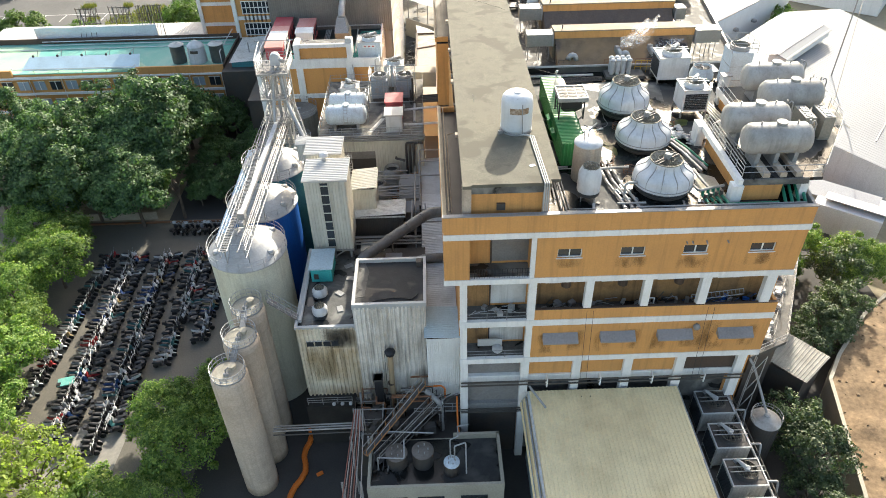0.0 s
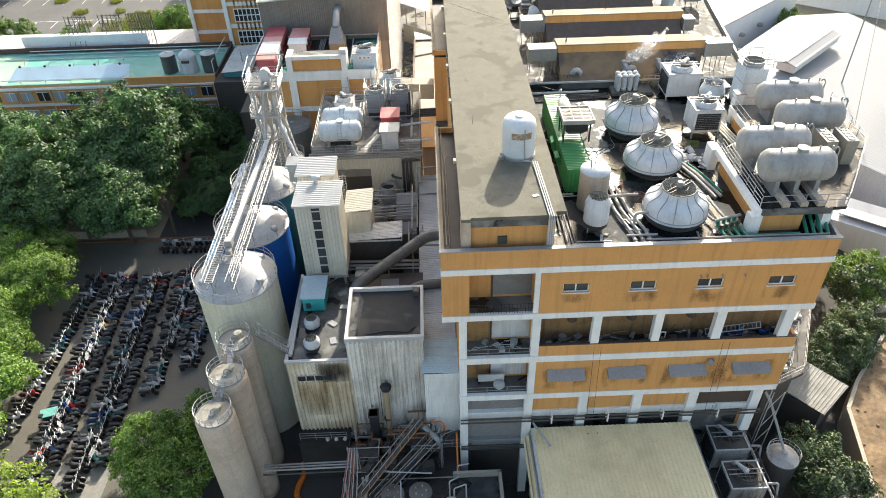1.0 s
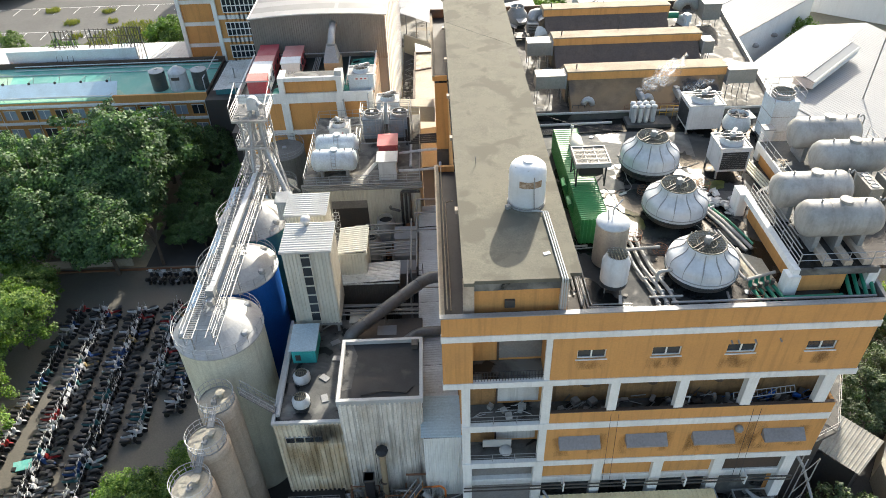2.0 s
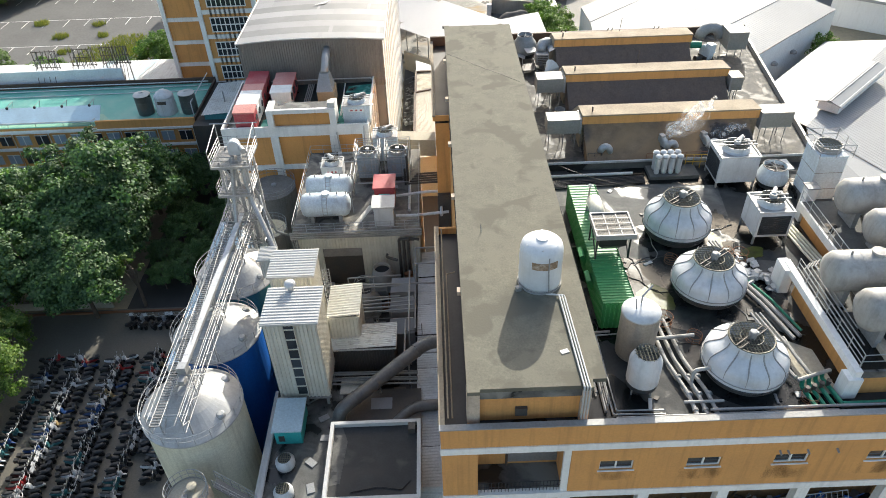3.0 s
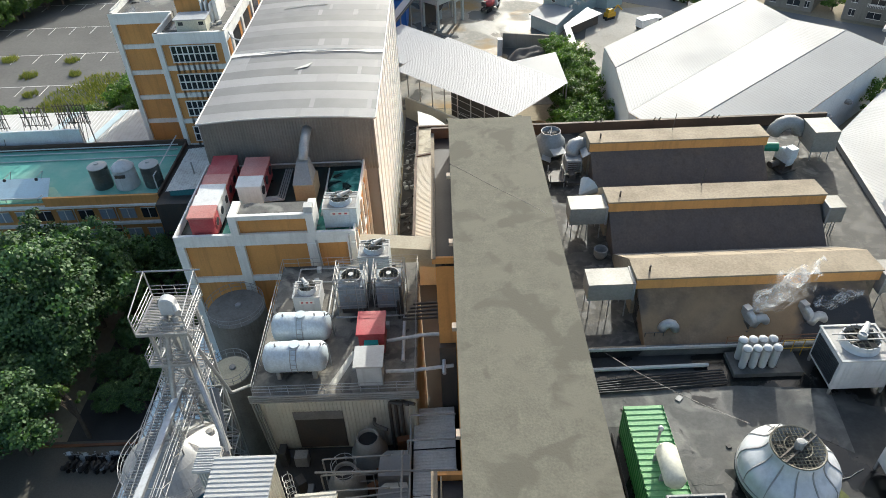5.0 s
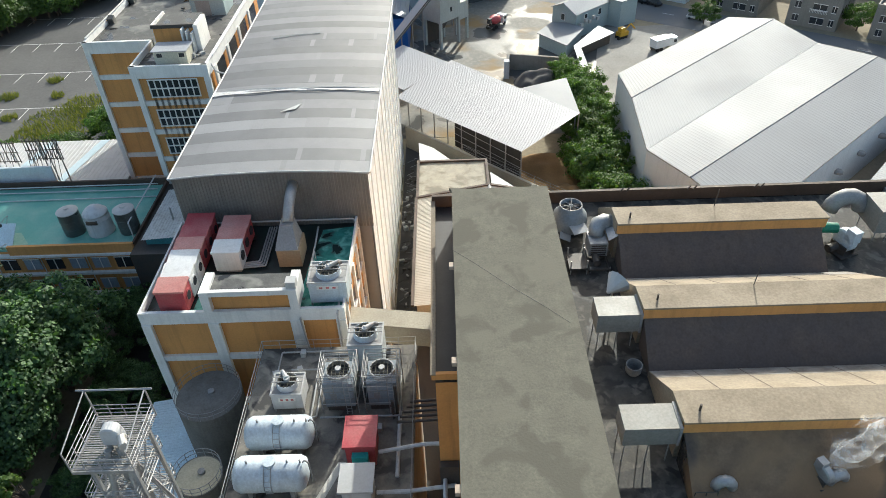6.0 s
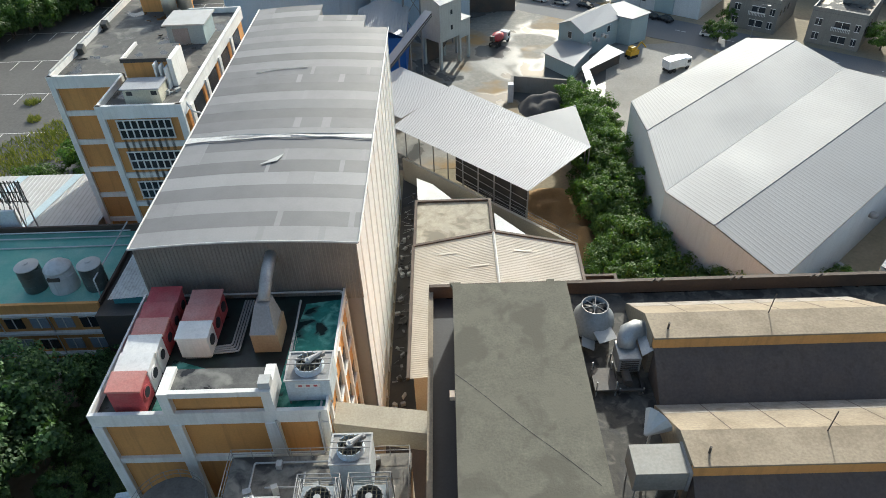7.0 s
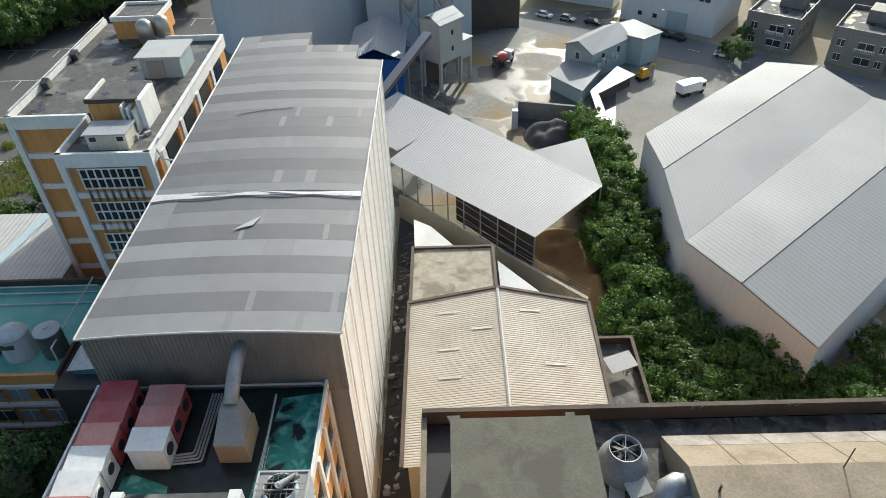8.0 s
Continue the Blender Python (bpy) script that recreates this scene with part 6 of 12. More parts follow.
ant = tagged(part("roof_antenna", rod((3.4, 15.3, 31.4), (3.35, 15.2, 32.2), 0.03, seg=5), DULL), "short thin rod standing on the grey roof", "rod")
b = bmesh.new()
obox((7.55, 3.35, 31.43), (0.5, 0.3, 0.04), 20, b)
debris = tagged(part("roof_debris", b, SHEET_ROOF), "white scrap lying on the grey roof", "scrap")

# green container with roof gear
gc = thing("green_container", "long green ribbed-metal plant container", "container", (12.0, 15, DECK))
part("body", box(10.95, 13.05, 8.2, 22.2, DECK + 0.1, 30.45), GREEN, gc)
part("wall", ribbed((10.93, 22.2, DECK + 0.1), (0, -14.0, 0), (0, 0, 2.3), 0.28, 0.04), GREEN, gc)
part("wall", ribbed((10.95, 8.18, DECK + 0.1), (2.1, 0, 0), (0, 0, 2.3), 0.28, 0.05), GREEN, gc)
part("wall", ribbed((13.07, 8.2, DECK + 0.1), (0, 14.0, 0), (0, 0, 2.3), 0.28, 0.04), GREEN, gc)
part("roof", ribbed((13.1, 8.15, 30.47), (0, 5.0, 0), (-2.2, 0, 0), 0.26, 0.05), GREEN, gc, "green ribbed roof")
# rear roof sheets take the sunlit copy of the green
part("roof", ribbed((13.15, 13.2, 30.47), (0, 9.05, 0), (-2.25, 0, 0), 0.36, 0.05), GREEN_PALE, gc, "green ribbed roof with sunlight painted into its pale colour")
for y in (11.5, 14.2):
    part("hatch", obox((10.75, y, 29.7), (0.3, 1.1, 0.9), 0, ry=-25), GREEN, gc)
TRAY_MESH = paint("fine_dark_mesh", (0.10, 0.098, 0.092), 0.55, 0.3, wear=(0.06, 0.06, 0.055), amount=0.5)


def loft_box(low, high, z0, z1):
    """A box that widens from one rectangle below to another above."""
    b = bmesh.new()
    rings = [[b.verts.new((x, y, z)) for x, y in ((q[0], q[2]), (q[1], q[2]), (q[1], q[3]), (q[0], q[3]))] for q, z in ((low, z0), (high, z1))]
    for k in range(4):
        b.faces.new((rings[0][k], rings[0][(k + 1) % 4], rings[1][(k + 1) % 4], rings[1][k]))
    b.faces.new(rings[0][::-1])
    b.faces.new(rings[1])
    return b


rk = thing("condenser_rack", "black steel rack carrying a square finned condenser", "condenser", (12.5, 13.9, 30.5))
for x in (11.3, 13.6):
    for y in (12.8, 15.0):
        part("leg", rod((x, y, 30.5), (x, y, 32.5), 0.07, seg=6), BLACK, rk)
for x in (11.3, 13.6):
    part("brace", rod((x, 12.8, 30.6), (x, 15.0, 32.3), 0.045, seg=5), BLACK, rk)
    part("brace", rod((x, 15.0, 30.6), (x, 12.8, 32.3), 0.045, seg=5), BLACK, rk)
part("coil", box(11.5, 13.4, 12.95, 14.9, 31.5, 32.4), BLACK, rk, "black finned coil block")
part("hopper", loft_box((11.9, 13.0, 13.4, 14.4), (11.5, 13.4, 12.95, 14.9), 31.0, 31.5), BLACK, rk)
part("tray", box(11.2, 13.8, 12.6, 15.15, 32.45, 32.7), TRAY_MESH, rk, "fine dark mesh")
for q in ((11.12, 13.88, 12.5, 12.6), (11.12, 13.88, 15.15, 15.25), (11.12, 11.2, 12.6, 15.15), (13.8, 13.88, 12.6, 15.15)):
    part("tray_rim", box(*q, 32.4, 32.8), DULL, rk)
for k in range(1, 3):
    x = 11.2 + 2.6 * k / 3
    part("grid_bar", box(x - 0.028, x + 0.028, 12.6, 15.15, 32.72, 32.76), DULL, rk)
for k in range(1, 4):
    y = 12.6 + 2.55 * k / 4
    part("grid_bar", box(11.2, 13.8, y - 0.028, y + 0.028, 32.77, 32.8), DULL, rk)
fw = part("wire", box(11.235, 11.265, 12.62, 15.12, 32.7, 32.73), DARKMETAL, rk)
for k in range(1, 24):
    again(fw, rk, (2.5 * k / 23, 0, 0))
ht = thing("receiver_tank", "small cream horizontal receiver on the container", "tank", (12.0, 18, 30.5))
b = lathe([(0.05, -0.2), (0.35, -0.08), (0.55, 0.15), (0.55, 2.0), (0.35, 2.22), (0.05, 2.35)], (0, 0, 0), seg=20)
bmesh.ops.transform(b, matrix=pose(12.2, 16.6, 31.5, -90, 0, 0), verts=b.verts)
part("shell", b, SILO_CREAM, ht, smooth=True)
for y in (17.4, 18.6):
    part("saddle", box(11.7, 12.3, y, y + 0.12, 30.5, 31.0), DULL, ht)
part("valve", rod((12.0, 19.3, 31.2), (12.0, 19.3, 32.3), 0.07, seg=6), DULL, ht)
part("valve_head", ball((12.0, 19.3, 32.35), 0.16), STEEL, ht)

# square chillers
def sign(parent, x0, x1, y, z0, z1):
    s = part("sign", box(x0, x1, y - 0.02, y, z0, z1), WHITE, parent, "white maker's plate with red marks")
    w = (x1 - x0) / 6
    for k in (0.7, 2.6, 4.4):
        part("mark", box(x0 + w * k, x0 + w * (k + 0.9), y - 0.03, y - 0.02, z0 + (z1 - z0) * 0.25, z0 + (z1 - z0) * 0.75), RED, s)


def square_chiller(x, y, z, w, d, h, label, body, louvre="x", fan_arm=35, plate=False, legs=0.5, group="square chillers", deck=None):
    c = thing("square_chiller", label, "chiller", (x, y, z), group)
    x0, x1, y0, y1 = x - w / 2, x + w / 2, y - d / 2, y + d / 2
    part("body", box(x0, x1, y0, y1, z + legs, z + h, bevel=0.04), body, c)
    for ax in (x0 + 0.08, x1 - 0.08):
        for ay in (y0 + 0.08, y1 - 0.08):
            part("leg", box(ax - 0.07, ax + 0.07, ay - 0.07, ay + 0.07, z, z + legs), DULL, c)
    lv = bmesh.new()
    n = 9
    for k in range(n):
        zz = z + legs + 0.25 + (h - legs - 0.5) * k / n
        if louvre in "xb":
            box(x0 - 0.05, x0 + 0.02, y0 + 0.2, y1 - 0.2, zz, zz + (h - legs) / n * 0.6, lv)
        if louvre in "yb":
            box(x0 + 0.2, x1 - 0.2, y0 - 0.05, y0 + 0.02, zz, zz + (h - legs) / n * 0.6, lv)
    if louvre in "xyb":
        part("louvre", lv, CT_DARK, c, "dark louvre slats")
    else:
        lv.free()
    part("rim", box(x0 - 0.05, x1 + 0.05, y0 - 0.05, y0 + 0.08, z + h, z + h + 0.12), SHEET_ROOF, c)
    part("rim", box(x0 - 0.05, x1 + 0.05, y1 - 0.08, y1 + 0.05, z + h, z + h + 0.12), SHEET_ROOF, c)
    part("rim", box(x0 - 0.05, x0 + 0.08, y0 + 0.08, y1 - 0.08, z + h, z + h + 0.12), SHEET_ROOF, c)
    part("rim", box(x1 - 0.08, x1 + 0.05, y0 + 0.08, y1 - 0.08, z + h, z + h + 0.12), SHEET_ROOF, c)
    part("top_plate", box(x0 + 0.08, x1 - 0.08, y0 + 0.08, y1 - 0.08, z + h, z + h + 0.03), deck or DULL, c, "dull grey top plate")
    pr = part("panel_rib", box(x0 + 0.05, x0 + 0.1, y0 - 0.03, y0, z + legs + 0.1, z + h - 0.1), body, c) if louvre == "x" else None
    if pr:
        for k in range(1, 12):
            again(pr, c, ((x1 - x0 - 0.15) * k / 11, 0, 0))
    r = min(w, d) * 0.36
    part("fan_cowl", lathe([(r * 1.12, 0), (r, 0.25), (r, 0.55), (r * 0.94, 0.55), (r * 0.94, 0.05)], (x, y, z + h), seg=28, close=False), deck or body, c)
    part("fan_floor", lathe([(r * 0.93, 0.05), (r * 0.93, 0.07)], (x, y, z + h), seg=24), CT_DARK, c)
    for k in range(6):
        a = k * math.pi / 3 + 0.3
        part("fan_blade", obox((x + r * 0.5 * math.cos(a), y + r * 0.5 * math.sin(a), z + h + 0.3), (r * 0.82, 0.28, 0.03), math.degrees(a), rx=20), DARKMETAL, c)
    grille(x, y, z + h + 0.56, r, c, 6)
    a = radians(fan_arm)
    e = Vector((x + r * 1.15 * math.cos(a), y + r * 1.15 * math.sin(a), z + h + 0.75))
    m = part("belt_guard", rod((x, y, z + h + 0.7), e, 0.26, seg=10, r2=0.12), SHEET_ROOF, c, "white drive-belt guard")
    part("guard_end", lathe([(0.26, -0.15), (0.26, 0.15)], (x, y, z + h + 0.7), seg=14), SHEET_ROOF, m)
    part("motor", obox((e.x, e.y, e.z - 0.25), (0.4, 0.3, 0.35), fan_arm), DULL, c)
    for s in (-0.25, 0.25):
        part("beam", box(x - w / 2, x + w / 2, y + s - 0.04, y + s + 0.04, z + h + 0.56, z + h + 0.62), DULL, c)
    if plate:
        sign(c, x - w * 0.28, x + w * 0.28, y0 - 0.002, z + h - 0.75, z + h - 0.35)
    return c


square_chiller(25.7, 25.8, DECK, 3.3, 2.9, 2.9, "white square cooling tower with dark side louvres", FRP, "x", 50)
square_chiller(25.6, 17.9, DECK, 2.6, 2.7, 2.9, "white square cooling tower on a dark steel stand", FRP, "y", 60, legs=0.7)

# filter bank
for r_ in range(2):
    for k in range(4):
        x, y = 19.55 + k * 0.62, 26.5 + r_ * 0.75
        f = thing("filter_bottle", "white upright filter vessel in a bank", "filter", (x, y, DECK + 0.4), "filter bank")
        part("shell", lathe([(0.2, 0), (0.24, 0.15), (0.24, 1.5), (0.27, 1.55), (0.27, 1.75), (0.1, 1.85), (0, 1.87)], (x, y, DECK + 0.35), seg=16), FRP, f, smooth=True)
        part("clamp", lathe([(0.29, 0), (0.29, 0.1)], (x, y, DECK + 1.9), seg=16), STEEL, f)
fb = tagged(part("filter_plinth", box(18.9, 23.2, 25.9, 27.8, DECK + 0.02, DECK + 0.35), DECK_GREY), "grey concrete plinth under the filter bank", "plinth")

# tank platform
tp = thing("tank_platform", "ochre-walled concrete platform under four horizontal tanks", "platform", (28, 8, DECK))
PLT = 30.3
part("wall", box(25.0, 28.4, 2.0, 10.8, DECK, PLT - 0.3), ORANGE, tp)
# set-back wall of the open bay, near-black in place of its shade
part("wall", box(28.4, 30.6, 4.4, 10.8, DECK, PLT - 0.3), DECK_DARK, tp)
part("column", box(29.9, 30.6, 1.9, 2.6, DECK, PLT - 0.3), WHITE, tp)
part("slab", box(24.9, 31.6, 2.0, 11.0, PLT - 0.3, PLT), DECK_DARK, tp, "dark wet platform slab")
part("edge_band", box(24.45, 24.9, 1.8, 12.2, PLT - 0.45, PLT + 0.05), WHITE, tp)
part("edge_band", box(24.9, 30.4, 1.8, 2.0, PLT - 0.5, PLT + 0.02), DECK_GREY, tp, "sooty concrete edge")
part("column", box(24.1, 25.0, 1.6, 2.5, DECK, PLT - 0.45), WHITE, tp)
part("column", box(24.1, 24.8, 11.0, 12.4, DECK, PLT), WHITE, tp)
part("slab", prism([(28.6, 10.4), (37.2, 10.4), (38.2, 12.4), (38.2, 19.0), (28.6, 19.0)], PLT - 0.3, PLT), DECK_GREY, tp)
part("wall", box(29.0, 32.6, 11.1, 18.8, DECK, PLT - 0.3), ORANGE, tp)
part("edge_band", box(28.45, 28.6, 11.0, 19.0, PLT - 0.6, PLT + 0.05), WHITE, tp)
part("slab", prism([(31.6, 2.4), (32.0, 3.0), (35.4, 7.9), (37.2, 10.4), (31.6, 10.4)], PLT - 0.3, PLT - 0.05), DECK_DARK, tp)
part("bracket", rod((31.0, 5, 27.0), (33.0, 5, PLT - 0.3), 0.12, seg=6), DULL, tp)
part("bracket", rod((32.0, 14, 27.0), (37.0, 14, PLT - 0.3), 0.12, seg=6), DULL, tp)
for x in (26.2, 27.6, 28.9):
    part("upstand", box(x + 0.4, x + 0.95, 2.1, 6.2, PLT, PLT + 0.4), CONCRETE, tp, "stained concrete plinth")


def hor_tank(x0, x1, y, z, r, label, mat, saddles=2, base=None, group="horizontal tanks", rings=(0.33, 0.66)):
    t = thing("horizontal_tank", label, "tank", ((x0 + x1) / 2, y, base if base is not None else z - r), group)
    L = x1 - x0
    prof = [(0.02, 0), (r * 0.5, 0.06), (r * 0.85, 0.25), (r, 0.6), (r, L - 0.6), (r * 0.85, L - 0.25), (r * 0.5, L - 0.06), (0.02, L)]
    b = lathe(prof, (0, 0, 0), seg=36)
    bmesh.ops.transform(b, matrix=Matrix.Translation((x0, y, z)) @ Matrix.Rotation(radians(90), 4, "Y"), verts=b.verts)
    part("shell", b, mat, t, smooth=True)
    for f in rings:
        b = lathe([(r + 0.02, -0.04), (r + 0.02, 0.04)], (0, 0, 0), seg=36, close=False)
        bmesh.ops.transform(b, matrix=Matrix.Translation((x0 + L * f, y, z)) @ Matrix.Rotation(radians(90), 4, "Y"), verts=b.verts)
        part("weld_ring", b, mat, t)
    part("manhole", lathe([(0.42, -0.1), (0.42, 0.14), (0.46, 0.14), (0.46, 0.22), (0, 0.24)], (x0 + L * 0.52, y, z + r), seg=20), mat, t)
    for f in (0.22, 0.75, 0.92):
        part("nozzle", rod((x0 + L * f, y, z + r - 0.05), (x0 + L * f, y, z + r + 0.28), 0.07, seg=8), DULL, t)
    part("pipe", tube([(x1 - 0.25, y, z + r - 0.05), (x1 - 0.1, y, z + r + 0.2), (x1 + 0.15, y, z + r - 0.1), (x1 + 0.18, y, z - r)], 0.06), DULL, t)
    bz = base if base is not None else z - r - 0.2
    for k in range(saddles):
        xx = x0 + L * (0.22 + 0.56 * k / max(1, saddles - 1))
        part("saddle", box(xx - 0.18, xx + 0.18, y - r * 0.75, y + r * 0.75, bz, z - r * 0.6), DULL, t)
    part("plate", box(x0 + L * 0.45, x0 + L * 0.7, y - r * 0.9, y - r * 0.86, z - r * 0.5, z - r * 0.38), DULL, t)
    return t


for x0, y in ((25.3, 4.7), (24.9, 8.3), (29.8, 12.6), (29.6, 16.4)):
    hor_tank(x0, x0 + 5.7, y, 32.55, 1.32, "weathered grey-white horizontal tank on a roof platform", TANK_GREY, 3, PLT)
SANDBOX = paint("dusty_beige_casing", (0.30, 0.275, 0.225), 0.6, wear=(0.2, 0.18, 0.15), amount=0.5)
for x in (32.5, 34.2):
    f = thing("fan_unit", "beige box unit with four roof fans", "fan unit", (x, 7.6, PLT), "fan units")
    part("body", box(x - 0.5, x + 0.5, 7.8, 10.2, PLT + 0.15, PLT + 2.3, bevel=0.04), SANDBOX, f)
    part("foot", box(x - 0.5, x + 0.5, 7.9, 8.1, PLT, PLT + 0.15), DULL, f)
    part("foot", box(x - 0.5, x + 0.5, 9.9, 10.1, PLT, PLT + 0.15), DULL, f)
    for i in range(4):
        part("fan", lathe([(0.3, 0), (0.3, 0.06), (0.26, 0.06), (0.26, 0.02)], (x, 8.25 + i * 0.5, PLT + 2.3), seg=16), DULL, f)
railing("platform_railing", [(24.85, 2.2, PLT), (24.85, 11.0, PLT)], 1.1, STEEL, "grey steel railing on the tank platform", rails=3, step=1.4)
railing("platform_railing", [(24.85, 2.15, PLT), (31.6, 2.15, PLT), (37.2, 10.6, PLT), (38.1, 19.0, PLT)], 1.1, STEEL, "grey steel railing on the tank platform edge", rails=2, step=1.6)
railing("platform_railing", [(28.5, 11.0, PLT), (28.5, 19.0, PLT)], 1.1, STEEL, "grey steel railing beside the tanks", rails=2, step=1.6)
pp = thing("tank_pipework", "bundle of cream and grey pipes beside the tanks", "pipes", (25.5, 7, PLT))
for k in range(4):
    b = bmesh.new()
    tube([(25.1 + 0.22 * k, 3.4 + 1.3 * (k % 2), PLT + 0.4 + 0.1 * k), (25.1 + 0.22 * k, 10.6, PLT + 0.4 + 0.1 * k), (25.9 + 0.2 * k, 11.4, PLT + 0.3 + 0.1 * k)], 0.045, b, 6)
    part("pipe", b, DULL, pp)
tw = thing("vent_tower", "pale panelled square vent tower with a railed round top", "tower", (31.4, 22.4, DECK))
part("shaft", box(30.3, 32.5, 21.2, 23.6, DECK, 32.9), TANK_PALE, tw)
part("base", box(30.1, 32.7, 21.0, 23.8, DECK, 28.9), DECK_GREY, tw)
for z in (29.9, 31.4):
    part("seam", box(30.27, 32.53, 21.17, 23.63, z, z + 0.04), DULL, tw)
part("cowl", lathe([(1.0, 0), (1.0, 0.5), (0.9, 0.5), (0.9, 0.1)], (31.4, 22.4, 32.9), seg=24, close=False), DULL, tw)
grille(31.4, 22.4, 33.4, 0.95, tw, 8)
railing("rail", [(30.1, 21.0, 32.9), (32.7, 21.0, 32.9), (32.7, 23.8, 32.9), (30.1, 23.8, 32.9), (30.1, 21.0, 32.9)], 1.1, STEEL, "", rails=2, step=1.3, parent=tw)
pl2 = thing("square_pillar", "tall pale square concrete pillar", "pillar", (29.4, 19.5, DECK))
part("shaft", box(29.0, 29.8, 19.2, 20.0, DECK, 31.3), WHITE, pl2)
part("cap", box(28.9, 29.9, 19.1, 20.1, 31.3, 31.4), DULL, pl2)
board = tagged(part("loose_board", obox((30.2, 26.4, 28.9), (2.2, 1.4, 0.08), 10, rx=8), SHEET_ROOF), "white board leaning on the low roof wall", "board")

# rubble of white scraps
rr = random.Random(11)
b = bmesh.new()
for k in range(46):
    obox((23.2 + rr.gauss(0, 0.75), 13.0 + rr.gauss(0, 0.8), DECK + 0.1 + rr.random() * 0.35), (rr.uniform(0.15, 0.6), rr.uniform(0.15, 0.5), rr.uniform(0.05, 0.3)), rr.uniform(0, 180), b, rr.uniform(-30, 30), rr.uniform(-30, 30))
rub = tagged(part("rubble_heap", b, SHEET_ROOF), "heap of white scrap and sacks on the roof", "rubble", kind="stuff")
b = bmesh.new()
for k in range(9):
    obox((23.6 + rr.gauss(0, 1.2), 12.0 + rr.gauss(0, 1.0), DECK + 0.06 + 0.02 * k), (rr.uniform(0.7, 1.5), rr.uniform(0.4, 0.9), 0.05), rr.uniform(0, 180), b)
tagged(part("loose_panels", b, DULL), "loose grey panels lying on the roof", "panels", kind="stuff")

# pipe runs on the deck
def pipes(name, label, runs, material, r=0.09, base=None):
    t = thing(name, label, "pipes", runs[0][0])
    for pts in runs:
        part("pipe", tube(pts, r), material, t)
    return t


Z = DECK + 0.25
GREENPIPE = paint("green_pipe_paint", (0.02, 0.20, 0.12), 0.45)
wpz = thing("water_pipes", "three thick cream cooling water pipes with collars", "pipes", (14.8, 5, DECK))
for k, (x0, x1) in enumerate(((14.2, 15.1), (14.75, 15.7), (15.3, 16.3))):
    b = bmesh.new()
    tube([(x0, 9.6 - 0.5 * k, Z), (x0 + 0.3, 5.0, Z), (x1, 2.3, Z), (x1 + 0.1, 0.6, Z)], 0.13, b, 10)
    q = part("pipe", b, TANK_GREY, wpz)
    for y in (1.0, 2.2, 3.6):
        part("collar", rod((x1 + (0.07 if y < 2.3 else -0.2), y - 0.07, Z), (x1 + (0.07 if y < 2.3 else -0.2), y + 0.07, Z), 0.19, seg=12), DULL, q)
for y in (1.5,):
    part("cross_pipe", rod((14.6, y, Z + 0.16), (17.0, y, Z + 0.16), 0.09, seg=10), TANK_GREY, wpz)
pipes("water_pipes", "pale pipe knees by the cooling tower", [[(15.6, 3.2, Z), (15.6, 3.2, Z + 1.0), (16.9, 3.4, Z + 1.0)], [(14.0, 6.4, Z + 0.5), (16.7, 6.6, Z + 0.5)]], TANK_GREY, 0.12)
pipes("water_pipes", "long grey pipes across the roof front", [[(10.4, 0.6, Z + 0.05), (23.5, 0.6, Z + 0.05)], [(16.0, 0.85, Z + 0.2), (30.2, 0.75, Z + 0.2)], [(9.6, 2.6, Z), (9.6, 7.6, Z), (11.5, 7.7, Z)], [(9.9, 1.2, Z - 0.1), (9.9, 7.2, Z - 0.1)]], DULL, 0.09)
pipes("green_pipes", "dark green water pipes bending along the platform", [[(22.3 + 0.55 * k, 0.9, Z), (22.1 + 0.5 * k, 2.5 + 0.2 * k, Z), (22.1 + 0.5 * k, 2.6 + 0.2 * k, Z + 0.4)] for k in range(4)] + [[(23.9, 1.0, Z + 0.1), (25.0, 1.0, Z + 0.1), (28.0, 1.05, Z + 0.1)]], GREENPIPE, 0.13)
pipes("water_pipes", "cream header pipes joined to the green ones", [[(21.8, 2.6, Z + 0.45), (24.1, 3.3, Z + 0.45)], [(21.9, 3.0, Z + 0.2), (21.4, 4.6, Z + 0.2)], [(22.9, 3.2, Z + 0.2), (22.6, 5.0, Z + 0.2), (22.5, 6.4, Z + 0.2)]], TANK_GREY, 0.12)
for k in range(4):
    tagged(part("pipe_valve", rod((22.15 + 0.5 * k, 2.0 + 0.15 * k, Z), (22.15 + 0.5 * k, 2.0 + 0.15 * k, Z + 0.5), 0.1, seg=10, r2=0.16), DARKMETAL), "dark hand valve on a green pipe", "valve", "pipe valves")
pipes("green_pipes", "green pipes rising beside the platform wall", [[(28.6 + 0.55 * k, 1.0, Z), (28.9 + 0.55 * k, 3.5, Z + 0.9)] for k in range(4)], GREENPIPE, 0.14)
pipes("water_pipes", "grey pipes between the cooling towers", [[(21.2 + 0.3 * k, 8.6, Z + 0.3), (21.9 + 0.3 * k, 5.6, Z + 0.2)] for k in range(3)] + [[(21.0 + 0.25 * k, 16.6, Z + 0.2), (21.8 + 0.25 * k, 12.6, Z + 0.2)] for k in range(3)], TANK_GREY, 0.08)
pipes("water_pipes", "bundled pipes beside the far platform wall", [[(26.8 + 0.3 * k, 20.6, Z + 0.2), (27.9 + 0.3 * k, 11.8, Z + 0.2)] for k in range(4)], SILO_CREAM, 0.1)
pipes("black_hoses", "black cables and hoses along the low roof wall", [[(9.9, 25.0 + 0.17 * k, DECK + 0.12), (13.5, 25.1 + 0.22 * k, DECK + 0.14), (18.4, 25.5 + 0.2 * k, DECK + 0.13)] for k in range(6)], BLACK, 0.06)
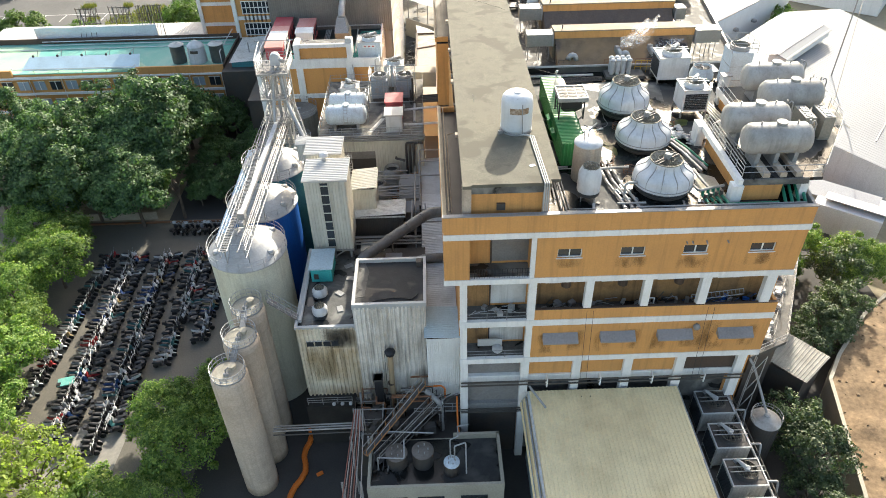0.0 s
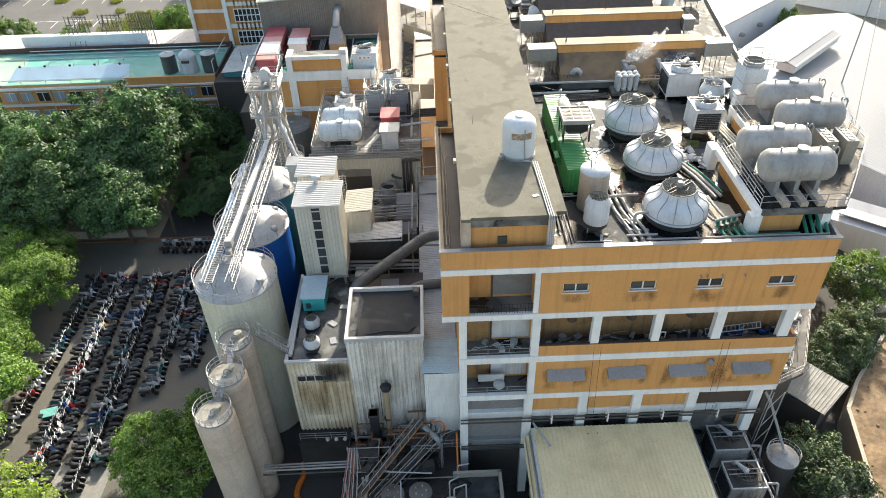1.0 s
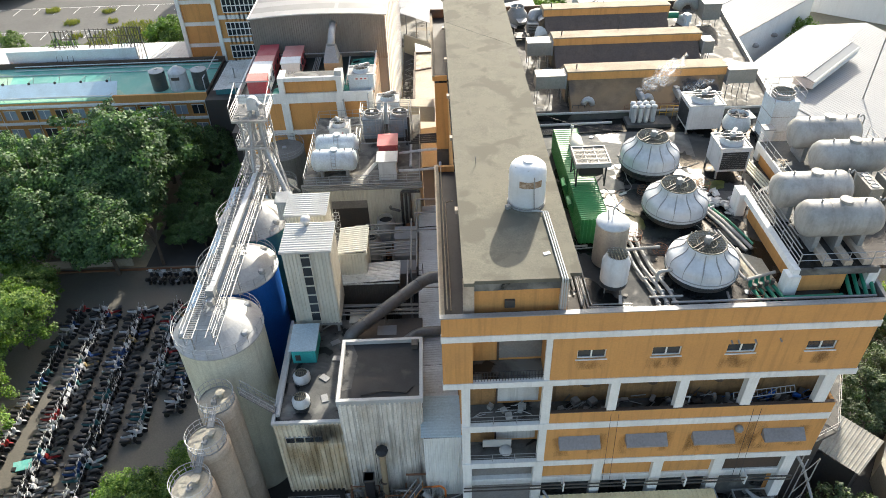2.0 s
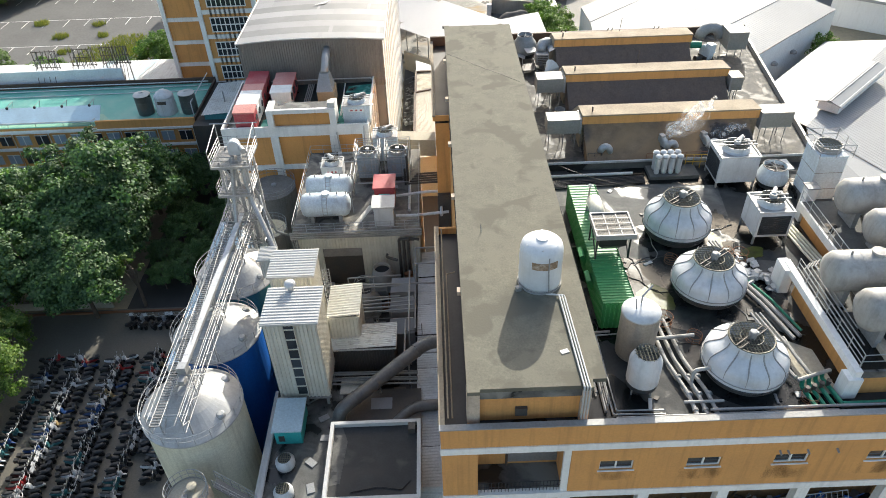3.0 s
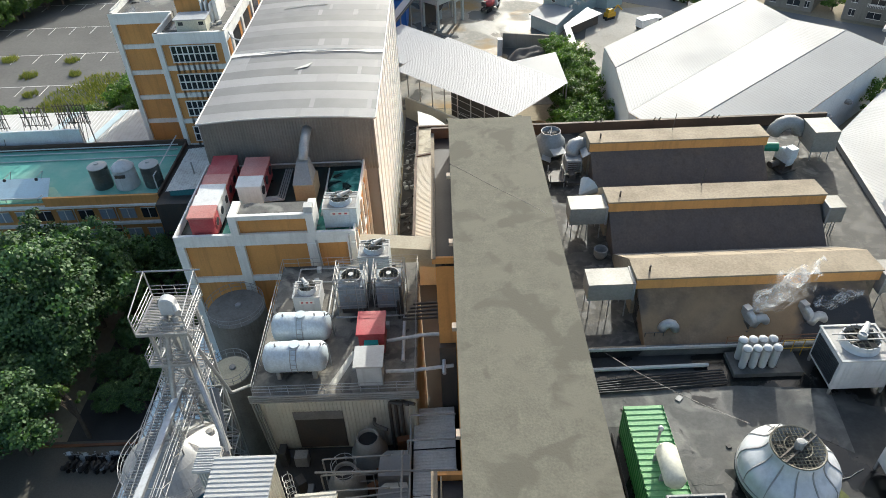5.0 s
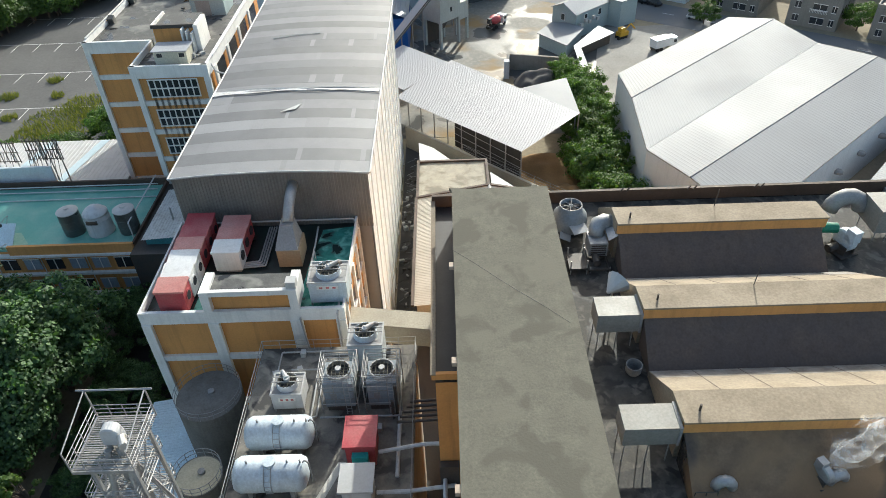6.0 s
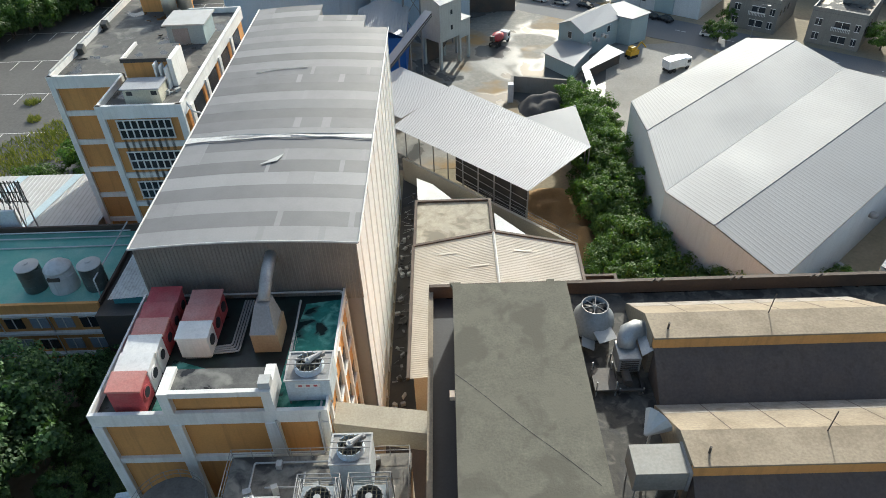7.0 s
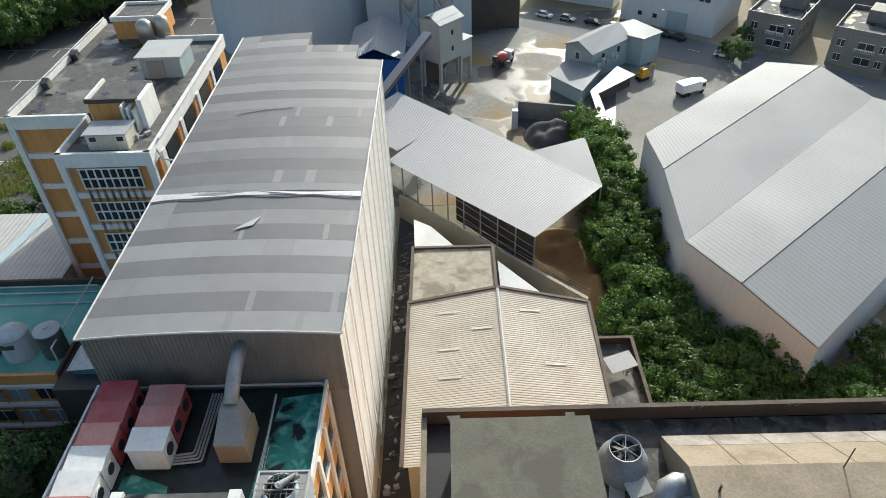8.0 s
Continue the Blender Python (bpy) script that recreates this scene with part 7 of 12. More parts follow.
pipes("wall_pipes", "bright pipes fixed along the low roof wall", [[(9.9, 27.9, 28.98 + 0.1 * k), (34.2, 27.85, 28.98 + 0.1 * k)] for k in range(2)], STEEL, 0.08)
pipes("wall_pipes", "pale pipes along the roof edge", [[(9.9, 26.8, DECK + 0.2), (17.6, 26.9, DECK + 0.2)]], SHEET_ROOF, 0.13)
railing("front_rail", [(10.0, 1.3, DECK), (10.0, 7.4, DECK)], 0.9, DULL, "low dark steel rail on the roof", rails=2)
railing("yellow_rail", [(22.4, 27.6, DECK), (24.4, 27.6, DECK)], 1.4, YELLOWMETAL, "yellow steel stile over the low wall", rails=2, step=0.7)
railing("wall_rail", [(19.0, 28.1, 28.9), (26.0, 28.1, 28.9)], 0.7, RUST, "rusty rail on the low roof wall", rails=2, step=1.2)

# duct boxes at the monitor ends, blowers and smoke fans
DUCT = paint("dusty_duct_sheet", (0.255, 0.247, 0.222), 0.55, 0.1, wear=(0.24, 0.22, 0.19), amount=0.6, scale=0.8)


def duct_box(x0, x1, y0, y1, z0, z1, label="galvanised duct box on thin legs", flange=True):
    d = thing("duct_box", label, "duct", ((x0 + x1) / 2, y0, DECK), "duct boxes")
    part("body", box(x0, x1, y0, y1, z0, z1), DUCT, d)
    if flange:
        s = x1 if x0 < 20 else x0
        part("flange", box(s - 0.08, s + 0.08, y0 - 0.06, y1 + 0.06, z0 - 0.06, z1 + 0.06), DULL, d)
    for x in (x0 + 0.2, (x0 + x1) / 2, x1 - 0.4):
        for y in (y0 + 0.15, y1 - 0.15):
            part("leg", rod((x, y, DECK), (x, y, z0), 0.04, seg=5), DULL, d)
    return d


duct_box(10.6, 13.65, 31.6, 33.3, 29.9, 31.3)
duct_box(30.1, 33.0, 31.3, 33.0, 29.9, 31.4)
duct_box(10.8, 13.6, 40.4, 42.2, 29.7, 31.2)
duct_box(30.25, 31.5, 39.6, 41.2, 29.6, 31.0)
duct_box(33.8, 36.0, 50.4, 53.0, 29.2, 31.2, "large galvanised duct end at the roof corner", False)


def blower(x, y, z, r, rz, label, mat=STEEL):
    bl = thing("blower", label, "blower", (x, y, z), "roof blowers")
    M = pose(x, y, z, 0, 0, rz)
    b = lathe([(0.0, -r * 0.4), (r * 0.85, -r * 0.4), (r, -r * 0.3), (r, r * 0.3), (r * 0.85, r * 0.4), (0, r * 0.4)], (0, 0, 0), seg=24)
    bmesh.ops.transform(b, matrix=M @ pose(0, 0, r * 1.3, 0, 90, 0), verts=b.verts)
    part("scroll", b, mat, bl, smooth=False)
    part("outlet", obox(M @ Vector((0, r * 0.6, r * 2.1)), (r * 0.8, r * 0.9, r * 1.1), rz), mat, bl)
    part("base", obox(M @ Vector((0, 0, 0.1)), (r * 1.8, r * 2.0, 0.12), rz), DARKMETAL, bl)
    for s in (-1, 1):
        part("strut", obox(M @ Vector((s * r * 0.5, 0, r * 0.5)), (0.08, r * 1.6, r), rz), DARKMETAL, bl)
    part("motor", rod(M @ Vector((r * 0.6, -0.1, r * 0.7)), M @ Vector((r * 1.5, -0.1, r * 0.7)), r * 0.35, seg=12), DARKMETAL, bl)
    return bl


blower(20.9, 29.7, 28.9, 0.55, 20, "grey steam extraction blower on a stained slope")
blower(24.7, 29.9, 28.9, 0.55, 20, "grey steam extraction blower on a stained slope")
for x in (21.7, 25.5):
    b = bmesh.new()
    sweep([Vector((x + 0.45 * math.cos(a) - 0.1, 29.6 + 0.1 * math.cos(a), 29.1 + 0.6 * math.sin(a))) for a in (0, 0.5, 1.0, 1.5, 2.0, 2.5, 3.0)], [0.3] * 7, 14, b)
    tagged(part("elbow_duct", b, STEEL, smooth=True), "bright curved steel elbow duct", "duct")
b = bmesh.new()
sweep([Vector((15.6 + 0.45 * math.cos(a), 29.4, 29.1 + 0.6 * math.sin(a))) for a in (0, 0.5, 1.0, 1.5, 2.0, 2.5, 3.0)], [0.3] * 7, 14, b)
tagged(part("elbow_duct", b, STEEL, smooth=True), "bright curved steel elbow duct", "duct")
railing("fan_stand", [(14.0, 29.0, 28.6), (15.2, 29.0, 28.6)], 0.7, DARKMETAL, "small dark steel fan frame", rails=2, step=0.6)
bw = thing("elbow_blower", "galvanised elbow duct over a louvred fan box on a steel frame", "blower", (12.8, 49.8, DECK))
part("elbow", sweep([Vector((13.9, 51.3, 30.35)), Vector((13.3, 51.3, 30.5)), Vector((12.85, 51.1, 30.45)), Vector((12.65, 50.7, 30.2)), Vector((12.6, 50.4, 29.8))], [0.62, 0.62, 0.6, 0.58, 0.56], 18), STEEL, bw, "bright galvanised elbow", smooth=True)
part("elbow_flange", rod((13.8, 51.3, 30.35), (13.95, 51.3, 30.35), 0.72, seg=20), DULL, bw)
part("fan_box", box(11.95, 13.35, 49.3, 50.9, DECK + 0.55, DECK + 1.75, bevel=0.05), STEEL, bw, "pale louvred fan box")
for k in range(5):
    part("louvre", box(12.1, 13.2, 49.24, 49.32, DECK + 0.7 + 0.2 * k, DECK + 0.78 + 0.2 * k), DARKMETAL, bw)
part("hood", slab([(13.3, 49.2, 30.3), (14.0, 49.4, 30.6), (14.0, 50.6, 30.6), (13.3, 50.8, 30.3)], 0.05), STEEL, bw)
part("motor", rod((12.4, 48.2, DECK + 0.75), (12.4, 49.1, DECK + 0.75), 0.27, seg=14), DARKMETAL, bw)
part("base_beam", box(11.8, 13.4, 47.9, 48.1, DECK + 0.3, DECK + 0.42), DARKMETAL, bw)
for x in (11.85, 13.3):
    part("skid", box(x, x + 0.1, 47.9, 51.0, DECK + 0.2, DECK + 0.32), DARKMETAL, bw)
    for y in (48.0, 50.9):
        part("leg", rod((x + 0.05, y, DECK), (x + 0.05, y, DECK + 0.55), 0.05, seg=5), DULL, bw)
blower(31.2, 49.6, DECK, 0.9, 200, "blower with a green inlet at the roof corner", TANK_PALE)
b = bmesh.new()
rod((29.4, 50.2, 30.1), (30.6, 50.1, 30.1), 0.4, b, 14)
tagged(part("green_inlet", b, GREENPIPE), "green flexible inlet sleeve", "duct")
b = bmesh.new()
sweep([Vector((31.4 + 1.2 * (1 - math.cos(a)), 53.0, 29.7 + 1.2 * math.sin(a))) for a in (0, 0.45, 0.9, 1.35, 1.8, 2.25, 2.7, 3.14)], [0.62] * 8, 14, b)
tagged(part("bent_duct", b, DULL, smooth=True), "thick dark bent duct at the roof corner", "duct")
bowl = tagged(part("steel_bowl", lathe([(0.35, 0), (0.5, 0.25), (0.52, 0.8), (0.47, 0.8), (0.4, 0.2)], (12.9, 38.2, DECK + 0.02), seg=24, close=False), DULL), "round grey drum standing open on the roof", "drum")
b = bmesh.new()
rod((12.0, 43.2, 30.6), (12.9, 44.0, 30.9), 0.1, b, 10, 0.9)
rod((12.4, 43.5, DECK), (12.4, 43.5, 30.7), 0.08, b, 6)
tagged(part("white_cowl", b, SHEET_ROOF), "white conical cowl beside a duct box", "cowl")
part_c = bmesh.new()
for k in range(3):
    for s in (0, 0.5):
        x = 15.9 + k * 5.6 + s
        rod((x, 57.0, 29.3), (x + 0.15, 56.8, 29.8), 0.06, part_c, 5)
tagged(part("parapet_hooks", part_c, DARKMETAL), "dark bent hooks on the rear parapet", "hooks", kind="stuff")
frames = thing("box_units", "small galvanised frames with white panels at the roof edge", "unit", (11.2, 48, DECK))
part("tray", box(10.3, 11.7, 47.8, 49.6, DECK + 0.5, DECK + 0.65), DARKMETAL, frames)
for x in (10.4, 11.6):
    for y in (47.9, 49.5):
        part("leg", rod((x, y, DECK), (x, y, DECK + 1.3), 0.05, seg=5), STEEL, frames)
part("panel", obox((11.6, 51.8, DECK + 1.3), (1.3, 0.9, 0.06), 20, rx=15), SHEET_ROOF, frames)
part("panel", obox((10.6, 52.0, DECK + 0.6), (0.9, 1.3, 0.06), -12, ry=20), SHEET_ROOF, frames)
# steam drifting from the blowers
def vapour(name, density, low):
    m = bpy.data.materials.new(name)
    m.use_nodes = True
    nd, ln = m.node_tree.nodes, m.node_tree.links
    nd.remove(nd["Principled BSDF"])
    geo, ns, mr, clear, white, thin, both, mix_ = (nd.new(k) for k in ("ShaderNodeNewGeometry", "ShaderNodeTexNoise", "ShaderNodeMapRange", "ShaderNodeBsdfTransparent", "ShaderNodeBsdfDiffuse", "ShaderNodeBsdfTranslucent", "ShaderNodeMixShader", "ShaderNodeMixShader"))
    white.inputs["Color"].default_value = thin.inputs["Color"].default_value = (0.95, 0.95, 0.95, 1)
    ns.inputs["Scale"].default_value, ns.inputs["Detail"].default_value = 1.5, 5
    mr.inputs["From Min"].default_value, mr.inputs["From Max"].default_value = low, low + 0.32
    mr.inputs["To Max"].default_value = density
    ln.new(geo.outputs["Position"], ns.inputs["Vector"])
    ln.new(ns.outputs[0], mr.inputs["Value"])
    ln.new(white.outputs[0], both.inputs[1])
    ln.new(thin.outputs[0], both.inputs[2])
    ln.new(mr.outputs[0], mix_.inputs[0])
    ln.new(clear.outputs[0], mix_.inputs[1])
    ln.new(both.outputs[0], mix_.inputs[2])
    ln.new(mix_.outputs[0], nd["Material Output"].inputs["Surface"])
    return m


STEAM, STEAM_CORE = vapour("thin_white_steam", 0.3, 0.42), vapour("white_steam", 0.42, 0.36)
for p0, p1, size in (((21.2, 30.0, 30.2), (25.4, 31.0, 33.0), 1.0), ((25.2, 30.2, 30.0), (28.6, 30.8, 30.7), 0.5)):
    plume = thing("steam_plume", "white steam drifting from a roof blower", "steam", p0, kind="stuff")
    for name, mat_, wide in (("veil", STEAM, 1.0), ("core", STEAM_CORE, 0.55)):
        line_ = [Vector(p0).lerp(Vector(p1), k / 24) + Vector((0, 0, 0.18 * math.sin(k * 0.55))) for k in range(25)]
        b = bmesh.new()
        sweep(line_, [size * wide * (0.12 + 0.88 * math.sin(math.pi * min(1.0, 0.08 + k / 26)) ** 0.8) for k in range(25)], 16, b)
        for v in b.verts:
            v.co += Vector((noise.noise(v.co * 1.3), noise.noise(v.co * 1.3 + Vector((7, 0, 0))), noise.noise(v.co * 1.3 + Vector((0, 9, 0))))) * 0.55 * size
        part(name, b, mat_, plume, smooth=True)
# cables over the roof
b = bmesh.new()
sweep([Vector((1.7 + 7.2 * k / 12, 47.3 - 7.6 * k / 12 + 0.05 * math.sin(k * 0.8), 31.41)) for k in range(13)], [0.012] * 13, 4, b)
tagged(part("roof_cable", b, BLACK), "thin black cable lying across the grey roof", "cable")
# gutter pipes along the dark channel
pipes("channel_pipes", "pale pipes along the dark roof channel", [[(0.5, 0.8, 28.85), (0.5, 19.2, 28.85)], [(0.75, 1.0, 28.6), (0.75, 14.0, 28.6), (1.4, 14.2, 28.6)]], BEIGE, 0.05)

# wire cages, hoses and scraps between the towers
for x, y, r, h in ((15.2, 8.3, 0.6, 0.9), (17.6, 14.9, 0.45, 0.5), (22.6, 14.6, 0.55, 1.0), (21.9, 15.3, 0.35, 0.7), (22.3, 1.7, 0.5, 0.4), (16.9, 6.9, 0.5, 0.5)):
    c = thing("wire_cage", "rusty round wire cage standing on the roof", "cage", (x, y, DECK), "wire cages")
    for z in (0.05, 0.5 * h, h):
        part("ring", hoop(x, y, DECK + z, r, 0.022, 20), RUST, c)
    for k in range(6):
        a = k * math.pi / 3
        part("upright", rod((x + r * math.cos(a), y + r * math.sin(a), DECK), (x + r * math.cos(a), y + r * math.sin(a), DECK + h), 0.018, seg=4), RUST, c)
rq = random.Random(21)
for k in range(26):
    x, y = rq.uniform(10.2, 24.5), rq.choice((rq.uniform(1.2, 2.2), rq.uniform(7.4, 9.2), rq.uniform(14.3, 16.2), rq.uniform(20.8, 24.6)))
    tagged(part("roof_scrap", obox((x, y, DECK + 0.05), (rq.uniform(0.2, 0.9), rq.uniform(0.15, 0.5), 0.08), rq.uniform(0, 180)), rq.choice((DULL, DARKMETAL, SHEET_ROOF, DARKMETAL, BLACK))), "scrap of metal or board lying on the roof deck", "scrap", "loose roof scraps")
for k in range(9):
    x, y = rq.uniform(10.5, 22), rq.uniform(1.5, 24)
    pts = [Vector((x, y, DECK + 0.05))]
    a = rq.uniform(0, 6.28)
    for i in range(9):
        a += rq.uniform(-0.6, 0.6)
        pts.append(pts[-1] + Vector((0.55 * math.cos(a), 0.55 * math.sin(a), 0)))
    tagged(part("roof_hose", sweep(pts, [0.03] * len(pts), 5), BLACK if k % 3 else DULL), "thin hose or cable snaking over the roof deck", "hose", "loose roof hoses")
pipes("black_hoses", "dark pipes along the container foot", [[(10.5, 8.0, DECK + 0.12), (10.5, 22.0, DECK + 0.12)], [(13.6, 7.9, DECK + 0.1), (13.5, 16.0, DECK + 0.1), (14.6, 17.5, DECK + 0.1)]], BLACK, 0.06)
pipes("channel_pipes", "thin grey pipes running round the small cooler", [[(10.3, 7.4, DECK + 0.15), (10.3, 1.0, DECK + 0.15), (13.4, 0.9, DECK + 0.15)], [(10.55, 7.4, DECK + 0.15), (10.55, 1.25, DECK + 0.15), (13.4, 1.2, DECK + 0.15)], [(10.3, 7.4, DECK + 0.2), (12.0, 7.5, DECK + 0.2)]], STEEL, 0.05)
pipes("water_pipes", "dull pipes joining the towers to the platform side", [[(20.9, 13.6, Z + 0.1), (22.4, 9.6, Z + 0.1), (23.3, 6.4, Z)], [(21.3, 13.9, Z + 0.1), (22.8, 9.8, Z + 0.1), (23.8, 6.6, Z)]], DULL, 0.14)
pipes("green_pipes", "one green pipe beside the grey ones", [[(21.8, 13.2, Z + 0.15), (23.2, 9.9, Z + 0.15), (24.0, 7.0, Z + 0.1)]], GREENPIPE, 0.09)
b = bmesh.new()
sweep([Vector((11.0 + 6.2 * f, 27.9 - 7.6 * f, 28.95 + 2.2 * f - 1.6 * f * (1 - f))) for f in [k / 10 for k in range(11)]], [0.02] * 11, 4, b)
tagged(part("slack_cable", b, BLACK), "slack black cable from the low wall to a cooling tower", "cable")
tagged(part("overhead_cable", sweep([(37.0, 12.5, 31.4), (52, 37, 30.0), (75, 75, 30.5)], [0.035] * 3, 5), BLACK), "long thin overhead cable from the platform corner", "cable")
tagged(part("cable_pole", rod((75, 75, 3.0), (75, 75, 30.6), 0.12, seg=8), DULL), "slim grey pole carrying the overhead cable", "pole")

# ---- west plant: elevator houses, lattice tower, conveyor, tanks ----
def ribbed_house(name, label, x0, x1, y0, y1, z0, z1, wall, roofm, category="elevator house", pitch=0.34, lift=0.0):
    h = thing(name, label, category, ((x0 + x1) / 2, (y0 + y1) / 2, z0))
    part("core", box(x0 + 0.08, x1 - 0.08, y0 + 0.08, y1 - 0.08, z0, z1 - 0.05), DARKMETAL, h)
    part("wall", ribbed((x0, y0, z0), (x1 - x0, 0, 0), (0, 0, z1 - z0), pitch, 0.06), wall, h)
    part("wall", ribbed((x1, y0, z0), (0, y1 - y0, 0), (0, 0, z1 - z0), pitch, 0.06), wall, h)
    part("wall", ribbed((x0, y1, z0), (0, y0 - y1, 0), (0, 0, z1 - z0), pitch, 0.06), wall, h)
    part("wall", ribbed((x1, y1, z0), (x0 - x1, 0, 0), (0, 0, z1 - z0), pitch, 0.06), wall, h)
    part("roof", ribbed((x1 + 0.2, y0 - 0.2, z1 + lift), (0, y1 - y0 + 0.4, 0), (x0 - x1 - 0.4, 0, -lift), pitch, 0.06), roofm, h, "white ribbed roof sheet")
    part("roof_edge", box(x0 - 0.2, x1 + 0.2, y0 - 0.22, y0 - 0.18, z1 - 0.18, z1 + 0.02), roofm, h)
    part("roof_edge", box(x0 - 0.22, x0 - 0.18, y0 - 0.2, y1 + 0.2, z1 - 0.18, z1 + 0.0), roofm, h)
    part("roof_edge", box(x1 + 0.18, x1 + 0.22, y0 - 0.2, y1 + 0.2, z1 - 0.18, z1 + 0.02), roofm, h)
    return h


eh = ribbed_house("elevator_house", "tall cream ribbed elevator house with a window strip", -14.2, -9.9, 15.3, 19.4, 13.8, 23.0, SHEET_CREAM, SHEET_ROOF)
part("window_strip", box(-12.55, -11.75, 15.18, 15.26, 14.2, 22.6), GLASS, eh, "tall strip of dark panes")
for k in range(8):
    part("transom", box(-12.6, -11.7, 15.12, 15.2, 14.2 + 1.15 * k, 14.32 + 1.15 * k), SHEET_CREAM, eh)
for s in (-12.62, -11.72):
    part("jamb", box(s, s + 0.08, 15.1, 15.22, 14.2, 22.6), SHEET_CREAM, eh)
for x in (-13.9, -12.0, -10.2):
    for y in (15.6, 19.1):
        part("leg", box(x - 0.12, x + 0.12, y - 0.12, y + 0.12, 9.2 if y > 17 else 12.4, 13.8), DULL, eh)
part("frame", box(-14.3, -9.8, 15.2, 15.5, 13.55, 13.8), DULL, eh)
for s in (-1, 1):
    part("knee", rod((-12.0, 15.4, 12.7), (-12.0 + s * 1.3, 15.4, 13.6), 0.08, seg=5), DULL, eh)
vent_ball = part("vent", lathe([(0.25, 0), (0.25, 0.4), (0.5, 0.55), (0.45, 0.85), (0, 1.0)], (-12.4, 19.2, 23.0), seg=14), FRP, eh, smooth=True)
e2 = ribbed_house("elevator_house", "cream ribbed elevator house behind the taller one", -14.9, -11.1, 21.9, 25.4, 9.2, 22.3, SHEET_CREAM, SHEET_ROOF)
e3 = ribbed_house("sieve_house", "small cream ribbed house with a pale roof", -10.1, -7.5, 21.1, 25.1, 9.2, 17.9, SHEET_CREAM, SHEET_CREAM, "plant house", lift=0.25)
# open below: dark walls stand in for the shade under both low roofs
e4 = ribbed_house("low_house", "low grey ribbed roof beside the sieve house, dark walls for open shade", -10.3, -4.3, 19.9, 21.05, 9.2, 14.9, DARKMETAL, SHEET, "plant house", 0.25, 0.3)
e5 = ribbed_house("low_house", "low grey ribbed annex roof", -7.45, -4.3, 21.1, 22.6, 9.2, 15.0, DARKMETAL, SHEET, "plant house", 0.25, 0.2)
e6 = ribbed_house("hopper_roof", "small white roof box by the silos", -16.4, -15.2, 25.0, 26.6, 19.5, 21.8, SHEET, SHEET_ROOF, "plant house", 0.2)
part("leg", box(-16.0, -15.6, 25.6, 26.0, 9.2, 19.5), DULL, e6)
# caged ladder on the side
cl = thing("caged_ladder", "galvanised caged ladder on the elevator house", "ladder", (-10.5, 23.5, 14))
b = bmesh.new()
for k in range(11):
    hoop(-10.65, 25.6, 12 + k * 0.75, 0.35, 0.025, 10, bm=b)
for a in range(4):
    rod((-10.65 + 0.35 * math.cos(a * 1.57), 25.6 + 0.35 * math.sin(a * 1.57), 11), (-10.65 + 0.35 * math.cos(a * 1.57), 25.6 + 0.35 * math.sin(a * 1.57), 19.8), 0.025, b, 4)
part("cage", b, STEEL, cl)

# turquoise unit and small coolers on the annex roof
tu = thing("turquoise_unit", "turquoise metal plant unit with a grey lid", "plant unit", (-13.1, 12.8, 12.4))
part("body", box(-14.2, -11.95, 11.3, 14.5, 12.5, 14.3, bevel=0.03), TEAL_PAINT, tu)
part("lid", box(-14.35, -11.8, 11.1, 14.65, 14.3, 14.45), SHEET_BLUE, tu)
part("door", box(-13.2, -12.2, 11.26, 11.3, 12.7, 14.0), TEAL_PAINT, tu)
part("panel", box(-13.9, -13.4, 11.26, 11.3, 12.9, 13.6), DARKMETAL, tu)
for x, y, z in ((-12.75, 6.3, 12.4), (-13.05, 9.1, 12.4)):
    c = thing("roof_fan", "small round white roof cooler with a wire top", "fan", (x, y, z), "roof coolers")
    part("shell", lathe([(0.6, 0.1), (0.78, 0.3), (0.8, 0.9), (0.62, 1.15), (0.55, 1.3)], (x, y, z), seg=24, close=False), FRP, c, smooth=True)
    part("fan_floor", lathe([(0.55, 1.1), (0.55, 1.12)], (x, y, z), seg=18), CT_DARK, c)
    grille(x, y, z + 1.3, 0.55, c, 6)
    part("basin", lathe([(0.7, 0), (0.82, 0.2), (0.82, 0.35)], (x, y, z), seg=24), CT_DARK, c)
pipes("annex_pipe", "thick white pipe along the annex roof edge", [[(-14.7, 14.8, 12.9), (-14.7, 15.2, 13.6), (-12.8, 15.2, 13.6)], [(-14.7, 5.0, 12.75), (-14.7, 14.8, 12.9)]], SHEET_ROOF, 0.22)
pipes("hose", "dark hose lying on the black roof", [[(-7.0, 4.4, 15.78), (-5.0, 4.8, 15.78), (-3.2, 4.5, 15.78), (-2.6, 5.2, 15.78)]], BLACK, 0.05)
tagged(part("roof_box", box(-2.75, -2.2, 9.5, 10.2, 15.72, 16.3), DARKMETAL), "small dark box at the roof corner", "box")

# grey ducts
DUCTGREY = paint("sooty_grey_duct", (0.17, 0.168, 0.162), 0.5, 0.3, wear=(0.09, 0.085, 0.08), amount=0.6, scale=0.9, bump=0.05)
b = bmesh.new()
tube([(-9.3, 13.6, 10.5), (-9.0, 13.9, 13.2), (-8.2, 14.4, 13.7), (-1.6, 20.0, 14.8), (-0.6, 20.4, 14.8), (1.6, 20.4, 14.8)], 0.62, b, 16)
gd = thing("grey_duct", "thick grey round duct slanting into the factory wall", "duct", (-5, 17, 10))
part("duct", b, DUCTGREY, gd, smooth=True)
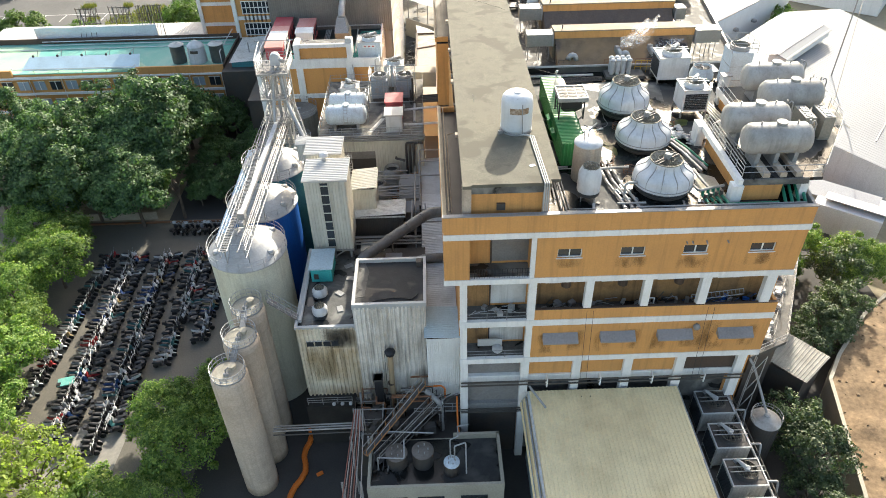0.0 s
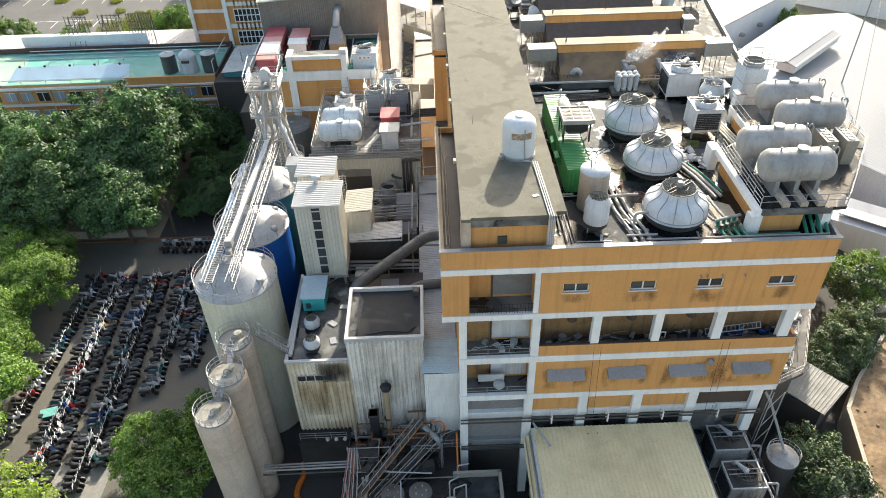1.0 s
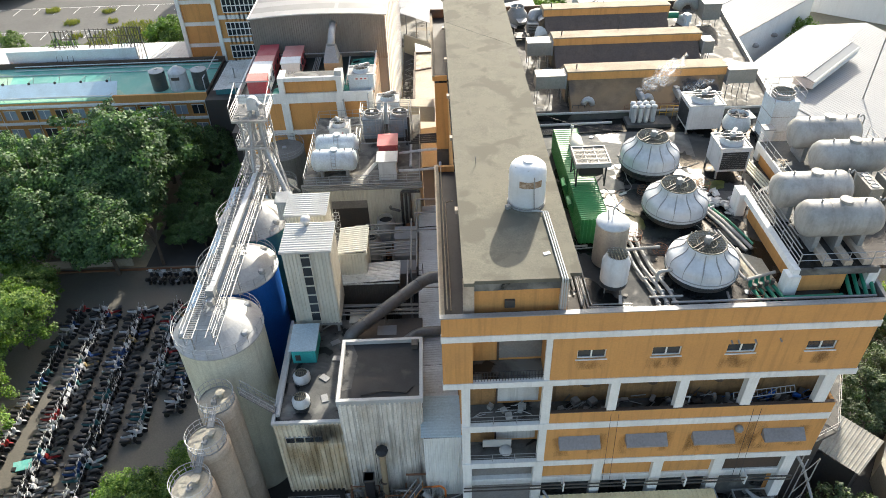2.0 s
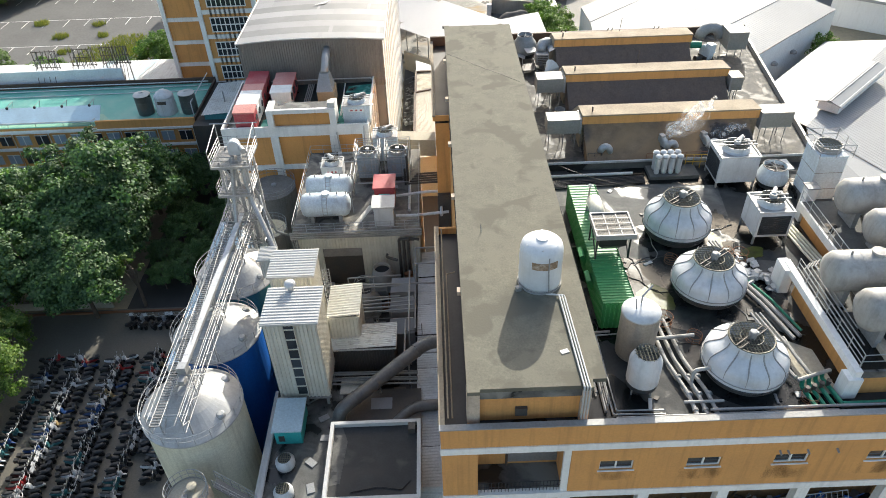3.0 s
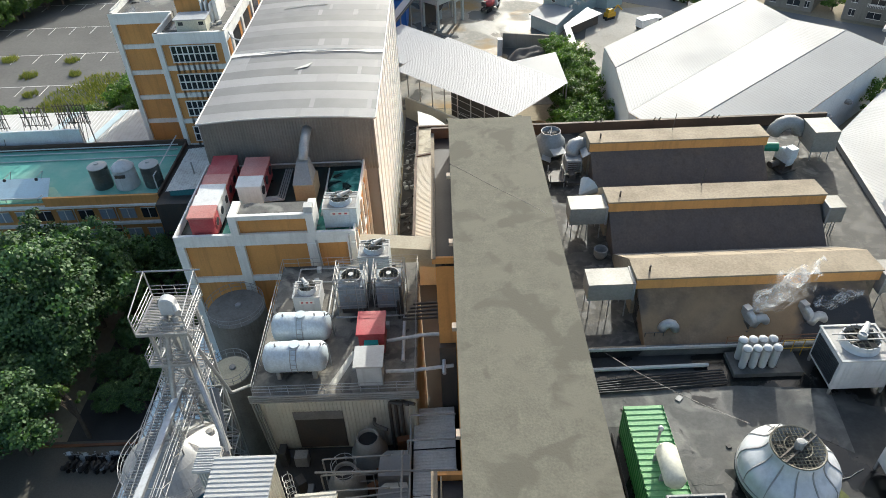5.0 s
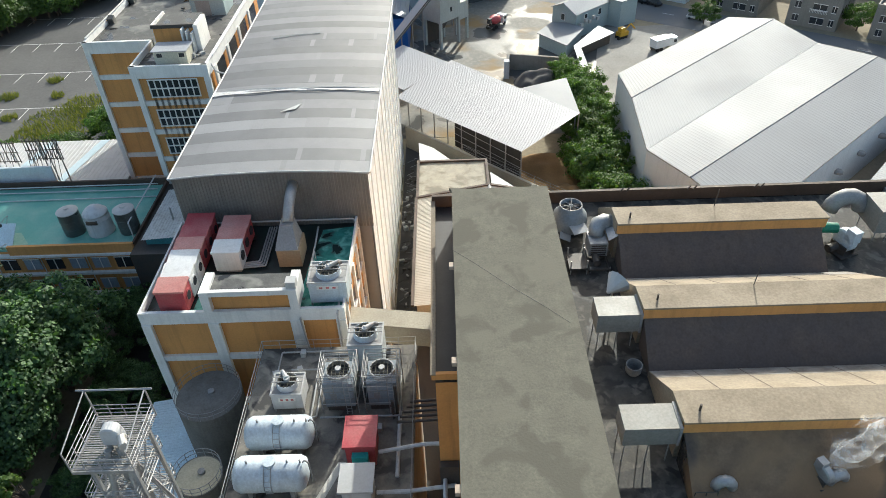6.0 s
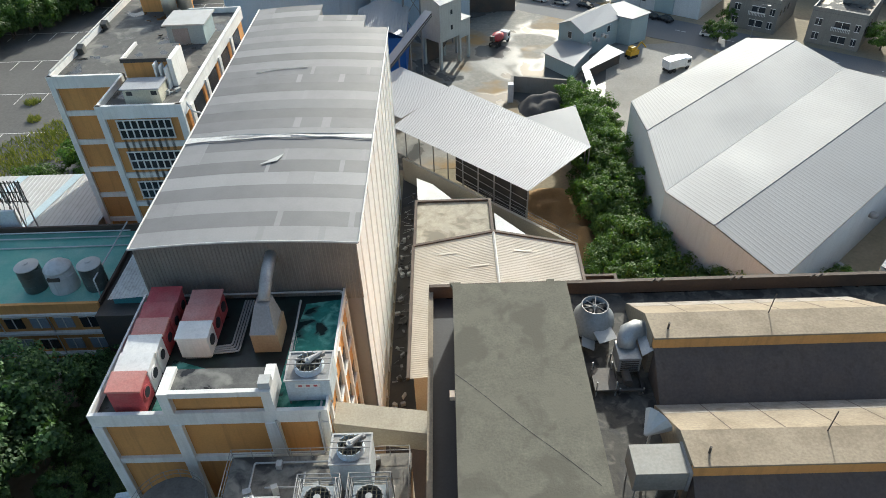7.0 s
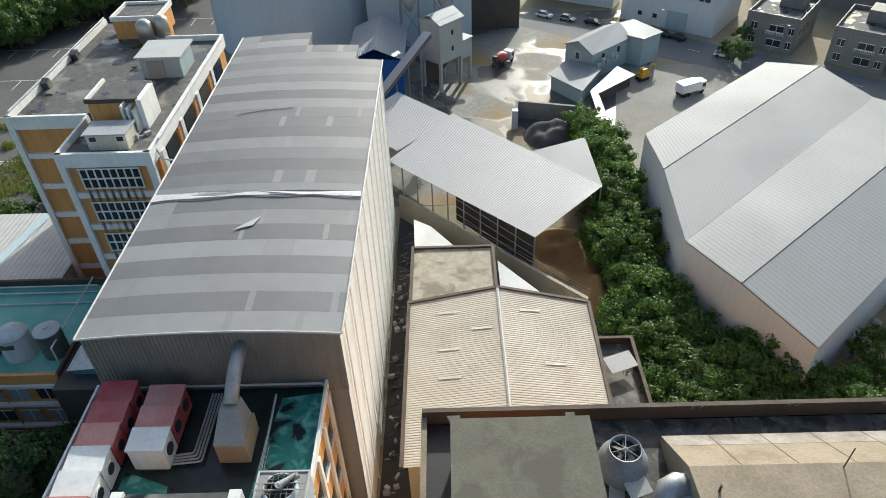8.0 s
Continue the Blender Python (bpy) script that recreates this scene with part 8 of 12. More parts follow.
for f in (0.1, 0.35, 0.65, 0.9):
    p = Vector((-8.2, 14.4, 13.7)).lerp(Vector((-1.6, 20.0, 14.8)), f)
    b = bmesh.new()
    d = (Vector((-1.6, 20.0, 14.8)) - Vector((-8.2, 14.4, 13.7))).normalized()
    rod(p - d * 0.06, p + d * 0.06, 0.68, b, 16)
    part("flange", b, DUCTGREY, gd)
for p in ((-5.6, 16.6), (-3.0, 18.7)):
    part("prop", rod((p[0], p[1], 9.2), (p[0], p[1], 13.9), 0.1, seg=6), DULL, gd)
b = bmesh.new()
tube([(-4.9, 12.3, 10.0), (-4.9, 12.6, 11.8), (-2.5, 14.9, 12.4), (1.6, 15.0, 12.4)], 0.5, b, 14)
gd2 = thing("grey_duct", "shorter grey round duct into the factory wall", "duct", (-4.9, 12.3, 10))
part("duct", b, DUCTGREY, gd2, smooth=True)
cab = thing("duct_cabinet", "dull grey sheet-metal cabinet under the ducts", "cabinet", (-5.5, 16, 9.2))
part("body", box(-6.3, -4.6, 13.2, 15.8, 9.2, 12.0), DULL, cab)
part("cap", slab([(-6.4, 13.1, 12.0), (-4.5, 13.1, 12.0), (-4.5, 15.9, 12.5), (-6.4, 15.9, 12.5)], 0.1), SHEET_GREY, cab)
cab2 = thing("duct_cabinet", "tan sheet-metal box beside the lane roof", "cabinet", (-7.4, 17.5, 9.2))
part("body", box(-9.2, -6.6, 16.6, 18.4, 9.2, 12.4), SILO_CREAM, cab2)
part("lid", box(-9.3, -6.5, 16.5, 18.5, 12.4, 12.5), SHEET_CREAM, cab2)
for k in range(3):
    c = thing("duct_cabinet", "grey folded sheet-metal duct transition", "duct", (-3.7, 24.5 + 3.2 * k, 9.2), "duct transitions")
    y = 24.0 + 3.1 * k
    part("body", slab([(-5.2, y, 12.3), (-2.5, y, 12.3), (-2.6, y + 1.5, 13.0), (-5.0, y + 1.5, 13.0)], 3.0), SHEET_GREY, c)
    part("hood", slab([(-5.0, y + 1.5, 13.0), (-2.6, y + 1.5, 13.0), (-2.8, y + 2.8, 11.8), (-4.6, y + 2.8, 11.8)], 2.4), SHEET, c)
pipes("lane_pipes", "grey pipes standing and running beside the lane roof", [[(-2.4, 23.0, 14.0), (-2.4, 33.5, 14.0), (-2.4, 34.0, 15.2), (1.4, 34.0, 15.2)], [(-3.0, 22.0, 10), (-3.0, 22.0, 14.6), (-3.0, 31.0, 14.6)], [(-2.6, 31.8, 12), (-2.6, 31.8, 14.8), (1.4, 31.8, 14.8)], [(-10.0, 29.5, 14.2), (1.4, 29.3, 14.2)], [(-3.4, 24.5, 13.8), (-3.4, 20.0, 13.8), (1.4, 20.2, 13.5)]], DULL, 0.09)
pipes("cross_pipes", "bundle of dark pipes crossing above the yard", [[(-10.6, 18.9 - 0.35 * k, 12.7 + 0.12 * (k % 2)), (-2.2, 18.7 - 0.35 * k, 12.7 + 0.12 * (k % 2))] for k in range(5)], DULL, 0.09)

# cone-necked coolers in the yard
for x, y, top, lab in ((-6.2, 33.7, 12.9, "grey bottle-shaped cooler with a black mouth"), (-7.9, 30.6, 12.6, "grey bottle-shaped cooler with a railed top")):
    c = thing("yard_cooler", lab, "cooler", (x, y, 9.2), "yard coolers")
    part("shell", lathe([(1.55, 0), (1.6, 0.4), (1.6, 1.7), (1.2, 2.6), (0.95, top - 9.2), (0.85, top - 9.2), (0.85, top - 9.9)], (x, y, 9.2), seg=32, close=False), DULL, c, smooth=True)
    part("mouth", lathe([(0.86, 0), (0.86, 0.02)], (x, y, top - 0.5), seg=24), BLACK, c)
ring_rail("ring", (-7.9, 30.6, 12.6), 1.05, 1.0, STEEL, "steel guard ring on a yard cooler", posts=8, rails=2)

# brewhouse deck with tanks
dk = thing("plant_deck_building", "cream ribbed plant building with a railed equipment deck", "building", (-8.7, 43, GROUND))
part("body", box(-15.5, -1.9, 35.6, 52.0, GROUND, 16.4), SHEET_CREAM, dk)
PLANT_FLOOR = deck_paint("worn_plant_floor", (0.15, 0.14, 0.122), (0.27, 0.25, 0.21), (0.05, 0.047, 0.043), 0.54, 0.45, 0.6, 0.5)
part("roof", box(-15.7, -1.8, 35.3, 52.1, 16.4, 16.8), PLANT_FLOOR, dk, "grey stained deck")
part("wall", ribbed((-15.5, 35.5, 9.2), (2.7, 0, 0), (0, 0, 7.3), 0.34, 0.06), SHEET_CREAM, dk)
part("wall", ribbed((-8.3, 35.5, 9.2), (6.4, 0, 0), (0, 0, 7.3), 0.34, 0.06), SHEET_CREAM, dk)
part("wall", ribbed((-12.8, 35.5, 14.3), (4.5, 0, 0), (0, 0, 2.2), 0.34, 0.06), SHEET_CREAM, dk)
# no opening behind; dark panel gives the shade inside the door
part("doorway", box(-12.7, -8.4, 35.52, 35.58, 9.2, 14.3), DARKMETAL, dk, "doorway closed by a dark panel for its inner shade")
part("shutter", ribbed((-12.7, 35.4, 13.3), (0, 0, 1.1), (4.3, 0, 0), 0.14, 0.03), SHUTTER, dk)
railing("deck_railing", [(-15.6, 35.4, 16.8), (-1.9, 35.4, 16.8), (-1.9, 52.0, 16.8)], 1.1, STEEL, "galvanised railing round the equipment deck", rails=3, step=1.6)
railing("deck_railing", [(-15.6, 35.4, 16.8), (-15.6, 52.0, 16.8), (-1.9, 52.0, 16.8)], 1.1, STEEL, "galvanised railing along the deck side", rails=2, step=1.6)
pipes("deck_pipes", "pipe bundle along the deck edge", [[(-15.9, 35.1, 16.2 + 0.25 * k), (-1.6, 35.05, 16.2 + 0.25 * k)] for k in range(4)] + [[(-15.8 + 0.25 * k, 35.2, 16.0), (-15.2 + 0.25 * k, 34.9, 9.4)] for k in range(3)], DULL, 0.09)
hor_tank(-14.8, -9.3, 38.0, 18.6, 1.32, "pale blue horizontal tank on the equipment deck", TANK_PALE, 2, 16.8, "pale horizontal tanks")
hor_tank(-14.7, -9.4, 41.6, 18.6, 1.3, "pale blue horizontal tank on the equipment deck", TANK_PALE, 2, 16.8, "pale horizontal tanks")
b = bmesh.new()
for y in (38.0, 41.6):
    for s in (-0.25, 0.25):
        pts = [Vector((-12.0 + s, y + 1.42 * math.sin(a), 18.6 + 1.42 * math.cos(a))) for a in (-2.0, -1.5, -1.0, -0.5, 0.0)]
        for p, q in zip(pts, pts[1:]):
            rod(p, q, 0.03, b, 4)
    for a in (-1.9, -1.6, -1.3, -1.0, -0.7, -0.4, -0.1):
        rod((-12.25, y + 1.42 * math.sin(a), 18.6 + 1.42 * math.cos(a)), (-11.75, y + 1.42 * math.sin(a), 18.6 + 1.42 * math.cos(a)), 0.025, b, 4)
tagged(part("tank_ladders", b, STEEL), "steel ladders curving over the pale tanks", "ladder", kind="stuff")
rbx = thing("red_unit", "red metal unit with a faded lid", "plant unit", (-5.7, 40.8, 16.8))
part("body", box(-6.8, -4.6, 39.6, 42.1, 16.9, 19.3, bevel=0.04), RED, rbx)
part("lid", box(-6.95, -4.45, 39.4, 42.3, 19.3, 19.5), RED, rbx)
part("front", box(-6.3, -5.1, 39.1, 39.6, 17.2, 18.6), TEAL_PAINT, rbx)
wbx = thing("white_unit", "white ribbed metal cabinet on the deck", "cabinet", (-5.7, 37.0, 16.8))
part("body", box(-6.7, -4.6, 36.0, 37.9, 16.8, 19.3, bevel=0.03), FRP, wbx)
part("lid", box(-6.9, -4.4, 35.7, 38.1, 19.3, 19.5), SHEET_ROOF, wbx)


COOLER_BLUE = paint("blue_grey_cooler_panel", (0.27, 0.31, 0.34), 0.5, wear=(0.17, 0.185, 0.19), amount=0.6, scale=0.8, streak=0.3)


def panel_tank(x0, x1, y0, y1, z0, z1, label):
    c = thing("panel_cooler", label, "cooler", ((x0 + x1) / 2, y0, z0), "panel coolers")
    part("body", box(x0, x1, y0, y1, z0 + 0.6, z1), COOLER_BLUE, c)
    n = 3
    for k in range(1, n):
        part("seam", box(x0 - 0.02, x1 + 0.02, y0 - 0.03, y0, z0 + 0.6 + (z1 - z0 - 0.6) * k / n - 0.03, z0 + 0.6 + (z1 - z0 - 0.6) * k / n + 0.03), DULL, c)
        part("seam", box(x0 + (x1 - x0) * k / n - 0.03, x0 + (x1 - x0) * k / n + 0.03, y0 - 0.03, y0, z0 + 0.6, z1), DULL, c)
    part("base", box(x0 + 0.1, x1 - 0.1, y0 + 0.1, y1 - 0.1, z0, z0 + 0.6), DARKMETAL, c)
    r = (x1 - x0) * 0.42
    cx, cy = (x0 + x1) / 2, (y0 + y1) / 2
    part("cowl", lathe([(r, 0), (r, 0.45), (r * 0.9, 0.45), (r * 0.9, 0.05)], (cx, cy, z1), seg=24, close=False), STEEL, c)
    part("fan_floor", lathe([(r * 0.9, 0.06), (r * 0.9, 0.08)], (cx, cy, z1), seg=20), BLACK, c)
    grille(cx, cy, z1 + 0.45, r * 0.95, c, 6)
    part("hub", lathe([(0.25, 0), (0.25, 0.3)], (cx, cy, z1 + 0.3), seg=12), STEEL, c)
    railing("rail", [(x0, y0, z1), (x1, y0, z1), (x1, y1, z1), (x0, y1, z1), (x0, y0, z1)], 1.0, STEEL, "", rails=2, step=1.2, parent=c)
    # steel cage with a ladder round the cooler
    for x in (x0 - 0.25, x1 + 0.25):
        for y in (y0 - 0.25, y1 + 0.25):
            part("cage_post", rod((x, y, z0), (x, y, z1 + 1.1), 0.05, seg=5), STEEL, c)
    for z in (z0 + 1.2, z1 - 0.1, z1 + 0.55, z1 + 1.1):
        for y in (y0 - 0.25, y1 + 0.25):
            part("cage_bar", rod((x0 - 0.25, y, z), (x1 + 0.25, y, z), 0.035, seg=5), STEEL, c)
        for x in (x0 - 0.25, x1 + 0.25):
            part("cage_bar", rod((x, y0 - 0.25, z), (x, y1 + 0.25, z), 0.035, seg=5), STEEL, c)
    b = bmesh.new()
    for x in (x1 - 0.7, x1 - 0.3):
        rod((x, y0 - 0.3, z0), (x, y0 - 0.3, z1 + 1.1), 0.03, b, 5)
    for k in range(12):
        z = z0 + 0.3 + 0.35 * k
        rod((x1 - 0.7, y0 - 0.3, z), (x1 - 0.3, y0 - 0.3, z), 0.02, b, 4)
    part("ladder", b, STEEL, c)
    part("access_door", box(x0 + 0.5, x0 + 1.0, y0 - 0.04, y0, z0 + 1.5, z0 + 2.2), DULL, c)
    return c


panel_tank(-9.0, -6.6, 44.9, 47.3, 16.8, 20.1, "blue-grey panelled square cooler with railed fan top")
panel_tank(-5.5, -3.1, 44.9, 47.3, 16.8, 20.1, "blue-grey panelled square cooler with railed fan top")
square_chiller(-5.9, 50.0, 16.8, 2.9, 2.6, 3.6, "pale square cooler with a big belt-driven fan", TANK_PALE, "n", 40, group="deck coolers")
square_chiller(-12.1, 46.1, 16.8, 2.5, 2.3, 2.1, "small white square cooler with a maker's plate", FRP, "n", 120, True, 0.4, "deck coolers")
pipes("deck_pipes", "white insulated pipes on the deck", [[(-4.4, 37.0, 17.4), (-2.2, 37.0, 17.4), (1.4, 37.4, 17.4)], [(-4.4, 40.0, 18.0), (-1.0, 40.6, 18.0), (1.5, 40.6, 18.0)], [(-3.0, 38.5, 17.0), (-3.0, 44.5, 17.0)], [(0.6, 36.0, 18.0), (0.6, 40.2, 18.0)]], FRP, 0.16)
pipes("deck_pipes", "dark pipes between the deck and the factory", [[(-3.2 + 0.25 * k, 43.0 + 0.5 * k, 17.6), (1.4, 43.2 + 0.5 * k, 17.6)] for k in range(5)] + [[(-3.2, 44.2, 16.8), (-3.2, 44.2, 20.6)], [(-3.5, 44.0, 16.8), (-3.5, 44.0, 19.0)]], DARKMETAL, 0.12)
pipes("deck_pipes", "steel pipes winding between the deck coolers", [[(-14.9, 43.8, 17.2), (-10.2, 43.8, 17.2), (-10.2, 48.5, 17.2)], [(-14.9, 44.2, 17.0), (-9.8, 44.2, 17.0), (-9.8, 50.5, 17.0)], [(-9.4, 43.9, 17.3), (-3.0, 43.9, 17.3), (-3.0, 49.0, 17.3)], [(-12.6, 49.2, 17.1), (-8.6, 49.2, 17.1), (-8.6, 48.0, 18.6)], [(-13.8, 47.6, 17.0), (-13.8, 51.4, 17.0), (-7.8, 51.4, 17.0)]], STEEL, 0.08)
clutter_rng = random.Random(17)
for k in range(10):
    x, y = clutter_rng.uniform(-14.6, -3.2), clutter_rng.choice((42.9, 43.1, 48.9, 50.6, 51.2))
    h = clutter_rng.uniform(0.3, 1.0)
    tagged(part("deck_box", obox((x, y, 16.8 + h / 2), (clutter_rng.uniform(0.3, 0.8), clutter_rng.uniform(0.3, 0.6), h), clutter_rng.choice((0, 0, 20))), clutter_rng.choice((DULL, STEEL, SHEET_ROOF, DARKMETAL))), "small metal box or pump on the equipment deck", "pump box", "deck boxes")
wp = tagged(part("worn_strip", slab([(-9.3, 36.2, 16.815), (-8.6, 36.2, 16.815), (-7.0, 40.0, 16.815), (-7.6, 40.0, 16.815)], 0.012), SHEET_CREAM), "worn pale strip on the equipment deck", "strip", kind="structure")

SANDY = paint("sandy_tank_lid", (0.52, 0.47, 0.34), 0.9, wear=(0.38, 0.34, 0.25), amount=0.5)
# tank concrete taken darker so the colour includes its shade
DUSKY = paint("shade_dark_tank_concrete", (0.2, 0.185, 0.165), 0.9, wear=(0.12, 0.11, 0.095), amount=0.7, scale=0.5, streak=0.3)
# round concrete tanks
for x, y, r, top, mat, lab in ((-20.9, 49.9, 2.95, 13.3, DUSKY, "large round grey concrete tank with a flat lid"), (-19.9, 42.0, 1.95, 12.6, SANDY, "round concrete tank with a sandy lid")):
    t = thing("round_tank", lab, "tank", (x, y, GROUND), "round concrete tanks")
    part("shell", lathe([(r, 0), (r, top - GROUND)], (x, y, GROUND), seg=40), DUSKY, t)
    part("lid", lathe([(r - 0.1, 0), (r * 0.6, 0.12), (0, 0.2)], (x, y, top), seg=40), mat, t)
    part("hatch", lathe([(0.3, 0), (0.3, 0.3), (0, 0.35)], (x + 0.2, y + 0.2, top + 0.1), seg=14), DULL, t)
    ring_rail("rail", (x, y, top), r, 1.0, DULL, "", posts=16, parent=t)

# lattice tower with bucket elevator
lt = thing("lattice_tower", "galvanised lattice tower carrying a bucket elevator", "tower", (-19.6, 35, GROUND))
LX, LY = (-20.85, -18.3), (33.6, 36.5)
for x in LX:
    for y in LY:
        part("leg", box(x - 0.11, x + 0.11, y - 0.11, y + 0.11, GROUND, 27.1), STEEL, lt)
zs = [4 + 3.25 * k for k in range(8)]
for i in range(len(zs) - 1):
    for j in (0, 1):
        p, q, r_ = (i + j) % 2, (i + j + 1) % 2, 0.035 if j else 0.06
        for y in LY:
            part("brace", rod((LX[p], y, zs[i]), (LX[q], y, zs[i + 1]), r_, seg=5), STEEL, lt)
        for x in LX:
            part("brace", rod((x, LY[p], zs[i]), (x, LY[q], zs[i + 1]), r_, seg=5), STEEL, lt)
    for y in LY:
        part("strut", rod((LX[0], y, zs[i]), (LX[1], y, zs[i]), 0.06, seg=5), STEEL, lt)
    for x in LX:
        part("strut", rod((x, LY[0], zs[i]), (x, LY[1], zs[i]), 0.06, seg=5), STEEL, lt)
GRATE = paint("steel_grating", (0.17, 0.172, 0.172), 0.5, 0.4, wear=(0.2, 0.2, 0.2), amount=0.6, scale=8)
for z, x0_, x1_ in ((26.8, LX[0] - 0.7, LX[1] + 0.55), (23.5, LX[0] - 0.7, LX[1]), (20.3, LX[0] - 0.7, LX[1])):
    y0_, y1_ = LY[0] - 0.6, LY[1] + 0.6
    pk = part("plank", box(x0_, x1_, y0_ - 0.05, y0_ + 0.05, z, z + 0.04), DULL, lt)
    for k in range(1, 25):
        again(pk, lt, (0, (y1_ - y0_) * k / 24, 0))
    railing("rail", [(x0_, y0_, z), (x1_, y0_, z), (x1_, y1_, z), (x0_, y1_, z), (x0_, y0_, z)], 1.15, STEEL, "", rails=3, step=1.0, parent=lt)
    part("edge_beam", box(x0_, x1_, y0_ - 0.06, y0_ + 0.04, z - 0.16, z + 0.1), STEEL, lt)
    part("edge_beam", box(x0_ - 0.05, x0_ + 0.05, y0_, y1_, z - 0.16, z + 0.1), STEEL, lt)
# hoist frame over the head platform
for x in (LX[0] - 0.7, LX[1] + 0.55):
    part("hoist_post", rod((x, LY[1] + 0.6, 26.8), (x, LY[1] + 0.6, 29.4), 0.06, seg=5), STEEL, lt)
part("hoist_beam", rod((LX[0] - 1.2, LY[1] + 0.6, 29.4), (LX[1] + 1.0, LY[1] + 0.6, 29.4), 0.07, seg=5), STEEL, lt)
for x in (LX[0] - 0.7, LX[1] + 0.55):
    part("hoist_beam", rod((x, LY[1] + 0.6, 29.4), (x, LY[0] - 0.6, 28.6), 0.05, seg=5), STEEL, lt)
    part("hoist_post", rod((x, LY[0] - 0.6, 26.8), (x, LY[0] - 0.6, 28.6), 0.05, seg=5), STEEL, lt)
for z in (16.9, 13.6, 10.4):
    pk = part("plank", box(LX[0], LX[1], LY[0] - 0.09, LY[0] + 0.09, z, z + 0.05), GRATE, lt)
    for k in range(1, 8):
        again(pk, lt, (0, (LY[1] - LY[0]) * k / 7, 0))
for x in (-19.75, -19.1):
    part("elevator_leg", box(x - 0.17, x + 0.17, 34.6, 35.1, GROUND, 28.0), STEEL, lt)
b = lathe([(0.0, -0.38), (0.5, -0.38), (0.6, -0.3), (0.6, 0.3), (0.5, 0.38), (0, 0.38)], (0, 0, 0), seg=22)
bmesh.ops.transform(b, matrix=pose(-19.4, 34.85, 28.2, 90, 0, 0), verts=b.verts)
hd = part("elevator_head", b, FRP, lt, "grey-white elevator head")
part("head_skirt", box(-20.0, -18.8, 34.5, 35.2, 27.3, 28.2, bevel=0.06), FRP, hd)
part("head_motor", rod((-18.7, 34.5, 28.1), (-18.3, 33.8, 28.1), 0.28, seg=12), STEEL, hd)
part("chute", tube([(-19.0, 34.4, 27.2), (-18.4, 33.2, 22.6), (-15.6, 28.6, 18.8)], 0.24, seg=10), STEEL, lt)
part("chute", tube([(-19.7, 34.2, 27.2), (-20.0, 33.4, 24.0), (-20.1, 32.0, 21.0)], 0.22, seg=10), STEEL, lt)
part("chute", tube([(-18.8, 34.6, 25.6), (-17.4, 35.6, 17.0), (-17.2, 39.5, 13.4)], 0.15), STEEL, lt)
for k in range(9):
    part("chute_rail", rod((-17.6 + k * 0.3, 33.4 - k * 0.7, 22.2 - k * 0.5), (-17.6 + k * 0.3, 33.4 - k * 0.7, 23.2 - k * 0.5), 0.03, seg=4), STEEL, lt)
for q in (0.5, 1.0):
    part("chute_rail", rod((-17.6, 33.4, 22.2 + q), (-15.2, 27.8, 18.2 + q), 0.035, seg=4), STEEL, lt)
part("stair", slab([(-17.9, 33.4, 20.3), (-17.2, 33.4, 20.3), (-15.8, 28.8, 17.0), (-16.5, 28.8, 17.0)], 0.1), GRATE, lt)
for i, z in enumerate((10.4, 13.6, 16.9, 20.3, 23.5)):
    y0_, y1_ = (33.8, 36.2) if i % 2 else (36.2, 33.8)
    for dx in (0.0, 0.6):
        part("stair_string", rod((LX[0] - 0.6 + dx, y0_, z), (LX[0] - 0.6 + dx, y1_, z + 3.2), 0.05, seg=4), STEEL, lt)
        part("stair_rail", rod((LX[0] - 0.6 + dx, y0_, z + 0.95), (LX[0] - 0.6 + dx, y1_, z + 4.1), 0.025, seg=4), STEEL, lt)
    for k in range(9):
        f = (k + 0.5) / 9
        part("stair_tread", obox((LX[0] - 0.3, y0_ + (y1_ - y0_) * f, z + 3.2 * f), (0.6, 0.22, 0.03)), GRATE, lt)

# conveyor gallery over the silos
cv = thing("conveyor_gallery", "long galvanised conveyor with a railed walkway over the silos", "conveyor", (-21.5, 24, 18.6))
CA, CB = Vector((-20.75, 8.2, 19.55)), Vector((-20.1, 34.2, 20.3))
d = (CB - CA).normalized()
side = Vector((-d.y, d.x, 0))
rzc = math.degrees(math.atan2(d.y, d.x))
mid = (CA + CB) / 2
TM = CA.lerp(CB, 0.6)
part("trough", obox(TM + Vector((0, 0, 0.35)), ((CB - CA).length * 0.8, 0.42, 0.4), rzc), STEEL, cv, "narrow grey enclosed trough")
part("trough_lid", obox(TM + Vector((0, 0, 0.58)), ((CB - CA).length * 0.8, 0.52, 0.05), rzc), FRP, cv)
sl = part("tread", obox(CA + side * 0.95, (0.14, 0.8, 0.05), rzc), GRATE, cv)
for k in range(1, 100):
    again(sl, cv, (CB - CA) * k / 100)
for s in (0.6, 1.35, -0.55, -1.2):
    part("stringer", rod(CA + side * s, CB + side * s, 0.05, seg=5), STEEL, cv)
for s in (1.4, -1.25):
    railing("rail", [CA + side * s, CB + side * s], 1.1, STEEL, "", rails=2, step=1.7, parent=cv)
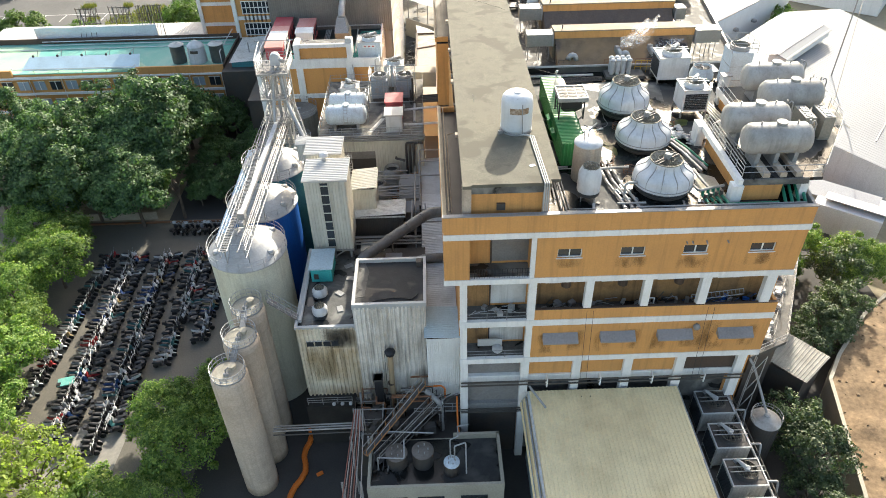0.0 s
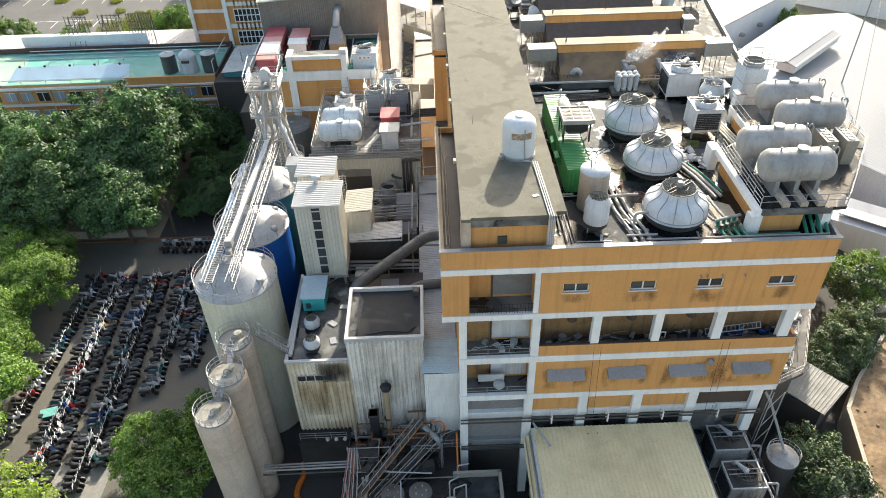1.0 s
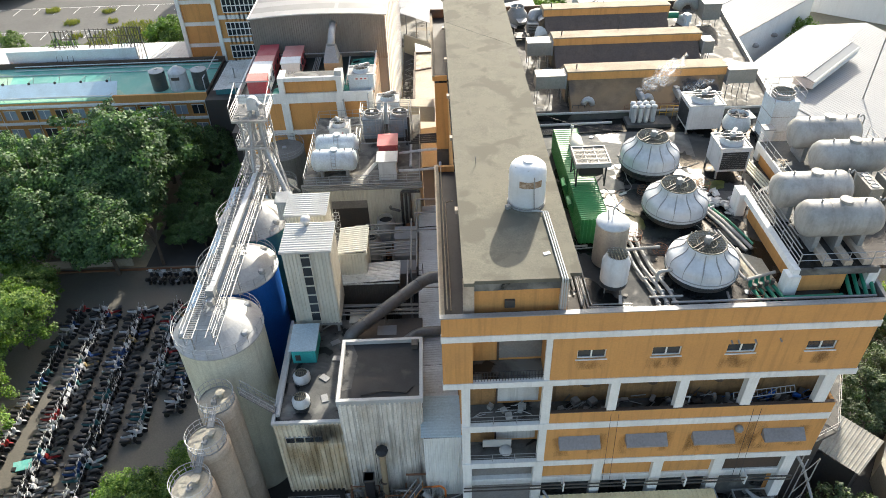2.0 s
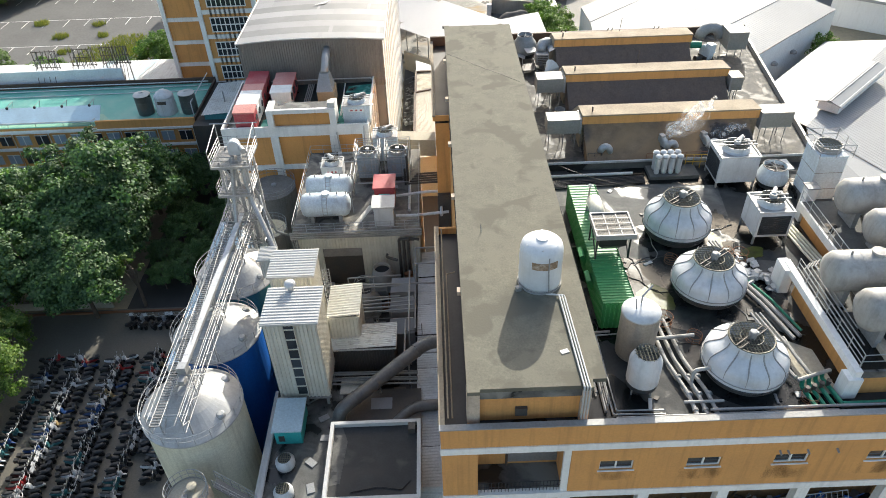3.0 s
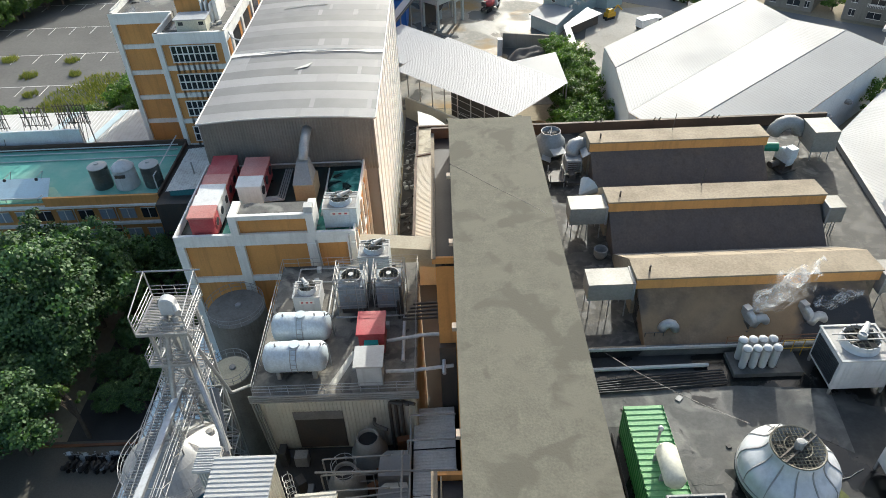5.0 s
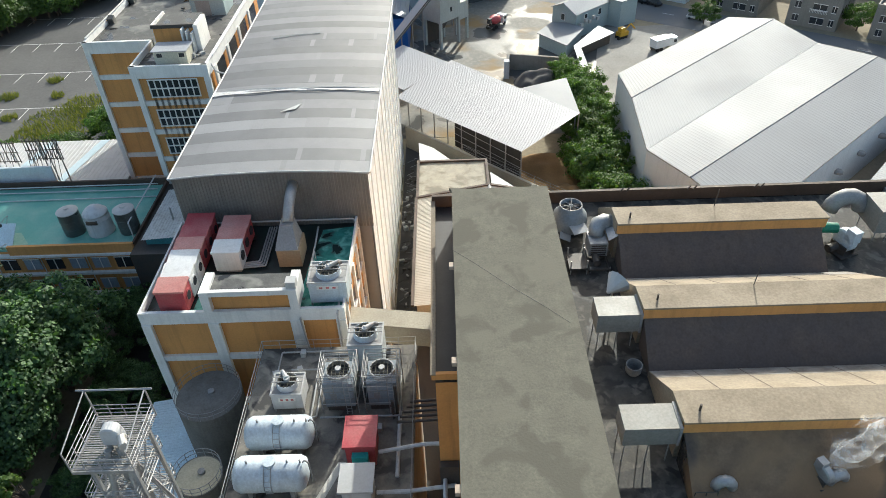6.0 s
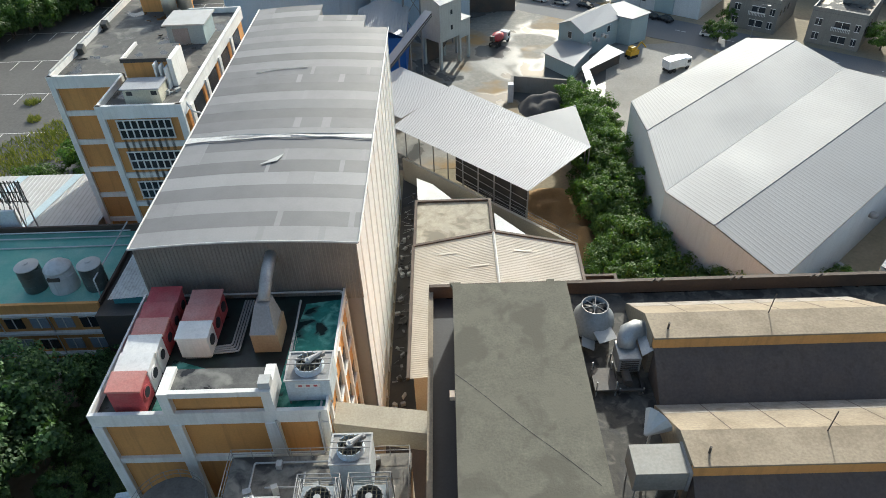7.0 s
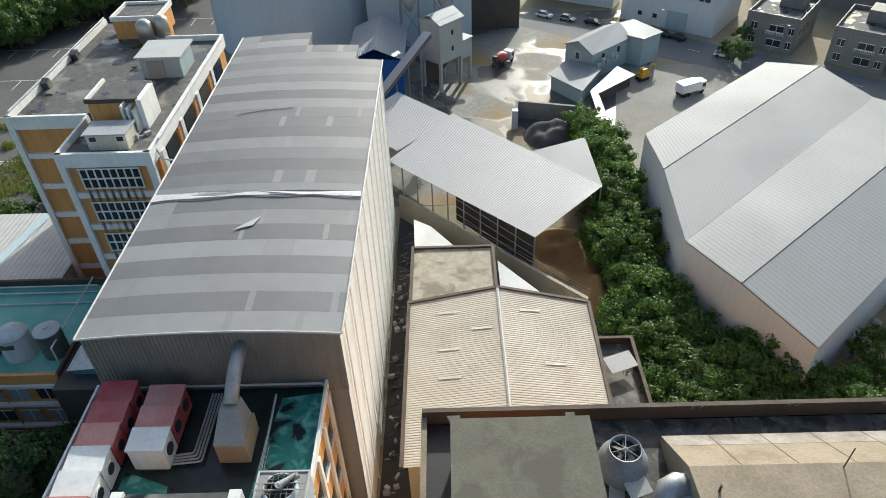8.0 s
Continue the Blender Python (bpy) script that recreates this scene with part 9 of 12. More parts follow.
for k in range(7):
    p = CA + (CB - CA) * (0.04 + k * 0.15)
    for s in (1.2, -1.1):
        q = p + side * s
        part("post", rod((q.x, q.y, 16.9), (q.x, q.y, p.z), 0.07, seg=5), STEEL, cv)
    part("cross", rod(p + side * 1.4 - Vector((0, 0, 0.1)), p - side * 1.3 - Vector((0, 0, 0.1)), 0.07, seg=5), STEEL, cv)
    if k < 6:
        q = CA + (CB - CA) * (0.04 + (k + 1) * 0.15)
        part("brace", rod(Vector((p.x, p.y, 17.2)) + side * 1.2, q + side * 1.2, 0.05, seg=5), STEEL, cv)
part("drive", obox(CA.lerp(CB, 0.19) + Vector((0, 0, 0.75)), (0.75, 0.7, 0.75), rzc), STEEL, cv)
part("drive", obox(CA.lerp(CB, 0.16) + Vector((0.1, -0.1, 0.3)), (0.6, 0.5, 0.5), rzc), DULL, cv)
for y in (12.4, 20.9, 29.3):
    part("spout", rod((-20.5, y + 1.2, 18.2), (-20.5, y + 1.2, 20.0), 0.25, seg=8), STEEL, cv)
# open bracing under the walkway, bay by bay
NB = 22
for k in range(NB):
    p, q = CA + (CB - CA) * (k / NB), CA + (CB - CA) * ((k + 1) / NB)
    lo = Vector((0, 0, 0.9))
    for s in (1.35, -1.2):
        part("diagonal", rod(p + side * s - (lo if k % 2 else lo * 0), q + side * s - (lo * 0 if k % 2 else lo), 0.03, seg=4), STEEL, cv)
        part("hanger", rod(p + side * s, p + side * s - lo, 0.03, seg=4), STEEL, cv)
    part("tie", rod(p + side * 1.35 - lo, p - side * 1.2 - lo, 0.03, seg=4), STEEL, cv)
    part("tie", rod(p + side * 1.35 - lo, q - side * 1.2 - lo, 0.025, seg=4), STEEL, cv)
for s in (1.35, -1.2):
    part("chord", rod(CA + side * s - Vector((0, 0, 0.9)), CB + side * s - Vector((0, 0, 0.9)), 0.045, seg=5), STEEL, cv)
# second, higher run beside the trough, sloping down from the tower
for s in (-0.1, 0.5):
    part("upper_rail", rod(CA + side * s + Vector((0, 6.0, 0.8)), CB + side * s + Vector((0, 0, 3.0)), 0.04, seg=4), STEEL, cv)
for k in range(10):
    f = 0.24 + 0.076 * k
    p = CA + (CB - CA) * f
    h = 0.8 + 2.2 * (f - 0.21) / 0.79
    part("upper_post", rod(p + side * 0.5, p + side * 0.5 + Vector((0, 0, h)), 0.03, seg=4), STEEL, cv)
    part("upper_rung", rod(p + side * 0.5 + Vector((0, 0, h)), p - side * 0.1 + Vector((0, 0, h)), 0.03, seg=4), STEEL, cv)
# stair between silo and annex
ss_ = thing("steel_catwalk", "steel catwalk from a concrete silo to the annex roof", "catwalk", (-16.5, 6.5, 12.6))
part("deck", slab([(-17.9, 6.9, 14.5), (-17.9, 6.1, 14.5), (-14.9, 5.2, 12.7), (-14.9, 6.0, 12.7)], 0.08), GRATE, ss_)
railing("rail", [(-17.9, 6.1, 14.5), (-14.9, 5.2, 12.7)], 1.0, STEEL, "", rails=2, step=0.7, parent=ss_)
railing("rail", [(-17.9, 6.9, 14.5), (-14.9, 6.0, 12.7)], 1.0, STEEL, "", rails=2, step=0.7, parent=ss_)
for a, c in (((-20.3, -0.1, 13.3), (-20.2, 0.4, 14.0)), ((-20.0, 4.1, 14.2), (-19.9, 4.6, 14.7))):
    s_ = thing("link_stair", "short steel step between silo tops", "steps", a, "silo steps")
    part("step", obox((Vector(a) + Vector(c)) / 2, (0.7, 0.9, 0.06), 0, rx=40), GRATE, s_)

# ---- roof of the chiller building ----
R0 = 18.5
PK = [PINK, WHITE, WHITE, PINK, RED, RED]
for k in range(6):
    y = 55.3 + k * 2.0
    c = thing("roof_condenser", "red metal condenser box with a faded lid" if k not in (1, 2) else "white metal condenser box among red ones", "condenser", (-24.0, y, R0), "red condensers")
    m = WHITE if k in (1, 2) else RED
    part("body", box(-25.4, -22.8, y, y + 1.85, R0 + 0.15, 21.1, bevel=0.05), m, c)
    part("lid", slab([(-25.5, y - 0.03, 21.15), (-22.7, y - 0.03, 21.15), (-22.7, y + 1.88, 21.4), (-25.5, y + 1.88, 21.4)], 0.2), PK[k], c)
    part("fan_port", rod((-22.8, y + 0.9, 20.0), (-22.72, y + 0.9, 20.0), 0.6, seg=20), m, c)
    part("fan_port", rod((-22.8, y + 0.9, 20.0), (-22.7, y + 0.9, 20.0), 0.45, seg=20), CT_DARK, c)
for k in range(3):
    y = 60.9 + k * 2.0
    c = thing("roof_condenser", "white metal condenser box in front of red ones" if k == 0 else "red metal condenser box with a faded lid", "condenser", (-20.3, y, R0), "red condensers")
    m = WHITE if k == 0 else RED
    part("body", box(-21.6, -19.0, y, y + (2.5 if k == 0 else 1.85) - 0.55 * (k == 0), R0 + 0.25, 21.0, bevel=0.05), m, c)
    part("lid", slab([(-21.7, y - 0.03, 21.05), (-18.9, y - 0.03, 21.05), (-18.9, y + 1.9, 21.25), (-21.7, y + 1.9, 21.25)], 0.15), WHITE if k == 0 else PINK, c)
    part("foot", box(-21.4, -19.2, y + 0.1, y + 0.3, R0, R0 + 0.25), DULL, c)
    part("fan_port", rod((-19.0, y + 0.9, 20.0), (-18.9, y + 0.9, 20.0), 0.5, seg=20), CT_DARK, c)
pipes("roof_pipes", "row of bright pipes across the roof terrace", [[(-17.6 + 0.25 * k, 67.8, R0 + 0.3), (-17.6 + 0.25 * k, 62.2 - 0.25 * k, R0 + 0.3), (-19.0, 62.0 - 0.25 * k, R0 + 0.3)] for k in range(4)], STEEL, 0.09)
td = thing("terrace_duct", "grey metal box with a galvanised duct rising to the warehouse wall", "duct", (-14.4, 62.8, R0))
TAN = paint("tan_panel", (0.36, 0.27, 0.17), 0.6, wear=(0.26, 0.19, 0.12), amount=0.5)
part("box", box(-15.5, -13.2, 61.4, 64.4, R0 + 0.1, 20.6), TAN, td, "tan panelled base box")
b = bmesh.new()
vs = [b.verts.new(p) for p in ((-15.6, 61.5, 20.6), (-13.4, 61.5, 20.6), (-13.4, 64.4, 20.6), (-15.6, 64.4, 20.6), (-15.2, 63.2, 22.3), (-13.9, 63.2, 22.3), (-13.9, 64.6, 22.3), (-15.2, 64.6, 22.3))]
for f in ((0, 1, 5, 4), (1, 2, 6, 5), (2, 3, 7, 6), (3, 0, 4, 7), (4, 5, 6, 7)):
    b.faces.new([vs[i] for i in f])
part("hood", b, DULL, td)
part("pipe", tube([(-14.5, 63.9, 22.2), (-14.5, 66.2, 23.4), (-14.5, 68.6, 23.6)], 0.55, seg=14), STEEL, td, smooth=True)
square_chiller(-9.8, 57.3, R0, 3.5, 3.0, 2.7, "pale grey square cooler with a maker's plate and belt fan", TANK_PALE, "n", 40, True, 0.35, "terrace coolers")
railing("terrace_rail", [(-12.0, 57.9, R0), (-12.0, 62.5, R0)], 1.6, STEEL, "white steel rail beside the cooler", rails=3, step=1.1)
pipes("terrace_pipes", "white pipes climbing over the terrace parapet", [[(-8.9, 55.5, R0 + 0.6), (-8.9, 54.1, R0 + 0.6), (-8.9, 54.1, 14.5), (-10.5, 53.5, 12.0)], [(-12.4, 54.2, 18.5), (-12.0, 54.2, 12.5)], [(-12.2, 58.0, R0 + 0.4), (-12.4, 67.5, R0 + 0.4)], [(-26.5, 68.2, R0 + 0.8), (-8.7, 68.2, R0 + 0.8), (-8.2, 67.8, R0 + 0.2), (-8.2, 67.8, 10)]], SHEET_ROOF, 0.1)
tagged(part("white_box", box(-13.2, -12.3, 54.6, 55.5, 21.75, 22.45), SHEET_ROOF), "small white box on the stair head", "box")
br = thing("pipe_bridge", "beige covered bridge between the buildings", "bridge", (-3.6, 55.2, 14))
part("deck", slab([(-8.2, 55.0, 16.9), (0.2, 53.4, 17.2), (0.2, 55.6, 17.2), (-8.2, 57.2, 16.9)], 0.25), CONC_TOP, br)
part("side", slab([(-8.2, 55.1, 16.7), (0.2, 53.5, 17.0), (0.2, 53.7, 17.0), (-8.2, 55.3, 16.7)], 2.2), CONC_TOP, br)

# clutter in the dark yard between annex and deck
ry_ = random.Random(77)
pipes("yard_pipes", "dark pipe run hung over the narrow yard", [[(-14.0 + 0.3 * k, 26.2 + 0.2 * k, 13.2 + 0.2 * k), (-2.6, 26.6 + 0.4 * k, 13.2 + 0.2 * k)] for k in range(4)] + [[(-9.6, 27.0 + 1.3 * k, 9.3), (-9.6, 27.0 + 1.3 * k, 13.0 + 0.3 * k), (-4.0, 27.2 + 1.3 * k, 13.0 + 0.3 * k)] for k in range(4)], DULL, 0.08)
pipes("yard_pipes", "sooty vertical pipes on the plant building wall", [[(-4.2 + 0.5 * k, 35.2, 9.3), (-4.2 + 0.5 * k, 35.2, 15.6), (-3.0 + 0.5 * k, 34.6, 15.9)] for k in range(3)] + [[(-5.6, 35.0, 13.6), (-5.6, 34.2, 13.9), (-4.4, 33.6, 13.9)]], DARKMETAL, 0.16)
for k in range(34):
    x, y = ry_.uniform(-14, -2.6), ry_.choice((ry_.uniform(17.2, 18.4), ry_.uniform(22.8, 35.0), ry_.uniform(26.0, 35.0)))
    h = ry_.uniform(0.4, 1.9)
    tagged(part("yard_crate", obox((x, y, 9.2 + h / 2), (ry_.uniform(0.5, 1.6), ry_.uniform(0.4, 1.2), h), ry_.choice((0, 0, 90, 12, 35))), ry_.choice((DARKMETAL, DULL, DARKMETAL, RUST, SHEET_GREY, BLACK))), "dull metal box or crate standing in the dark yard", "crate", "yard crates")
for k in range(7):
    x, y = ry_.uniform(-10.5, -3.0), ry_.uniform(23.0, 34.0)
    p_ = thing("yard_rack", "thin steel pipe rack in the dark yard", "rack", (x, y, 9.2), "yard racks")
    for dx in (0, 1.6):
        part("post", rod((x + dx, y, 9.2), (x + dx, y, 12.6 + 0.3 * k % 1), 0.05, seg=5), DULL, p_)
    for z in (10.6, 11.6, 12.5):
        part("bar", rod((x, y, z), (x + 1.6, y, z), 0.045, seg=5), DULL, p_)
for y in (7.0, 9.4, 11.8, 13.9):
    tagged(part("roof_sheet_scrap", obox((-11.2 + 0.4 * (y % 3), y, 12.46), (0.9, 0.6, 0.06), 15 * y), DULL), "loose grey sheet on the annex roof", "scrap", "annex roof scraps")

# ---- front yard ----
HALL_ROOF = paint("cream_hall_roof", (0.90, 0.73, 0.43), 0.7, wear=(0.62, 0.47, 0.25), amount=0.8, scale=0.25, streak=0.0, bump=0.05, even=0.6)
lr = thing("loading_hall", "low hall with a yellowed ribbed metal roof before the factory", "building", (15.7, -10, GROUND))
part("wall", box(8.5, 23.0, -30, -0.25, GROUND, 6.6), SHEET_BLUE, lr)
part("roof", ribbed((8.2, -30, 6.75), (15.0, 0, 0), (0, 29.7, 0.35), 0.42, 0.05), HALL_ROOF, lr, "yellowed ribbed roof with stains")
part("verge", box(8.05, 8.25, -30, -0.3, 6.4, 7.1), SHEET, lr)
part("verge", box(23.15, 23.35, -30, -0.3, 6.5, 7.0), DULL, lr)
part("gutter_pipe", rod((7.9, -30, 6.3), (7.9, -0.6, 6.6), 0.1, seg=8), STEEL, lr)
part("gutter_pipe", rod((7.55, -30, 5.7), (7.55, -0.6, 6.0), 0.06, seg=6), STEEL, lr)
part("side_band", slab([(7.4, -30, 5.2), (8.2, -30, 6.6), (8.2, -0.4, 6.8), (7.4, -0.4, 5.4)], 0.08), HALL_ROOF, lr)
for x in (13.3, 14.2):
    part("stain_clips", box(x, x + 0.1, -1.3, -1.2, 7.14, 7.2), BLACK, lr)
pipes("facade_pipes", "bundle of grey pipes along the factory front", [[(1.4, -0.25 - 0.12 * (k % 2), 8.05 + 0.24 * k), (29.6, -0.25 - 0.12 * (k % 2), 8.0 + 0.24 * k)] for k in range(4)], DARKMETAL, 0.055)
pipes("facade_pipes", "lower grey pipes before the shutter", [[(1.4, -0.2, 3.9 + 0.25 * k), (8.0, -0.2, 3.9 + 0.25 * k)] for k in range(3)], DARKMETAL, 0.06)
for x in (9.9, 15.2, 20.4, 25.6):
    tagged(part("pipe_bracket", box(x, x + 0.12, -0.45, 0.3, 7.8, 8.9), WHITE), "white bracket holding the facade pipes", "bracket")
b = bmesh.new()
tube([(8.2, -0.4, 8.0), (9.6, -2.6, 7.3)], 0.12, b, 8)
tagged(part("slanting_pipe", b, STEEL), "slanting pale pipe on the hall roof", "pipe")

# boiler house, tanks, stack and conveyors in the sooty yard
SOOTY = paint("sooty_steel", (0.17, 0.15, 0.13), 0.65, 0.1, wear=(0.07, 0.06, 0.05), amount=0.7, scale=0.8)
THIN_PIPE = paint("grimy_grey_pipe", (0.33, 0.31, 0.29), 0.5, 0.2, wear=(0.15, 0.11, 0.08), amount=0.6)
CONVEYOR_RUST = paint("orange_rusty_steel", (0.34, 0.16, 0.06), 0.75, wear=(0.16, 0.09, 0.05), amount=0.6)
RUST_RED = paint("faded_red_pipe", (0.27, 0.09, 0.06), 0.7, wear=(0.2, 0.17, 0.15), amount=0.6)
bo = thing("boiler_house", "low sooty boiler house with a dark flat roof", "building", (-1.3, -4.5, GROUND))
part("wall", box(-8.0, 5.2, -8.0, -2.0, GROUND, 2.2), CONC_TOP, bo)
part("roof", box(-7.8, 5.0, -7.8, -2.2, 2.2, 2.3), DECK_DARK, bo, "sooty flat roof")
for q in ((-8.0, 5.2, -8.05, -7.75), (-8.0, -7.7, -7.75, -2.0), (4.9, 5.2, -7.75, -2.0), (0.5, 5.2, -2.25, -1.95)):
    part("parapet", box(*q, 2.2, 3.0), CONC_TOP, bo)
for x in (-6.8, -3.2, 1.0):
    part("window", box(x, x + 2.6, -8.1, -8.0, -0.6, 1.2), GLASS, bo)
for x, y, r, top, m in ((-5.2, -4.8, 1.05, 4.0, SOOTY), (-2.6, -4.8, 1.05, 4.2, SOOTY), (0.2, -6.0, 0.75, 3.9, TANK_PALE)):
    t = thing("process_tank", "upright dull steel process tank" if m is SOOTY else "small upright pale process tank", "tank", (x, y, 2.3), "process tanks")
    part("shell", lathe([(r, 0), (r, top - 2.4)], (x, y, 2.3), seg=28), DARKMETAL, t)
    part("top", lathe([(r + 0.04, 0), (r + 0.04, 0.08), (r * 0.5, 0.22), (0, 0.25)], (x, y, top - 0.1), seg=28), m, t)
    for k in range(5):
        a = k * 1.26
        part("nozzle", rod((x + r * 0.5 * math.cos(a), y + r * 0.5 * math.sin(a), top), (x + r * 0.5 * math.cos(a), y + r * 0.5 * math.sin(a), top + 0.35), 0.06, seg=6), STEEL, t)
pipes("tank_pipes", "white bent pipes on the boiler house roof", [[(-7.0, -5.6, 2.4), (-7.0, -5.6, 4.4), (-4.4, -5.8, 4.4), (-4.4, -4.2, 5.2)], [(0.1, -5.6, 4.0), (0.1, -5.0, 6.0), (0.9, -4.6, 6.0), (0.9, -3.0, 5.4), (2.0, -2.8, 5.4)], [(0.5, -5.9, 4.0), (0.5, -5.6, 5.8), (1.6, -5.2, 5.8), (1.6, -6.8, 3.0)], [(-6.4, -3.0, 5.0), (-1.5, -3.4, 5.0)]], STEEL, 0.07)
stk = thing("chimney_stack", "slim brown steel chimney with a black cap", "chimney", (-5.7, 2.6, GROUND))
part("pipe", rod((-5.8, 2.7, GROUND), (-5.65, 2.7, 9.9), 0.29, seg=16), TAN, stk)
part("collar", rod((-5.78, 2.7, 5.5), (-5.78, 2.7, 5.7), 0.36, seg=16), BROWN, stk)
part("cap", lathe([(0.25, 0), (0.5, 0.1), (0.58, 0.45), (0.3, 0.65), (0, 0.7)], (-5.65, 2.7, 9.9), seg=8), BLACK, stk)
part("chain", rod((-6.2, 2.6, 10.2), (-6.25, 2.6, 5.4), 0.03, seg=4), DARKMETAL, stk)
st2 = thing("short_stack", "short black steel stack", "chimney", (-7.1, 2.6, GROUND))
part("pipe", box(-7.5, -6.7, 2.0, 2.8, GROUND, 6.9), BLACK, st2)
part("rim", box(-7.6, -6.6, 1.9, 2.9, 6.7, 6.9), DARKMETAL, st2)
# inclined conveyor and pipe racks
def truss(name, label, a, c, w, mat, rail_mat, group=""):
    t = thing(name, label, "conveyor", a, group)
    a, c = Vector(a), Vector(c)
    d = (c - a).normalized()
    s = Vector((-d.y, d.x, 0)).normalized() * w / 2
    for o in (s, -s):
        part("chord", rod(a + o, c + o, 0.075, seg=6), mat, t)
        part("chord", rod(a + o + Vector((0, 0, 0.9)), c + o + Vector((0, 0, 0.9)), 0.045, seg=5), rail_mat, t)
    n = 8
    for k in range(n + 1):
        p = a + (c - a) * k / n
        for o in (s, -s):
            part("post", rod(p + o, p + o + Vector((0, 0, 0.9)), 0.04, seg=5), mat, t)
        part("cross", rod(p + s, p - s, 0.05, seg=5), mat, t)
    part("belt", slab([a - s + Vector((0, 0, 0.1)), a + s + Vector((0, 0, 0.1)), c + s + Vector((0, 0, 0.1)), c - s + Vector((0, 0, 0.1))], 0.06), DARKMETAL, t, "sooty belt")
    return t


truss("ash_conveyor", "rusty inclined conveyor in the sooty yard", (-8.2, -5.2, 4.4), (-2.4, 1.2, 7.0), 0.55, CONVEYOR_RUST, THIN_PIPE)
truss("ash_conveyor", "dark inclined walkway beside the conveyor", (-7.2, -4.8, 2.6), (-0.8, 1.2, 4.8), 0.8, DARKMETAL, THIN_PIPE)
chute = thing("ash_chute", "grey bent chute below the conveyor head", "chute", (-0.6, 0.2, 1.2))
part("duct", tube([(-2.2, 1.0, 6.2), (-0.7, 0.0, 5.3), (-0.6, -0.1, 1.2)], 0.26, seg=10), DULL, chute)
for k in range(5):
    pipes("yard_pipes", "grimy grey pipe rising across the sooty yard", [[(-7.6 + 0.5 * k, -5.6 - 0.1 * k, 2.5), (-7.4 + 0.5 * k, -4.4, 3.2), (-1.6 + 0.5 * k, 0.9 - 0.1 * k, 5.3 + 0.08 * k), (-1.2 + 0.8 * k, 1.0, 5.4 + 0.08 * k)]], THIN_PIPE if k % 2 else DARKMETAL, 0.055)
pipes("yard_pipes", "faded red pipe bundle standing along the lane", [[(-9.9 + 0.5 * k, -11.5, 5.4), (-9.5 + 0.34 * k, -4.0, 6.0), (-9.2 + 0.22 * k, -1.8, 7.0), (-9.2 + 0.22 * k, -1.6, 3.4)] for k in range(3)], RUST_RED, 0.055)
pipes("yard_pipes", "pale pipe bundle along the lane", [[(-9.65 + 0.5 * k, -11.5, 5.6), (-9.33 + 0.34 * k, -4.0, 6.2), (-9.08 + 0.22 * k, -1.8, 7.2), (-9.08 + 0.22 * k, -1.6, 3.4)] for k in range(4)], THIN_PIPE, 0.05)
pipes("cross_pipes", "long pale pipes crossing the lane", [[(-17.8, -1.7 + 0.3 * k, 3.9), (-9.0, -1.6 + 0.3 * k, 3.9)] for k in range(3)], THIN_PIPE, 0.09)
pipes("cross_pipes", "dull pipe under the pipes that cross the lane", [[(-17.8, -1.9, 3.5), (-9.0, -1.8, 3.5)]], DARKMETAL, 0.08)
pipes("rack_pipes", "rows of pipes under the annex", [[(-15.0, 3.9, 1.2 + 0.3 * k), (-2.2, 3.4, 1.2 + 0.3 * k)] for k in range(4)], DULL, 0.09)
for x, y in ((-10.0, -9.0), (-9.6, -4.0), (-9.0, 1.5), (-8.3, -9.0), (-7.9, -4.0)):
    tagged(part("pipe_post", box(x - 0.1, x + 0.1, y - 0.1, y + 0.1, GROUND, 5.6), DULL), "grey steel post under the pipe bundle", "post")
pipes("rusty_pipes", "rusty pipes with valves near the boiler", [[(-2.2, 1.6, 6.0), (-0.6, 1.6, 6.2), (-0.2, 1.2, 6.2), (-0.2, 1.2, 4.6)], [(1.0, 0.6, 5.6), (1.0, -1.6, 3.2), (1.2, -1.8, 2.4)]], ORANGE_PIPE, 0.09)
b = bmesh.new()
rb_ = random.Random(5)
for k in range(26):
    obox((rb_.uniform(-9, -0.5), rb_.uniform(-1.8, 2.2), rb_.uniform(1.0, 3.6)), (rb_.uniform(0.3, 1.2), rb_.uniform(0.3, 1.0), rb_.uniform(0.3, 1.4)), rb_.uniform(0, 90), b)
tagged(part("yard_machinery", b, DARKMETAL), "crowd of sooty machines and ducts below the annex", "machinery", kind="stuff")
rp_ = random.Random(91)
for k in range(34):
    z = rp_.uniform(1.8, 6.2)
    y = rp_.uniform(-1.6, 3.1)
    x0 = rp_.uniform(-10.5, -3.0)
    x1 = x0 + rp_.uniform(1.6, 4.6)
    kind_ = k % 3
    if kind_ == 0:
        pts = [(x0, y, 1.2), (x0, y, z), (x1, y, z), (x1, y - 0.8, z)]
    elif kind_ == 1:
        pts = [(x0, y, z), (x1, y, z), (x1, y, max(1.3, z - rp_.uniform(1.0, 2.5)))]
    else:
        pts = [(x0, 3.1, z), (x0, y, z), (x0 + 0.9, y, z), (x0 + 0.9, y, 1.2)]
    mat_ = rp_.choice((DARKMETAL, DARKMETAL, RUST, DULL, DULL, BROWN))
    own_ = thing("plant_pipe", "bent sooty process pipe in the crowded yard", "pipe", pts[-1], "sooty process pipes")
    part("run", tube(pts, rp_.uniform(0.05, 0.11), seg=7), mat_, own_)
    q = Vector(pts[1])
    part("flange", rod(q - Vector((0.05, 0, 0)), q + Vector((0.05, 0, 0)), 0.17, seg=8), mat_, own_)
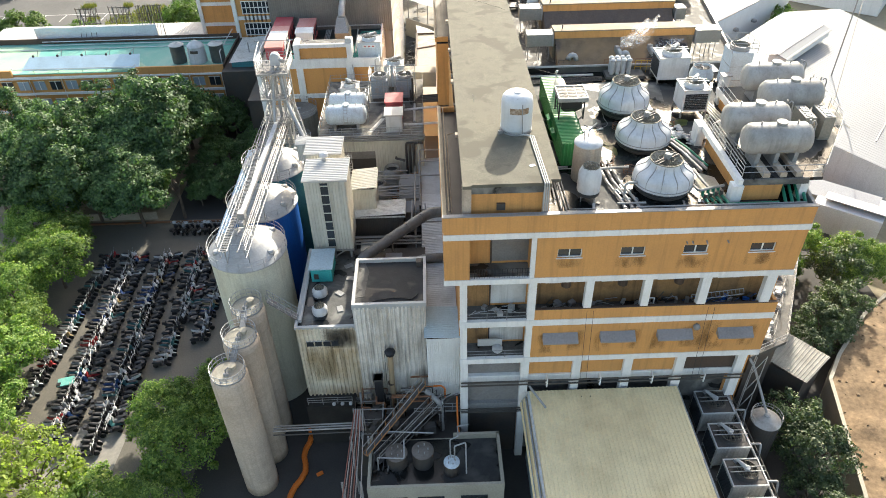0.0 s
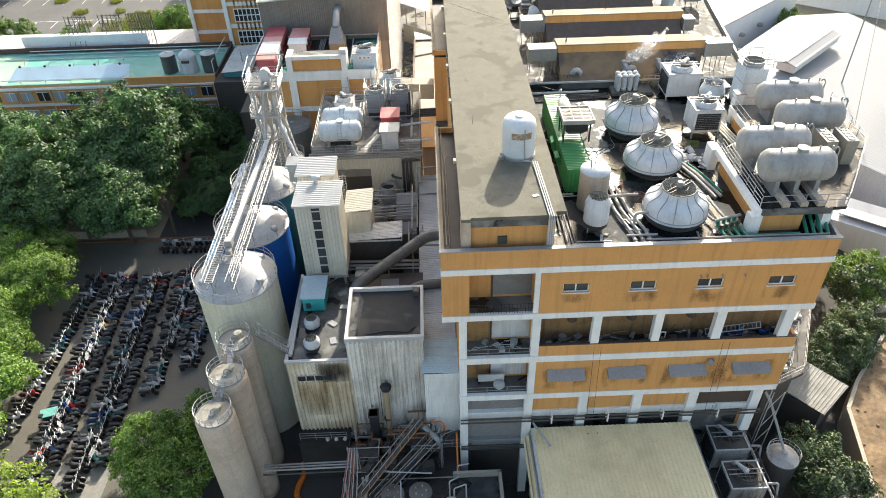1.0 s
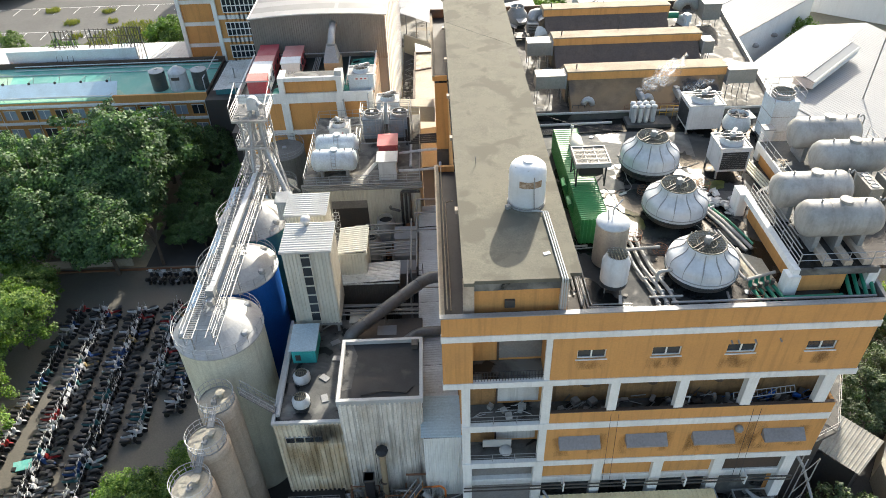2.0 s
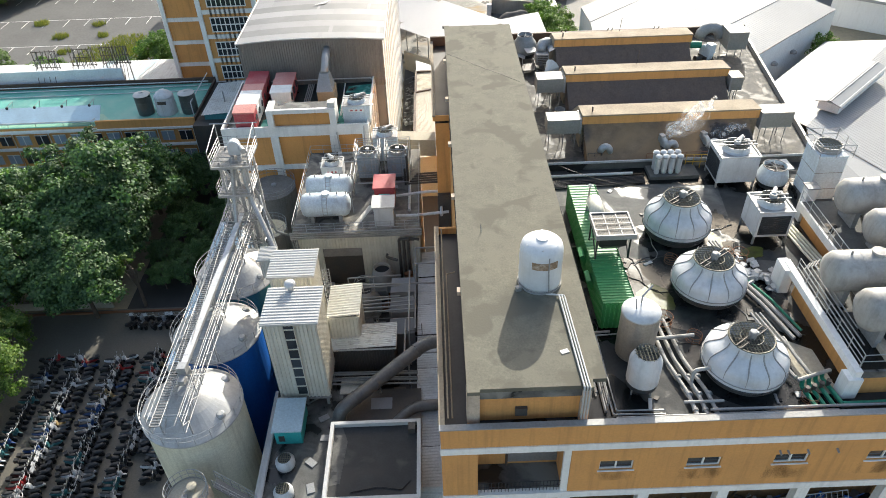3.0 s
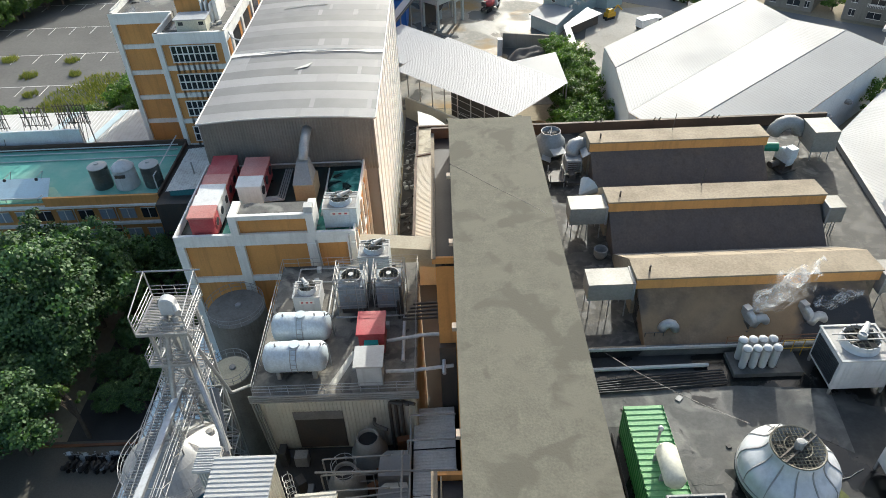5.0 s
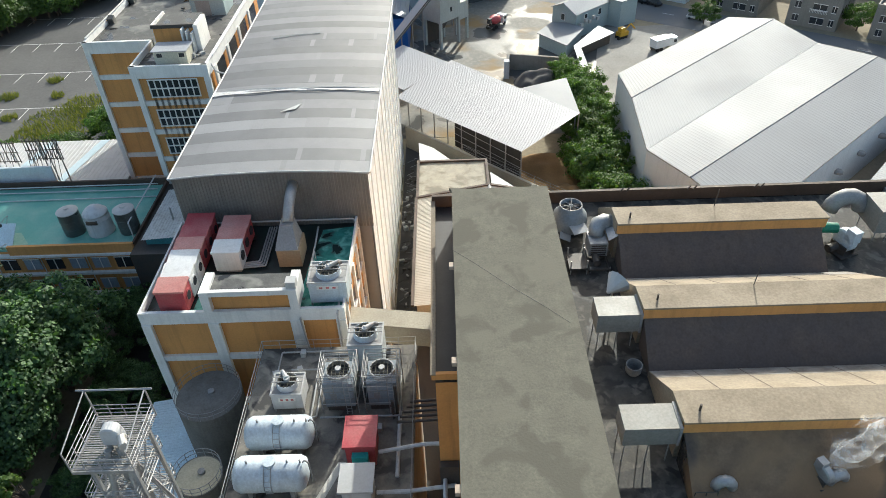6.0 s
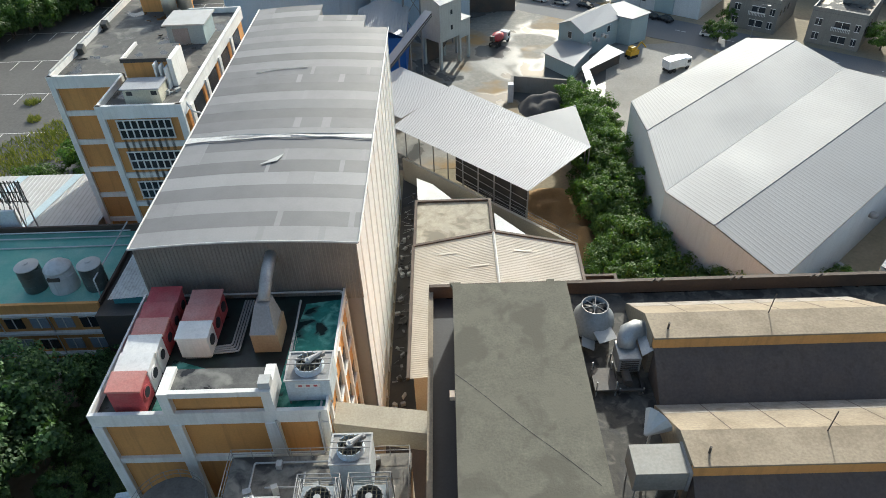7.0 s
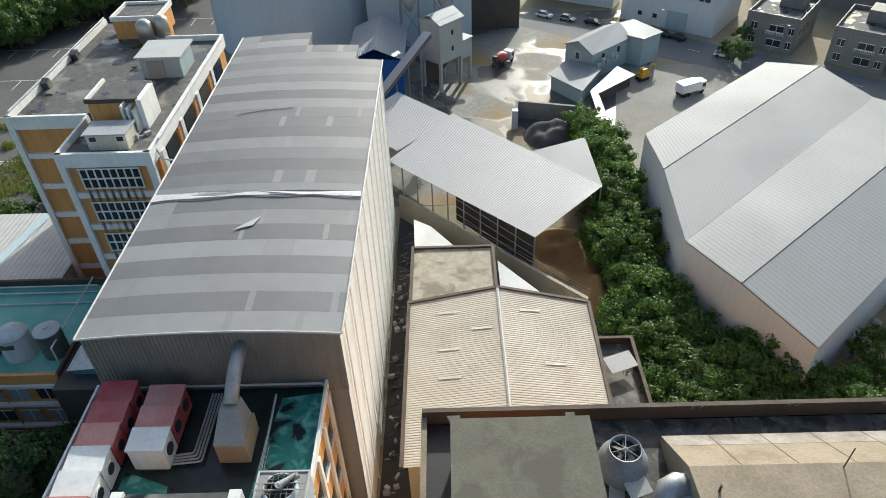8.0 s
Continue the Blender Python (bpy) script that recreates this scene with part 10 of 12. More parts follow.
for x, y0_, z in ((-9.5, -1.0, 3.4), (-3.4, -0.6, 4.4), (-0.4, 0.2, 4.0)):
    railing("walk_rail", [(x, y0_, z), (x + 2.8, y0_, z), (x + 2.8, y0_ + 2.2, z)], 1.0, DULL, "dark steel handrail on a yard platform", "yard handrails", rails=2, step=0.9)
    pf = thing("yard_platform", "small grated platform among the sooty pipes", "platform", (x + 1.4, y0_ + 1.1, 1.2), "yard platforms")
    part("deck", box(x, x + 2.8, y0_, y0_ + 2.2, z - 0.06, z), DARKMETAL, pf)
    for dx, dy in ((0.1, 0.1), (2.7, 0.1), (0.1, 2.1), (2.7, 2.1)):
        part("leg", rod((x + dx, y0_ + dy, 1.2), (x + dx, y0_ + dy, z), 0.06, seg=5), DARKMETAL, pf)
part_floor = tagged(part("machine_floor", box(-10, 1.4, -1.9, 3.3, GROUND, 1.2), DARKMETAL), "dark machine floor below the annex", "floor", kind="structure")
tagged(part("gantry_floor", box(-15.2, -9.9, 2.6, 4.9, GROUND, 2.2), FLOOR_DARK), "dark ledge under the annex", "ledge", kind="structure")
railing("yard_rail", [(-15.0, 2.9, 2.2), (-10.2, 2.9, 2.2)], 1.1, DULL, "dark steel rail under the annex", rails=3)
for k in range(3):
    tagged(part("wall_lamp", ball((-10.4 - 0.9 * k, 2.75, 2.4), 0.22, seg=10), FRP, smooth=True), "round white insulator on a pipe rack", "insulator", group="insulators")
# orange hose
b = bmesh.new()
pts = [Vector((-15.8 + 0.28 * math.sin(k * 1.3) - 0.035 * max(0, k - 4) ** 2, 4.4 - 0.95 * k, GROUND + 0.35)) for k in range(12)]
fine_ = [pts[0].lerp(pts[0], 0)] + [p.lerp(q, f) for p, q in zip(pts, pts[1:]) for f in (0.2, 0.4, 0.6, 0.8, 1.0)]
sweep(fine_, [0.3 + 0.03 * (k % 2) for k in range(len(fine_))], 10, b)
hose = tagged(part("orange_hose", b, ORANGE_PIPE), "fat orange ribbed hose lying in the lane", "hose")
b = bmesh.new()
obox((-14.1, -1.5, GROUND + 0.15), (0.7, 0.4, 0.15), 30, b)
tagged(part("orange_sack", b, ORANGE_PIPE), "small orange sack on the dark lane", "sack")

# window unit on the annex and small things
wu = thing("vent_windows", "row of four small white-framed windows", "windows", (-12.5, 4.3, 9.8))
for k in range(4):
    p_ = part("pane", box(-14.2 + 0.85 * k, -13.5 + 0.85 * k, 4.1, 4.2, 10.0, 10.6), GLASS, wu)
    part("frame", box(-14.25 + 0.85 * k, -13.45 + 0.85 * k, 4.15, 4.28, 9.92, 10.0), SHEET_ROOF, p_)
    part("frame", box(-14.25 + 0.85 * k, -13.45 + 0.85 * k, 4.15, 4.28, 10.6, 10.68), SHEET_ROOF, p_)

# balcony clutter
def clutter(name, label, x0, x1, y0, y1, z, n, mats, seed, h=0.9):
    r_ = random.Random(seed)
    for i, m in enumerate(mats):
        b = bmesh.new()
        for k in range(n):
            x, y = r_.uniform(x0, x1), r_.uniform(y0, y1)
            if r_.random() < 0.55:
                a = r_.uniform(-1, 1)
                L = r_.uniform(0.5, 1.4)
                rod((x - L * 0.5, y, z + r_.uniform(0.05, h * 0.6)), (x + L * 0.5, y + 0.3 * a, z + r_.uniform(0.05, h)), 0.035, b, 5)
            else:
                obox((x, y, z + r_.uniform(0.1, h * 0.4)), (r_.uniform(0.2, 0.8), r_.uniform(0.2, 0.6), r_.uniform(0.1, h * 0.7)), r_.uniform(0, 90), b)
        tagged(part(name, b, m), label, "clutter", kind="stuff")


clutter("steel_scrap", "tangle of pale steel tubes on a balcony", 2.4, 6.6, 0.5, 1.8, 16.83, 16, (STEEL,), 3, 0.7)
clutter("stored_junk", "stored metal frames and bars in the gallery", 8.6, 14, 0.5, 1.9, 16.83, 14, (DARKMETAL, DULL), 8, 1.0)
clutter("stored_junk", "stored metal frames and boxes in the gallery", 14, 22.5, 0.5, 1.9, 16.83, 18, (DARKMETAL, STEEL), 18, 1.3)
clutter("stored_junk", "stored crates and pipes in the gallery", 22.5, 29.8, 0.5, 1.9, 16.83, 14, (DULL, SILO_BLUE, DARKMETAL), 28, 1.4)
lad = thing("stored_ladder", "aluminium ladder lying along the gallery", "ladder", (24.6, 1.0, 17.8))
for s in (0, 0.35):
    part("stile", rod((22.8, 0.7 + s, 18.0 + s), (27.6, 0.9 + s, 18.4 + s), 0.04, seg=5), STEEL, lad)
b = bmesh.new()
for k in range(14):
    f = k / 13
    rod((22.8 + 4.8 * f, 0.7 + 0.2 * f, 18.0 + 0.4 * f), (22.8 + 4.8 * f, 1.05 + 0.2 * f, 18.35 + 0.4 * f), 0.025, b, 4)
part("rungs", b, STEEL, lad)
wf = thing("wooden_frame", "white square frame leaning in the gallery", "frame", (18.6, 1.0, 16.8))
for q in ((18.2, 19.4, 17.0, 17.08), (18.2, 19.4, 18.2, 18.28)):
    part("bar", box(q[0], q[1], 0.9, 0.98, q[2], q[3]), WHITE, wf)
for x in (18.2, 19.32):
    part("bar", box(x, x + 0.08, 0.9, 0.98, 17.08, 18.2), WHITE, wf)
yb = tagged(part("yellow_bucket", lathe([(0.2, 0), (0.26, 0.45), (0.22, 0.45)], (23.6, 0.6, 17.6), seg=14, close=False), YELLOWMETAL), "yellow bucket on the gallery wall", "bucket")
wb_ = tagged(part("white_board", obox((4.3, 1.3, 12.7), (2.4, 0.1, 0.9), 0), SHEET_ROOF), "white board leaning on a balcony", "board")
sk = tagged(part("white_sack", ball((5.0, 0.9, 12.2), 0.55, seg=14, squash=0.75), SHEET_ROOF, smooth=True), "bulging white sack on a balcony", "sack")
railing("balcony_rail", [(2.2, 0.15, 21.98), (7.5, 0.15, 21.98)], 1.0, BLACK, "black iron balcony railing", rails=2, step=0.22, r=0.02)
railing("balcony_rail", [(2.0, 0.15, 16.8), (7.5, 0.15, 16.8)], 0.9, DULL, "thin grey balcony rail", rails=2, step=1.8)
railing("balcony_rail", [(2.0, 0.15, 11.8), (7.5, 0.15, 11.8)], 0.9, DULL, "thin grey balcony rail", rails=2, step=1.8)
b = bmesh.new()
for x in (12.9, 13.5, 24.0, 24.6):
    rod((x, -0.3, 18.0), (x + 0.3, -0.5, 8.5), 0.018, b, 4)
tagged(part("hanging_wires", b, BLACK), "thin black wires hanging down the facade", "wires", kind="stuff")
for x in (20.6, 21.1, 22.3, 24.1):
    tagged(part("wall_spout", rod((x, 0.05, 25.5), (x, -0.28, 25.45), 0.07, seg=8), DULL), "short grey pipe stub in the facade", "pipe stub", group="pipe stubs")

clutter("lane_litter", "scrap, planks and buckets littering the narrow lane", -6.0, -3.8, 72, 118, GROUND + 0.04, 34, (DULL, DARKMETAL, SHEET_ROOF), 63, 1.1)
# yard coolers along the loading hall
COOLER_GREY = paint("weathered_pale_panel", (0.46, 0.455, 0.43), 0.6, wear=(0.25, 0.23, 0.2), amount=0.6, scale=0.6, streak=0.4)
for k in range(4):
    square_chiller(27.6 + 0.1 * k, -0.3 - 4.15 * k, GROUND + 5.2, 3.3, 2.9, 3.3, "weathered pale yard cooler with a white belt guard", COOLER_GREY, "x", 125, group="yard coolers row", deck=DARKMETAL)
tagged(part("cooler_stand", box(24.2, 29.6, -22, 1.8, GROUND, GROUND + 5.2), DARKMETAL), "dark raised floor under the yard coolers", "platform", kind="structure")
pipes("cooler_pipes", "pale pipes beside the yard coolers", [[(29.8, -20, 3.6), (29.6, 1.4, 3.9)], [(30.1, -20, 3.0), (29.9, 1.4, 3.2)]] + [[(28.6, -1.0 - 4.15 * k, 3.9), (30.6, -1.2 - 4.15 * k, 4.1), (30.2, -2.4 - 4.15 * k, 2.4)] for k in range(4)], DULL, 0.11)
pipes("cooler_pipes", "thin dark pipe beside the yard coolers", [[(30.4, -20, 3.2), (30.2, 1.2, 3.5)]], DARKMETAL, 0.07)
ct_ = thing("cone_tank", "round tank with a shallow pale cone lid and railing", "tank", (32.4, -2.2, GROUND))
part("shell", lathe([(1.45, 0), (1.45, 7.9)], (32.4, -2.2, GROUND), seg=32), DARKMETAL, ct_)
part("lid", lathe([(1.5, 0), (1.48, 0.06), (0.95, 0.36), (0.4, 0.6), (0.33, 0.62), (0.33, 0.76), (0.2, 0.86), (0, 0.88)], (32.4, -2.2, 3.7), seg=32), TANK_GREY, ct_, "pale cone lid")
ring_rail("rail", (32.4, -2.2, 3.7), 1.5, 0.8, STEEL, "", posts=12, parent=ct_, arc=(-30, 200))
pipes("tank_duct", "slanting grey pipe to the cone tank", [[(32.3, -2.0, 4.6), (31.0, 0.6, 8.6), (30.6, 1.2, 9.2)]], DULL, 0.13)
sc_ = thing("pipe_scaffold", "thin grey scaffold at the factory corner", "scaffold", (30.6, 0.2, GROUND))
for x, y in ((30.2, -0.5), (31.2, -0.5), (31.2, 1.2)):
    part("pole", rod((x, y, GROUND), (x, y, 11.2), 0.05, seg=5), STEEL, sc_)
for k in range(4):
    part("brace", rod((30.2, -0.5, 1 + 2.6 * k), (31.2, -0.5, 3.4 + 2.6 * k), 0.04, seg=4), STEEL, sc_)
# side balcony with junk and low tin roof on the east side
ep = thing("side_platform", "cluttered concrete side platform with railings", "platform", (37, 10, GROUND))
EP = [(31.6, 2.6), (36.2, 4.6), (43.6, 19.0), (40.2, 21.0), (33.8, 14.5)]
part("slab", prism(EP, 7.4, 7.8), DECK_GREY, ep)
part("wall", prism([(32.0, 3.2), (35.6, 5.0), (42.6, 19.0), (40.0, 20.4), (34.0, 14.5)], GROUND, 7.4), DARKMETAL, ep)
railing("rail", [(36.1, 4.7, 7.8), (43.4, 18.9, 7.8)], 1.1, SHEET_ROOF, "", rails=2, step=1.5, parent=ep)
railing("rail", [(31.8, 2.8, 7.8), (36.1, 4.7, 7.8)], 1.1, SHEET_ROOF, "", rails=2, step=1.5, parent=ep)
b = bmesh.new()
for k in range(40):
    f = rb_.random()
    c = Vector((33.2, 5.0, 7.9)).lerp(Vector((41.0, 18.6, 7.9)), f) + Vector((rb_.uniform(-0.9, 1.2), rb_.uniform(-0.6, 0.6), rb_.uniform(0, 0.4)))
    obox(c, (rb_.uniform(0.3, 1.3), rb_.uniform(0.3, 0.9), rb_.uniform(0.1, 0.7)), rb_.uniform(0, 180), b, rb_.uniform(-15, 15))
for x, y, a_ in ((34.6, 5.6, 62), (35.4, 7.4, 58), (37.0, 9.8, 66), (38.4, 12.6, 60), (40.2, 15.6, 63)):
    fr_ = thing("steel_trestle", "white tubular steel trestle standing on the side platform", "trestle", (x, y, 7.8), "white trestles")
    u_ = Vector((math.cos(radians(a_)), math.sin(radians(a_)), 0))
    w_ = Vector((-u_.y, u_.x, 0))
    for e_ in (-0.8, 0.8):
        for o_ in (-0.45, 0.45):
            p_ = Vector((x, y, 7.8)) + u_ * e_ + w_ * o_
            part("upright", rod(p_, p_ + Vector((0, 0, 1.5)), 0.035, seg=5), SHEET_ROOF, fr_)
    for h_ in (0.75, 1.48):
        for e_, o_, e2_, o2_ in ((-0.8, -0.45, 0.8, -0.45), (-0.8, 0.45, 0.8, 0.45), (-0.8, -0.45, -0.8, 0.45), (0.8, -0.45, 0.8, 0.45)):
            q_ = Vector((x, y, 7.8 + h_))
            part("tie", rod(q_ + u_ * e_ + w_ * o_, q_ + u_ * e2_ + w_ * o2_, 0.03, seg=5), SHEET_ROOF, fr_)
tagged(part("platform_junk", b, SHEET_ROOF), "white sacks and scrap on the side platform", "junk", kind="stuff")
lt_ = thing("low_tin_roof", "low tin roof with its half shade painted into the sheet", "roof", (39.8, 6.5, GROUND))
# tin colour darkened to carry the half shade over this roof
part("roof", quad_sheet((36.2, 6.4, 3.0), (39.3, 3.2, 2.6), (43.6, 6.8, 2.6), (40.2, 10.4, 3.0), 0.35), paint("shade_dark_tin_sheet", (0.27, 0.26, 0.225), 0.7, wear=(0.17, 0.16, 0.14), amount=0.6, scale=0.5), lt_)
part("wall", prism([(36.6, 6.4), (39.3, 3.7), (43.0, 6.8), (40.2, 9.8)], GROUND, 2.3), DARKMETAL, lt_)
# embankment of ochre soil behind a retaining wall
line = [Vector(p) for p in ((36.5, -45, 0), (39.2, -20, 0), (41.0, -9, 0), (44.6, 6.5, 0), (47.4, 10.2, 0), (53.8, 16.9, 0), (60, 21.5, 0), (72, 27, 0))]
HILL = paint("dry_ochre_soil", (0.235, 0.16, 0.09), 0.95, wear=(0.115, 0.083, 0.05), amount=0.9, scale=0.35, grain=2.0, bump=1.0, speck=0.3, even=2.4)
b = bmesh.new()
rows_ = []
NS, NT = 90, 34
segs = [0.0]
for p, q in zip(line, line[1:]):
    segs.append(segs[-1] + (q - p).length)
for i in range(NS + 1):
    s = segs[-1] * i / NS
    j = max(k for k in range(len(segs) - 1) if segs[k] <= s + 1e-6)
    p = line[j].lerp(line[j + 1], (s - segs[j]) / (segs[j + 1] - segs[j]))
    row = []
    for k in range(NT + 1):
        t_ = 38 * (k / NT) ** 1.4
        x, y = p.x + t_ * 0.93, p.y - t_ * 0.36
        z = -1.0 + 0.10 * t_ + 0.45 * noise.noise(Vector((x * 0.25, y * 0.25, 1))) + 0.16 * noise.noise(Vector((x * 1.3, y * 1.3, 4)))
        row.append(b.verts.new((x, y, z)))
    rows_.append(row)
for i in range(NS):
    for k in range(NT):
        b.faces.new((rows_[i][k], rows_[i][k + 1], rows_[i + 1][k + 1], rows_[i + 1][k]))
tagged(part("embankment", b, HILL, smooth=True), "bank of dry ochre soil and stones", "soil", kind="structure")
b = bmesh.new()
for p, q in zip(line, line[1:]):
    d_ = (q - p).normalized()
    n_ = Vector((-d_.y, d_.x, 0)) * 0.2
    slab([(*(p - n_).xy, -0.7), (*(q - n_).xy, -0.7), (*(q + n_).xy, -0.7), (*(p + n_).xy, -0.7)], 3.4, b)
bmesh.ops.recalc_face_normals(b, faces=b.faces)
tagged(part("retaining_wall", b, CONC_TOP), "weathered concrete retaining wall below the soil bank", "wall", kind="structure")
b = bmesh.new()
rs = random.Random(21)
for k in range(420):
    s = rs.random()
    i = int(s * (NS - 1)); kk = int(rs.random() ** 1.5 * (NT - 2))
    v = rows_[0]
    t_ = 38 * ((kk + rs.random()) / NT) ** 1.4
    s2 = segs[-1] * s
    j = max(q for q in range(len(segs) - 1) if segs[q] <= s2 + 1e-6)
    p = line[j].lerp(line[j + 1], (s2 - segs[j]) / (segs[j + 1] - segs[j]))
    x, y = p.x + t_ * 0.93, p.y - t_ * 0.36
    z = -1.0 + 0.10 * t_ + 0.45 * noise.noise(Vector((x * 0.25, y * 0.25, 1))) + 0.16 * noise.noise(Vector((x * 1.3, y * 1.3, 4)))
    bmesh.ops.create_icosphere(b, subdivisions=1, radius=rs.uniform(0.06, 0.24), matrix=Matrix.Translation((x, y, z + 0.03)) @ Matrix.Diagonal((1, rs.uniform(0.7, 1.3), 0.6, 1)))
tagged(part("stones", b, HILL), "scattered pale stones on the soil bank", "stones", kind="stuff")

# ---- long office wing with the green roof, signs and tanks ----
tl = thing("office_wing", "long ochre three-storey office wing with a green coated roof", "building", (-65, 87, GROUND))
TZ = 7.0
# pane colour: pale blue-grey, mottled darker
PANE = paint("blue_grey_pane", (0.34, 0.40, 0.46), 0.25, wear=(0.14, 0.18, 0.24), amount=0.5)
part("body", box(-96, -40.2, 80.3, 95, GROUND, TZ), ORANGE, tl)
part("roof", box(-96, -40.2, 80.3, 95, TZ, TZ + 0.15), TEAL_ROOF, tl, "green coated roof, faded in patches")
part("parapet", box(-56.5, -40.0, 79.9, 80.3, TZ - 0.4, 8.0), ORANGE, tl)
part("parapet", box(-96, -80.0, 79.9, 80.3, TZ - 0.4, 8.0), ORANGE, tl)
part("cornice", box(-96, -40.0, 79.6, 80.3, TZ - 0.7, TZ - 0.4), WHITE, tl)
part("faded_patch", prism([(-95.8, 80.6), (-79.0, 80.6), (-77.5, 84.5), (-79.5, 92), (-84, 94), (-95.8, 94.4)], TZ + 0.15, TZ + 0.165), paint("sun_faded_green_coat", (0.34, 0.50, 0.33), 0.55, wear=(0.2, 0.4, 0.3), amount=0.7, scale=0.3), tl, "sun-faded pale green coating")
part("faded_patch", prism([(-77.5, 80.5), (-56.5, 80.5), (-54.6, 81.6), (-56.8, 84.2), (-77.0, 84.2)], TZ + 0.15, TZ + 0.165), paint("worn_pale_green_coat", (0.30, 0.48, 0.36), 0.55, wear=(0.14, 0.36, 0.3), amount=0.8, scale=0.5), tl, "worn pale green coating")
part("curved_rail", tube([(-79.8, 80.0, 8.6), (-79.2, 79.7, 8.3), (-56.8, 79.7, 8.3), (-56.2, 80.0, 8.6)], 0.09), WHITE, tl)
part("parapet", box(-40.2, -39.9, 80.3, 95, TZ, 7.8), BROWN, tl)
part("parapet", box(-96, -39.9, 95, 95.3, TZ, 8.2), BROWN, tl)
for f in range(3):
    z = TZ - 3.1 - f * 3.6
    part("sill_band", box(-96, -40.0, 79.8, 80.3, z - 0.9, z - 0.55), WHITE, tl)
    for k in range(18):
        x = -95 + k * 3.05
        w = part("window", box(x, x + 2.1, 80.18, 80.32, z, z + 1.7), PANE if (k * 7 + f * 3) % 5 < 3 else GLASS, tl, "office window")
        part("frame", box(x + 1.0, x + 1.1, 80.1, 80.2, z, z + 1.7), WHITE, w)
        part("frame", box(x - 0.05, x + 2.15, 80.1, 80.2, z + 1.7, z + 1.8), WHITE, w)
        if k % 2:
            part("pier", rod((x + 2.55, 80.0, GROUND), (x + 2.55, 80.0, TZ - 0.7), 0.07, seg=6), WHITE, tl)
DARKTANK = paint("dark_stainless_tank", (0.10, 0.115, 0.112), 0.3, 0.5, wear=(0.2, 0.2, 0.19), amount=0.5, streak=0.3)
for x, m, lab in ((-49.2, DARKTANK, "upright dark steel water tank on the green roof"), (-45.6, FRP, "upright white water tank on the green roof"), (-41.7, DARKTANK, "upright dark steel water tank on the green roof")):
    t = thing("roof_tank", lab, "tank", (x, 83.5, TZ), "roof water tanks")
    r = 1.35 if m is DARKTANK else 1.65
    prof = [(r * 0.97, 0.15), (r, 0.3), (r, 3.6)] if m is DARKTANK else [(r * 1.02, 0.15), (r * 1.04, 0.3), (r * 0.96, 3.2)]
    part("shell", lathe(prof, (x, 84.0, TZ), seg=32), m, t)
    for z in (1.2, 2.4):
        part("hoop", hoop(x, 84.0, TZ + z, r * (1.0 if m is DARKTANK else 1.0), 0.035), m, t)
    if m is FRP:
        part("top", lathe([(r * 0.99, 3.15), (r * 0.97, 3.35), (r * 0.7, 3.85), (r * 0.35, 4.1), (r * 0.3, 4.3), (0, 4.34)], (x, 84.0, TZ), seg=32), FRP, t, smooth=True)
        part("patch", box(x - 0.7, x + 0.7, 84.0 - r - 0.06, 84.0 - r + 0.3, TZ + 2.35, TZ + 2.85), DARKMETAL, t, "dark level window")
    else:
        part("top", lathe([(r + 0.04, 3.55), (r + 0.04, 3.66), (r * 0.6, 3.9), (r * 0.25, 3.98), (r * 0.25, 4.1), (0, 4.12)], (x, 84.0, TZ), seg=32), SHEET_ROOF, t, "pale dusty top")
    for k in range(4):
        a_ = k * math.pi / 2 + 0.6
        part("foot", obox((x + r * 0.8 * math.cos(a_), 84.0 + r * 0.8 * math.sin(a_), TZ + 0.15), (0.25, 0.25, 0.32)), DULL, t)
pw = thing("sloping_panel", "long pale blue sloping roof panel on short posts", "panel", (-66, 81.5, TZ))
part("sheet", slab([(-78.0, 80.2, 7.9), (-55.8, 80.2, 7.9), (-56.4, 83.6, 9.2), (-77.4, 83.6, 9.2)], 0.12), paint("pale_blue_panel", (0.48, 0.62, 0.68), 0.45), pw)
for k in range(5):
    x = -76 + k * 4.6
    part("post", rod((x, 80.6, TZ), (x, 80.6, 7.9), 0.06, seg=5), DULL, pw)
    part("post", rod((x, 83.4, TZ), (x, 83.4, 9.1), 0.06, seg=5), DULL, pw)
    lp = thing("flood_lamp", "small dark flood lamp on a bent arm", "lamp", (x, 83.5, 9.1), "flood lamps")
    part("arm", tube([(x, 83.5, 9.1), (x + 0.3, 84.0, 10.2), (x, 82.4, 10.0)], 0.04), DULL, lp)
    part("head", ball((x, 82.3, 9.8), 0.25), BLACK, lp)
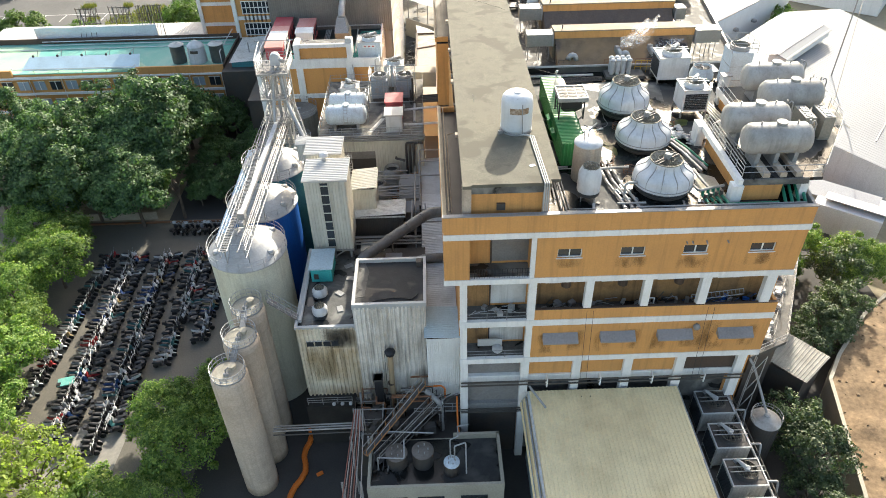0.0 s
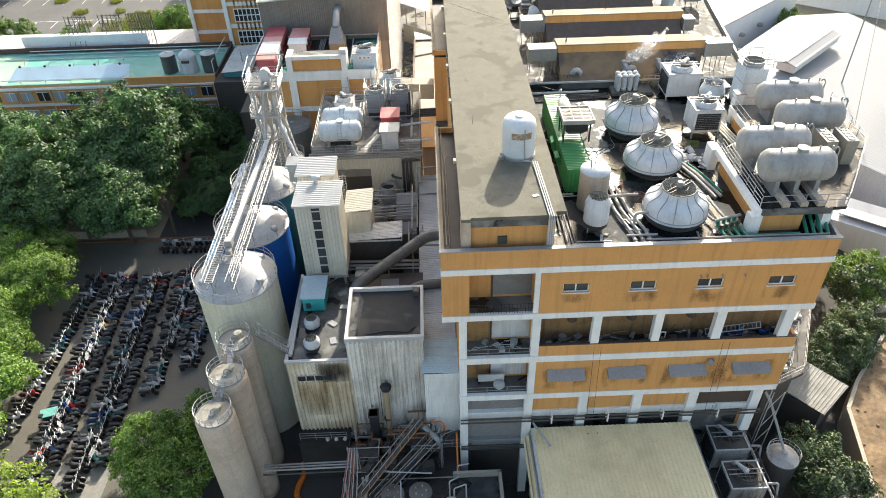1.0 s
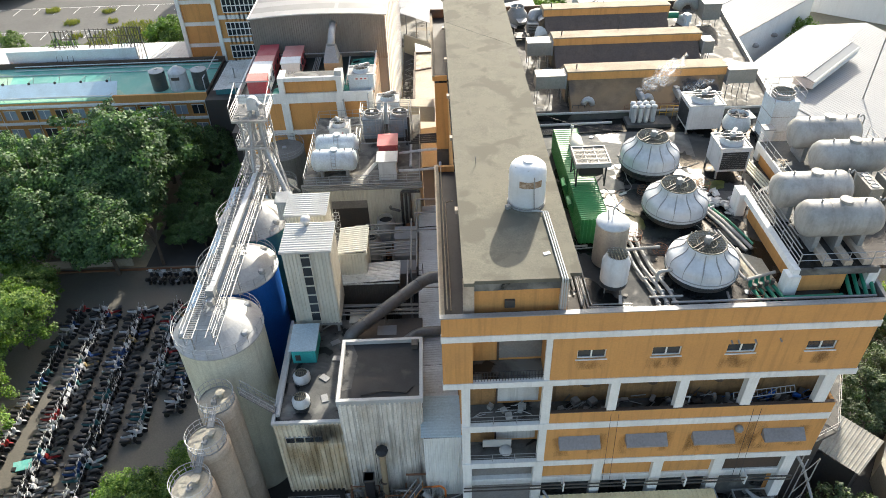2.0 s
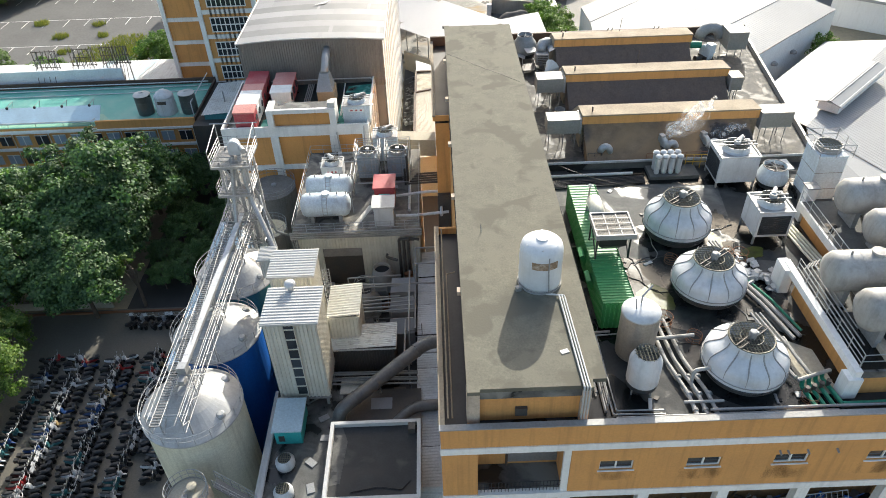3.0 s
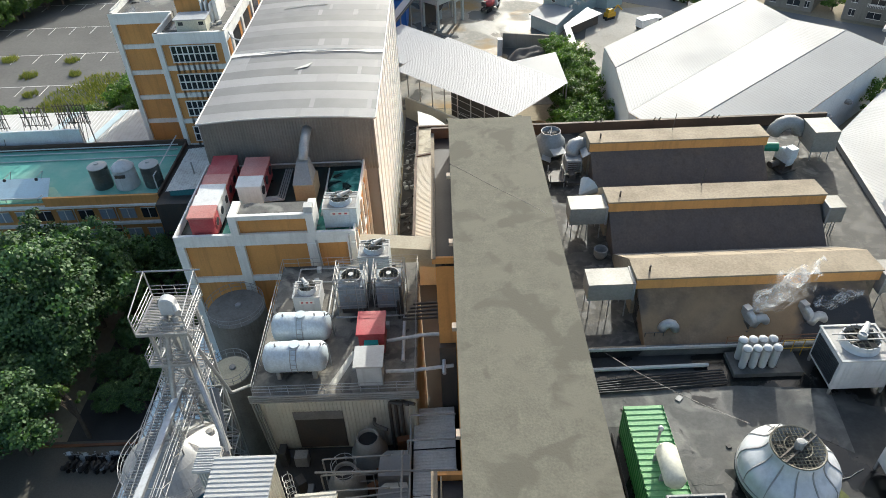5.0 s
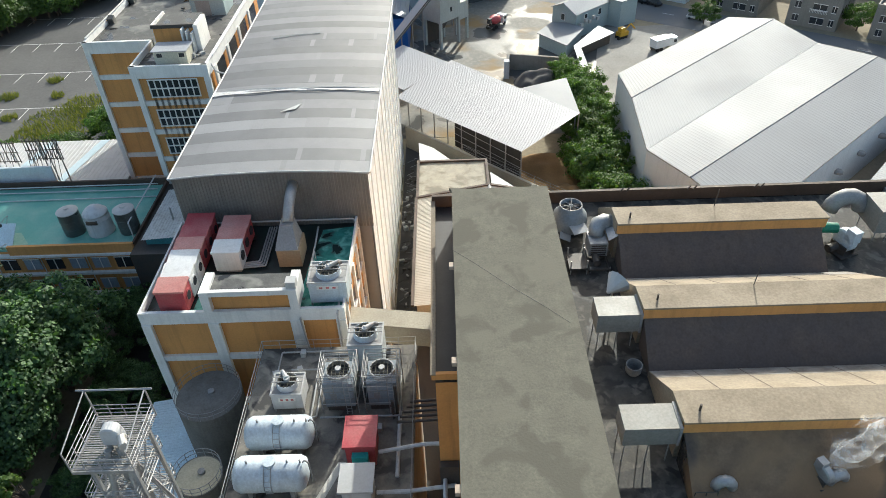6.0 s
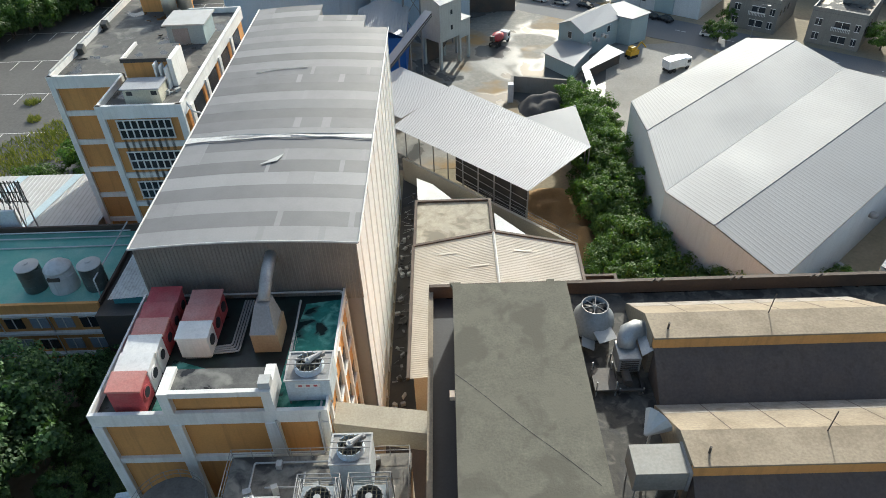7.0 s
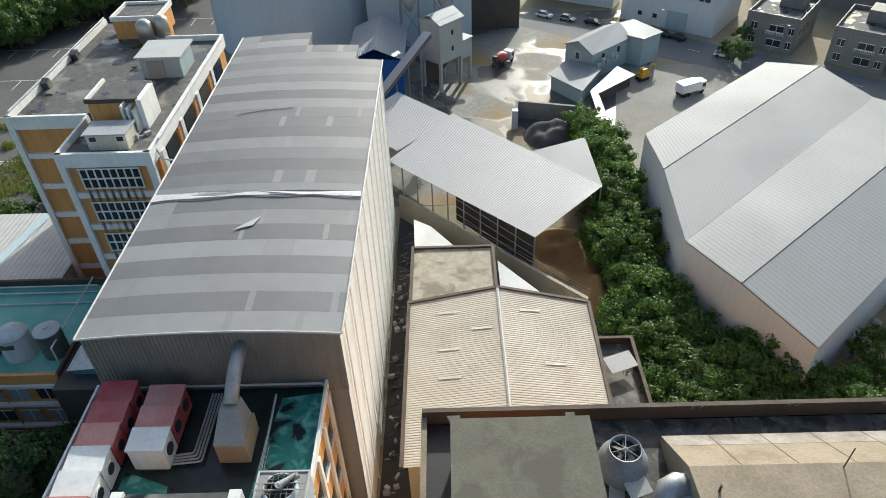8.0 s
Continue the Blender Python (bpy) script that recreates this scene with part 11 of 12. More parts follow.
for i, (x, y) in enumerate(((-70.5, 97.5), (-64.0, 98.0), (-59.5, 98.5), (-57.0, 98.5))):
    s = thing("sign_frame", "back of a rusty lattice sign frame on tall posts", "sign frame", (x, y, TZ), "sign frames")
    w = 4.2 if i < 2 else 2.4
    for dx in (-w / 2, w / 2):
        part("post", rod((x + dx * 0.7, y, GROUND), (x + dx * 0.7, y, 13.2), 0.1, seg=6), DULL, s)
    for k in range(4):
        part("brace", rod((x - w / 2 + w * k / 4, y - 0.1, 10.2), (x - w / 2 + w * (k + 1) / 4, y - 0.1, 13.4), 0.05, seg=4), DARKMETAL, s)
        part("strut", rod((x - w / 2 + w * k / 4, y - 1.6, 7.4), (x - w / 2 + w * k / 4, y - 0.1, 11.6), 0.05, seg=4), DARKMETAL, s)
    for k in range(6):
        xx = x - w / 2 + w * k / 5
        part("slat", box(xx - 0.05, xx + 0.05, y - 0.2, y - 0.1, 10.0, 13.6), DARKMETAL, s)
    for z in (10.3, 11.8, 13.3):
        part("slat", box(x - w / 2 - 0.2, x + w / 2 + 0.2, y - 0.22, y - 0.12, z - 0.05, z + 0.05), DARKMETAL, s)
pb = tagged(part("parapet_board", box(-82, -57.0, 96.4, 96.8, GROUND, 10.0), paint("white_board_paint", (0.68, 0.72, 0.74), 0.5)), "long white board along the rear roof edge", "board")
ws = thing("white_shed_roof", "white ribbed shed roof with leaf shadows", "shed", (-62, 108, GROUND))
part("roof", quad_sheet((-100, 99.0, 3.2), (-50.2, 99.0, 3.2), (-50.2, 117.0, 2.8), (-100, 117.0, 2.8), 0.7), SHEET_ROOF, ws)
part("roof_light", slab([(-71.5, 99.2, 3.32), (-70.0, 99.2, 3.32), (-67.0, 116.8, 2.92), (-68.5, 116.8, 2.92)], 0.02), SHEET_BLUE, ws)
part("roof_light", slab([(-62.5, 99.2, 3.32), (-61.0, 99.2, 3.32), (-58.0, 116.8, 2.92), (-59.5, 116.8, 2.92)], 0.02), SHEET_BLUE, ws)
part("wall", box(-99, -50.6, 99.2, 116.6, GROUND, 2.7), WHITE_WALL, ws)
ln = thing("link_building", "link building, its shade painted dark, with a pale ribbed lean-to roof", "building", (-36, 85, GROUND))
# dark steel colour on these walls stands for the deep shade here
part("body", box(-40.0, -27.5, 78.5, 95, GROUND, 7.2), DARKMETAL, ln)
part("lean_roof", quad_sheet((-38.8, 80.2, 8.2), (-33.4, 80.2, 8.6), (-33.0, 91.0, 9.2), (-38.2, 91.0, 8.8), 0.4), SHEET, ln)
part("lean_body", box(-38.4, -33.6, 80.6, 90.5, 7.2, 8.2), SILO_TEAL, ln)
part("post", rod((-35.5, 84.0, 8.6), (-35.5, 84.0, 10.6), 0.12, seg=8), DULL, ln)
part("wall", box(-33.4, -27.3, 68.6, 95, GROUND, 6.0), DARKMETAL, ln)
pipes("wing_pipes", "white pipes along the green roof edge", [[(-80, 94.2, TZ + 0.9), (-41, 94.2, TZ + 0.9)], [(-80, 93.6, TZ + 0.4), (-41, 93.6, TZ + 0.4)], [(-40.6, 82, TZ), (-40.6, 82, TZ + 2.8), (-40.6, 93.5, TZ + 2.8)], [(-96, 91.5, TZ + 0.3), (-40.6, 91.8, TZ + 0.3)]], FRP, 0.09)
# roof of the tower block
RT = TOP - 0.8
sh1 = thing("stair_head", "ochre stair head with white fins on the tower block", "roof house", (-36.5, 105, RT))
part("body", box(-38.6, -33.0, 102.6, 108.0, RT, RT + 3.2), ORANGE, sh1)
part("parapet", box(-38.8, -32.8, 102.4, 102.7, RT + 3.2, RT + 3.7), DARKMETAL, sh1)
part("parapet", box(-38.8, -38.5, 102.7, 108.0, RT + 3.2, RT + 3.7), WHITE, sh1)
part("roof", box(-38.5, -33.0, 102.7, 108.0, RT + 3.2, RT + 3.3), DECK_GREY, sh1)
for k in range(3):
    part("fin", box(-34.4 + 0.6 * k, -34.2 + 0.6 * k, 101.2, 102.6, RT, RT + 3.4 - 0.3 * k), WHITE, sh1)
part("fin", box(-32.9, -32.3, 102.2, 106.5, RT, RT + 3.6), WHITE, sh1)
wh1 = thing("roof_house", "small white-roofed house on the tower block roof", "roof house", (-34.5, 118, RT))
part("wall", box(-37.4, -32.2, 115.8, 120.8, RT, RT + 2.8), OFF, wh1)
part("roof", box(-37.8, -31.8, 115.4, 121.2, RT + 2.8, RT + 3.0), SHEET_ROOF, wh1)
part("door", box(-36.6, -34.4, 115.7, 115.82, RT, RT + 2.3), DULL, wh1)
wh2 = thing("roof_cabin", "small cream cabin near the parapet", "roof house", (-35.5, 98, RT))
part("wall", box(-37.4, -33.0, 97.6, 100.4, RT, RT + 1.9), SILO_CREAM, wh2)
part("roof", box(-37.6, -32.8, 97.3, 100.6, RT + 1.9, RT + 2.05), SHED_ROOF, wh2)
for x in (-37.0, -34.0):
    part("window", box(x, x + 0.7, 97.54, 97.62, RT + 1.1, RT + 1.6), GLASS, wh2)
wh3 = thing("stair_head", "rear ochre stair head with a flat roof", "roof house", (-42, 134, RT))
part("body", box(-45.8, -39.2, 129.5, 135.5, RT, RT + 2.9), ORANGE, wh3)
part("roof", box(-45.6, -39.4, 129.7, 135.3, RT + 2.9, RT + 3.0), DECK_GREY, wh3)
for q in ((-46.0, -39.0, 129.3, 129.6), (-46.0, -39.0, 135.4, 135.7), (-46.0, -45.7, 129.6, 135.4), (-39.3, -39.0, 129.6, 135.4)):
    part("parapet", box(*q, RT + 2.7, RT + 3.35), WHITE, wh3)
for x, y in ((-40.6, 127.4), (-38.8, 129.0)):
    t = thing("steel_tank", "bright stainless water tank on the tower block", "tank", (x, y, RT), "stainless roof tanks")
    part("shell", lathe([(1.1, 0.6), (1.1, 3.0), (0.6, 3.5), (0, 3.6)], (x, y, RT), seg=24), STAIN, t, smooth=True)
    part("stand", lathe([(0.9, 0), (0.9, 0.6)], (x, y, RT), seg=16), DULL, t)
for k in range(2):
    part("buttress", obox((-49.3, 114 + k * 9.0, RT + 0.5), (0.9, 1.0, 1.2), 0, rx=20), DECK_GREY, tb)
part("parapet_pipe", tube([(-49.9, 105.5, TOP + 0.25), (-49.8, 116, TOP + 0.3), (-50.0, 126, TOP + 0.2), (-49.9, 135.5, TOP + 0.3)], 0.12), SHEET_ROOF, tb)
clutter("roof_gear", "scattered small machines and pipes on the tower block roof", -40, -33.5, 109, 126, RT, 14, (DULL, DARKMETAL), 41, 0.8)
clutter("roof_gear", "air-conditioner units by the stair head", -33.4, -31.4, 98.6, 101.6, RT, 8, (SHEET_ROOF,), 44, 0.9)
pipes("block_pipes", "white pipes along the tower block parapet", [[(-29.7, 98, TOP + 0.2), (-29.7, 127, TOP + 0.2)], [(-30.2, 97.5, TOP - 0.3), (-29.3, 96.8, TOP - 1.6), (-27.5, 97.5, TOP - 2.6)]], FRP, 0.12)
# openings in the side of the tower block
for i in range(5):
    z = TOP - 5.4 - i * 4.4
    for k in range(4):
        part("window", box(-30.28, -30.22 + 0.24, 100.0 + k * 7, 103.6 + k * 7, z + 1.0, z + 3.4), GLASS, tb, "dark side window")

# ---- trees ----
def leaf_material(name, dark, light, glow=0.35):
    m = bpy.data.materials.new(name)
    m.use_nodes = True
    nd, ln = m.node_tree.nodes, m.node_tree.links
    bs, out = nd["Principled BSDF"], nd["Material Output"]
    geo, inf = nd.new("ShaderNodeNewGeometry"), nd.new("ShaderNodeObjectInfo")
    mx = nd.new("ShaderNodeMix")
    mx.data_type = "RGBA"
    mx.inputs[6].default_value, mx.inputs[7].default_value = (*dark, 1), (*light, 1)
    pw = nd.new("ShaderNodeMath")
    pw.operation = "POWER"
    ln.new(geo.outputs["Random Per Island"], pw.inputs[0])
    pw.inputs[1].default_value = 1.5
    ln.new(pw.outputs[0], mx.inputs[0])
    vr = nd.new("ShaderNodeMapRange")
    vr.inputs["To Min"].default_value, vr.inputs["To Max"].default_value = 0.75, 1.25
    ln.new(inf.outputs["Random"], vr.inputs["Value"])
    m2 = nd.new("ShaderNodeMix")
    m2.data_type, m2.blend_type = "RGBA", "MULTIPLY"
    m2.inputs[0].default_value = 1
    ln.new(mx.outputs[2], m2.inputs[6])
    ln.new(vr.outputs[0], m2.inputs[7])
    ln.new(m2.outputs[2], bs.inputs["Base Color"])
    bs.inputs["Roughness"].default_value = 0.62
    tr = nd.new("ShaderNodeBsdfTranslucent")
    br_ = nd.new("ShaderNodeMix")
    br_.data_type, br_.blend_type = "RGBA", "MULTIPLY"
    br_.inputs[0].default_value = 1
    ln.new(m2.outputs[2], br_.inputs[6])
    br_.inputs[7].default_value = (1.3, 1.5, 0.65, 1)
    ln.new(br_.outputs[2], tr.inputs["Color"])
    sh_ = nd.new("ShaderNodeMixShader")
    sh_.inputs[0].default_value = glow
    ln.new(bs.outputs[0], sh_.inputs[1])
    ln.new(tr.outputs[0], sh_.inputs[2])
    ln.new(sh_.outputs[0], out.inputs["Surface"])
    return m


LEAF_DARK = leaf_material("deep_green_leaves", (0.032, 0.076, 0.028), (0.14, 0.235, 0.08), 0.32)
LEAF_LIGHT = leaf_material("fresh_green_leaves", (0.075, 0.15, 0.028), (0.27, 0.36, 0.09), 0.45)
LEAF_PALE = leaf_material("pale_yellow_green_leaves", (0.15, 0.2, 0.04), (0.36, 0.42, 0.12), 0.55)
LEAF_GREY = leaf_material("grey_green_leaves", (0.035, 0.062, 0.026), (0.12, 0.165, 0.075), 0.25)
BARK = paint("tree_bark", (0.13, 0.10, 0.075), 0.95, wear=(0.07, 0.055, 0.04), amount=0.6, scale=2, grain=9, bump=0.5)


def leaf_cloud(seed, clumps, per, leaf, rx, rz, gap=0.0, low=-0.35):
    """Crown mesh data: clumps of small folded leaves over an uneven crown."""
    g = np.random.RandomState(seed)
    vs, fs = [], []
    centres = []
    for _ in range(clumps):
        while True:
            d = g.normal(size=3)
            d /= np.linalg.norm(d)
            if d[2] > low:
                break
        n_ = noise.noise(Vector(d * 1.7) + Vector((seed * 3.1, 0, 0)))
        rr_ = (0.66 + 0.34 * g.rand() ** 0.5) * (1 + 0.62 * n_)
        centres.append((d * np.array([rx, rx, rz]) * rr_, d))
    for c, d in centres:
        cr = g.uniform(0.5, 1.5) * rx * 0.23
        for _ in range(int(per * g.uniform(0.6, 1.3))):
            o = g.normal(size=3)
            o *= cr * g.rand() ** 0.42 / max(1e-6, np.linalg.norm(o))
            o[2] *= 0.7
            p = c + o
            nrm = o / max(1e-6, np.linalg.norm(o)) * 0.8 + d * 0.4 + np.array([0, 0, 0.35]) + g.normal(size=3) * 0.45
            nrm /= np.linalg.norm(nrm)
            t = np.cross(nrm, g.normal(size=3))
            t /= max(1e-6, np.linalg.norm(t))
            s = np.cross(nrm, t)
            L = leaf * g.uniform(0.6, 1.35)
            W = L * 0.42
            i = len(vs)
            vs += [tuple(p - t * L * 0.5), tuple(p + s * W - nrm * L * 0.1), tuple(p + t * L * 0.55 - nrm * L * 0.14), tuple(p - s * W - nrm * L * 0.1)]
            fs += [(i, i + 1, i + 2), (i, i + 2, i + 3)]
    return vs, fs, centres


def make_tree(label, seed, material, rx, rz, trunk, clumps=80, per=55, leaf=0.42, low=-0.35, group="", name="tree"):
    """A tree at the origin: tapered trunk, limbs towards the clumps, and a crown."""
    t = thing(name, label, name, (0, 0, 0), group, local=True)
    vs, fs, cs = leaf_cloud(seed, clumps, per, leaf, rx, rz, low=low)
    me = bpy.data.meshes.new("crown")
    me.from_pydata([(x, y, z + trunk + rz * 0.35) for x, y, z in vs], [], fs)
    me.materials.append(material)
    c = new("crown", me)
    c.parent = t
    b = bmesh.new()
    r0 = 0.05 * (trunk + rz) * 0.5 + 0.06
    top = Vector((0.2, 0.1, trunk + rz * 0.2))
    rod((0, 0, -0.4), (0.1, 0, trunk * 0.55), r0, b, 10, r0 * 0.75)
    rod((0.1, 0, trunk * 0.52), top, r0 * 0.75, b, 8, r0 * 0.45)
    part("trunk", b, BARK, t)
    b = bmesh.new()
    for k in range(0, len(cs), max(1, len(cs) // 14)):
        q = Vector(cs[k][0]) * 0.85 + Vector((0, 0, trunk + rz * 0.35))
        s = Vector((0.1, 0, trunk * 0.5)).lerp(top, (k % 5) / 5)
        mid_ = s.lerp(q, 0.5) + Vector((0, 0, 0.3))
        rod(s, mid_, r0 * 0.38, b, 6, r0 * 0.25)
        rod(mid_, q, r0 * 0.25, b, 5, r0 * 0.08)
    part("branchwork", b, BARK, t)
    return t


# forest before the office wing
big = [make_tree("tall dense dark green broadleaf tree in the grove", 10 + k, LEAF_DARK, 5.2, 4.6, 6.2, 120, 165, 0.36, -0.5, "grove trees") for k in range(3)]
spots = [(-63, 66), (-55, 71), (-47, 53.5), (-49.5, 48), (-61, 55), (-46.5, 66), (-70, 66), (-47.5, 45.5), (-62, 47), (-48, 58.5), (-53, 62), (-47, 62), (-51.5, 55), (-46, 70), (-55, 47.5), (-68, 57), (-76, 60), (-78, 70), (-70, 48)] + [(-40.5, 75.5), (-38.2, 73.5), (-43, 76.5), (-39, 77.5), (-35, 64), (-33.5, 60), (-35, 69), (-34.5, 55.5), (-32, 66), (-37.5, 55), (-36.5, 59.5), (-38, 66), (-39.5, 61), (-40.5, 56), (-39.5, 51), (-36, 51.5), (-41, 66.5), (-41.5, 70.5), (-33.2, 71)]
rt_ = random.Random(3)
for i, (x, y) in enumerate(spots):
    s = rt_.uniform(0.8, 1.08) * (0.5 if y > 73 else 0.4 if x > -42 else 1.34 - 0.016 * math.hypot(x + 49, y - 60))
    m = pose(x, y, GROUND, 0, 0, rt_.uniform(0, 360)) @ Matrix.Diagonal((s, s, s * rt_.uniform(0.9, 1.1), 1))
    if i < 3:
        big[i].matrix_basis = m
    else:
        copy_thing(big[i % 3], m)
yl = make_tree("small yellow-green tree among darker ones", 31, LEAF_LIGHT, 1.6, 1.8, 6.5, 16, 40, 0.42)
yl.matrix_basis = pose(-41.5, 47.5, GROUND)
# bright trees along the parking lot
lit = [make_tree("bright green broadleaf tree beside the parking lot", 40 + k, LEAF_LIGHT, 4.4, 3.6, 4.2, 125, 140, 0.27, -0.4, "parking lot trees") for k in range(3)]
spots = [(-60, 46.5), (-55.5, 38), (-54.5, 31), (-57, 24), (-54.5, 19), (-53, 12), (-58, 32), (-62, 40), (-63, 28), (-62, 19), (-60, 10), (-52.5, 5), (-57, 2), (-28.6, 5.2), (-27.9, 0.0), (-29.5, -6.0), (-35.0, -7.5), (-27.2, 9.8), (-31.6, 4.2)]
for i, (x, y) in enumerate(spots):
    s = rt_.uniform(0.8, 1.1) * (0.86 if x > -35 else 1.0) * (0.72 if (x, y) == (-27.2, 9.8) else 1.16 if (x, y) == (-27.9, 0.0) else 1)
    m = pose(x, y, GROUND, 0, 0, rt_.uniform(0, 360)) @ Matrix.Diagonal((s, s, s, 1))
    if i < 3:
        lit[i].matrix_basis = m
    else:
        copy_thing(lit[i % 3], m)
thin = [make_tree("thin airy tree with pale sparse leaves", 60 + k, LEAF_PALE, 4.0, 3.0, 4.0, 46, 36, 0.36, -0.3, "airy trees") for k in range(2)]
for i, (x, y) in enumerate(((-45, -1), (-41.5, -4.5), (-48.5, -4), (-38, -8), (-44, -9))):
    s = rt_.uniform(0.85, 1.15)
    m = pose(x, y, GROUND, 0, 0, rt_.uniform(0, 360)) @ Matrix.Diagonal((s, s, s, 1))
    if i < 2:
        thin[i].matrix_basis = m
    else:
        copy_thing(thin[i % 2], m)
# trees east of the factory
gr = [make_tree("grey-green leafy tree beside the factory", 70 + k, LEAF_GREY, 3.6, 3.4, 4.0, 95, 85, 0.28, -0.5, "east side trees") for k in range(2)]
for i, (x, y, s) in enumerate(((37.0, -0.6, 0.86), (37.6, -4.2, 0.92), (36.4, -8.2, 0.8), (37.0, -12.5, 0.9), (51.0, 18, 0.95), (47.2, 14.6, 0.85), (49.6, 15.4, 0.8), (44.4, 12.1, 0.7), (53.5, 24.5, 1.0))):
    m = pose(x, y, GROUND, 0, 0, rt_.uniform(0, 360)) @ Matrix.Diagonal((s, s, s, 1))
    if i < 2:
        gr[i].matrix_basis = m
    else:
        copy_thing(gr[i % 2], m)
for i, (x, y, s) in enumerate(((51, 31, 1.0), (47.5, 27, 0.8), (55.5, 26.5, 1.0), (59, 27, 0.9))):
    copy_thing(lit[i % 3], pose(x, y, GROUND, 0, 0, 40 * i) @ Matrix.Diagonal((s * 0.8, s * 0.8, s * 0.8, 1)))
# scrub between the lane and the white warehouse
LEAF_SHRUB = leaf_material("mid_green_shrub_leaves", (0.045, 0.095, 0.015), (0.11, 0.19, 0.03), 0.35)
scr = [make_tree("dense green shrub behind the factory", 80 + k, LEAF_SHRUB, 2.7, 2.2, 1.4, 70, 110, 0.21, -0.3, "shrubs", "shrub") for k in range(3)]
k = 0
for y in range(76, 150, 3):
    xa = 24.0 + (y - 76) * 0.05 if y > 95 else 20.5 + (y - 76) * 0.2
    xb = 30.0 if y > 88 else 42.0
    x = xa
    while x < xb:
        s = rt_.uniform(0.8, 1.35)
        m = pose(x + rt_.uniform(-0.8, 0.8), y + rt_.uniform(-1, 1), GROUND, 0, 0, rt_.uniform(0, 360)) @ Matrix.Diagonal((s, s, s, 1))
        if k < 3:
            scr[k].matrix_basis = m
        elif not (y < 92 and x < 24.5):
            copy_thing(scr[(k + (k // 5)) % 3], m)
        k += 1
        x += rt_.uniform(2.3, 3.4)
for x, y, s in ((46, 82, 1.1), (50, 84, 1.0), (54, 88, 1.1), (43, 78.5, 1.0), (48, 79, 1.2), (53, 82, 1.1), (-62, 128, 1.5), (-58, 125, 1.4), (-70, 121, 1.3), (-66, 119.5, 1.2), (-79, 119.5, 1.2), (-84, 118.5, 1.4), (-98, 122, 1.6), (-103, 120, 1.5), (-64, 133, 1.4), (66, 178, 1.0), (100, 170, 1.2), (84, 118, 1.2), (72.5, 189, 0.9)):
    copy_thing(scr[int(x * 7) % 3], pose(x, y, GROUND, 0, 0, x * 13) @ Matrix.Diagonal((s, s, s, 1)))
# dark hedges behind the old car park
for i in range(30):
    f = i / 29
    p = Vector((-128, 168, 0)).lerp(Vector((-84, 236, 0)), f)
    for dx in (0, 6):
        s = rt_.uniform(1.6, 2.4)
        copy_thing(scr[i % 3], pose(p.x - dx + rt_.uniform(-2, 2), p.y + dx * 0.8 + rt_.uniform(-2, 2), GROUND, 0, 0, rt_.uniform(0, 360)) @ Matrix.Diagonal((s, s, s, 1)))
for i in range(26):
    x, y = rt_.uniform(-118, -66), rt_.uniform(222, 262)
    s = rt_.uniform(1.6, 2.6)
    copy_thing(scr[i % 3], pose(x, y, GROUND, 0, 0, rt_.uniform(0, 360)) @ Matrix.Diagonal((s, s, s, 1)))
# weeds in the lot
b_vs, b_fs = [], []
gw = np.random.RandomState(5)
for cx, cy, r in ((-79, 138, 7), (-80, 132, 6), (-76, 145, 5), (-71, 138, 6), (-95, 150, 2), (-88, 158, 1.6), (-104, 160, 2), (-90, 140, 1.6), (-84, 150, 1.5)):
    for _ in range(int(70 * r)):
        a, q = gw.rand() * 6.28, r * gw.rand() ** 0.6
        p = np.array([cx + q * math.cos(a), cy + q * math.sin(a), GROUND])
        h_ = gw.uniform(0.4, 1.3)
        o = gw.normal(size=2) * 0.35
        i = len(b_vs)
        b_vs += [(p[0] - 0.12, p[1], p[2]), (p[0] + 0.12, p[1] + 0.1, p[2]), (p[0] + o[0], p[1] + o[1], p[2] + h_)]
        b_fs.append((i, i + 1, i + 2))
me = bpy.data.meshes.new("weeds")
me.from_pydata(b_vs, [], b_fs)
me.materials.append(leaf_material("dry_weed_blades", (0.10, 0.12, 0.03), (0.26, 0.24, 0.08), 0.3))
tagged(new("weeds", me), "tufts of yellowing weeds in the old car park", "weeds", kind="stuff")
b = bmesh.new()
for i in range(7):
    for k in range(16):
        x, y = -150 + k * 5.5 + i * 1.5, 124 + i * 18
        obox((x, y, GROUND + 0.04), (0.14, 5.0, 0.012), 0, b)
    obox((-110 + i * 1.5, 126.5 + i * 18, GROUND + 0.04), (84, 0.14, 0.012), 0, b)
tagged(part("bay_lines", b, WHITE), "faded white bay lines on the old car park", "road marking", kind="structure")
b = bmesh.new()
for k in range(14):
    f = k / 14
    p = Vector((22, 212, 0)).lerp(Vector((152, 118, 0)), f)
    obox((p.x, p.y, GROUND + 0.062), (3.0, 0.15, 0.012), -36, b)
tagged(part("lane_marks", b, WHITE), "white dashed centre line on the road", "road marking", kind="structure")

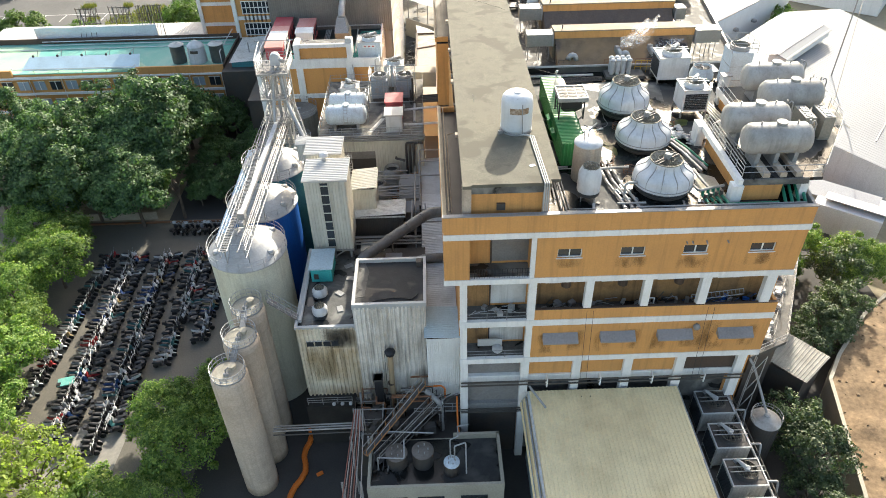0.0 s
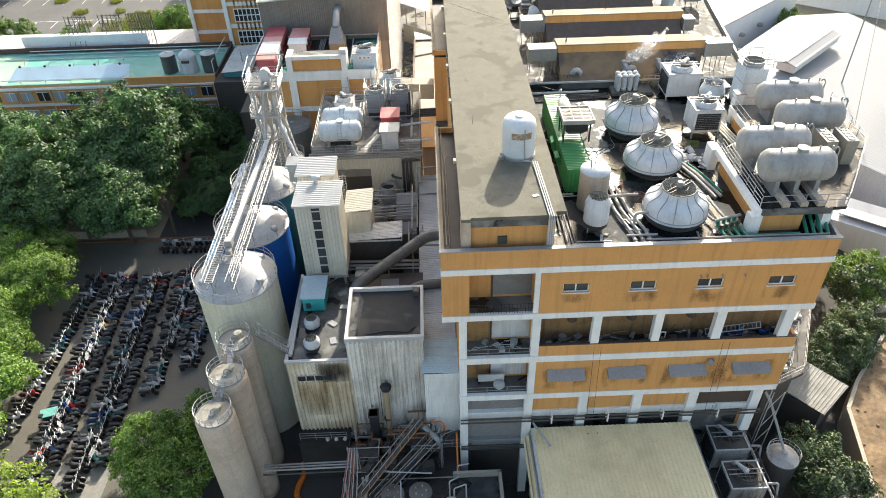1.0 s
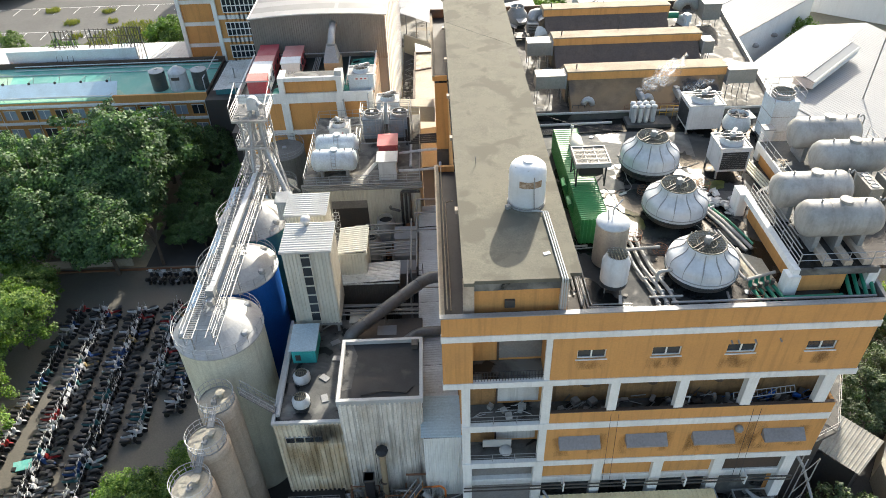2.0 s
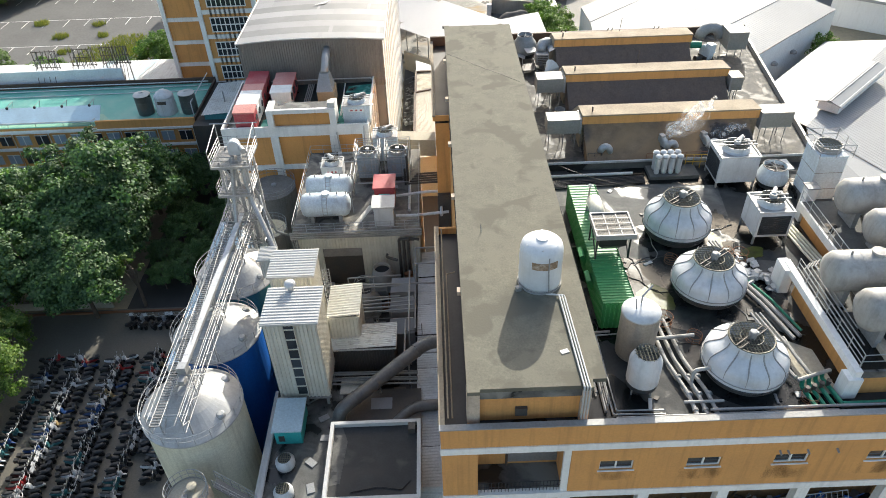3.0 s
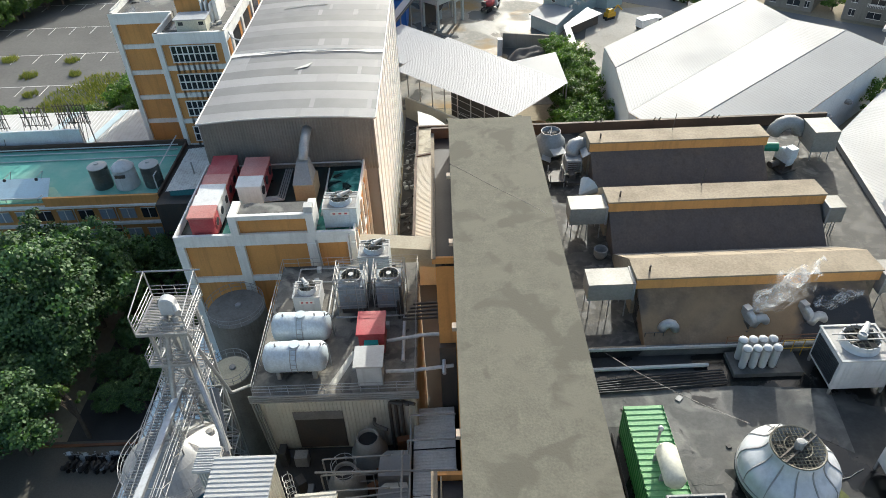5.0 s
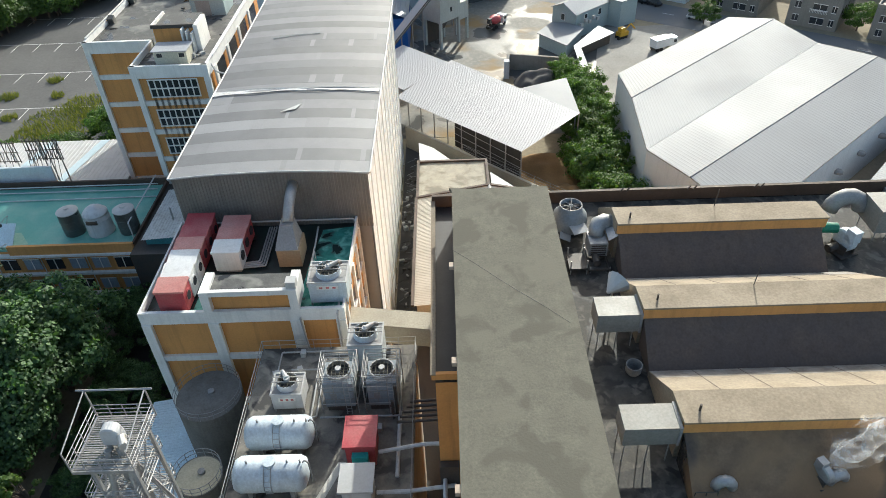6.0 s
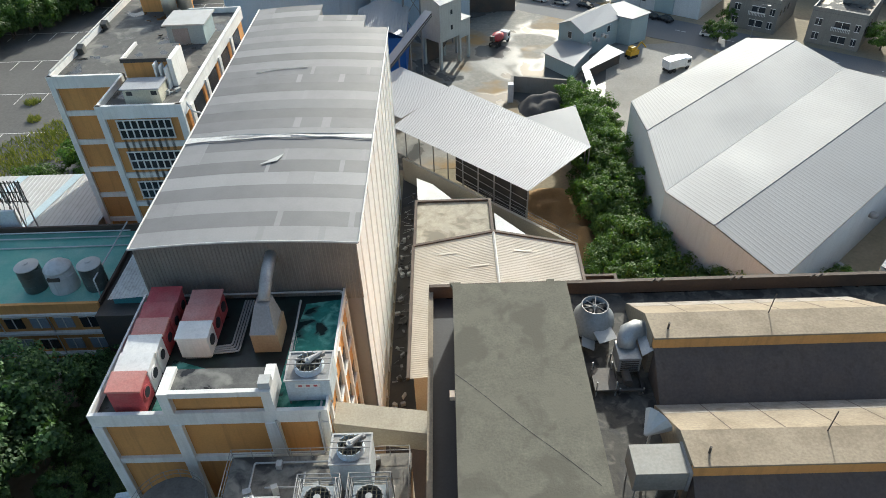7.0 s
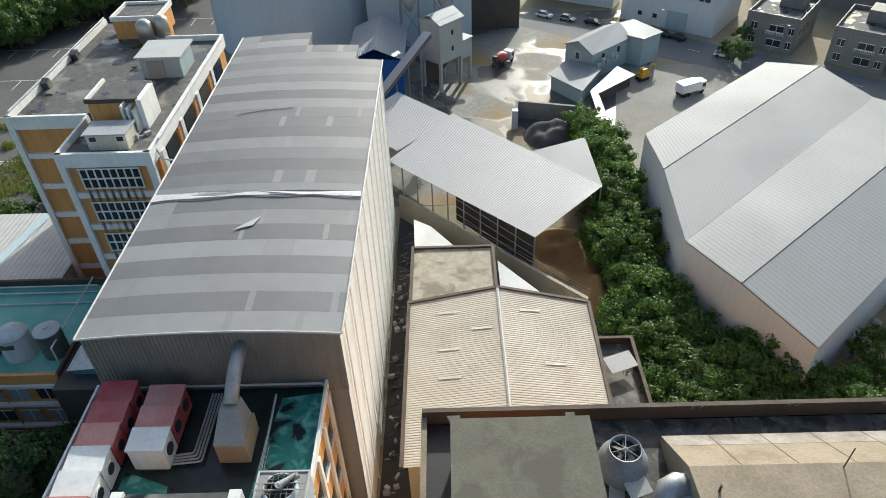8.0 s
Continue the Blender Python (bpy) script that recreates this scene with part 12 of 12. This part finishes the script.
# ---- parked motor scooters and vehicles ----
def random_paint(name, stops, rough=0.35):
    m = bpy.data.materials.new(name)
    m.use_nodes = True
    nd, ln = m.node_tree.nodes, m.node_tree.links
    bs = nd["Principled BSDF"]
    inf, rp = nd.new("ShaderNodeObjectInfo"), nd.new("ShaderNodeValToRGB")
    rp.color_ramp.interpolation = "CONSTANT"
    while len(rp.color_ramp.elements) < len(stops):
        rp.color_ramp.elements.new(0.5)
    for e, (p, c) in zip(rp.color_ramp.elements, stops):
        e.position, e.color = p, (*c, 1)
    ln.new(inf.outputs["Random"], rp.inputs[0])
    ln.new(rp.outputs[0], bs.inputs["Base Color"])
    bs.inputs["Roughness"].default_value = rough
    return m


SCOOT = random_paint("scooter_paint", [(0.0, (0.012, 0.012, 0.014)), (0.42, (0.035, 0.036, 0.04)), (0.58, (0.25, 0.26, 0.27)), (0.68, (0.62, 0.62, 0.62)), (0.82, (0.02, 0.06, 0.18)), (0.88, (0.03, 0.12, 0.13)), (0.93, (0.30, 0.02, 0.02)), (0.97, (0.30, 0.22, 0.10))])
RUBBER = paint("tyre_rubber", (0.02, 0.02, 0.02), 0.85)
SEATM = paint("black_seat_vinyl", (0.025, 0.024, 0.024), 0.45)


def hull(sections, bm):
    """A body through oval sections: (x, half width, z low, z high)."""
    rings_ = []
    for x, w, z0, z1 in sections:
        rings_.append([bm.verts.new((x, w * math.cos(a), (z0 + z1) / 2 + (z1 - z0) / 2 * math.sin(a))) for a in [2 * math.pi * i / 8 for i in range(8)]])
    for a, c in zip(rings_, rings_[1:]):
        for i in range(8):
            bm.faces.new((a[i], a[(i + 1) % 8], c[(i + 1) % 8], c[i]))
    bm.faces.new(list(reversed(rings_[0])))
    bm.faces.new(rings_[-1])
    bmesh.ops.recalc_face_normals(bm, faces=bm.faces)
    return bm


def make_scooter(label):
    s = thing("scooter", label, "scooter", (0, 0, 0), "parked scooters", local=True)
    b = bmesh.new()
    hull([(-0.85, 0.06, 0.55, 0.72), (-0.62, 0.17, 0.42, 0.76), (-0.2, 0.2, 0.28, 0.72), (0.05, 0.17, 0.25, 0.5)], b)
    hull([(0.0, 0.16, 0.24, 0.33), (0.38, 0.17, 0.24, 0.34)], b)
    hull([(0.34, 0.2, 0.25, 0.9), (0.44, 0.22, 0.3, 0.98), (0.52, 0.17, 0.5, 1.0), (0.6, 0.08, 0.6, 0.9)], b)
    hull([(0.38, 0.07, 0.48, 0.6), (0.62, 0.1, 0.46, 0.58), (0.86, 0.06, 0.38, 0.46)], b)
    part("body", b, SCOOT, s)
    b = bmesh.new()
    hull([(-0.72, 0.1, 0.74, 0.82), (-0.5, 0.16, 0.73, 0.86), (-0.15, 0.16, 0.7, 0.8), (0.05, 0.1, 0.66, 0.76)], b)
    part("seat", b, SEATM, s)
    for x, nm in ((-0.58, "rear_wheel"), (0.66, "front_wheel")):
        b = bmesh.new()
        rod((x, -0.055, 0.25), (x, 0.055, 0.25), 0.25, b, 12)
        part(nm, b, RUBBER, s)
    b = bmesh.new()
    rod((0.4, -0.34, 1.02), (0.4, 0.34, 1.02), 0.025, b, 6)
    for sg in (-1, 1):
        rod((0.42, sg * 0.24, 1.0), (0.44, sg * 0.3, 1.24), 0.012, b, 4)
        obox((0.44, sg * 0.32, 1.28), (0.03, 0.15, 0.09), 0, b)
    rod((0.5, 0, 0.8), (0.66, 0, 0.3), 0.035, b, 6)
    part("handlebar", b, STEEL, s)
    return s


def make_scooter_screen(label):
    s = make_scooter(label)
    b = bmesh.new()
    obox((0.5, 0, 1.15), (0.02, 0.42, 0.36), 0, b, ry=20)
    part("windscreen", b, FRP, s)
    b = bmesh.new()
    obox((-0.82, 0, 0.92), (0.34, 0.36, 0.3), 0, b)
    part("top_box", b, BLACK, s)
    return s


base_s = [make_scooter("parked motor scooter in a tight row on asphalt"), make_scooter_screen("parked motor scooter with top box and windscreen")]
rows_s = [  # x at y=6, x at y=38, first y, last y, heading
    (-50.9, -50.0, 9.0, 38.0, 0), (-45.9, -47.2, 4.0, 37.5, 0), (-44.0, -45.3, 2.0, 37.5, 180), (-40.6, -42.2, 1.0, 38.0, 0), (-38.7, -40.3, 5.0, 38.0, 180),
    (-35.2, -37.2, 15.0, 37.8, 0), (-33.4, -35.4, 22.0, 37.8, 180), (-31.9, -32.6, 19.0, 31.0, 0)]
rq = random.Random(9)
places = []
for x0, x1, ya, yb_, hd_ in rows_s:
    y = ya
    while y < yb_:
        if rq.random() > 0.05:
            x = x0 + (x1 - x0) * (y - 6) / 32 + rq.gauss(0, 0.12)
            places.append((x, y, hd_ + rq.gauss(0, 9) + 8))
        y += rq.uniform(0.7, 0.84)
for k in range(14):
    places.append((-42 + k * 0.7, 43.6 + rq.gauss(0, 0.15), 90 + rq.gauss(0, 8)))
for i, (x, y, r_) in enumerate(places):
    m = pose(x, y, GROUND + 0.03, rq.gauss(0, 3) - 5, 0, r_) @ Matrix.Scale(1.14, 4)
    if i < 2:
        base_s[i].matrix_basis = m
    else:
        copy_thing(base_s[1 if rq.random() < 0.28 else 0], m)
tagged(part("teal_tarpaulin", obox((-46.6, 12.0, GROUND + 1.25), (1.9, 1.2, 0.12), 15, rx=6), paint("faded_turquoise_cover", (0.13, 0.42, 0.36), 0.6, wear=(0.3, 0.5, 0.45), amount=0.7, scale=1.2)), "turquoise tarpaulin over parked scooters", "tarpaulin")
tagged(part("edge_line", box(-58, -33, 46.2, 46.5, GROUND, GROUND + 0.25), RUST), "low rusty kerb rail before the grove", "kerb", kind="structure")
tagged(part("grove_wall", box(-60, -46, 47.4, 47.7, GROUND, GROUND + 1.4), CONC_TOP), "low pale concrete wall at the grove", "wall", kind="structure")


CARP = random_paint("car_paint", [(0.0, (0.02, 0.02, 0.022)), (0.35, (0.6, 0.61, 0.62)), (0.7, (0.25, 0.26, 0.27))], 0.25)


def make_car(label, paint_m, at, rz, L=4.4, W=1.75, H=1.45):
    c = thing("car", label, "car", (0, 0, 0), "parked cars", local=True)
    b = bmesh.new()
    prof = [(-L / 2, 0.3), (-L / 2, 0.75), (-L * 0.47, 0.85), (L * 0.28, 0.88), (L * 0.47, 0.7), (L / 2, 0.6), (L / 2, 0.3)]
    lo = [b.verts.new((x, -W / 2, z)) for x, z in prof]
    hi = [b.verts.new((x, W / 2, z)) for x, z in prof]
    b.faces.new(lo); b.faces.new(list(reversed(hi)))
    for i in range(len(prof)):
        j = (i + 1) % len(prof)
        b.faces.new((hi[i], hi[j], lo[j], lo[i]))
    bmesh.ops.recalc_face_normals(b, faces=b.faces)
    bmesh.ops.bevel(b, geom=b.edges[:], offset=0.06, segments=2, affect="EDGES")
    body = part("body", b, paint_m, c)
    b = bmesh.new()
    q = [(-L * 0.44, 0.85), (-L * 0.3, H - 0.03), (L * 0.1, H - 0.03), (L * 0.27, 0.87)]
    lo = [b.verts.new((x, -W * 0.46 if z < 1 else -W * 0.36, z)) for x, z in q]
    hi = [b.verts.new((x, W * 0.46 if z < 1 else W * 0.36, z)) for x, z in q]
    b.faces.new(lo); b.faces.new(list(reversed(hi)))
    for i in range(4):
        j = (i + 1) % 4
        b.faces.new((hi[i], hi[j], lo[j], lo[i]))
    bmesh.ops.recalc_face_normals(b, faces=b.faces)
    part("windows", b, GLASS, body)
    part("roof", box(-L * 0.29, L * 0.09, -W * 0.35, W * 0.35, H - 0.02, H + 0.02), paint_m, body)
    for x in (-L * 0.3, L * 0.3):
        for y in (-W / 2 + 0.08, W / 2 - 0.08):
            part("wheel", rod((x, y - 0.09, 0.31), (x, y + 0.09, 0.31), 0.31, seg=14), RUBBER, c)
    for y in (-W * 0.35, W * 0.35):
        part("headlight", box(L / 2 - 0.06, L / 2 + 0.01, y - 0.16, y + 0.16, 0.58, 0.7), FRP, body)
    c.matrix_basis = pose(*at, 0, 0, rz)
    return c


CARW = paint("white_car_paint", (0.75, 0.75, 0.74), 0.25)
CARB = paint("dark_car_paint", (0.03, 0.03, 0.033), 0.25)
make_car("white saloon car parked at the road", CARW, (64.9, 181.3, GROUND + 0.05), -30)
make_car("dark saloon car before the workshop", CARB, (54.0, 194.5, GROUND + 0.05), 128)
make_car("dark saloon car before the workshop", CARB, (57.0, 192.0, GROUND + 0.05), 128)
make_car("white car beside the yard office", CARW, (47.2, 186.0, GROUND + 0.05), -36)
make_car("silver car parked along the road", STEEL, (33, 206.5, GROUND + 0.05), -36)
make_car("dark car parked along the road", CARB, (39, 203.5, GROUND + 0.05), -36)
make_car("grey car parked along the road", DULL, (44, 200.0, GROUND + 0.05), -36)
make_car("white car parked along the road", CARW, (27.5, 209.5, GROUND + 0.05), -36)


def make_truck(label, at, rz, kind):
    t = thing("truck", label, "truck", (0, 0, 0), local=True)
    part("chassis", box(-3.2, 2.6, -0.5, 0.5, 0.6, 0.9), DARKMETAL, t)
    cab_ = part("cab", box(1.5, 3.1, -1.1, 1.1, 0.6, 2.6, bevel=0.12), CARW, t)
    part("windscreen", box(3.05, 3.13, -0.95, 0.95, 1.5, 2.3), GLASS, cab_)
    for y in (-1.12, 1.12):
        part("side_window", box(2.0, 2.9, y - 0.02, y + 0.02, 1.5, 2.2), GLASS, cab_)
    if kind == "mixer":
        b = lathe([(0.3, 0), (0.9, 0.5), (1.2, 1.6), (1.15, 2.6), (0.6, 3.9), (0.5, 4.1)], (0, 0, 0), seg=20)
        bmesh.ops.transform(b, matrix=Matrix.Translation((1.2, 0, 1.7)) @ Matrix.Rotation(radians(-78), 4, "Y"), verts=b.verts)
        part("drum", b, RED, t, "red mixing drum", smooth=True)
        part("hopper", box(-3.4, -2.6, -0.5, 0.5, 1.8, 3.0), DARKMETAL, t)
    else:
        part("box_body", box(-3.2, 1.4, -1.15, 1.15, 0.95, 2.9, bevel=0.06), CARW, t)
    for x in (-2.4, -1.3, 2.2):
        for y in (-0.95, 0.95):
            part("wheel", rod((x, y - 0.15, 0.48), (x, y + 0.15, 0.48), 0.48, seg=14), RUBBER, t)
    t.matrix_basis = pose(*at, 0, 0, rz) @ Matrix.Diagonal((1, 1, 1, 1))
    return t


make_truck("cement mixer truck with a red drum and white cab", (14.6, 181.0, GROUND + 0.05), 52, "mixer")
make_truck("white box van parked in the side yard", (52.2, 163.6, GROUND + 0.05), 26, "van")
dg = thing("excavator", "yellow loader standing by the yard office", "loader", (44.2, 171.0, GROUND))
part("body", obox((44.2, 171.0, GROUND + 1.2), (2.6, 1.6, 1.0), 30), YELLOWMETAL, dg)
part("cab", obox((43.9, 170.8, GROUND + 2.1), (1.2, 1.2, 1.1), 30), YELLOWMETAL, dg)
part("arm", tube([(44.7, 171.4, GROUND + 1.4), (46.3, 172.4, GROUND + 3.0), (47.7, 173.1, GROUND + 1.4)], 0.16), YELLOWMETAL, dg)
part("track", obox((44.2, 170.4, GROUND + 0.4), (2.8, 0.5, 0.8), 30), RUBBER, dg)
part("track", obox((43.9, 171.8, GROUND + 0.4), (2.8, 0.5, 0.8), 30), RUBBER, dg)
for x, y in ((73.5, 178.0), (49.5, 189.5)):
    l = thing("street_lamp", "tall grey street lamp", "street lamp", (x, y, GROUND), "street lamps")
    part("pole", rod((x, y, GROUND), (x, y, GROUND + 8), 0.09, seg=8, r2=0.06), DULL, l)
    part("arm", tube([(x, y, GROUND + 8), (x + 0.8, y - 0.4, GROUND + 8.6), (x + 1.8, y - 0.9, GROUND + 8.6)], 0.05), DULL, l)
    part("head", obox((x + 2.0, y - 1.0, GROUND + 8.55), (0.7, 0.25, 0.12), -26), FRP, l)
